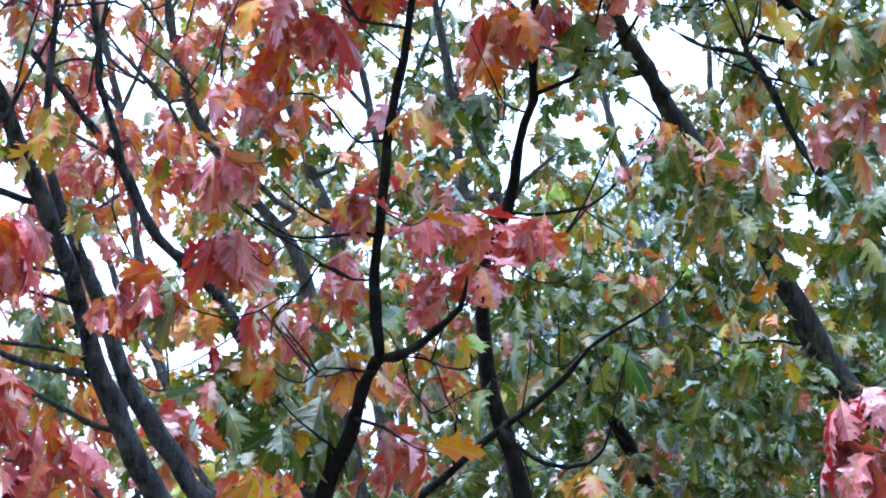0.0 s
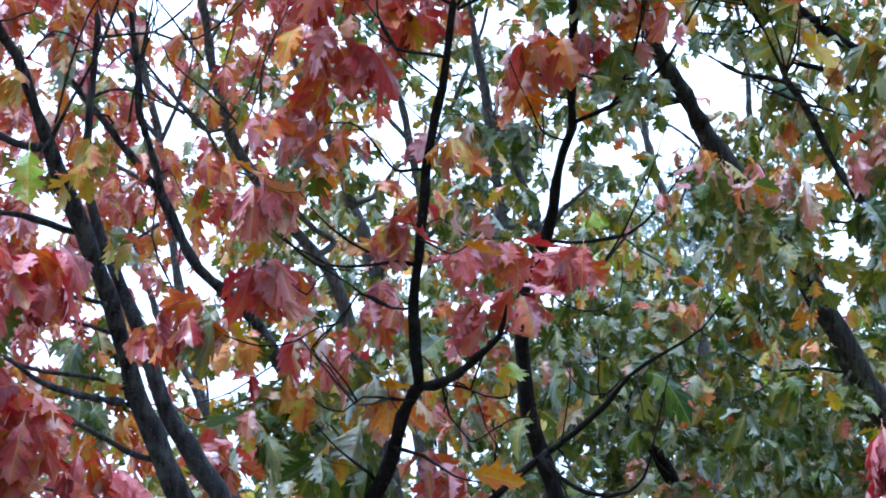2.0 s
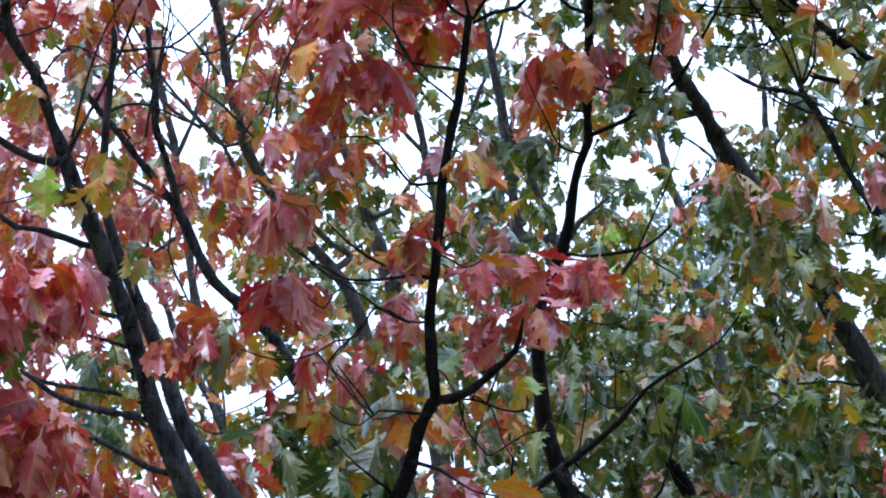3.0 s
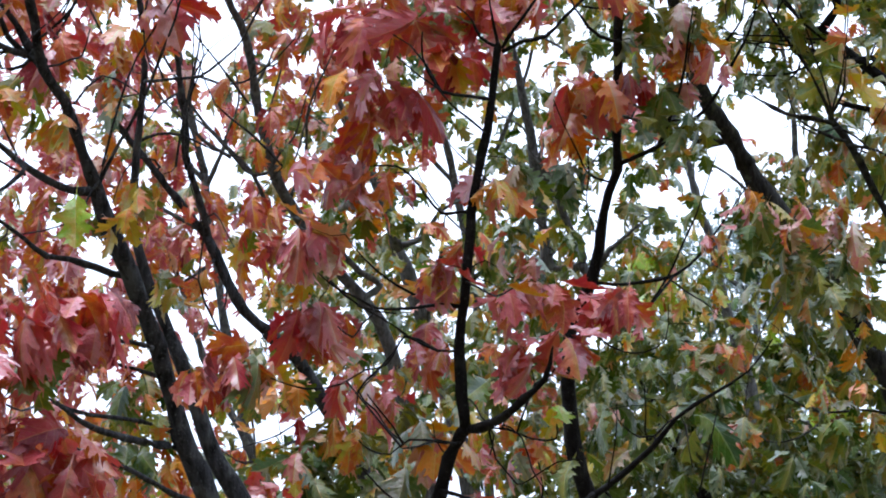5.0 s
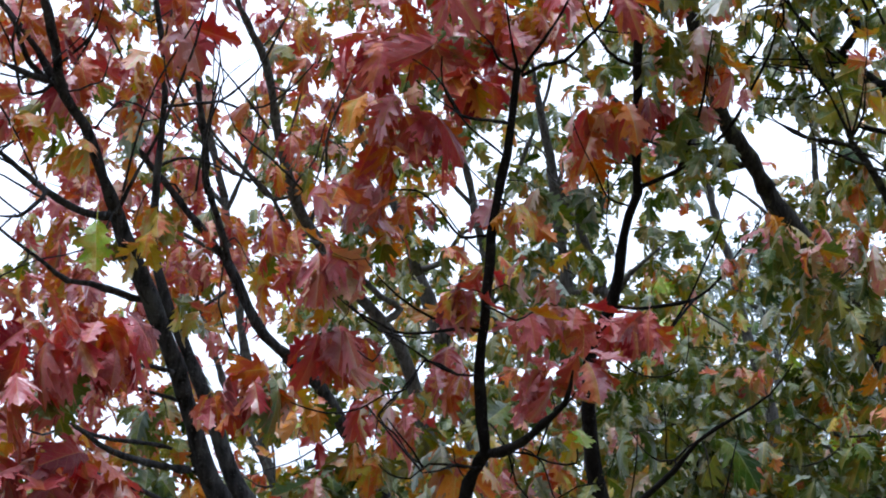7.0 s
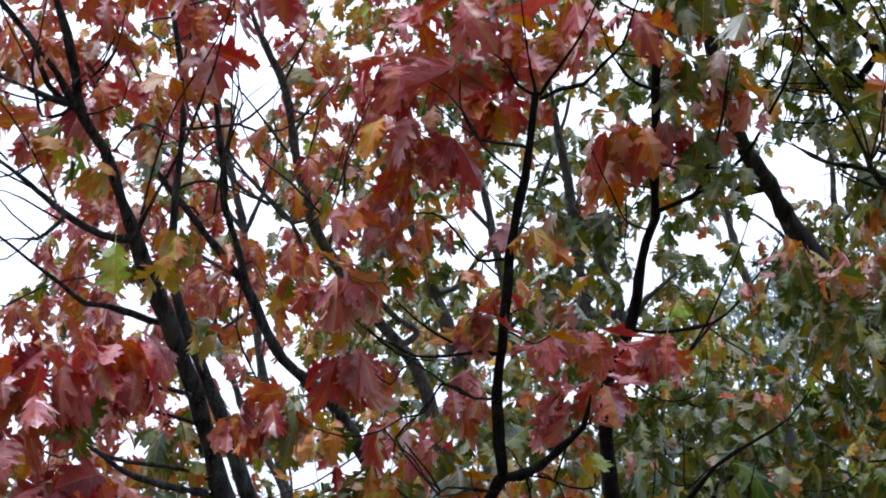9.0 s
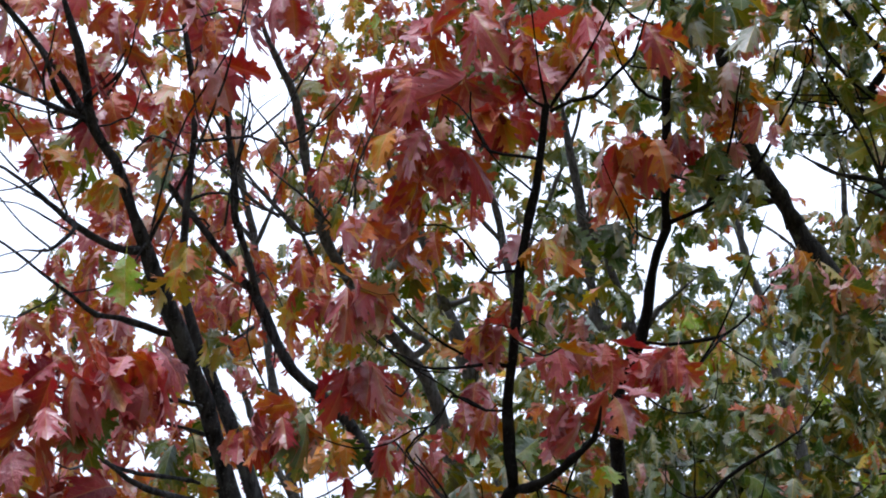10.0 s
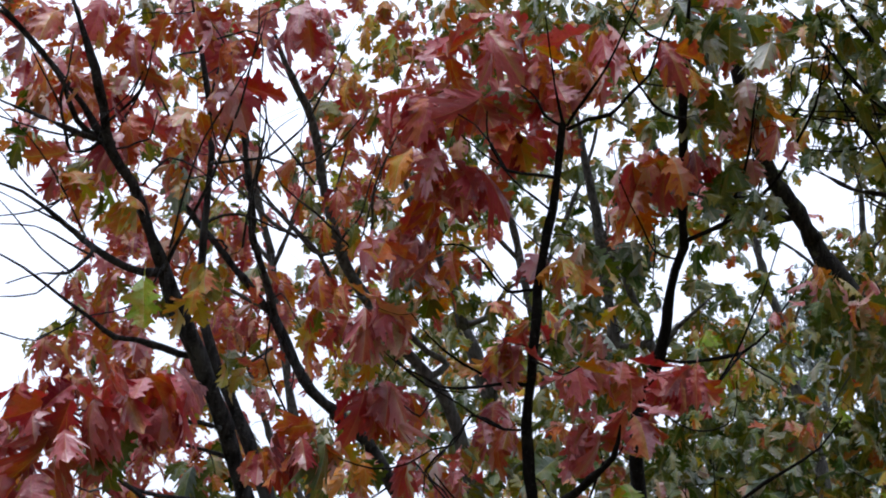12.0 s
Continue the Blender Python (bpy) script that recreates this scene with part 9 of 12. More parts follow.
grey_oak.leaves("mixed", 4, 0.07, (1.29, 12.14, 7.11), (1.65, 12.38, 7.19), (1.63, 12.39, 7.13), (1.62, 13.01, 7.29), (1.67, 11.62, 6.52), (1.28, 12.02, 6.59), (1.66, 12.96, 7.24), size=0.94)
grey_oak.leaves("olive", 4, 0.07, (2.03, 13.10, 6.26), (2.05, 13.35, 6.59), (1.43, 13.37, 6.62), (1.72, 13.13, 6.74), (1.46, 11.96, 5.84), (1.71, 13.20, 6.35), size=1.00)
grey_oak.leaves("yellow", 4, 0.07, (1.65, 13.06, 6.80), (1.90, 12.30, 6.48), (1.72, 13.48, 6.57), (1.38, 12.22, 6.42), (1.35, 12.69, 6.60), (1.88, 12.36, 6.46), size=1.00)
grey_oak.leaves("mixed", 4, 0.07, (1.54, 12.85, 6.46), (2.00, 13.49, 6.51), (1.40, 13.13, 6.83), (1.28, 13.09, 6.59), (1.36, 12.71, 6.29), (1.88, 12.25, 6.28), size=1.00)
grey_oak.leaves("olive", 4, 0.07, (0.34, 13.10, 6.88), (0.89, 11.74, 6.24), (-0.29, 11.95, 6.26), (0.56, 13.25, 6.85), size=1.00)
grey_oak.leaves("yellow", 4, 0.07, (0.56, 13.28, 7.00), (-0.06, 12.55, 6.72), (0.09, 11.99, 6.40), (0.43, 12.90, 6.88), size=1.00)
grey_oak.leaves("mixed", 4, 0.07, (0.38, 12.73, 6.68), (0.09, 12.16, 6.13), (0.52, 12.45, 6.19), (-0.04, 11.70, 6.38), size=1.00)
grey_oak.leaves("green", 4, 0.07, (0.65, 12.06, 7.10), (0.56, 13.02, 7.54), (0.69, 12.49, 7.51), (0.76, 12.92, 7.94), (0.64, 12.66, 7.49), size=0.94)
grey_oak.leaves("olive", 4, 0.07, (0.36, 11.60, 6.89), (-0.11, 12.28, 7.28), (0.72, 12.24, 7.41), (0.14, 11.90, 7.18), size=0.94)
grey_oak.leaves("olive", 4, 0.07, (0.76, 12.53, 8.16), (0.98, 11.53, 7.57), (1.07, 12.80, 8.23), (0.72, 11.44, 7.89), (1.08, 11.38, 7.77), (1.32, 11.64, 7.93), size=1.00)
grey_oak.leaves("green", 4, 0.07, (1.24, 11.41, 8.23), (1.28, 12.22, 8.09), (1.48, 11.52, 7.54), (1.18, 11.49, 8.12), (1.29, 11.54, 7.63), (1.28, 11.92, 7.95), size=1.00)
grey_oak.leaves("yellow", 4, 0.07, (1.13, 12.45, 9.01), (1.03, 11.62, 8.57), (0.62, 11.04, 7.95), (1.64, 12.38, 8.84), (1.08, 11.90, 8.07), (1.19, 11.90, 8.08), size=1.00)
grey_oak.leaves("green", 4, 0.07, (0.10, 11.94, 7.33), (-0.05, 12.67, 7.50), (0.27, 12.61, 7.36), size=0.94)
grey_oak.leaves("olive", 4, 0.07, (0.01, 11.93, 7.18), (0.05, 12.05, 7.25), (-0.14, 12.18, 7.16), size=0.94)
grey_oak.crown(("olive", "yellow", "green"), 11.0, 15.0, 2.6, 1300)
grey_oak.finish()

bare_twigs = Tree("bare_sapling", (-1.29, 7.05, 0), "nearly bare sapling with long arching dark twigs", BARK_DARK, 0.14, 100)
bare_twigs.limb("trunk", (-1.29, 7.05, -0.10, 0.0268), (-0.92, 6.82, 1.37, 0.0197), (0.05, 6.19, 2.75, 0.0157), (0.19, 6.11, 2.92, 0.0135), (0.31, 6.03, 3.01, 0.0130))
bare_twigs.limb("branch", (0.31, 6.03, 3.01, 0.0123), (0.48, 5.94, 3.14, 0.0110), (0.58, 5.87, 3.20, 0.0096), (0.66, 5.80, 3.26, 0.0083), (0.73, 5.73, 3.33, 0.0070), (0.83, 5.65, 3.38, 0.0058), (0.93, 5.58, 3.43, 0.0034), (0.99, 5.50, 3.50, 0.0016))
bare_twigs.limb("branch", (0.49, 5.93, 3.15, 0.0096), (0.47, 5.89, 3.12, 0.0087), (0.53, 5.87, 3.05, 0.0077), (0.60, 5.84, 3.00, 0.0067), (0.72, 5.79, 2.99, 0.0056), (0.76, 5.74, 3.02, 0.0046), (0.79, 5.67, 3.14, 0.0027), (0.83, 5.58, 3.31, 0.0016))
bare_twigs.limb("branch", (0.67, 5.79, 3.27, 0.0044), (0.67, 5.82, 3.30, 0.0040), (0.62, 5.76, 3.28, 0.0033), (0.56, 5.69, 3.30, 0.0020), (0.53, 5.62, 3.32, 0.0016))
bare_twigs.limb("branch", (0.51, 5.92, 3.16, 0.0045), (0.53, 5.97, 3.17, 0.0041), (0.56, 5.80, 3.04, 0.0022), (0.60, 5.61, 2.95, 0.0016))
bare_twigs.limb("branch", (0.33, 6.02, 3.03, 0.0048), (0.33, 5.89, 3.15, 0.0038), (0.31, 5.77, 3.23, 0.0022), (0.26, 5.65, 3.26, 0.0016))
bare_twigs.limb("branch", (0.54, 5.90, 3.18, 0.0037), (0.53, 5.88, 3.15, 0.0034), (0.54, 5.82, 3.22, 0.0029), (0.55, 5.76, 3.30, 0.0020), (0.55, 5.71, 3.37, 0.0016))
bare_twigs.limb("branch", (0.66, 5.81, 3.29, 0.0037), (0.65, 5.83, 3.29, 0.0034), (0.64, 5.75, 3.36, 0.0020), (0.63, 5.68, 3.42, 0.0016))
bare_twigs.limb("branch", (0.67, 5.82, 3.30, 0.0038), (0.76, 5.89, 3.39, 0.0034), (0.77, 5.81, 3.28, 0.0020), (0.77, 5.74, 3.18, 0.0016))
bare_twigs.limb("branch", (0.50, 5.88, 3.08, 0.0036), (0.48, 5.79, 3.09, 0.0033), (0.55, 5.78, 2.92, 0.0020), (0.52, 5.75, 2.80, 0.0016))
bare_twigs.leaves("green", 2, 0.05, (0.82, 5.99, 3.36), (0.56, 6.01, 3.41))
bare_twigs.leaves("olive", 2, 0.05, (0.38, 6.11, 3.10), (0.47, 6.06, 3.27))
bare_twigs.leaves("olive", 3, 0.05, (0.61, 6.04, 3.27))
bare_twigs.finish()

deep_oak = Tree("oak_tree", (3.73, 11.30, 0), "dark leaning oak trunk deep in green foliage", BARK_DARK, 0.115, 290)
deep_oak.limb("trunk", (3.73, 11.30, -0.10, 0.0865), (3.28, 11.25, 1.83, 0.0636), (2.06, 11.13, 3.65, 0.0509), (1.75, 11.09, 4.07, 0.0472), (1.61, 11.05, 4.35, 0.0435), (1.44, 10.99, 4.67, 0.0398))
deep_oak.limb("branch", (1.44, 10.99, 4.67, 0.0398), (1.31, 10.94, 4.89, 0.0332), (1.20, 10.88, 5.14, 0.0199), (1.09, 10.78, 5.45, 0.0060))
deep_oak.limb("branch", (1.63, 11.05, 4.32, 0.0178), (1.52, 10.90, 4.38, 0.0094), (1.47, 10.74, 4.43, 0.0022))
deep_oak.leaves("green", 4, 0.11, (1.47, 10.32, 5.11))
deep_oak.leaves("green", 5, 0.11, (1.71, 10.27, 5.16), (1.88, 10.26, 5.09), (1.58, 10.34, 4.99), (1.76, 10.34, 4.92), (1.94, 10.31, 4.91), (1.67, 10.39, 4.81), (1.28, 10.34, 5.12), (1.22, 10.41, 4.94), (2.00, 10.22, 5.14))
deep_oak.leaves("green", 6, 0.11, (1.53, 10.27, 5.22), (1.43, 10.40, 4.88))
deep_oak.leaves("lime", 1, 0.07, (1.81, 10.14, 5.17), (1.12, 10.25, 5.15), size=1.10)
deep_oak.leaves("lime", 2, 0.07, (1.27, 10.15, 5.37), (1.54, 10.11, 5.36), size=1.10)
deep_oak.leaves("olive", 4, 0.11, (1.28, 10.30, 5.23), (0.98, 10.47, 4.83), (1.53, 10.23, 5.34))
deep_oak.leaves("olive", 5, 0.11, (1.38, 10.27, 5.29), (1.62, 10.30, 5.10), (1.85, 10.31, 4.95), (1.13, 10.40, 5.01))
deep_oak.leaves("pale", 2, 0.09, (1.65, 10.06, 5.18))
deep_oak.leaves("green", 3, 0.09, (1.32, 10.26, 4.71), (1.20, 10.27, 4.71), (1.85, 10.16, 4.77), (1.52, 10.28, 4.53), (2.08, 10.09, 4.84), (1.73, 10.26, 4.49))
deep_oak.leaves("pale", 4, 0.09, (1.02, 10.24, 4.89))
deep_oak.leaves("rust", 2, 0.07, (1.56, 10.14, 4.98), (2.13, 10.14, 4.64), (2.22, 10.08, 4.78), (1.52, 10.28, 4.55))
deep_oak.leaves("rust", 3, 0.07, (1.48, 10.14, 5.02), (1.58, 10.25, 4.61))
deep_oak.leaves("yellow", 2, 0.08, (1.41, 10.16, 4.99), (2.08, 10.13, 4.73), (1.38, 10.06, 5.28))
deep_oak.leaves("yellow", 3, 0.08, (1.61, 10.23, 4.67), (2.25, 10.14, 4.55), (1.67, 10.25, 4.58), (1.91, 9.98, 5.25))
deep_oak.leaves("blush", 8, 0.09, (1.29, 10.09, 4.11), (1.47, 10.14, 3.97), (1.65, 10.19, 3.78))
deep_oak.leaves("blush", 9, 0.10, (1.73, 10.82, 4.29), (1.32, 11.89, 4.36))
deep_oak.leaves("blush", 10, 0.10, (0.66, 11.41, 4.37))
deep_oak.leaves("blush", 12, 0.10, (2.61, 11.58, 4.27))
deep_oak.leaves("blush", 18, 0.09, (1.31, 9.88, 3.70))
deep_oak.leaves("blush", 21, 0.10, (1.83, 11.64, 4.48))
deep_oak.leaves("green", 5, 0.09, (0.94, 9.79, 4.84))
deep_oak.leaves("green", 6, 0.09, (0.79, 10.63, 4.44), (0.36, 10.89, 3.91))
deep_oak.leaves("green", 6, 0.10, (1.32, 10.69, 4.81), (0.72, 11.88, 4.29))
deep_oak.leaves("green", 7, 0.09, (1.09, 9.90, 4.92))
deep_oak.leaves("green", 7, 0.10, (0.97, 11.84, 4.95), (1.94, 11.61, 4.73), (2.14, 11.54, 4.48), (1.99, 11.17, 4.10), (2.67, 11.63, 4.08))
deep_oak.leaves("green", 7, 0.11, (2.36, 11.95, 4.49))
deep_oak.leaves("green", 8, 0.09, (1.34, 9.88, 4.78), (0.49, 10.09, 3.87))
deep_oak.leaves("green", 8, 0.10, (1.01, 10.82, 5.00), (1.64, 11.20, 4.39), (2.16, 11.46, 4.27), (1.56, 11.22, 4.07))
deep_oak.leaves("green", 9, 0.09, (1.37, 10.20, 4.62), (-0.37, 9.80, 4.32), (-0.56, 10.78, 4.12))
deep_oak.leaves("green", 9, 0.10, (1.06, 11.34, 4.45), (1.37, 11.73, 4.50), (-0.19, 12.07, 4.27))
deep_oak.leaves("green", 10, 0.09, (0.73, 9.88, 5.53), (0.99, 10.29, 4.10), (-0.34, 10.68, 4.02), (0.78, 10.41, 3.90))
deep_oak.leaves("green", 10, 0.10, (1.96, 11.88, 4.39), (2.38, 11.84, 4.19), (2.53, 10.65, 3.96))
deep_oak.leaves("green", 11, 0.09, (1.30, 9.61, 4.65), (1.04, 10.11, 4.58), (0.68, 10.21, 4.17), (0.39, 10.13, 3.98))
deep_oak.leaves("green", 11, 0.10, (1.45, 10.60, 5.17), (0.71, 11.40, 5.37), (2.05, 10.90, 4.05))
deep_oak.leaves("green", 12, 0.09, (0.81, 9.92, 4.72), (-0.38, 9.87, 4.35))
deep_oak.leaves("green", 12, 0.10, (0.62, 11.50, 4.68))
deep_oak.leaves("green", 12, 0.11, (1.45, 11.96, 5.00))
deep_oak.leaves("green", 13, 0.09, (0.80, 9.76, 4.20))
deep_oak.leaves("green", 13, 0.10, (1.40, 11.03, 4.41))
deep_oak.leaves("green", 14, 0.09, (1.07, 10.36, 4.40))
deep_oak.leaves("green", 16, 0.09, (0.56, 9.70, 5.29), (2.07, 10.14, 3.81))
deep_oak.leaves("green", 16, 0.10, (0.55, 11.61, 4.32), (0.96, 11.47, 4.02))
deep_oak.leaves("green", 17, 0.08, (0.70, 9.68, 3.97))
deep_oak.leaves("green", 17, 0.09, (1.50, 9.85, 3.74))
deep_oak.leaves("green", 17, 0.10, (0.71, 11.09, 5.49), (1.31, 10.93, 4.63), (0.74, 11.48, 4.42))
deep_oak.leaves("green", 18, 0.09, (1.62, 10.69, 4.51))
deep_oak.leaves("green", 19, 0.09, (1.65, 10.17, 3.81))
deep_oak.leaves("green", 19, 0.10, (1.57, 11.08, 4.71))
deep_oak.leaves("green", 20, 0.09, (1.45, 10.13, 4.77), (0.91, 9.73, 3.92))
deep_oak.leaves("green", 20, 0.10, (1.30, 11.72, 5.31), (0.64, 11.72, 4.93), (1.95, 10.92, 4.17))
deep_oak.leaves("green", 21, 0.09, (1.00, 10.54, 4.85), (-0.26, 10.40, 3.98))
deep_oak.leaves("green", 22, 0.09, (-0.39, 10.02, 3.85))
deep_oak.leaves("green", 22, 0.10, (0.59, 11.24, 4.07))
deep_oak.leaves("lime", 6, 0.09, (0.89, 9.49, 5.01))
deep_oak.leaves("lime", 7, 0.10, (1.40, 11.49, 5.49))
deep_oak.leaves("lime", 8, 0.09, (1.29, 10.41, 5.42))
deep_oak.leaves("lime", 10, 0.09, (1.21, 9.81, 5.28))
deep_oak.leaves("lime", 16, 0.09, (1.97, 9.72, 4.60))
deep_oak.leaves("mixed", 4, 0.09, (1.20, 9.94, 5.36))
deep_oak.leaves("mixed", 4, 0.10, (2.25, 11.25, 5.11))
deep_oak.leaves("mixed", 6, 0.10, (1.88, 11.20, 4.27))
deep_oak.leaves("mixed", 6, 0.11, (-0.42, 12.14, 4.61))
deep_oak.leaves("mixed", 7, 0.09, (0.69, 10.17, 4.72), (0.51, 10.65, 4.53))
deep_oak.leaves("mixed", 8, 0.10, (1.31, 11.27, 4.13))
deep_oak.leaves("mixed", 9, 0.10, (0.89, 11.73, 4.47), (1.75, 11.25, 4.17))
deep_oak.leaves("mixed", 10, 0.09, (0.64, 9.89, 4.55))
deep_oak.leaves("mixed", 10, 0.10, (0.51, 10.75, 4.71), (0.73, 11.07, 4.69))
deep_oak.leaves("mixed", 11, 0.09, (-0.55, 10.77, 3.99))
deep_oak.leaves("mixed", 11, 0.10, (1.10, 10.99, 4.41))
deep_oak.leaves("mixed", 12, 0.10, (1.23, 10.94, 4.21))
deep_oak.leaves("mixed", 13, 0.09, (0.60, 10.61, 4.90))
deep_oak.leaves("mixed", 19, 0.10, (1.07, 11.35, 5.26))
deep_oak.leaves("mixed", 22, 0.09, (0.68, 10.14, 5.01))
deep_oak.leaves("olive", 4, 0.09, (1.90, 9.35, 4.70))
deep_oak.leaves("olive", 5, 0.10, (3.21, 10.77, 6.61))
deep_oak.leaves("olive", 6, 0.10, (0.46, 11.91, 4.65))
deep_oak.leaves("olive", 7, 0.10, (1.70, 10.98, 4.77))
deep_oak.leaves("olive", 8, 0.11, (1.37, 11.96, 5.13))
deep_oak.leaves("olive", 10, 0.09, (2.07, 10.26, 5.02))
deep_oak.leaves("olive", 11, 0.10, (0.72, 11.16, 6.16))
deep_oak.leaves("olive", 12, 0.09, (1.05, 10.02, 5.30), (-0.46, 10.51, 4.16), (1.09, 10.00, 3.82))
deep_oak.leaves("olive", 13, 0.10, (0.72, 10.75, 5.58))
deep_oak.leaves("olive", 14, 0.10, (1.29, 10.60, 5.35))
deep_oak.leaves("olive", 15, 0.10, (-0.72, 11.90, 4.38))
deep_oak.leaves("olive", 17, 0.10, (1.06, 11.77, 4.98))
deep_oak.leaves("olive", 19, 0.09, (1.42, 10.08, 4.99))
deep_oak.leaves("olive", 20, 0.10, (1.73, 11.31, 4.85))
deep_oak.leaves("olive", 21, 0.10, (0.60, 10.82, 4.77))
deep_oak.leaves("green", 5, 0.10, (0.72, 10.71, 5.23), (0.88, 11.20, 4.49))
deep_oak.leaves("pale", 6, 0.10, (2.89, 10.21, 6.83), (0.70, 11.15, 5.84))
deep_oak.leaves("green", 7, 0.10, (-0.60, 11.67, 4.08))
deep_oak.leaves("pale", 8, 0.09, (1.12, 10.64, 4.50))
deep_oak.leaves("pale", 8, 0.11, (3.17, 11.08, 6.56))
deep_oak.leaves("green", 9, 0.09, (1.26, 10.23, 4.43))
deep_oak.leaves("green", 9, 0.10, (1.53, 11.52, 4.78))
deep_oak.leaves("pale", 10, 0.09, (0.54, 9.48, 4.99), (0.85, 9.69, 4.55))
deep_oak.leaves("green", 11, 0.09, (0.53, 10.49, 4.28))
deep_oak.leaves("pale", 12, 0.09, (2.76, 9.84, 5.68))
deep_oak.leaves("pale", 16, 0.10, (1.40, 11.11, 5.21))
deep_oak.leaves("pale", 18, 0.10, (0.89, 11.19, 4.91))
deep_oak.leaves("green", 19, 0.09, (-1.08, 10.75, 4.37))
deep_oak.leaves("pale", 20, 0.10, (0.88, 11.41, 4.51))
deep_oak.leaves("pale", 22, 0.09, (1.06, 9.92, 5.10))
deep_oak.leaves("green", 6, 0.09, (-1.01, 10.32, 4.25))
deep_oak.leaves("green", 8, 0.09, (1.33, 9.53, 4.56))
deep_oak.leaves("green", 9, 0.09, (1.03, 9.52, 4.90), (1.46, 10.12, 4.34), (-0.23, 10.34, 4.00), (2.13, 10.22, 3.92))
deep_oak.leaves("green", 9, 0.10, (1.12, 12.04, 4.15))
deep_oak.leaves("green", 10, 0.10, (-0.38, 11.14, 4.02))
deep_oak.leaves("green", 11, 0.10, (0.53, 11.27, 4.66))
deep_oak.leaves("green", 12, 0.10, (2.37, 11.78, 4.52))
deep_oak.leaves("green", 13, 0.09, (1.58, 10.74, 4.15))
deep_oak.leaves("green", 15, 0.10, (0.71, 11.03, 4.43))
deep_oak.leaves("green", 16, 0.10, (0.47, 10.42, 5.85))
deep_oak.leaves("green", 18, 0.09, (1.38, 10.08, 4.52))
deep_oak.leaves("green", 18, 0.10, (1.29, 11.03, 4.47), (1.12, 11.63, 4.09))
deep_oak.leaves("green", 20, 0.09, (0.59, 9.85, 3.83))
deep_oak.leaves("green", 21, 0.08, (0.29, 9.74, 3.72))
deep_oak.leaves("green", 4, 0.07, (0.99, 9.63, 4.94), (0.92, 10.78, 4.72), (1.59, 11.15, 5.17), (1.80, 10.08, 4.50), (0.87, 10.02, 4.90), (1.24, 10.50, 4.47), (1.38, 9.80, 4.69), (1.53, 9.67, 4.72), (1.99, 10.28, 4.84), (1.76, 10.85, 4.73), (2.24, 9.86, 5.06), (1.00, 10.26, 4.87), (1.72, 11.35, 4.93), (2.33, 10.31, 4.90), (1.00, 10.35, 4.98), (1.42, 11.30, 5.12), (1.68, 10.01, 4.65), (0.97, 11.21, 4.82), (1.96, 11.33, 5.02), (1.95, 10.74, 4.85), (0.94, 9.59, 4.87), (2.20, 10.70, 4.48), (1.41, 10.36, 4.39), (1.04, 10.89, 5.39), (1.15, 10.13, 4.85), (2.15, 10.05, 5.14), (0.96, 9.96, 4.96), (1.74, 10.95, 5.43), size=0.82)
deep_oak.leaves("green", 4, 0.07, (2.33, 11.04, 5.39), (1.24, 10.66, 4.88), (0.91, 10.56, 4.83), (1.89, 10.77, 5.30), (2.48, 10.75, 5.24), (0.88, 10.09, 4.62), (1.56, 9.75, 4.43), (0.91, 10.38, 5.04), (1.56, 9.77, 4.77), (1.18, 9.57, 4.95), (1.30, 11.29, 4.85), (0.91, 11.29, 4.98), size=0.82)
deep_oak.leaves("olive", 4, 0.07, (1.01, 11.54, 4.73), (1.86, 9.76, 4.66), (1.08, 9.66, 4.92), (1.51, 9.89, 4.95), (2.30, 10.34, 4.60), (1.42, 10.33, 4.67), (2.57, 11.32, 4.76), (1.41, 10.25, 4.76), (1.28, 9.77, 4.87), (2.17, 10.11, 4.36), (2.10, 10.87, 4.80), (2.19, 11.19, 4.71), (1.73, 9.73, 4.49), (1.54, 10.36, 4.66), (1.98, 10.94, 4.94), (0.89, 9.64, 4.96), (1.84, 10.93, 4.75), (1.96, 9.89, 5.07), (2.26, 10.86, 5.13), (2.14, 10.82, 5.30), size=0.82)
deep_oak.leaves("green", 4, 0.07, (2.55, 10.99, 4.53), (2.34, 11.28, 4.59), (2.16, 10.71, 4.55), (2.85, 10.74, 4.37), (1.13, 10.59, 3.96), (1.78, 11.25, 4.59), (1.89, 10.18, 4.09), (2.23, 9.89, 4.18), (2.55, 10.96, 4.37), (1.56, 11.39, 4.61), (1.13, 11.65, 4.33), (1.52, 10.18, 4.07), (2.35, 10.70, 4.16), (2.21, 11.19, 4.13), (2.63, 11.25, 4.36), (2.51, 10.72, 4.27), (1.86, 11.05, 4.60), (2.14, 10.20, 4.06), (1.28, 10.79, 4.42), (0.94, 10.30, 3.91), size=1.02)
deep_oak.leaves("olive", 4, 0.07, (2.68, 10.64, 4.49), (3.06, 11.66, 4.27), (2.15, 10.76, 4.30), (3.03, 11.22, 4.63), (2.46, 10.76, 4.12), (2.69, 10.05, 3.99), (1.97, 11.12, 4.09), (1.43, 11.21, 4.30), (2.88, 11.36, 4.29), (1.23, 10.37, 4.02), size=1.02)
deep_oak.leaves("olive", 4, 0.07, (0.03, 10.26, 4.14), (0.54, 11.62, 4.21), (-0.32, 10.45, 4.51), (-0.41, 11.74, 4.22), (0.65, 10.46, 3.99), (-0.22, 10.73, 4.11), (0.76, 10.68, 4.30), size=1.07)
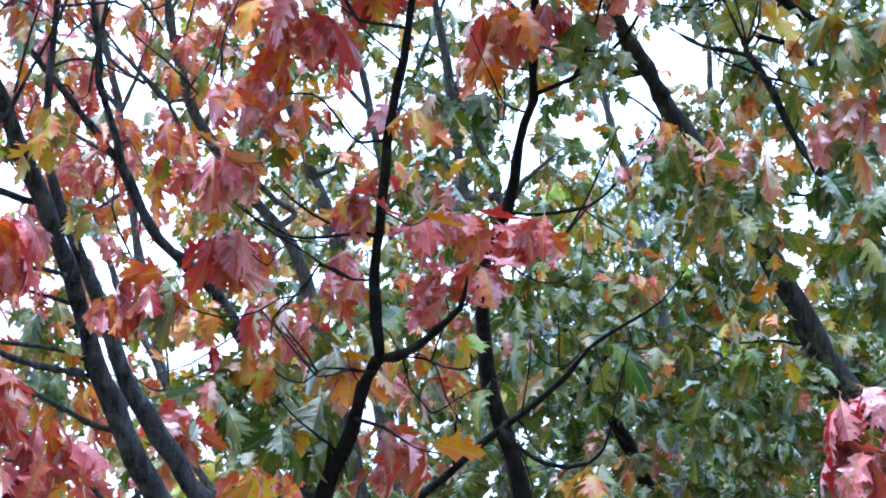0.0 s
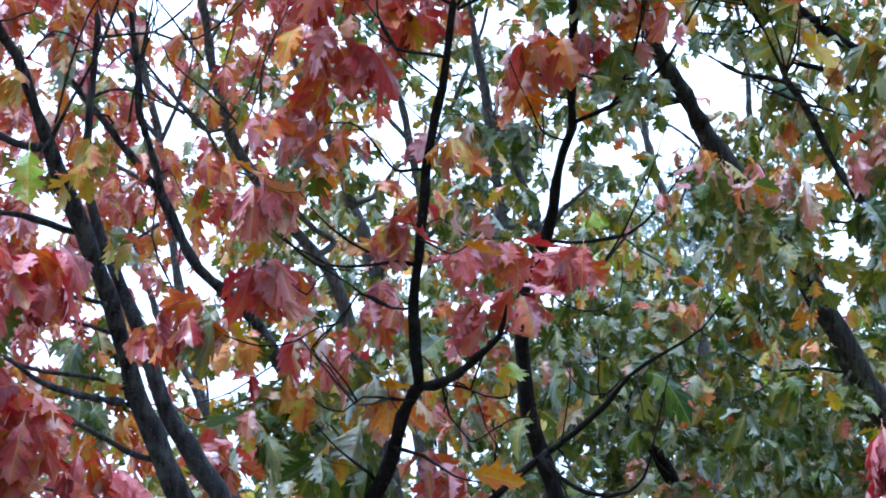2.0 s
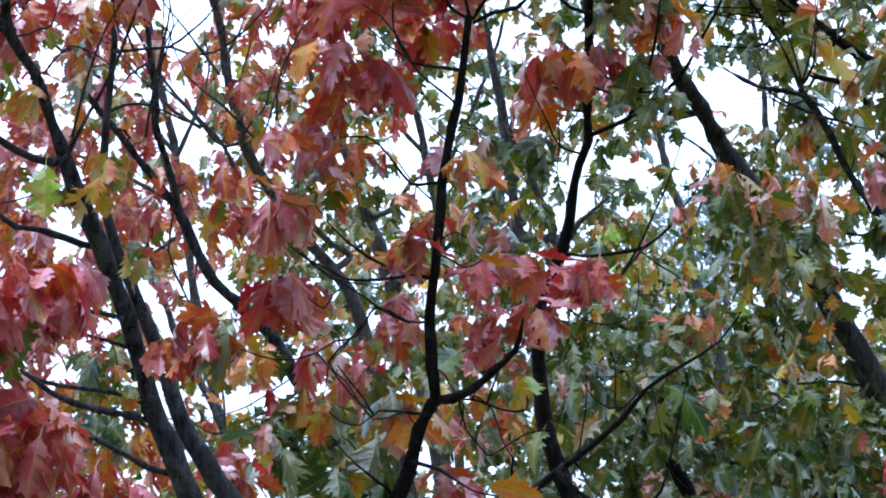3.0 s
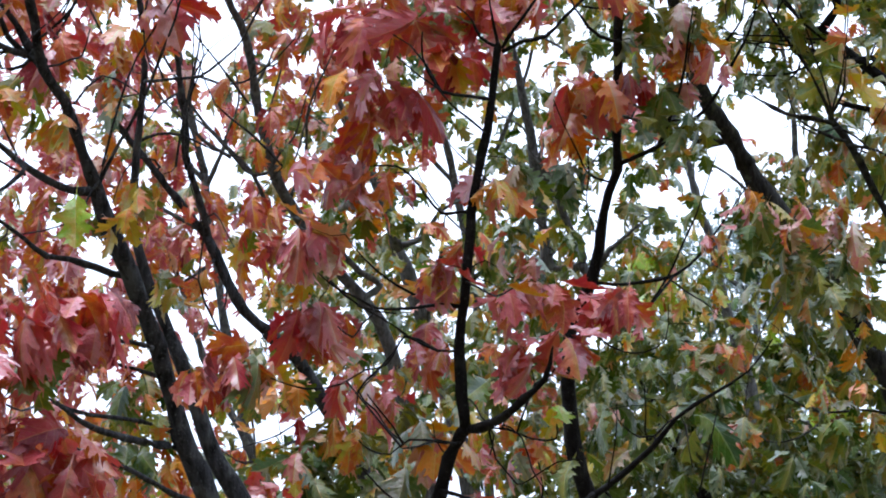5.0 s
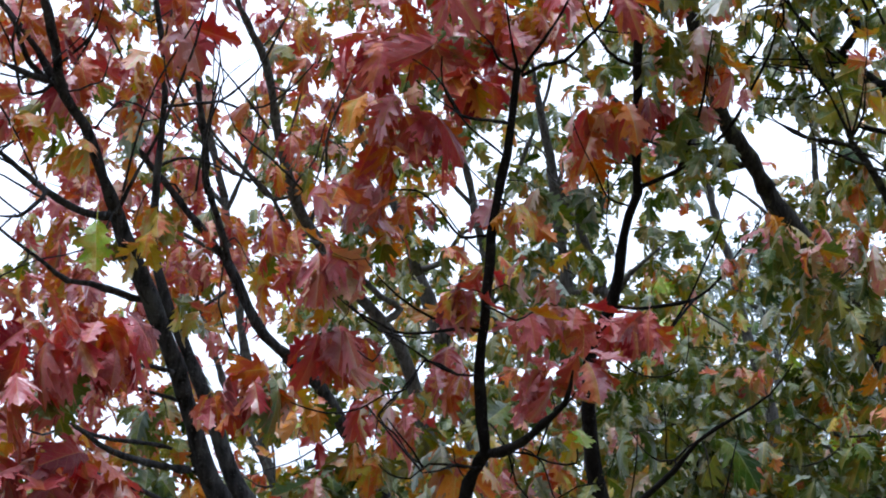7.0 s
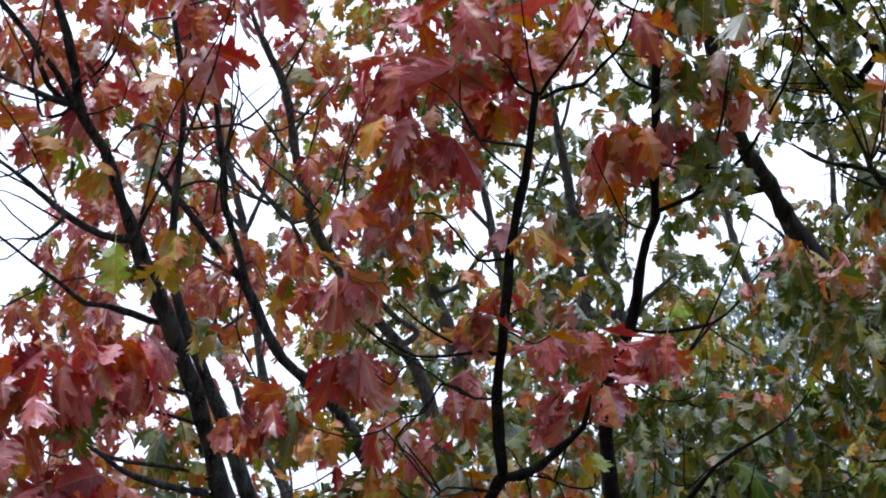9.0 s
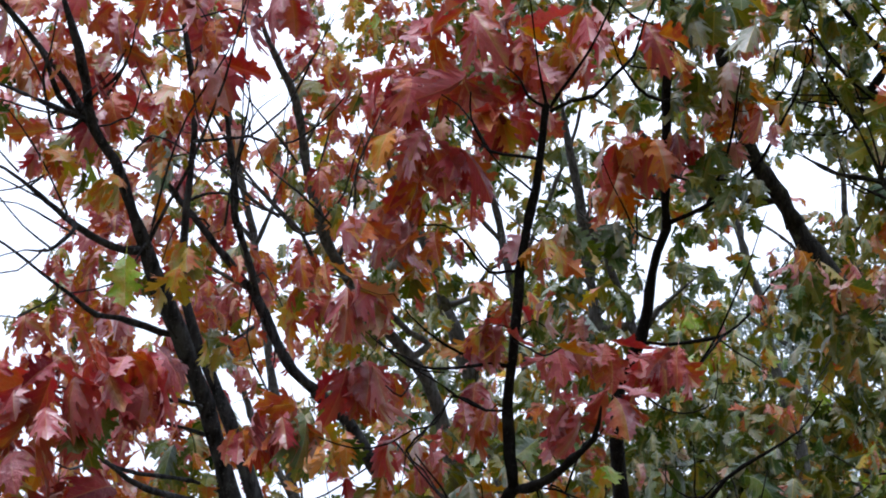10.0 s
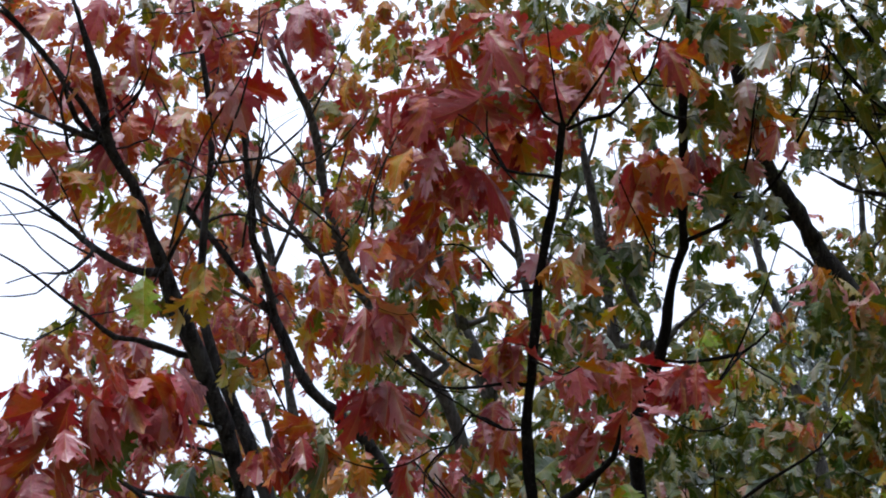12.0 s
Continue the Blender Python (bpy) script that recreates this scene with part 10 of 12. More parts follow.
deep_oak.leaves("green", 4, 0.07, (-1.00, 11.46, 4.40), (0.54, 10.95, 4.60), (0.57, 10.12, 4.11), (-0.02, 10.93, 4.41), (-0.99, 10.89, 4.36), (0.37, 10.82, 4.20), (0.74, 10.03, 4.07), size=1.07)
deep_oak.leaves("pale", 4, 0.07, (0.46, 10.34, 4.59), (0.55, 9.86, 4.52), (0.52, 11.26, 4.65), (0.24, 11.42, 4.75), (-0.39, 10.30, 4.38), (-0.18, 10.99, 4.66), size=1.07)
deep_oak.leaves("yellow", 4, 0.07, (-0.21, 11.27, 4.92), (0.86, 11.33, 4.88), (-0.10, 10.93, 4.14), (-0.26, 11.02, 4.05), (-0.87, 10.77, 4.42), (0.61, 11.41, 4.16), size=1.07)
deep_oak.leaves("green", 4, 0.07, (1.84, 10.14, 4.92), (2.04, 9.64, 4.92), (2.22, 10.40, 5.04), (2.29, 10.78, 4.93), (1.70, 9.71, 4.82), (1.95, 10.23, 5.04), (2.35, 11.35, 5.27), (2.29, 10.90, 4.93), (2.22, 10.68, 5.27), (2.02, 11.19, 5.39), (2.14, 10.23, 4.79), (2.08, 9.90, 5.20), (2.28, 10.05, 4.95), (2.44, 11.04, 5.05), (2.25, 10.77, 5.28), (2.46, 10.81, 5.34), (1.97, 10.25, 5.06), (2.52, 10.97, 5.57), size=0.92)
deep_oak.leaves("olive", 4, 0.07, (1.95, 10.47, 4.81), (2.23, 10.04, 5.05), (2.09, 11.15, 5.38), (2.51, 11.34, 5.31), (1.86, 10.10, 5.03), (2.21, 11.14, 5.22), (2.20, 10.30, 4.95), (1.79, 9.83, 5.14), size=0.92)
deep_oak.finish()

thin_oak = Tree("red_oak_tree", (1.48, 12.42, 0), "slim grey red oak with sparse rusty leaves", BARK_GREY, 0.14, 250)
thin_oak.limb("trunk", (1.48, 12.42, -0.10, 0.0510), (0.94, 12.24, 1.97, 0.0375), (-0.48, 11.76, 3.94, 0.0300), (-0.76, 11.69, 4.19, 0.0277), (-0.90, 11.64, 4.39, 0.0254), (-1.08, 11.50, 4.84, 0.0231), (-1.22, 11.41, 5.12, 0.0238))
thin_oak.limb("branch", (-1.22, 11.41, 5.12, 0.0238), (-1.37, 11.30, 5.41, 0.0212), (-1.45, 11.20, 5.65, 0.0185), (-1.55, 11.08, 5.93, 0.0119), (-1.65, 10.96, 6.20, 0.0040))
thin_oak.limb("branch", (-1.05, 11.52, 4.78, 0.0132), (-1.07, 11.45, 5.03, 0.0079), (-1.12, 11.38, 5.22, 0.0024))
thin_oak.leaves("blush", 4, 0.11, (-1.90, 11.76, 6.25))
thin_oak.leaves("blush", 6, 0.11, (-2.80, 11.93, 4.96))
thin_oak.leaves("blush", 7, 0.11, (-2.56, 11.83, 5.19))
thin_oak.leaves("blush", 8, 0.11, (-1.88, 12.72, 5.63))
thin_oak.leaves("mixed", 5, 0.11, (-1.82, 11.97, 5.80), (-1.76, 12.43, 5.72))
thin_oak.leaves("mixed", 7, 0.11, (-1.39, 12.12, 4.20))
thin_oak.leaves("olive", 6, 0.11, (-1.79, 12.28, 4.49))
thin_oak.leaves("olive", 7, 0.11, (-1.88, 12.29, 5.28))
thin_oak.leaves("olive", 7, 0.12, (-1.81, 13.15, 4.44))
thin_oak.leaves("olive", 8, 0.11, (-1.41, 12.47, 4.58))
thin_oak.leaves("orange", 7, 0.10, (-2.61, 11.64, 4.41))
thin_oak.leaves("orange", 7, 0.11, (-1.63, 11.95, 5.61))
thin_oak.leaves("orange", 8, 0.11, (-1.68, 12.47, 6.46))
thin_oak.leaves("orange", 9, 0.10, (-2.25, 11.67, 4.74))
thin_oak.leaves("pink", 7, 0.11, (-2.39, 12.60, 5.70), (-3.09, 11.95, 5.26))
thin_oak.leaves("red", 4, 0.11, (-1.61, 12.09, 5.34))
thin_oak.leaves("red", 5, 0.11, (-1.83, 11.88, 6.57))
thin_oak.leaves("red", 6, 0.11, (-2.90, 10.46, 7.56), (-1.67, 12.10, 5.79))
thin_oak.leaves("red", 6, 0.12, (-2.04, 12.92, 5.70))
thin_oak.leaves("red", 7, 0.11, (-2.59, 11.61, 5.06))
thin_oak.leaves("rust", 4, 0.10, (-2.67, 11.12, 5.69))
thin_oak.leaves("rust", 4, 0.11, (-2.07, 12.43, 6.48), (-2.93, 11.87, 5.58))
thin_oak.leaves("rust", 5, 0.10, (-2.46, 11.54, 4.38))
thin_oak.leaves("rust", 5, 0.11, (-2.79, 11.85, 5.28), (-2.67, 11.69, 4.67))
thin_oak.leaves("rust", 7, 0.11, (-2.50, 11.70, 5.58), (-2.05, 12.34, 5.55))
thin_oak.leaves("rust", 7, 0.12, (-1.69, 12.58, 6.62))
thin_oak.leaves("rust", 8, 0.11, (-3.22, 12.43, 5.18))
thin_oak.leaves("rust", 9, 0.11, (-2.97, 11.95, 4.46))
thin_oak.leaves("rust", 12, 0.11, (-1.71, 11.68, 6.22))
thin_oak.finish()

far_rust_oak = Tree("oak_tree", (-0.51, 18.42, 0), "distant oak with thin grey stem and sparse rusty leaves", BARK_GREY, 0.14, 0)
far_rust_oak.limb("trunk", (-0.51, 18.42, -0.10, 0.0883), (-0.73, 18.19, 2.63, 0.0649), (-1.32, 17.57, 5.26, 0.0519), (-1.58, 17.30, 6.31, 0.0476), (-1.82, 16.95, 7.37, 0.0433), (-1.94, 16.66, 8.12, 0.0389), (-2.04, 16.36, 8.82, 0.0346))
far_rust_oak.limb("branch", (-2.04, 16.36, 8.82, 0.0357), (-2.19, 16.07, 9.40, 0.0308), (-2.28, 15.79, 9.94, 0.0258), (-2.42, 15.49, 10.45, 0.0156), (-2.51, 15.25, 10.83, 0.0048))
far_rust_oak.limb("branch", (-2.02, 16.41, 8.72, 0.0238), (-2.42, 16.04, 9.11, 0.0202), (-2.88, 15.71, 9.34, 0.0166), (-3.29, 15.36, 9.60, 0.0098), (-3.58, 15.01, 9.85, 0.0029))
far_rust_oak.limb("branch", (-1.97, 16.59, 8.31, 0.0238), (-2.52, 16.25, 8.50, 0.0190), (-3.07, 15.92, 8.62, 0.0107), (-3.51, 15.63, 8.65, 0.0029))
far_rust_oak.limb("branch", (-2.02, 16.41, 8.72, 0.0238), (-1.72, 16.03, 9.22, 0.0190), (-1.41, 15.66, 9.65, 0.0107), (-1.29, 15.22, 10.13, 0.0029))
far_rust_oak.leaves("blush", 11, 0.15, (-1.35, 15.05, 9.52))
far_rust_oak.leaves("blush", 11, 0.16, (-1.28, 15.94, 10.12), (-4.28, 15.28, 9.46), (-3.97, 16.71, 7.34), (-2.52, 17.04, 7.21))
far_rust_oak.leaves("blush", 11, 0.17, (-3.78, 16.25, 11.29), (-3.68, 16.31, 11.20), (-3.67, 16.34, 10.18), (-3.46, 17.03, 9.97), (-2.35, 16.75, 9.05), (-3.63, 17.12, 8.72), (-2.09, 17.08, 8.77), (-3.87, 17.27, 7.42), (-3.58, 17.84, 7.80))
far_rust_oak.leaves("blush", 11, 0.18, (-3.82, 16.82, 10.88), (-4.45, 16.73, 10.47), (-1.98, 17.38, 10.12), (-2.07, 18.03, 9.00))
far_rust_oak.leaves("green", 12, 0.17, (-1.67, 18.37, 6.28), (-1.60, 17.82, 6.08), (-1.21, 18.10, 5.82))
far_rust_oak.leaves("green", 14, 0.15, (-2.75, 16.16, 6.29), (-1.16, 16.56, 5.42))
far_rust_oak.leaves("green", 14, 0.16, (-1.70, 17.39, 5.33))
far_rust_oak.leaves("green", 14, 0.17, (-2.87, 18.01, 6.77), (-2.85, 17.80, 6.36), (-1.82, 17.62, 6.08), (-1.15, 17.71, 6.15), (-1.71, 17.87, 5.87))
far_rust_oak.leaves("green", 14, 0.18, (-1.68, 18.93, 6.03), (-1.44, 18.85, 6.09), (-3.01, 18.66, 5.72))
far_rust_oak.leaves("green", 15, 0.16, (-1.80, 16.81, 6.34))
far_rust_oak.leaves("green", 15, 0.17, (-2.01, 18.27, 7.19))
far_rust_oak.leaves("green", 15, 0.18, (-3.02, 18.57, 6.23))
far_rust_oak.leaves("green", 16, 0.15, (-3.11, 15.93, 6.90))
far_rust_oak.leaves("green", 16, 0.16, (-1.29, 16.06, 7.90), (-1.33, 16.66, 7.52))
far_rust_oak.leaves("mixed", 9, 0.16, (-3.73, 14.84, 9.95), (-2.31, 14.84, 9.86), (-3.08, 15.41, 8.72), (-2.81, 15.60, 8.85), (-3.09, 16.03, 7.80))
far_rust_oak.leaves("mixed", 9, 0.17, (-2.77, 15.70, 10.59), (-4.07, 17.32, 5.67))
far_rust_oak.leaves("mixed", 11, 0.15, (-3.50, 15.65, 7.61))
far_rust_oak.leaves("mixed", 11, 0.16, (-4.11, 14.49, 10.32), (-1.66, 14.85, 10.51), (-4.37, 15.40, 10.28), (-3.81, 15.14, 9.34), (-1.73, 16.31, 8.63), (-2.24, 16.31, 8.07), (-1.44, 15.95, 7.94), (-2.22, 16.93, 6.82))
far_rust_oak.leaves("mixed", 11, 0.17, (-2.53, 16.20, 11.11), (-3.80, 16.08, 10.95), (-1.68, 16.17, 10.35), (-1.64, 17.07, 10.23), (-1.84, 16.70, 10.07), (-3.44, 16.51, 9.24), (-1.52, 17.34, 9.07), (-2.33, 17.19, 8.11), (-3.62, 17.79, 7.96), (-2.25, 17.94, 8.20), (-3.32, 17.23, 7.21))
far_rust_oak.leaves("mixed", 11, 0.17, (-2.24, 17.49, 6.47), (-3.34, 17.83, 6.23), (-3.28, 18.05, 5.91), (-2.22, 17.71, 5.87), (-2.60, 17.66, 5.59))
far_rust_oak.leaves("mixed", 11, 0.18, (-2.07, 17.94, 8.93))
far_rust_oak.leaves("mixed", 15, 0.16, (-1.98, 16.68, 6.25))
far_rust_oak.leaves("mixed", 16, 0.16, (-2.63, 16.34, 9.04), (-1.40, 16.22, 9.03), (-1.26, 15.59, 8.84), (-1.18, 16.86, 8.26))
far_rust_oak.leaves("mixed", 16, 0.17, (-2.07, 17.84, 7.41), (-1.65, 17.65, 7.26), (-1.62, 17.94, 7.15))
far_rust_oak.leaves("mixed", 16, 0.18, (-2.08, 18.31, 7.69))
far_rust_oak.leaves("olive", 4, 0.15, (-1.57, 15.27, 9.05))
far_rust_oak.leaves("olive", 4, 0.16, (-2.25, 14.67, 10.16), (-1.83, 15.05, 10.64))
far_rust_oak.leaves("olive", 4, 0.17, (-2.52, 16.46, 11.26), (-1.62, 17.22, 10.03), (-1.65, 17.90, 7.75), (-3.03, 17.74, 5.95))
far_rust_oak.leaves("olive", 4, 0.18, (-2.14, 16.64, 11.59), (-1.68, 18.74, 6.97))
far_rust_oak.leaves("olive", 9, 0.15, (-3.54, 15.04, 8.85))
far_rust_oak.leaves("olive", 9, 0.16, (-2.79, 16.11, 8.92))
far_rust_oak.leaves("olive", 9, 0.17, (-2.88, 15.96, 11.25), (-4.35, 16.48, 10.65), (-3.32, 16.65, 10.28))
far_rust_oak.leaves("olive", 11, 0.15, (-3.77, 15.50, 7.70), (-3.94, 15.93, 6.19), (-2.47, 16.35, 5.64))
far_rust_oak.leaves("olive", 11, 0.16, (-1.53, 15.60, 10.55), (-2.56, 14.91, 9.85), (-2.26, 16.31, 9.08), (-3.62, 16.13, 8.31), (-3.20, 16.43, 7.52), (-2.42, 16.68, 7.47), (-2.31, 17.08, 7.09), (-3.68, 16.14, 6.25), (-3.31, 16.55, 6.11), (-3.51, 16.93, 5.64), (-2.13, 17.57, 5.48))
far_rust_oak.leaves("olive", 11, 0.17, (-3.07, 15.80, 10.78), (-1.54, 15.73, 10.71), (-4.52, 15.91, 10.29), (-3.21, 16.56, 10.03), (-2.34, 16.93, 10.22), (-2.88, 16.45, 9.60), (-2.32, 16.60, 9.66), (-1.80, 17.44, 9.53), (-1.79, 17.27, 9.41), (-2.90, 16.68, 8.44), (-2.22, 16.75, 8.53), (-1.79, 17.23, 8.52))
far_rust_oak.leaves("olive", 11, 0.17, (-2.39, 17.72, 8.58), (-4.43, 17.56, 7.58), (-4.32, 17.63, 6.99), (-2.78, 18.30, 7.10), (-3.97, 18.04, 6.84), (-3.34, 17.75, 6.62), (-2.69, 17.45, 6.56), (-4.26, 17.92, 6.54))
far_rust_oak.leaves("olive", 11, 0.18, (-2.87, 16.64, 11.29), (-3.10, 16.89, 10.67), (-2.55, 17.44, 9.71), (-3.99, 17.75, 8.20), (-2.99, 18.20, 7.84), (-3.79, 18.72, 5.77))
far_rust_oak.leaves("olive", 14, 0.16, (-1.11, 16.36, 7.64), (-2.79, 16.40, 6.11), (-1.57, 17.48, 6.44), (-3.57, 17.23, 5.95), (-2.82, 16.71, 5.28), (-1.25, 16.86, 5.17))
far_rust_oak.leaves("olive", 14, 0.17, (-3.86, 17.31, 6.23), (-3.77, 17.78, 6.59), (-1.71, 18.53, 6.49), (-3.94, 18.11, 6.05), (-3.76, 18.29, 6.23))
far_rust_oak.leaves("olive", 16, 0.16, (-1.13, 15.71, 8.96), (-1.20, 16.10, 7.66), (-3.29, 16.42, 7.07))
far_rust_oak.leaves("olive", 16, 0.17, (-1.27, 17.74, 7.71))
far_rust_oak.leaves("pink", 11, 0.15, (-2.69, 15.83, 7.46))
far_rust_oak.leaves("pink", 11, 0.16, (-2.93, 15.09, 10.56), (-1.24, 15.35, 10.89), (-1.69, 15.83, 10.25), (-3.84, 15.73, 9.17), (-3.22, 15.11, 9.02), (-2.69, 16.14, 9.54), (-1.79, 15.85, 9.25), (-2.27, 16.43, 8.87), (-1.67, 16.64, 8.56), (-3.77, 16.25, 8.11), (-2.74, 16.60, 6.79))
far_rust_oak.leaves("pink", 11, 0.17, (-1.60, 16.13, 11.15), (-1.52, 16.19, 11.21), (-1.64, 16.72, 10.51), (-1.38, 16.76, 10.06), (-2.08, 17.39, 9.02), (-2.15, 17.15, 8.36), (-3.77, 17.73, 7.34), (-4.32, 17.08, 6.33), (-3.62, 17.49, 5.31))
far_rust_oak.leaves("red", 9, 0.16, (-3.71, 15.53, 10.05), (-2.74, 16.25, 8.60), (-3.23, 16.28, 8.23), (-2.57, 16.18, 8.22), (-4.23, 16.70, 5.41))
far_rust_oak.leaves("red", 9, 0.17, (-3.04, 17.01, 10.19), (-3.80, 17.25, 9.22), (-4.37, 18.10, 6.20), (-4.18, 17.94, 6.21), (-4.01, 18.04, 5.49))
far_rust_oak.leaves("rust", 9, 0.15, (-4.00, 16.12, 5.29))
far_rust_oak.leaves("rust", 9, 0.16, (-2.49, 15.55, 9.47), (-2.98, 15.52, 8.40), (-2.46, 15.79, 7.81))
far_rust_oak.leaves("rust", 9, 0.17, (-4.04, 15.38, 10.59), (-3.25, 16.84, 8.59), (-2.58, 17.59, 9.17), (-3.76, 17.59, 8.38))
far_rust_oak.leaves("rust", 9, 0.18, (-2.84, 17.12, 10.62), (-4.52, 17.93, 7.64))
far_rust_oak.leaves("rust", 11, 0.15, (-3.49, 15.93, 6.47), (-2.10, 16.37, 5.84))
far_rust_oak.leaves("rust", 11, 0.16, (-1.33, 15.49, 9.60), (-1.26, 16.33, 9.48), (-1.58, 15.93, 8.53), (-1.35, 15.85, 8.73), (-2.26, 16.51, 8.45), (-4.07, 16.36, 7.48), (-2.56, 16.04, 7.36), (-3.09, 16.48, 7.34), (-3.82, 16.48, 7.03), (-2.90, 16.44, 7.07), (-4.33, 16.90, 6.83), (-3.19, 16.43, 5.47))
far_rust_oak.leaves("rust", 11, 0.17, (-2.44, 16.95, 10.23), (-2.31, 16.77, 9.75), (-1.67, 16.86, 9.38), (-2.58, 17.29, 9.45), (-2.33, 16.93, 8.89), (-1.98, 16.95, 8.02))
far_rust_oak.leaves("rust", 11, 0.18, (-1.68, 17.24, 10.55))
far_rust_oak.leaves("yellow", 11, 0.16, (-1.29, 15.38, 10.18), (-1.39, 16.09, 9.46), (-1.21, 15.83, 8.42), (-3.23, 15.73, 7.86), (-2.70, 15.95, 7.67), (-1.30, 16.62, 6.94), (-2.53, 17.16, 5.75), (-1.83, 17.60, 5.40))
far_rust_oak.leaves("yellow", 11, 0.17, (-1.20, 16.15, 11.13), (-1.53, 16.72, 10.88), (-1.29, 17.45, 8.63), (-1.40, 17.10, 8.60), (-3.37, 18.29, 5.76))
far_rust_oak.leaves("yellow", 11, 0.18, (-1.57, 17.68, 9.56), (-2.21, 18.84, 6.15))
far_rust_oak.leaves("yellow", 14, 0.15, (-1.87, 16.49, 5.82))
far_rust_oak.leaves("yellow", 14, 0.16, (-1.52, 17.16, 5.45), (-1.15, 16.77, 5.36))
far_rust_oak.leaves("yellow", 14, 0.17, (-3.04, 17.47, 6.44), (-3.03, 17.45, 6.28), (-2.53, 18.23, 6.52), (-3.48, 17.45, 5.95))
far_rust_oak.leaves("yellow", 14, 0.18, (-2.75, 18.67, 6.56))
far_rust_oak.leaves("yellow", 16, 0.16, (-1.26, 16.36, 9.34), (-1.32, 16.39, 7.70), (-1.29, 16.37, 7.64), (-1.61, 16.43, 6.83))
far_rust_oak.leaves("yellow", 16, 0.17, (-2.74, 16.96, 9.37), (-1.17, 16.96, 8.70))
far_rust_oak.leaves("yellow", 16, 0.18, (-1.56, 18.16, 8.44), (-1.72, 18.42, 7.75))
far_rust_oak.finish()

far_yellow_oak = Tree("oak_tree", (0.92, 19.40, 0), "distant oak with thin grey stem and small yellow-green leaves", BARK_GREY, 0.14, 0)
far_yellow_oak.limb("trunk", (0.92, 19.40, -0.10, 0.0807), (0.83, 19.18, 2.73, 0.0594), (0.61, 18.59, 5.47, 0.0475), (0.51, 18.32, 6.59, 0.0438), (0.46, 17.98, 7.71, 0.0402), (0.35, 17.69, 8.52, 0.0365), (0.19, 17.38, 9.27, 0.0377))
far_yellow_oak.limb("branch", (0.19, 17.38, 9.27, 0.0335), (0.03, 17.09, 9.90, 0.0283), (-0.13, 16.75, 10.56, 0.0230), (-0.23, 16.44, 11.12, 0.0134), (-0.29, 16.25, 11.43, 0.0038))
far_yellow_oak.limb("branch", (0.22, 17.43, 9.17, 0.0251), (-0.13, 17.16, 9.46, 0.0213), (-0.50, 16.86, 9.79, 0.0176), (-0.75, 16.51, 10.20, 0.0104), (-0.95, 16.09, 10.68, 0.0031))
far_yellow_oak.limb("branch", (0.30, 17.57, 8.82, 0.0251), (0.62, 17.15, 9.46, 0.0213), (0.88, 16.73, 10.02, 0.0176), (1.02, 16.30, 10.56, 0.0104), (1.12, 15.93, 10.94, 0.0031))
far_yellow_oak.limb("branch", (0.35, 17.69, 8.52, 0.0251), (-0.02, 17.44, 8.71, 0.0201), (-0.44, 17.22, 8.79, 0.0113), (-0.75, 16.91, 9.06, 0.0031))
far_yellow_oak.limb("branch", (0.38, 17.77, 8.32, 0.0251), (0.88, 17.40, 8.75, 0.0201), (1.40, 17.03, 9.11, 0.0113), (1.75, 16.64, 9.50, 0.0031))
far_yellow_oak.leaves("blush", 11, 0.16, (-0.36, 16.07, 9.92), (-0.71, 16.14, 9.92))
far_yellow_oak.leaves("blush", 11, 0.17, (0.0139, 16.74, 10.41), (-1.12, 17.08, 9.93))
far_yellow_oak.leaves("blush", 11, 0.18, (-0.67, 17.26, 11.03), (1.45, 17.35, 10.29))
far_yellow_oak.leaves("green", 4, 0.17, (1.75, 16.29, 11.31), (1.53, 16.54, 10.95), (1.42, 16.15, 10.77), (0.72, 16.63, 10.34), (0.89, 16.79, 10.38), (1.68, 17.21, 9.28))
far_yellow_oak.leaves("green", 4, 0.18, (1.34, 16.63, 11.39), (1.43, 17.32, 11.77), (0.76, 17.64, 10.41), (0.81, 17.72, 10.74), (1.26, 17.83, 10.68), (0.67, 17.68, 9.65), (0.70, 18.50, 10.16), (0.73, 18.21, 10.12), (0.80, 18.22, 10.23), (1.36, 18.09, 8.77))
far_yellow_oak.leaves("green", 12, 0.16, (1.07, 16.90, 7.93), (1.08, 17.44, 6.28), (-0.68, 17.73, 5.81), (0.67, 17.58, 5.81))
far_yellow_oak.leaves("green", 12, 0.17, (1.01, 17.08, 8.34), (1.25, 17.23, 8.31), (1.22, 17.94, 8.55), (1.74, 17.65, 7.68), (1.23, 17.39, 7.36), (1.21, 17.90, 7.18), (1.33, 17.39, 6.96), (1.71, 17.98, 7.08), (0.71, 18.11, 6.89), (1.27, 18.41, 6.81), (1.54, 18.39, 6.97), (0.82, 18.36, 6.70))
far_yellow_oak.leaves("green", 12, 0.17, (1.19, 17.58, 6.42), (1.44, 18.32, 6.67), (-0.64, 17.77, 6.28), (-0.54, 18.63, 6.50), (0.76, 17.99, 6.30), (0.69, 17.74, 5.91), (-0.45, 17.93, 5.54), (0.42, 18.08, 5.64))
far_yellow_oak.leaves("green", 12, 0.18, (0.76, 18.24, 9.13), (0.88, 18.41, 8.87), (0.93, 18.95, 9.18), (1.23, 18.46, 9.25), (1.11, 18.28, 8.49), (1.15, 19.01, 8.45), (1.02, 18.41, 7.61), (0.92, 18.68, 7.01), (1.81, 18.92, 7.24), (-0.73, 18.77, 6.76), (-0.93, 19.01, 6.64), (0.80, 19.47, 6.74))
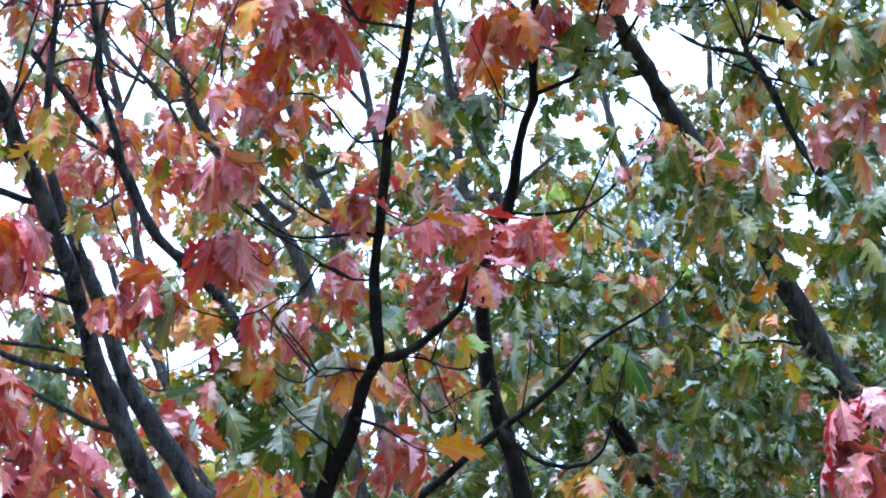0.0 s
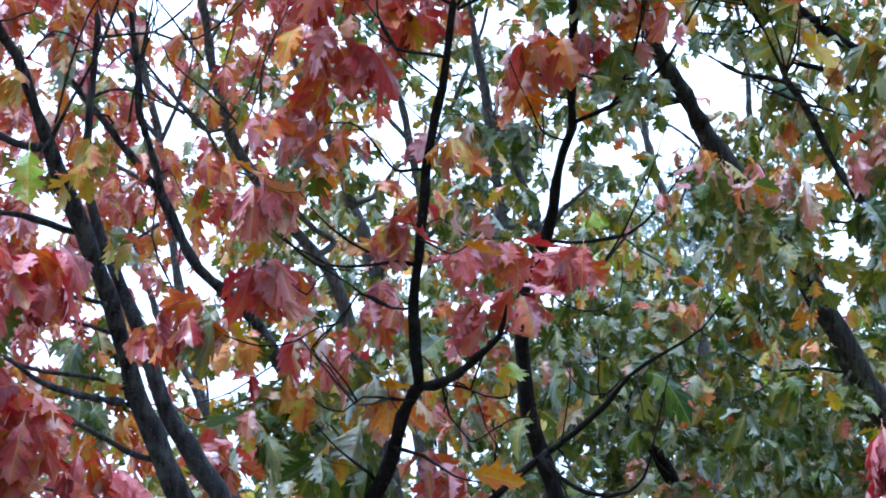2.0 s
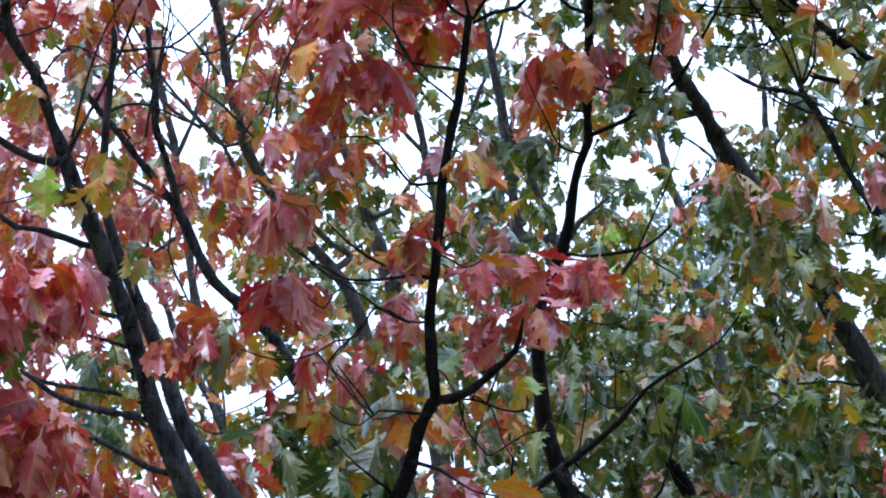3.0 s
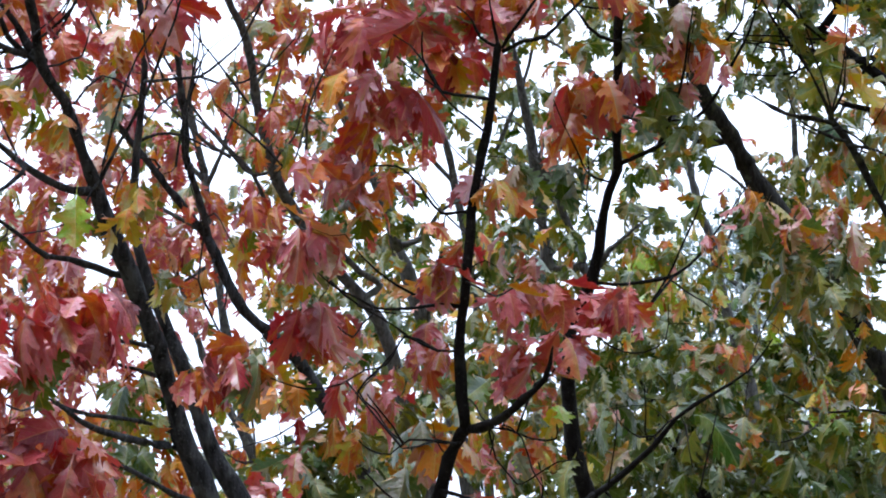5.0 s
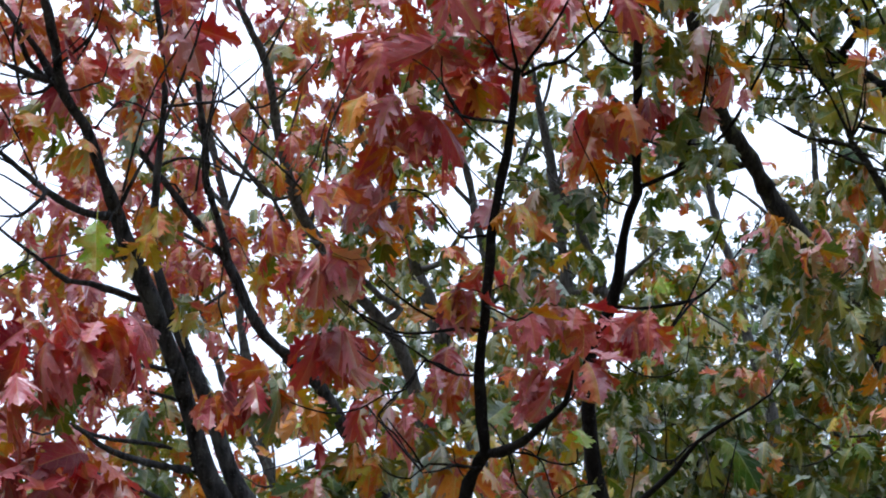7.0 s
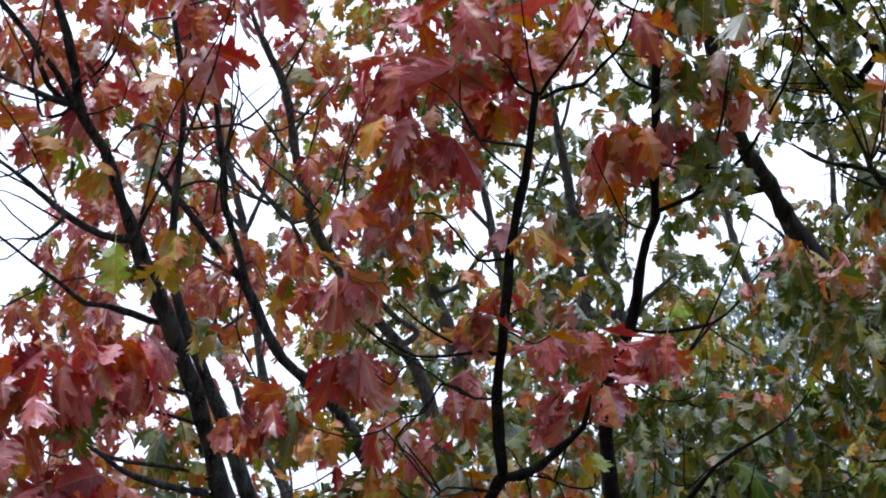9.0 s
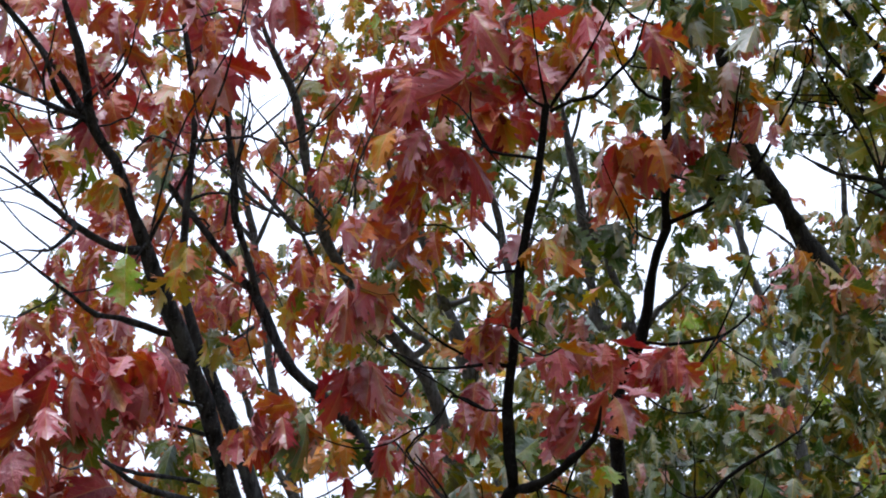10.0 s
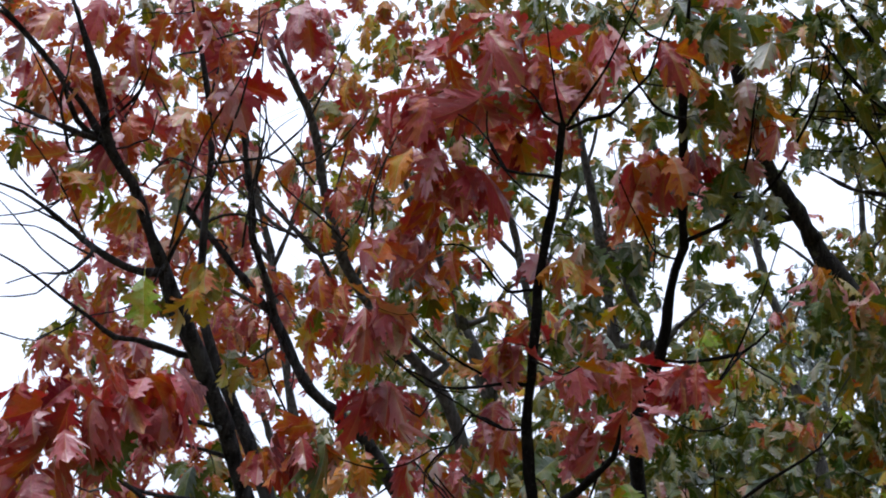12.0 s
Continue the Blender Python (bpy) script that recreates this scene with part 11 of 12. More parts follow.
far_yellow_oak.leaves("green", 12, 0.18, (1.44, 18.99, 6.87), (-0.78, 19.50, 6.63), (-0.55, 18.98, 6.51), (0.85, 19.69, 6.66), (1.31, 19.61, 6.52), (1.13, 19.33, 6.45), (1.62, 18.85, 6.29), (1.81, 18.81, 6.50), (-1.15, 19.48, 6.11), (-1.22, 19.77, 6.10))
far_yellow_oak.leaves("green", 12, 0.19, (1.92, 19.78, 6.75), (-0.41, 19.96, 6.34), (0.42, 19.98, 6.03))
far_yellow_oak.leaves("green", 14, 0.16, (0.66, 16.97, 8.09))
far_yellow_oak.leaves("green", 14, 0.17, (1.64, 17.11, 8.23), (-0.14, 18.21, 7.09), (-0.12, 17.90, 7.07), (0.55, 18.30, 6.83), (1.26, 18.48, 6.01), (1.44, 18.04, 5.95), (1.13, 17.92, 5.66), (1.37, 18.63, 5.59))
far_yellow_oak.leaves("green", 14, 0.18, (0.58, 18.69, 8.70), (0.98, 19.06, 8.90), (0.63, 19.22, 8.44), (-0.31, 18.73, 6.56), (-0.20, 18.98, 6.90), (-0.10, 19.49, 7.06), (1.24, 19.03, 6.23), (1.61, 19.77, 6.18), (1.80, 19.24, 6.14), (1.48, 19.59, 5.82), (1.85, 19.53, 5.77), (1.68, 18.92, 5.66))
far_yellow_oak.leaves("green", 14, 0.19, (1.21, 20.02, 5.91))
far_yellow_oak.leaves("green", 15, 0.16, (0.12, 16.15, 9.68), (0.76, 16.60, 8.55))
far_yellow_oak.leaves("green", 15, 0.17, (0.0539, 16.79, 9.84), (-0.56, 17.38, 9.60), (1.32, 17.21, 9.75), (0.82, 17.18, 9.33), (1.06, 17.48, 9.26), (-0.50, 17.63, 8.90), (1.28, 17.14, 8.78), (-0.17, 17.13, 8.37), (-0.69, 18.03, 8.51))
far_yellow_oak.leaves("green", 15, 0.18, (1.62, 17.64, 11.43), (1.57, 17.10, 10.76), (0.30, 17.57, 10.19), (-0.97, 18.29, 9.85), (1.11, 18.40, 9.71), (-0.79, 18.75, 9.12), (0.00631, 18.94, 5.86))
far_yellow_oak.leaves("green", 16, 0.17, (0.54, 16.55, 11.26), (-0.29, 15.83, 10.81), (0.19, 16.00, 10.86), (0.59, 16.09, 10.49), (-0.93, 16.86, 8.62), (-0.26, 17.84, 8.39), (0.27, 17.40, 8.16), (-0.11, 17.94, 8.10), (-0.0686, 17.88, 7.83), (-0.16, 17.91, 7.71), (-1.18, 18.11, 7.42), (-0.94, 17.71, 7.41))
far_yellow_oak.leaves("green", 16, 0.18, (1.02, 17.21, 11.76), (-0.0663, 17.21, 11.32), (0.084, 17.18, 11.56), (0.39, 17.08, 11.17), (1.82, 17.15, 11.48), (-0.10, 17.39, 11.05), (0.17, 17.40, 11.28), (0.65, 17.67, 11.25), (0.57, 17.60, 10.84), (-1.21, 18.36, 10.30), (-1.07, 17.95, 8.83), (0.48, 18.87, 9.21))
far_yellow_oak.leaves("green", 16, 0.18, (-0.36, 19.12, 8.64), (-0.71, 18.63, 8.10))
far_yellow_oak.leaves("green", 16, 0.19, (1.21, 17.85, 11.62), (1.03, 18.44, 10.51))
far_yellow_oak.leaves("mixed", 11, 0.16, (-0.73, 15.47, 10.88), (1.30, 16.13, 9.89))
far_yellow_oak.leaves("mixed", 11, 0.17, (-0.95, 16.33, 10.73), (-0.63, 16.44, 10.29), (0.27, 17.86, 6.79))
far_yellow_oak.leaves("mixed", 11, 0.18, (-0.44, 17.46, 11.33), (1.09, 17.03, 10.85), (1.29, 17.54, 11.06), (0.70, 17.78, 10.71), (-0.80, 17.95, 9.39))
far_yellow_oak.leaves("mixed", 11, 0.19, (-0.43, 17.71, 12.06), (0.84, 18.00, 11.54), (-0.73, 18.16, 11.10))
far_yellow_oak.leaves("mixed", 15, 0.16, (0.56, 16.71, 8.69))
far_yellow_oak.leaves("mixed", 15, 0.17, (1.49, 16.82, 10.69), (0.64, 16.99, 9.91), (1.56, 16.43, 9.57), (1.32, 17.67, 9.13), (-0.42, 17.72, 8.71), (0.81, 17.58, 7.80))
far_yellow_oak.leaves("mixed", 15, 0.18, (1.04, 17.79, 9.95), (1.34, 17.60, 9.93), (-0.43, 18.23, 9.36), (-0.89, 18.05, 9.05), (-0.98, 18.71, 8.91), (1.64, 19.19, 7.88))
far_yellow_oak.leaves("mixed", 15, 0.19, (1.48, 18.51, 10.39), (-0.43, 19.06, 9.15))
far_yellow_oak.leaves("mixed", 16, 0.16, (0.10, 15.82, 10.21), (-0.98, 16.87, 8.18), (-0.52, 16.94, 8.14), (-0.80, 17.25, 7.31), (-0.32, 17.29, 7.17))
far_yellow_oak.leaves("mixed", 16, 0.17, (-0.17, 16.23, 11.20), (1.25, 15.95, 11.14), (1.05, 16.16, 10.71), (0.38, 16.39, 10.33), (0.13, 17.14, 7.84))
far_yellow_oak.leaves("mixed", 16, 0.18, (0.55, 16.98, 11.83), (0.81, 16.86, 11.67), (0.77, 17.26, 11.66), (1.32, 17.50, 11.87), (-0.065, 17.14, 11.51), (1.23, 17.59, 11.63), (-0.0566, 18.57, 8.71), (-0.84, 18.43, 8.42), (-0.73, 18.81, 8.13))
far_yellow_oak.leaves("mixed", 16, 0.19, (-0.0945, 17.64, 12.10), (-1.14, 18.60, 10.30), (0.20, 19.10, 9.09))
far_yellow_oak.leaves("olive", 9, 0.19, (-1.03, 18.20, 11.07))
far_yellow_oak.leaves("olive", 11, 0.16, (0.10, 16.02, 10.03), (-0.71, 16.59, 8.66), (0.15, 17.48, 5.94))
far_yellow_oak.leaves("olive", 11, 0.17, (-1.02, 16.03, 10.79), (-1.03, 16.45, 9.69))
far_yellow_oak.leaves("olive", 11, 0.18, (-1.23, 16.97, 11.49), (0.92, 17.40, 11.03), (-0.39, 18.14, 10.74), (-0.0719, 18.06, 10.34), (-0.81, 18.30, 10.20))
far_yellow_oak.leaves("olive", 11, 0.19, (-0.53, 17.64, 12.15))
far_yellow_oak.leaves("olive", 12, 0.16, (1.67, 17.32, 6.57))
far_yellow_oak.leaves("olive", 12, 0.17, (1.29, 17.91, 7.82), (1.66, 17.30, 7.20), (1.78, 17.87, 7.36), (1.16, 17.80, 7.21), (1.26, 17.82, 6.76), (1.44, 17.76, 6.75), (-0.97, 18.62, 5.57), (-0.60, 18.45, 5.70), (0.78, 18.33, 5.78))
far_yellow_oak.leaves("olive", 12, 0.18, (1.27, 18.64, 9.30), (1.59, 19.00, 7.30), (1.41, 19.38, 6.47), (-0.88, 19.08, 6.13), (-0.31, 19.88, 6.18), (-0.69, 19.56, 5.92), (-0.41, 19.53, 5.88), (0.92, 18.91, 5.81))
far_yellow_oak.leaves("olive", 12, 0.19, (1.24, 19.33, 8.33))
far_yellow_oak.leaves("olive", 14, 0.17, (0.36, 17.47, 8.43), (0.67, 17.60, 8.26), (0.59, 17.46, 7.79), (-0.20, 18.28, 7.55), (0.00609, 17.51, 7.47), (0.28, 17.46, 7.36), (-0.50, 17.86, 6.70))
far_yellow_oak.leaves("olive", 14, 0.18, (0.80, 18.79, 8.92), (0.36, 18.76, 8.00), (0.24, 18.71, 7.32), (-0.63, 19.14, 6.98))
far_yellow_oak.leaves("olive", 15, 0.16, (0.95, 16.64, 8.96), (-1.11, 17.10, 7.60), (0.31, 17.66, 5.68))
far_yellow_oak.leaves("olive", 15, 0.17, (1.73, 16.13, 10.46), (-0.27, 16.45, 10.00), (0.48, 17.06, 9.86), (-0.71, 16.86, 8.96), (0.49, 17.46, 8.97), (0.78, 17.57, 9.18), (-0.11, 17.23, 8.42), (1.55, 17.68, 7.91), (1.49, 18.20, 7.74), (-0.72, 17.87, 7.16), (0.97, 17.74, 7.22))
far_yellow_oak.leaves("olive", 15, 0.18, (0.21, 17.32, 10.35), (1.38, 17.79, 10.14), (-0.45, 18.35, 10.31), (1.80, 17.89, 9.97), (1.52, 18.50, 9.94), (0.99, 18.39, 7.56), (-0.71, 19.61, 7.20), (0.64, 18.81, 6.62), (0.62, 19.31, 6.37), (0.51, 19.70, 6.28), (0.27, 19.36, 5.93))
far_yellow_oak.leaves("olive", 15, 0.19, (1.74, 18.09, 11.26), (-0.30, 18.32, 10.83))
far_yellow_oak.leaves("olive", 16, 0.16, (0.28, 15.50, 10.94), (0.43, 15.63, 10.72), (-0.30, 15.81, 10.60), (-0.43, 15.61, 10.55), (0.49, 15.63, 10.64), (-0.28, 16.29, 9.36), (-0.22, 16.85, 8.13))
far_yellow_oak.leaves("olive", 16, 0.17, (-0.12, 16.00, 11.26), (0.31, 15.92, 10.97), (0.60, 15.92, 10.65), (0.84, 15.95, 10.87), (0.00172, 16.42, 10.49), (0.16, 16.32, 10.59), (0.62, 16.08, 10.28), (0.65, 16.56, 10.41), (-0.30, 16.76, 9.73), (-0.99, 17.61, 8.83), (-0.53, 17.32, 8.37), (-0.76, 17.41, 7.85))
far_yellow_oak.leaves("olive", 16, 0.18, (0.36, 17.07, 11.93), (-0.12, 17.01, 11.45), (0.88, 17.20, 11.26), (-0.78, 18.12, 10.26), (0.44, 18.23, 8.83), (0.44, 18.29, 9.13), (-0.0897, 18.78, 8.40))
far_yellow_oak.leaves("olive", 16, 0.19, (0.90, 18.44, 10.68), (0.27, 19.04, 9.11))
far_yellow_oak.leaves("pink", 11, 0.17, (-0.35, 16.48, 10.40), (-0.24, 16.66, 10.44), (-0.92, 17.13, 10.36))
far_yellow_oak.leaves("pink", 11, 0.18, (-0.79, 17.48, 11.13), (-0.44, 17.50, 11.27))
far_yellow_oak.leaves("red", 9, 0.17, (-1.19, 16.87, 10.43))
far_yellow_oak.leaves("rust", 11, 0.17, (-1.17, 16.38, 10.47), (-0.36, 17.20, 10.38), (-0.21, 17.37, 10.10), (0.45, 17.47, 7.13))
far_yellow_oak.leaves("rust", 11, 0.18, (-0.76, 17.44, 11.80), (0.20, 17.37, 10.74), (1.78, 17.71, 10.24), (-0.74, 18.23, 10.11), (0.69, 18.66, 9.72), (-0.14, 19.50, 6.22))
far_yellow_oak.leaves("rust", 11, 0.19, (0.34, 19.77, 7.06))
far_yellow_oak.leaves("yellow", 11, 0.17, (-0.84, 16.00, 10.68), (-0.86, 16.45, 10.92), (0.57, 17.01, 10.22), (-0.26, 18.56, 6.27))
far_yellow_oak.leaves("yellow", 11, 0.18, (0.44, 18.00, 9.57))
far_yellow_oak.leaves("yellow", 11, 0.19, (-1.16, 17.77, 11.68))
far_yellow_oak.leaves("yellow", 14, 0.16, (0.63, 16.98, 7.96))
far_yellow_oak.leaves("yellow", 14, 0.17, (-1.06, 17.75, 8.21), (0.78, 17.13, 7.87), (0.0735, 17.62, 7.82), (0.57, 18.27, 7.72), (-0.26, 17.89, 6.72), (0.61, 18.43, 6.83), (-1.18, 18.32, 6.32))
far_yellow_oak.leaves("yellow", 14, 0.18, (0.60, 18.58, 8.37), (0.94, 18.37, 8.24), (0.0887, 18.88, 7.70), (0.47, 19.24, 7.97), (-0.59, 19.00, 7.56), (0.12, 19.53, 7.60), (-0.49, 18.94, 6.98), (0.0197, 19.39, 7.40))
far_yellow_oak.leaves("yellow", 14, 0.19, (-0.66, 19.62, 7.84))
far_yellow_oak.leaves("yellow", 16, 0.16, (-0.36, 16.85, 7.97), (-0.44, 17.11, 7.61), (-0.74, 17.15, 7.28))
far_yellow_oak.leaves("yellow", 16, 0.17, (1.26, 15.95, 11.07), (0.70, 16.49, 11.15), (1.63, 15.79, 10.76), (-0.50, 16.68, 9.80), (-1.00, 17.67, 8.35), (-1.11, 17.47, 8.37), (0.24, 17.34, 8.06), (-0.49, 17.32, 7.70))
far_yellow_oak.leaves("yellow", 16, 0.18, (-0.0894, 17.52, 11.08), (-0.80, 17.87, 10.11), (-0.97, 17.82, 9.27), (-0.61, 18.28, 8.29), (-0.38, 19.36, 8.02))
far_yellow_oak.leaves("yellow", 16, 0.19, (0.0679, 17.78, 11.93), (-0.78, 18.42, 10.53))
far_yellow_oak.finish()

far_green_oak = Tree("oak_tree", (4.12, 19.99, 0), "distant oak with thin grey stem and small green leaves", BARK_GREY, 0.14, 0)
far_green_oak.limb("trunk", (4.12, 19.99, -0.10, 0.0915), (4.06, 19.78, 2.80, 0.0673), (3.91, 19.20, 5.60, 0.0538), (3.84, 18.94, 6.76, 0.0500), (3.75, 18.60, 7.92, 0.0461), (3.65, 18.31, 8.76, 0.0423), (3.59, 18.00, 9.54, 0.0385))
far_green_oak.limb("branch", (3.59, 18.00, 9.54, 0.0353), (3.53, 17.71, 10.20, 0.0279), (3.41, 17.43, 10.80, 0.0154), (3.35, 17.07, 11.48, 0.0040))
far_green_oak.limb("branch", (3.59, 18.05, 9.44, 0.0265), (3.93, 17.56, 9.94, 0.0211), (4.20, 17.09, 10.38, 0.0119), (4.35, 16.61, 10.85, 0.0032))
far_green_oak.limb("branch", (3.65, 18.31, 8.76, 0.0265), (3.19, 18.02, 9.25, 0.0211), (2.78, 17.79, 9.51, 0.0119), (2.28, 17.61, 9.66, 0.0032))
far_green_oak.limb("branch", (3.65, 18.29, 8.82, 0.0265), (4.13, 17.74, 9.24, 0.0139), (4.58, 17.23, 9.49, 0.0032))
far_green_oak.leaves("green", 4, 0.18, (1.96, 17.13, 11.82), (4.05, 17.63, 9.06), (4.21, 17.83, 8.43))
far_green_oak.leaves("green", 4, 0.19, (2.16, 19.41, 10.11), (4.33, 19.64, 8.58))
far_green_oak.leaves("green", 4, 0.20, (2.28, 18.76, 11.96))
far_green_oak.leaves("green", 12, 0.17, (4.82, 17.31, 8.49), (4.99, 17.27, 7.84), (4.48, 17.51, 7.58), (2.23, 18.10, 7.50), (2.40, 18.05, 7.37), (4.98, 17.61, 7.33), (2.13, 18.14, 7.21), (2.57, 18.04, 7.14), (1.84, 18.52, 6.74), (3.91, 18.15, 5.77))
far_green_oak.leaves("green", 12, 0.18, (3.55, 17.68, 8.75), (3.44, 17.92, 8.48), (4.89, 18.16, 8.38), (4.91, 18.16, 8.41), (2.06, 18.86, 7.74), (5.18, 18.35, 7.45), (2.11, 18.93, 7.43), (2.75, 18.69, 7.27), (4.38, 18.20, 7.14), (5.34, 18.80, 7.34), (2.43, 18.56, 6.88), (4.56, 18.68, 7.12))
far_green_oak.leaves("green", 12, 0.18, (4.81, 18.16, 7.00), (5.13, 18.20, 6.95), (2.49, 18.49, 6.79), (3.36, 18.88, 6.91), (4.32, 18.99, 6.86), (4.07, 18.85, 6.62), (5.17, 18.45, 6.71), (3.76, 19.17, 6.56), (4.21, 19.36, 6.64), (4.96, 18.92, 6.51))
far_green_oak.leaves("green", 12, 0.19, (3.52, 18.70, 9.35), (5.05, 19.16, 8.90), (3.70, 19.04, 8.47), (3.64, 19.43, 8.62), (5.31, 18.63, 8.24), (2.18, 20.06, 8.67), (2.82, 20.20, 8.51), (2.65, 19.57, 8.44), (5.11, 19.58, 8.39), (5.34, 18.66, 8.15), (5.54, 19.56, 8.44), (5.13, 19.78, 7.97))
far_green_oak.leaves("green", 12, 0.19, (4.69, 19.34, 7.62), (5.40, 18.99, 7.60), (2.65, 19.58, 7.18), (3.39, 20.17, 7.37), (4.58, 20.24, 7.38), (4.24, 19.64, 7.27), (2.16, 20.40, 7.24), (2.38, 19.75, 7.15), (2.36, 20.53, 7.35), (3.85, 20.18, 7.21), (4.06, 19.54, 6.82), (5.12, 19.60, 6.85))
far_green_oak.leaves("green", 12, 0.19, (4.07, 20.06, 6.84), (4.39, 19.40, 6.70), (4.83, 19.46, 6.62), (5.58, 19.99, 6.77), (5.47, 19.91, 6.79))
far_green_oak.leaves("green", 12, 0.20, (4.30, 20.56, 6.62))
far_green_oak.leaves("green", 14, 0.17, (4.75, 16.98, 8.97), (4.90, 16.96, 8.84), (1.85, 18.05, 8.25), (2.22, 17.73, 8.23), (2.90, 18.39, 6.58), (2.94, 18.15, 6.52), (2.02, 18.71, 5.97), (3.76, 18.23, 5.98), (4.91, 18.13, 5.95), (2.21, 18.47, 5.51), (3.17, 18.56, 5.78), (3.65, 18.46, 5.76))
far_green_oak.leaves("green", 14, 0.18, (5.05, 16.61, 10.57), (5.06, 17.30, 9.48), (2.10, 18.23, 7.85), (2.78, 19.04, 6.71), (2.63, 19.14, 6.54), (3.02, 18.72, 6.52), (3.63, 19.26, 6.60), (4.37, 18.93, 6.54), (2.03, 19.45, 6.08), (2.98, 19.44, 6.11), (2.74, 18.98, 5.97), (3.46, 18.75, 5.96))
far_green_oak.leaves("green", 14, 0.18, (4.33, 18.60, 6.01), (4.78, 19.25, 6.17), (2.13, 18.94, 5.69), (2.86, 19.77, 5.83), (3.53, 19.37, 5.78), (3.73, 19.55, 5.89), (4.12, 18.96, 5.89), (4.31, 19.16, 5.78), (4.64, 18.38, 5.67), (4.63, 18.48, 5.53), (4.98, 18.57, 5.81), (4.96, 19.06, 5.82))
far_green_oak.leaves("green", 14, 0.19, (5.33, 17.84, 11.34), (2.02, 19.22, 8.97), (2.42, 19.50, 9.11), (3.30, 19.93, 7.12), (2.54, 20.70, 6.71), (2.34, 20.51, 6.74), (2.51, 19.79, 6.72), (2.94, 20.01, 6.69), (2.79, 19.75, 6.69), (3.48, 20.00, 6.86), (3.73, 19.45, 6.70), (4.65, 20.40, 6.70))
far_green_oak.leaves("green", 14, 0.19, (2.34, 20.16, 6.38), (3.39, 20.32, 6.56), (3.32, 20.50, 6.37), (3.46, 19.67, 6.38), (4.19, 20.36, 6.56), (4.88, 20.41, 6.39), (4.99, 19.78, 6.42), (5.18, 19.61, 6.22), (2.59, 20.34, 5.91), (2.64, 20.45, 6.15), (3.04, 19.90, 6.06), (3.39, 20.11, 5.96))
far_green_oak.leaves("green", 14, 0.19, (3.61, 20.51, 6.02), (4.37, 19.87, 6.00), (4.55, 19.91, 5.81))
far_green_oak.leaves("green", 15, 0.17, (3.25, 17.75, 8.46))
far_green_oak.leaves("green", 15, 0.18, (4.22, 16.93, 11.35), (5.17, 16.67, 11.05), (4.21, 17.10, 10.54), (4.53, 17.19, 10.36), (4.72, 17.74, 10.12), (4.21, 17.36, 9.64), (1.96, 17.77, 9.03), (3.55, 17.78, 9.05), (3.88, 17.66, 9.16), (3.33, 18.27, 7.34))
far_green_oak.leaves("green", 15, 0.19, (2.65, 18.64, 11.32), (3.25, 17.92, 11.05), (3.86, 17.89, 11.11), (3.91, 18.63, 11.17), (2.07, 19.42, 10.47), (2.54, 19.18, 10.43), (4.64, 18.40, 10.31), (2.00, 19.20, 9.30))
far_green_oak.leaves("green", 15, 0.20, (4.32, 18.49, 11.83))
far_green_oak.leaves("green", 16, 0.18, (1.83, 16.82, 11.12), (3.65, 16.98, 11.28), (3.22, 18.53, 9.09))
far_green_oak.leaves("green", 16, 0.19, (5.06, 18.54, 9.55))
far_green_oak.leaves("mixed", 11, 0.17, (2.71, 16.49, 11.06))
far_green_oak.leaves("mixed", 11, 0.19, (2.27, 18.06, 12.27), (2.33, 17.87, 11.95))
far_green_oak.leaves("mixed", 15, 0.17, (4.17, 16.47, 10.57))
far_green_oak.leaves("mixed", 15, 0.18, (4.55, 16.25, 11.25), (3.56, 16.84, 10.73), (4.52, 17.24, 10.57), (3.65, 17.18, 9.92), (3.23, 18.36, 9.87), (3.43, 17.47, 9.38), (3.76, 17.85, 9.48), (3.88, 18.65, 7.92), (3.10, 18.58, 7.56), (3.59, 18.39, 7.60), (3.17, 18.86, 7.59))
far_green_oak.leaves("mixed", 15, 0.19, (3.40, 18.37, 11.93), (2.94, 18.33, 11.34), (2.36, 18.32, 10.87), (2.51, 18.74, 10.56), (4.11, 18.40, 10.22), (2.31, 19.53, 10.30), (4.50, 18.39, 9.62), (3.91, 19.16, 9.34), (5.06, 19.34, 9.57))
far_green_oak.leaves("mixed", 16, 0.18, (3.67, 16.32, 11.43), (4.83, 17.55, 9.89))
far_green_oak.leaves("mixed", 16, 0.19, (5.10, 18.60, 10.05))
far_green_oak.leaves("olive", 11, 0.17, (2.76, 16.73, 10.72))
far_green_oak.leaves("olive", 11, 0.18, (5.00, 17.18, 10.37))
far_green_oak.leaves("olive", 11, 0.19, (3.02, 18.18, 12.19), (2.47, 19.90, 6.27))
far_green_oak.leaves("olive", 12, 0.17, (2.32, 18.08, 7.49), (1.83, 18.10, 7.30), (4.72, 17.77, 7.01), (4.30, 18.07, 6.98), (4.62, 17.74, 6.74))
far_green_oak.leaves("olive", 12, 0.18, (5.25, 18.11, 8.96), (5.28, 18.08, 8.50), (5.28, 18.33, 8.56), (3.40, 18.70, 8.19), (3.63, 18.96, 8.00), (2.87, 18.83, 7.49), (4.68, 18.31, 7.37), (2.29, 18.84, 7.24), (2.68, 18.49, 6.94), (3.46, 19.22, 7.28), (5.21, 18.69, 7.00), (3.72, 18.66, 6.85))
far_green_oak.leaves("olive", 12, 0.18, (4.44, 19.00, 6.76), (4.70, 18.76, 6.82))
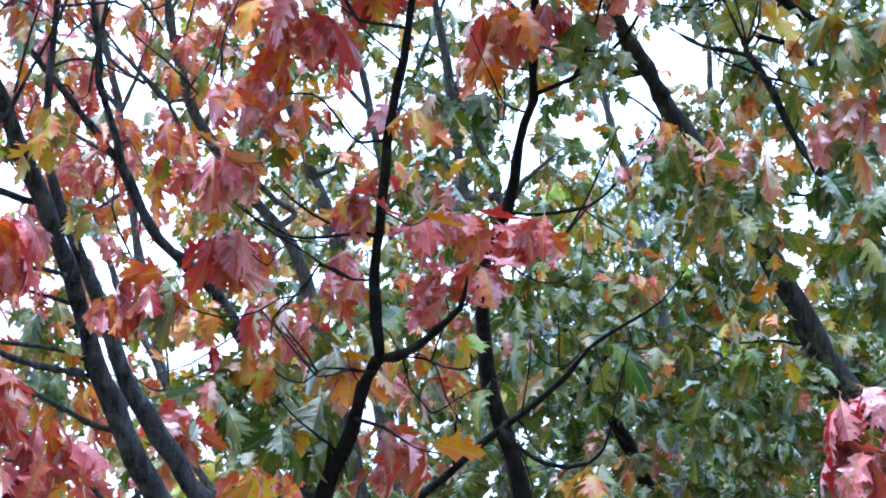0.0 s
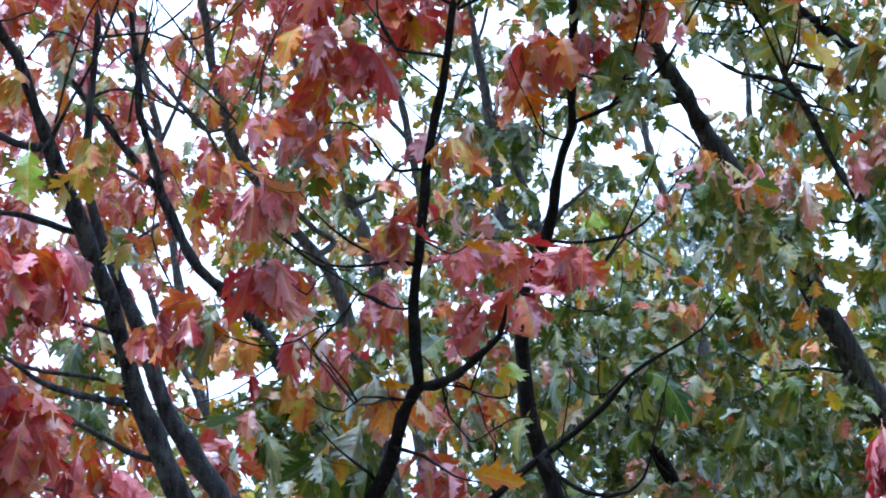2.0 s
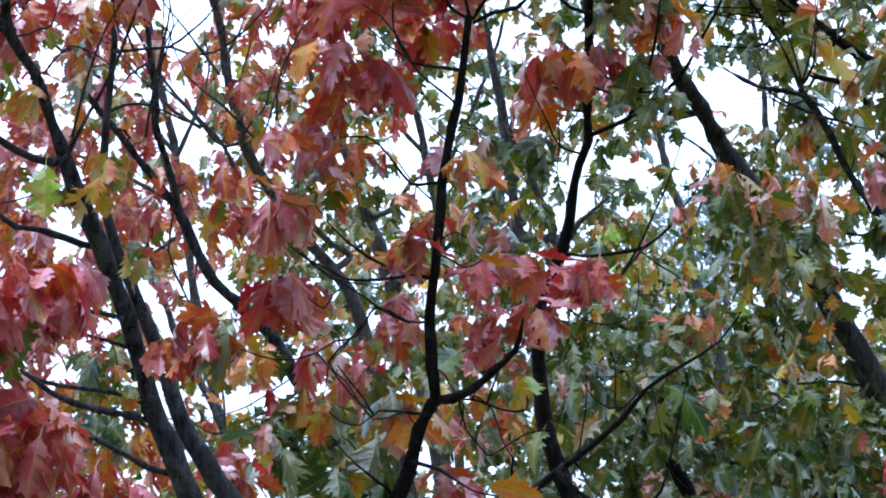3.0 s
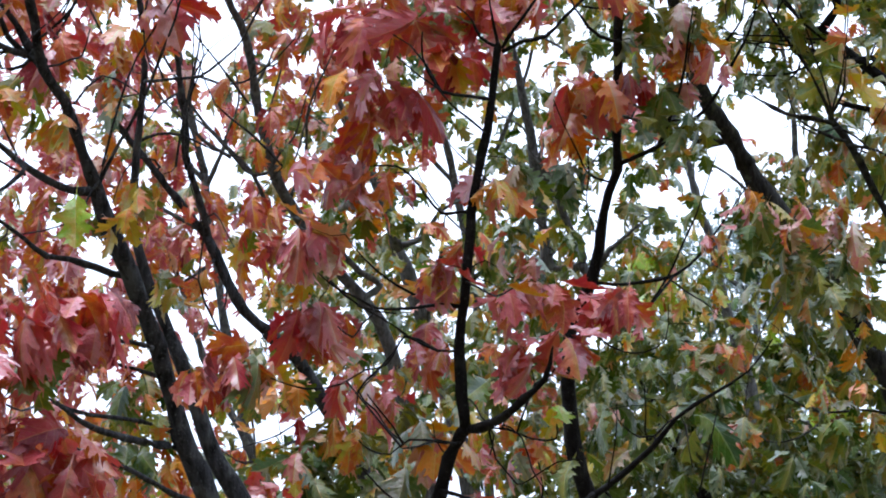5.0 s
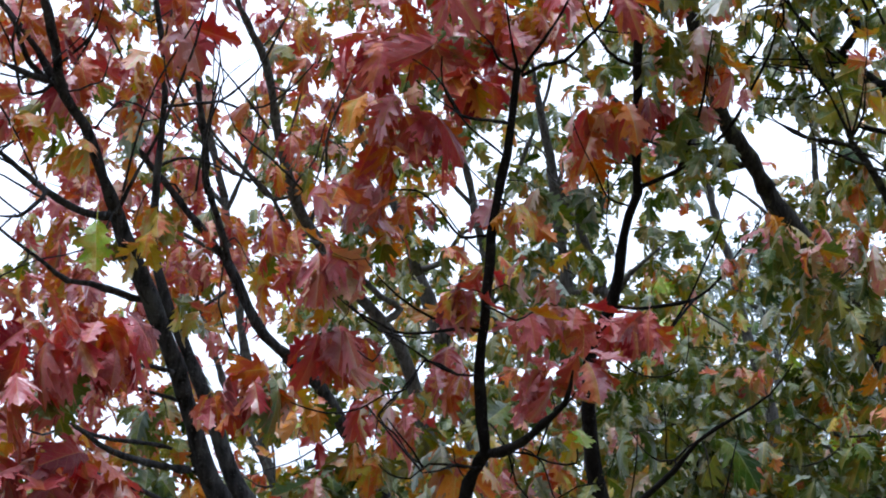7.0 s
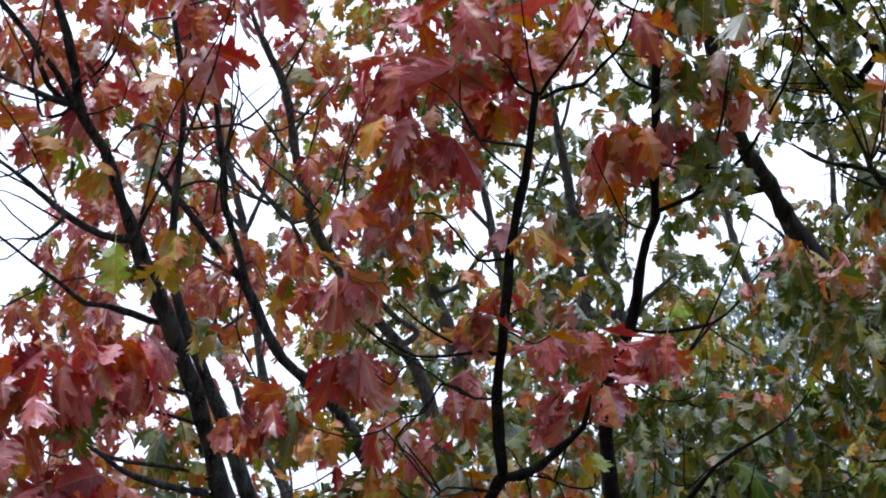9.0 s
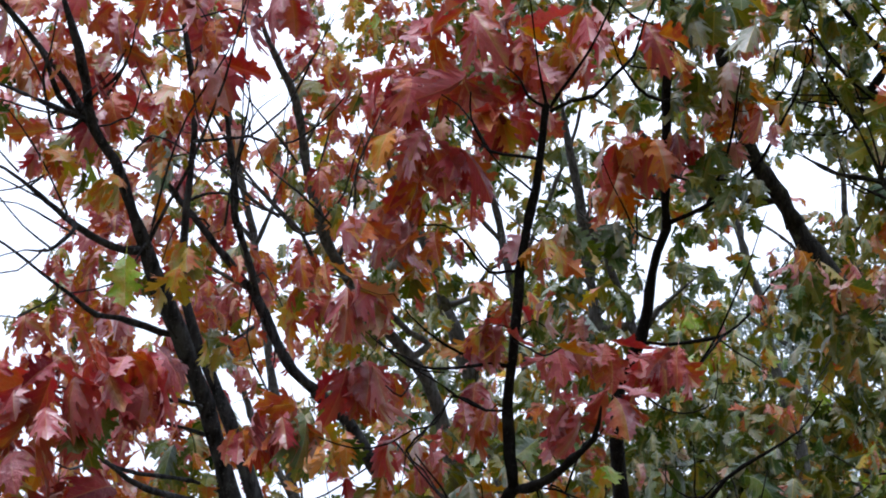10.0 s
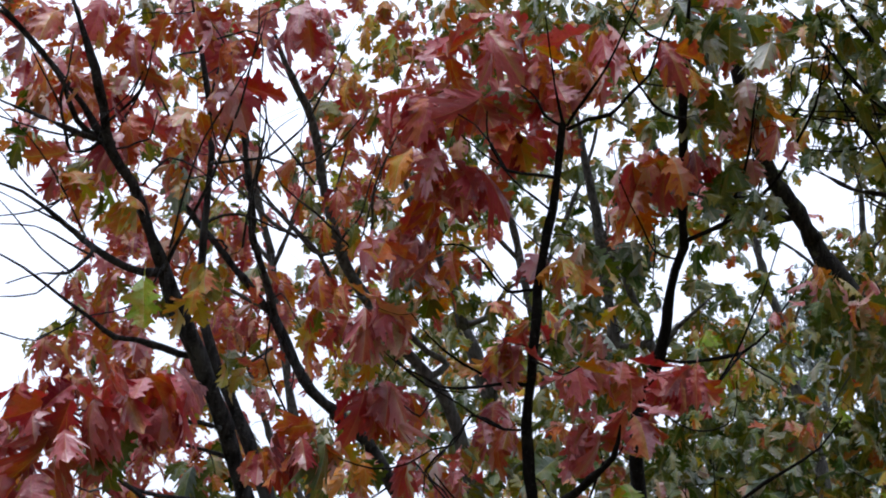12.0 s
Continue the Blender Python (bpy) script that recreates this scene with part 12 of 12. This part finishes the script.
far_green_oak.leaves("olive", 12, 0.19, (5.13, 18.99, 8.89), (5.10, 19.43, 8.14), (2.57, 19.84, 7.64), (2.46, 20.09, 7.49), (2.91, 20.43, 7.41), (3.44, 20.22, 7.60), (3.70, 19.92, 7.29), (2.69, 20.34, 7.10), (4.70, 19.65, 6.78), (5.25, 19.54, 7.04))
far_green_oak.leaves("olive", 12, 0.20, (3.89, 19.85, 9.10))
far_green_oak.leaves("olive", 14, 0.18, (5.06, 16.96, 9.90), (5.17, 17.54, 9.89), (1.99, 18.23, 8.21), (2.22, 19.10, 8.15), (4.07, 19.05, 7.81))
far_green_oak.leaves("olive", 14, 0.19, (4.87, 17.92, 10.71), (5.31, 18.38, 9.79), (2.72, 19.48, 8.88), (4.10, 19.93, 8.25))
far_green_oak.leaves("olive", 15, 0.17, (4.88, 15.81, 11.10), (2.18, 17.19, 10.09), (3.69, 17.98, 6.76))
far_green_oak.leaves("olive", 15, 0.18, (3.62, 17.04, 11.76), (4.15, 16.50, 11.30), (4.32, 16.60, 11.62), (2.18, 17.75, 10.80), (2.54, 18.01, 10.61), (3.72, 17.23, 10.25), (4.63, 17.94, 9.28), (3.38, 18.59, 8.40), (2.91, 18.56, 7.58), (4.14, 18.44, 7.42))
far_green_oak.leaves("olive", 15, 0.19, (3.42, 17.54, 11.86), (4.16, 17.91, 11.86), (4.81, 17.90, 11.95), (4.93, 17.43, 11.63), (2.02, 18.42, 11.78), (3.39, 17.68, 11.40), (4.55, 18.34, 10.86), (2.95, 19.02, 10.81), (4.30, 18.49, 10.45), (4.96, 18.88, 10.72), (2.64, 19.28, 10.54), (2.03, 19.60, 9.85))
far_green_oak.leaves("olive", 15, 0.19, (4.66, 19.07, 9.22), (4.80, 19.11, 8.18), (4.31, 19.51, 7.94), (4.63, 19.05, 7.83))
far_green_oak.leaves("olive", 16, 0.17, (3.21, 17.38, 8.64))
far_green_oak.leaves("olive", 16, 0.18, (3.03, 17.70, 9.14))
far_green_oak.leaves("olive", 16, 0.19, (3.57, 17.75, 11.68), (5.05, 18.00, 9.91), (5.10, 18.63, 9.73))
far_green_oak.leaves("rust", 11, 0.17, (2.34, 16.48, 10.98))
far_green_oak.leaves("rust", 11, 0.18, (2.57, 16.97, 10.99))
far_green_oak.leaves("rust", 11, 0.19, (2.54, 17.70, 12.08), (1.99, 18.74, 10.54))
far_green_oak.leaves("yellow", 11, 0.17, (4.82, 16.40, 10.26))
far_green_oak.leaves("yellow", 11, 0.18, (4.68, 17.13, 10.84), (4.88, 17.50, 10.79))
far_green_oak.leaves("yellow", 14, 0.17, (2.24, 17.71, 8.20))
far_green_oak.leaves("yellow", 14, 0.18, (4.63, 17.03, 10.23), (4.91, 17.08, 9.95), (2.12, 18.23, 8.66))
far_green_oak.leaves("yellow", 14, 0.19, (2.16, 19.54, 9.30), (2.60, 19.39, 8.60), (4.07, 19.38, 7.64), (3.98, 19.93, 7.59))
far_green_oak.leaves("yellow", 14, 0.20, (5.65, 18.96, 10.16))
far_green_oak.leaves("yellow", 16, 0.18, (3.58, 17.57, 10.82), (3.47, 17.08, 10.69), (4.75, 17.44, 9.05))
far_green_oak.leaves("yellow", 16, 0.19, (4.08, 17.99, 12.28), (3.36, 19.59, 9.79))
far_green_oak.finish()

low_oak = Tree("red_oak_tree", (2.17, 3.85, 0), "red oak with low branch of large pink-red leaves", BARK_DARK, 0.12, 150)
low_oak.limb("trunk", (2.17, 3.85, -0.10, 0.0252), (1.92, 3.68, 1.09, 0.0185), (1.24, 3.22, 2.18, 0.0148), (1.17, 3.17, 2.29, 0.0129), (1.12, 3.12, 2.37, 0.0111))
low_oak.limb("branch", (1.12, 3.12, 2.37, 0.0065), (1.03, 3.11, 2.42, 0.0062), (0.95, 3.10, 2.46, 0.0050), (0.87, 3.09, 2.46, 0.0028), (0.82, 3.08, 2.45, 0.0016))
low_oak.limb("branch", (1.12, 3.12, 2.37, 0.0037), (1.03, 3.12, 2.34, 0.0031), (0.93, 3.11, 2.35, 0.0020), (0.86, 3.10, 2.34, 0.0016))
low_oak.spray((0.756, 2.921, 2.390), 0.095, "pink", "pink", "blush", "pink", "pink")
low_oak.spray((0.789, 2.912, 2.405), 0.091, "pink", "orange", "pink", "pink")
low_oak.spray((0.816, 2.964, 2.368), 0.092, "pink", "pink", "pale", "pale")
low_oak.spray((0.756, 2.975, 2.344), 0.096, "pink", "blush", "pink", "pink")
low_oak.spray((0.768, 2.897, 2.299), 0.093, "pink", "pink", "red", "red")
low_oak.spray((0.778, 2.964, 2.372), 0.089, "pink", "blush", "pink", "pink")
low_oak.leaves("pink", 2, 0.03, (0.80, 2.96, 2.31))
low_oak.finish()


# ---- the wood behind: crowns of many small leaves, lower on the left where the sky shows through ----
def far_tree(x, y, height, spread, tones, count, label, bark=BARK_GREY, low=0.25, leaf=0.17, name="oak_tree"):
    t = Tree(name, (x, y, 0), label, bark, leaf, 0, True)
    lean = rng.normal(0, 0.4, 2)
    t.limb("trunk", (x, y, -0.1, 0.22), (x + lean[0] * 0.3, y + lean[1] * 0.3, height * 0.35, 0.17), (x + lean[0], y + lean[1], height * 0.9, 0.05))
    tips = []
    for i in range(16):
        h = height * rng.uniform(low, 0.85)
        a = rng.uniform(0, 2 * math.pi)
        reach = spread * rng.uniform(0.5, 1.0) * math.sqrt(max(0.1, 1 - ((h / height - 0.5) / 0.6) ** 2))
        s = (x + lean[0] * h / height, y + lean[1] * h / height)
        end = (s[0] + reach * math.cos(a), s[1] + reach * math.sin(a), min(height, h + reach * rng.uniform(0.25, 0.7)))
        t.limb("branch", (*s, h, 0.06), ((s[0] * 0.5 + end[0] * 0.5), (s[1] * 0.5 + end[1] * 0.5), h * 0.45 + end[2] * 0.55, 0.04), (*end, 0.012))
    known = np.vstack(t.lines[1:]) + np.array((x, y, 0, 0))
    for _ in range(count // 14):
        c = known[int(rng.integers(len(known)))][:3] + rng.normal(0, 0.5, 3) * (1, 1, 0.7)
        t.leaves(tones[int(rng.integers(len(tones)))], 14, 0.42, tuple(c))
    t.finish()


GREENS = ("green", "green", "green", "olive", "green", "green")
far_tree(3.4, 26.0, 10.8, 3.4, GREENS, 8000, "broad green oak far back in the wood")
far_tree(7.6, 28.0, 12.6, 3.8, GREENS, 8000, "broad green oak far back in the wood")
far_tree(0.6, 29.0, 10.0, 3.2, GREENS + ("yellow",), 6000, "green and yellow oak far back in the wood")
far_tree(5.6, 23.0, 9.9, 2.8, GREENS, 7500, "low green oak far back in the wood")
far_tree(9.8, 25.0, 12.6, 3.0, GREENS, 7500, "tall green oak far back in the wood")
far_tree(-3.0, 27.0, 8.2, 3.0, ("olive", "rust", "green"), 1800, "low rusty oak far back in the wood")
far_tree(-7.0, 28.0, 8.6, 3.2, ("rust", "olive", "red"), 1800, "low rusty oak far back in the wood")
# this far tree's haze is painted into its pale leaf colour
far_tree(6.4, 40.0, 20.8, 2.8, ("silver", "silver", "silver"), 8000, "tall pale tree beyond the oaks, haze put into its leaf colour", low=0.45, leaf=0.15, name="hazy_tree")
# unseen trees added round and behind the camera's clearing to block frontal sky light
for k in range(11):
    a = radians(62 + 23.6 * k)
    far_tree(12.5 * math.sin(a) + 1.5 * math.sin(5 * k), 12.5 * math.cos(a) + 1.5 * math.cos(3 * k), 14.5 + 1.5 * math.sin(2 * k), 4.6, GREENS + ("rust",), 3000, "broad oak out of view, added to shade the clearing", low=0.14, leaf=0.68)
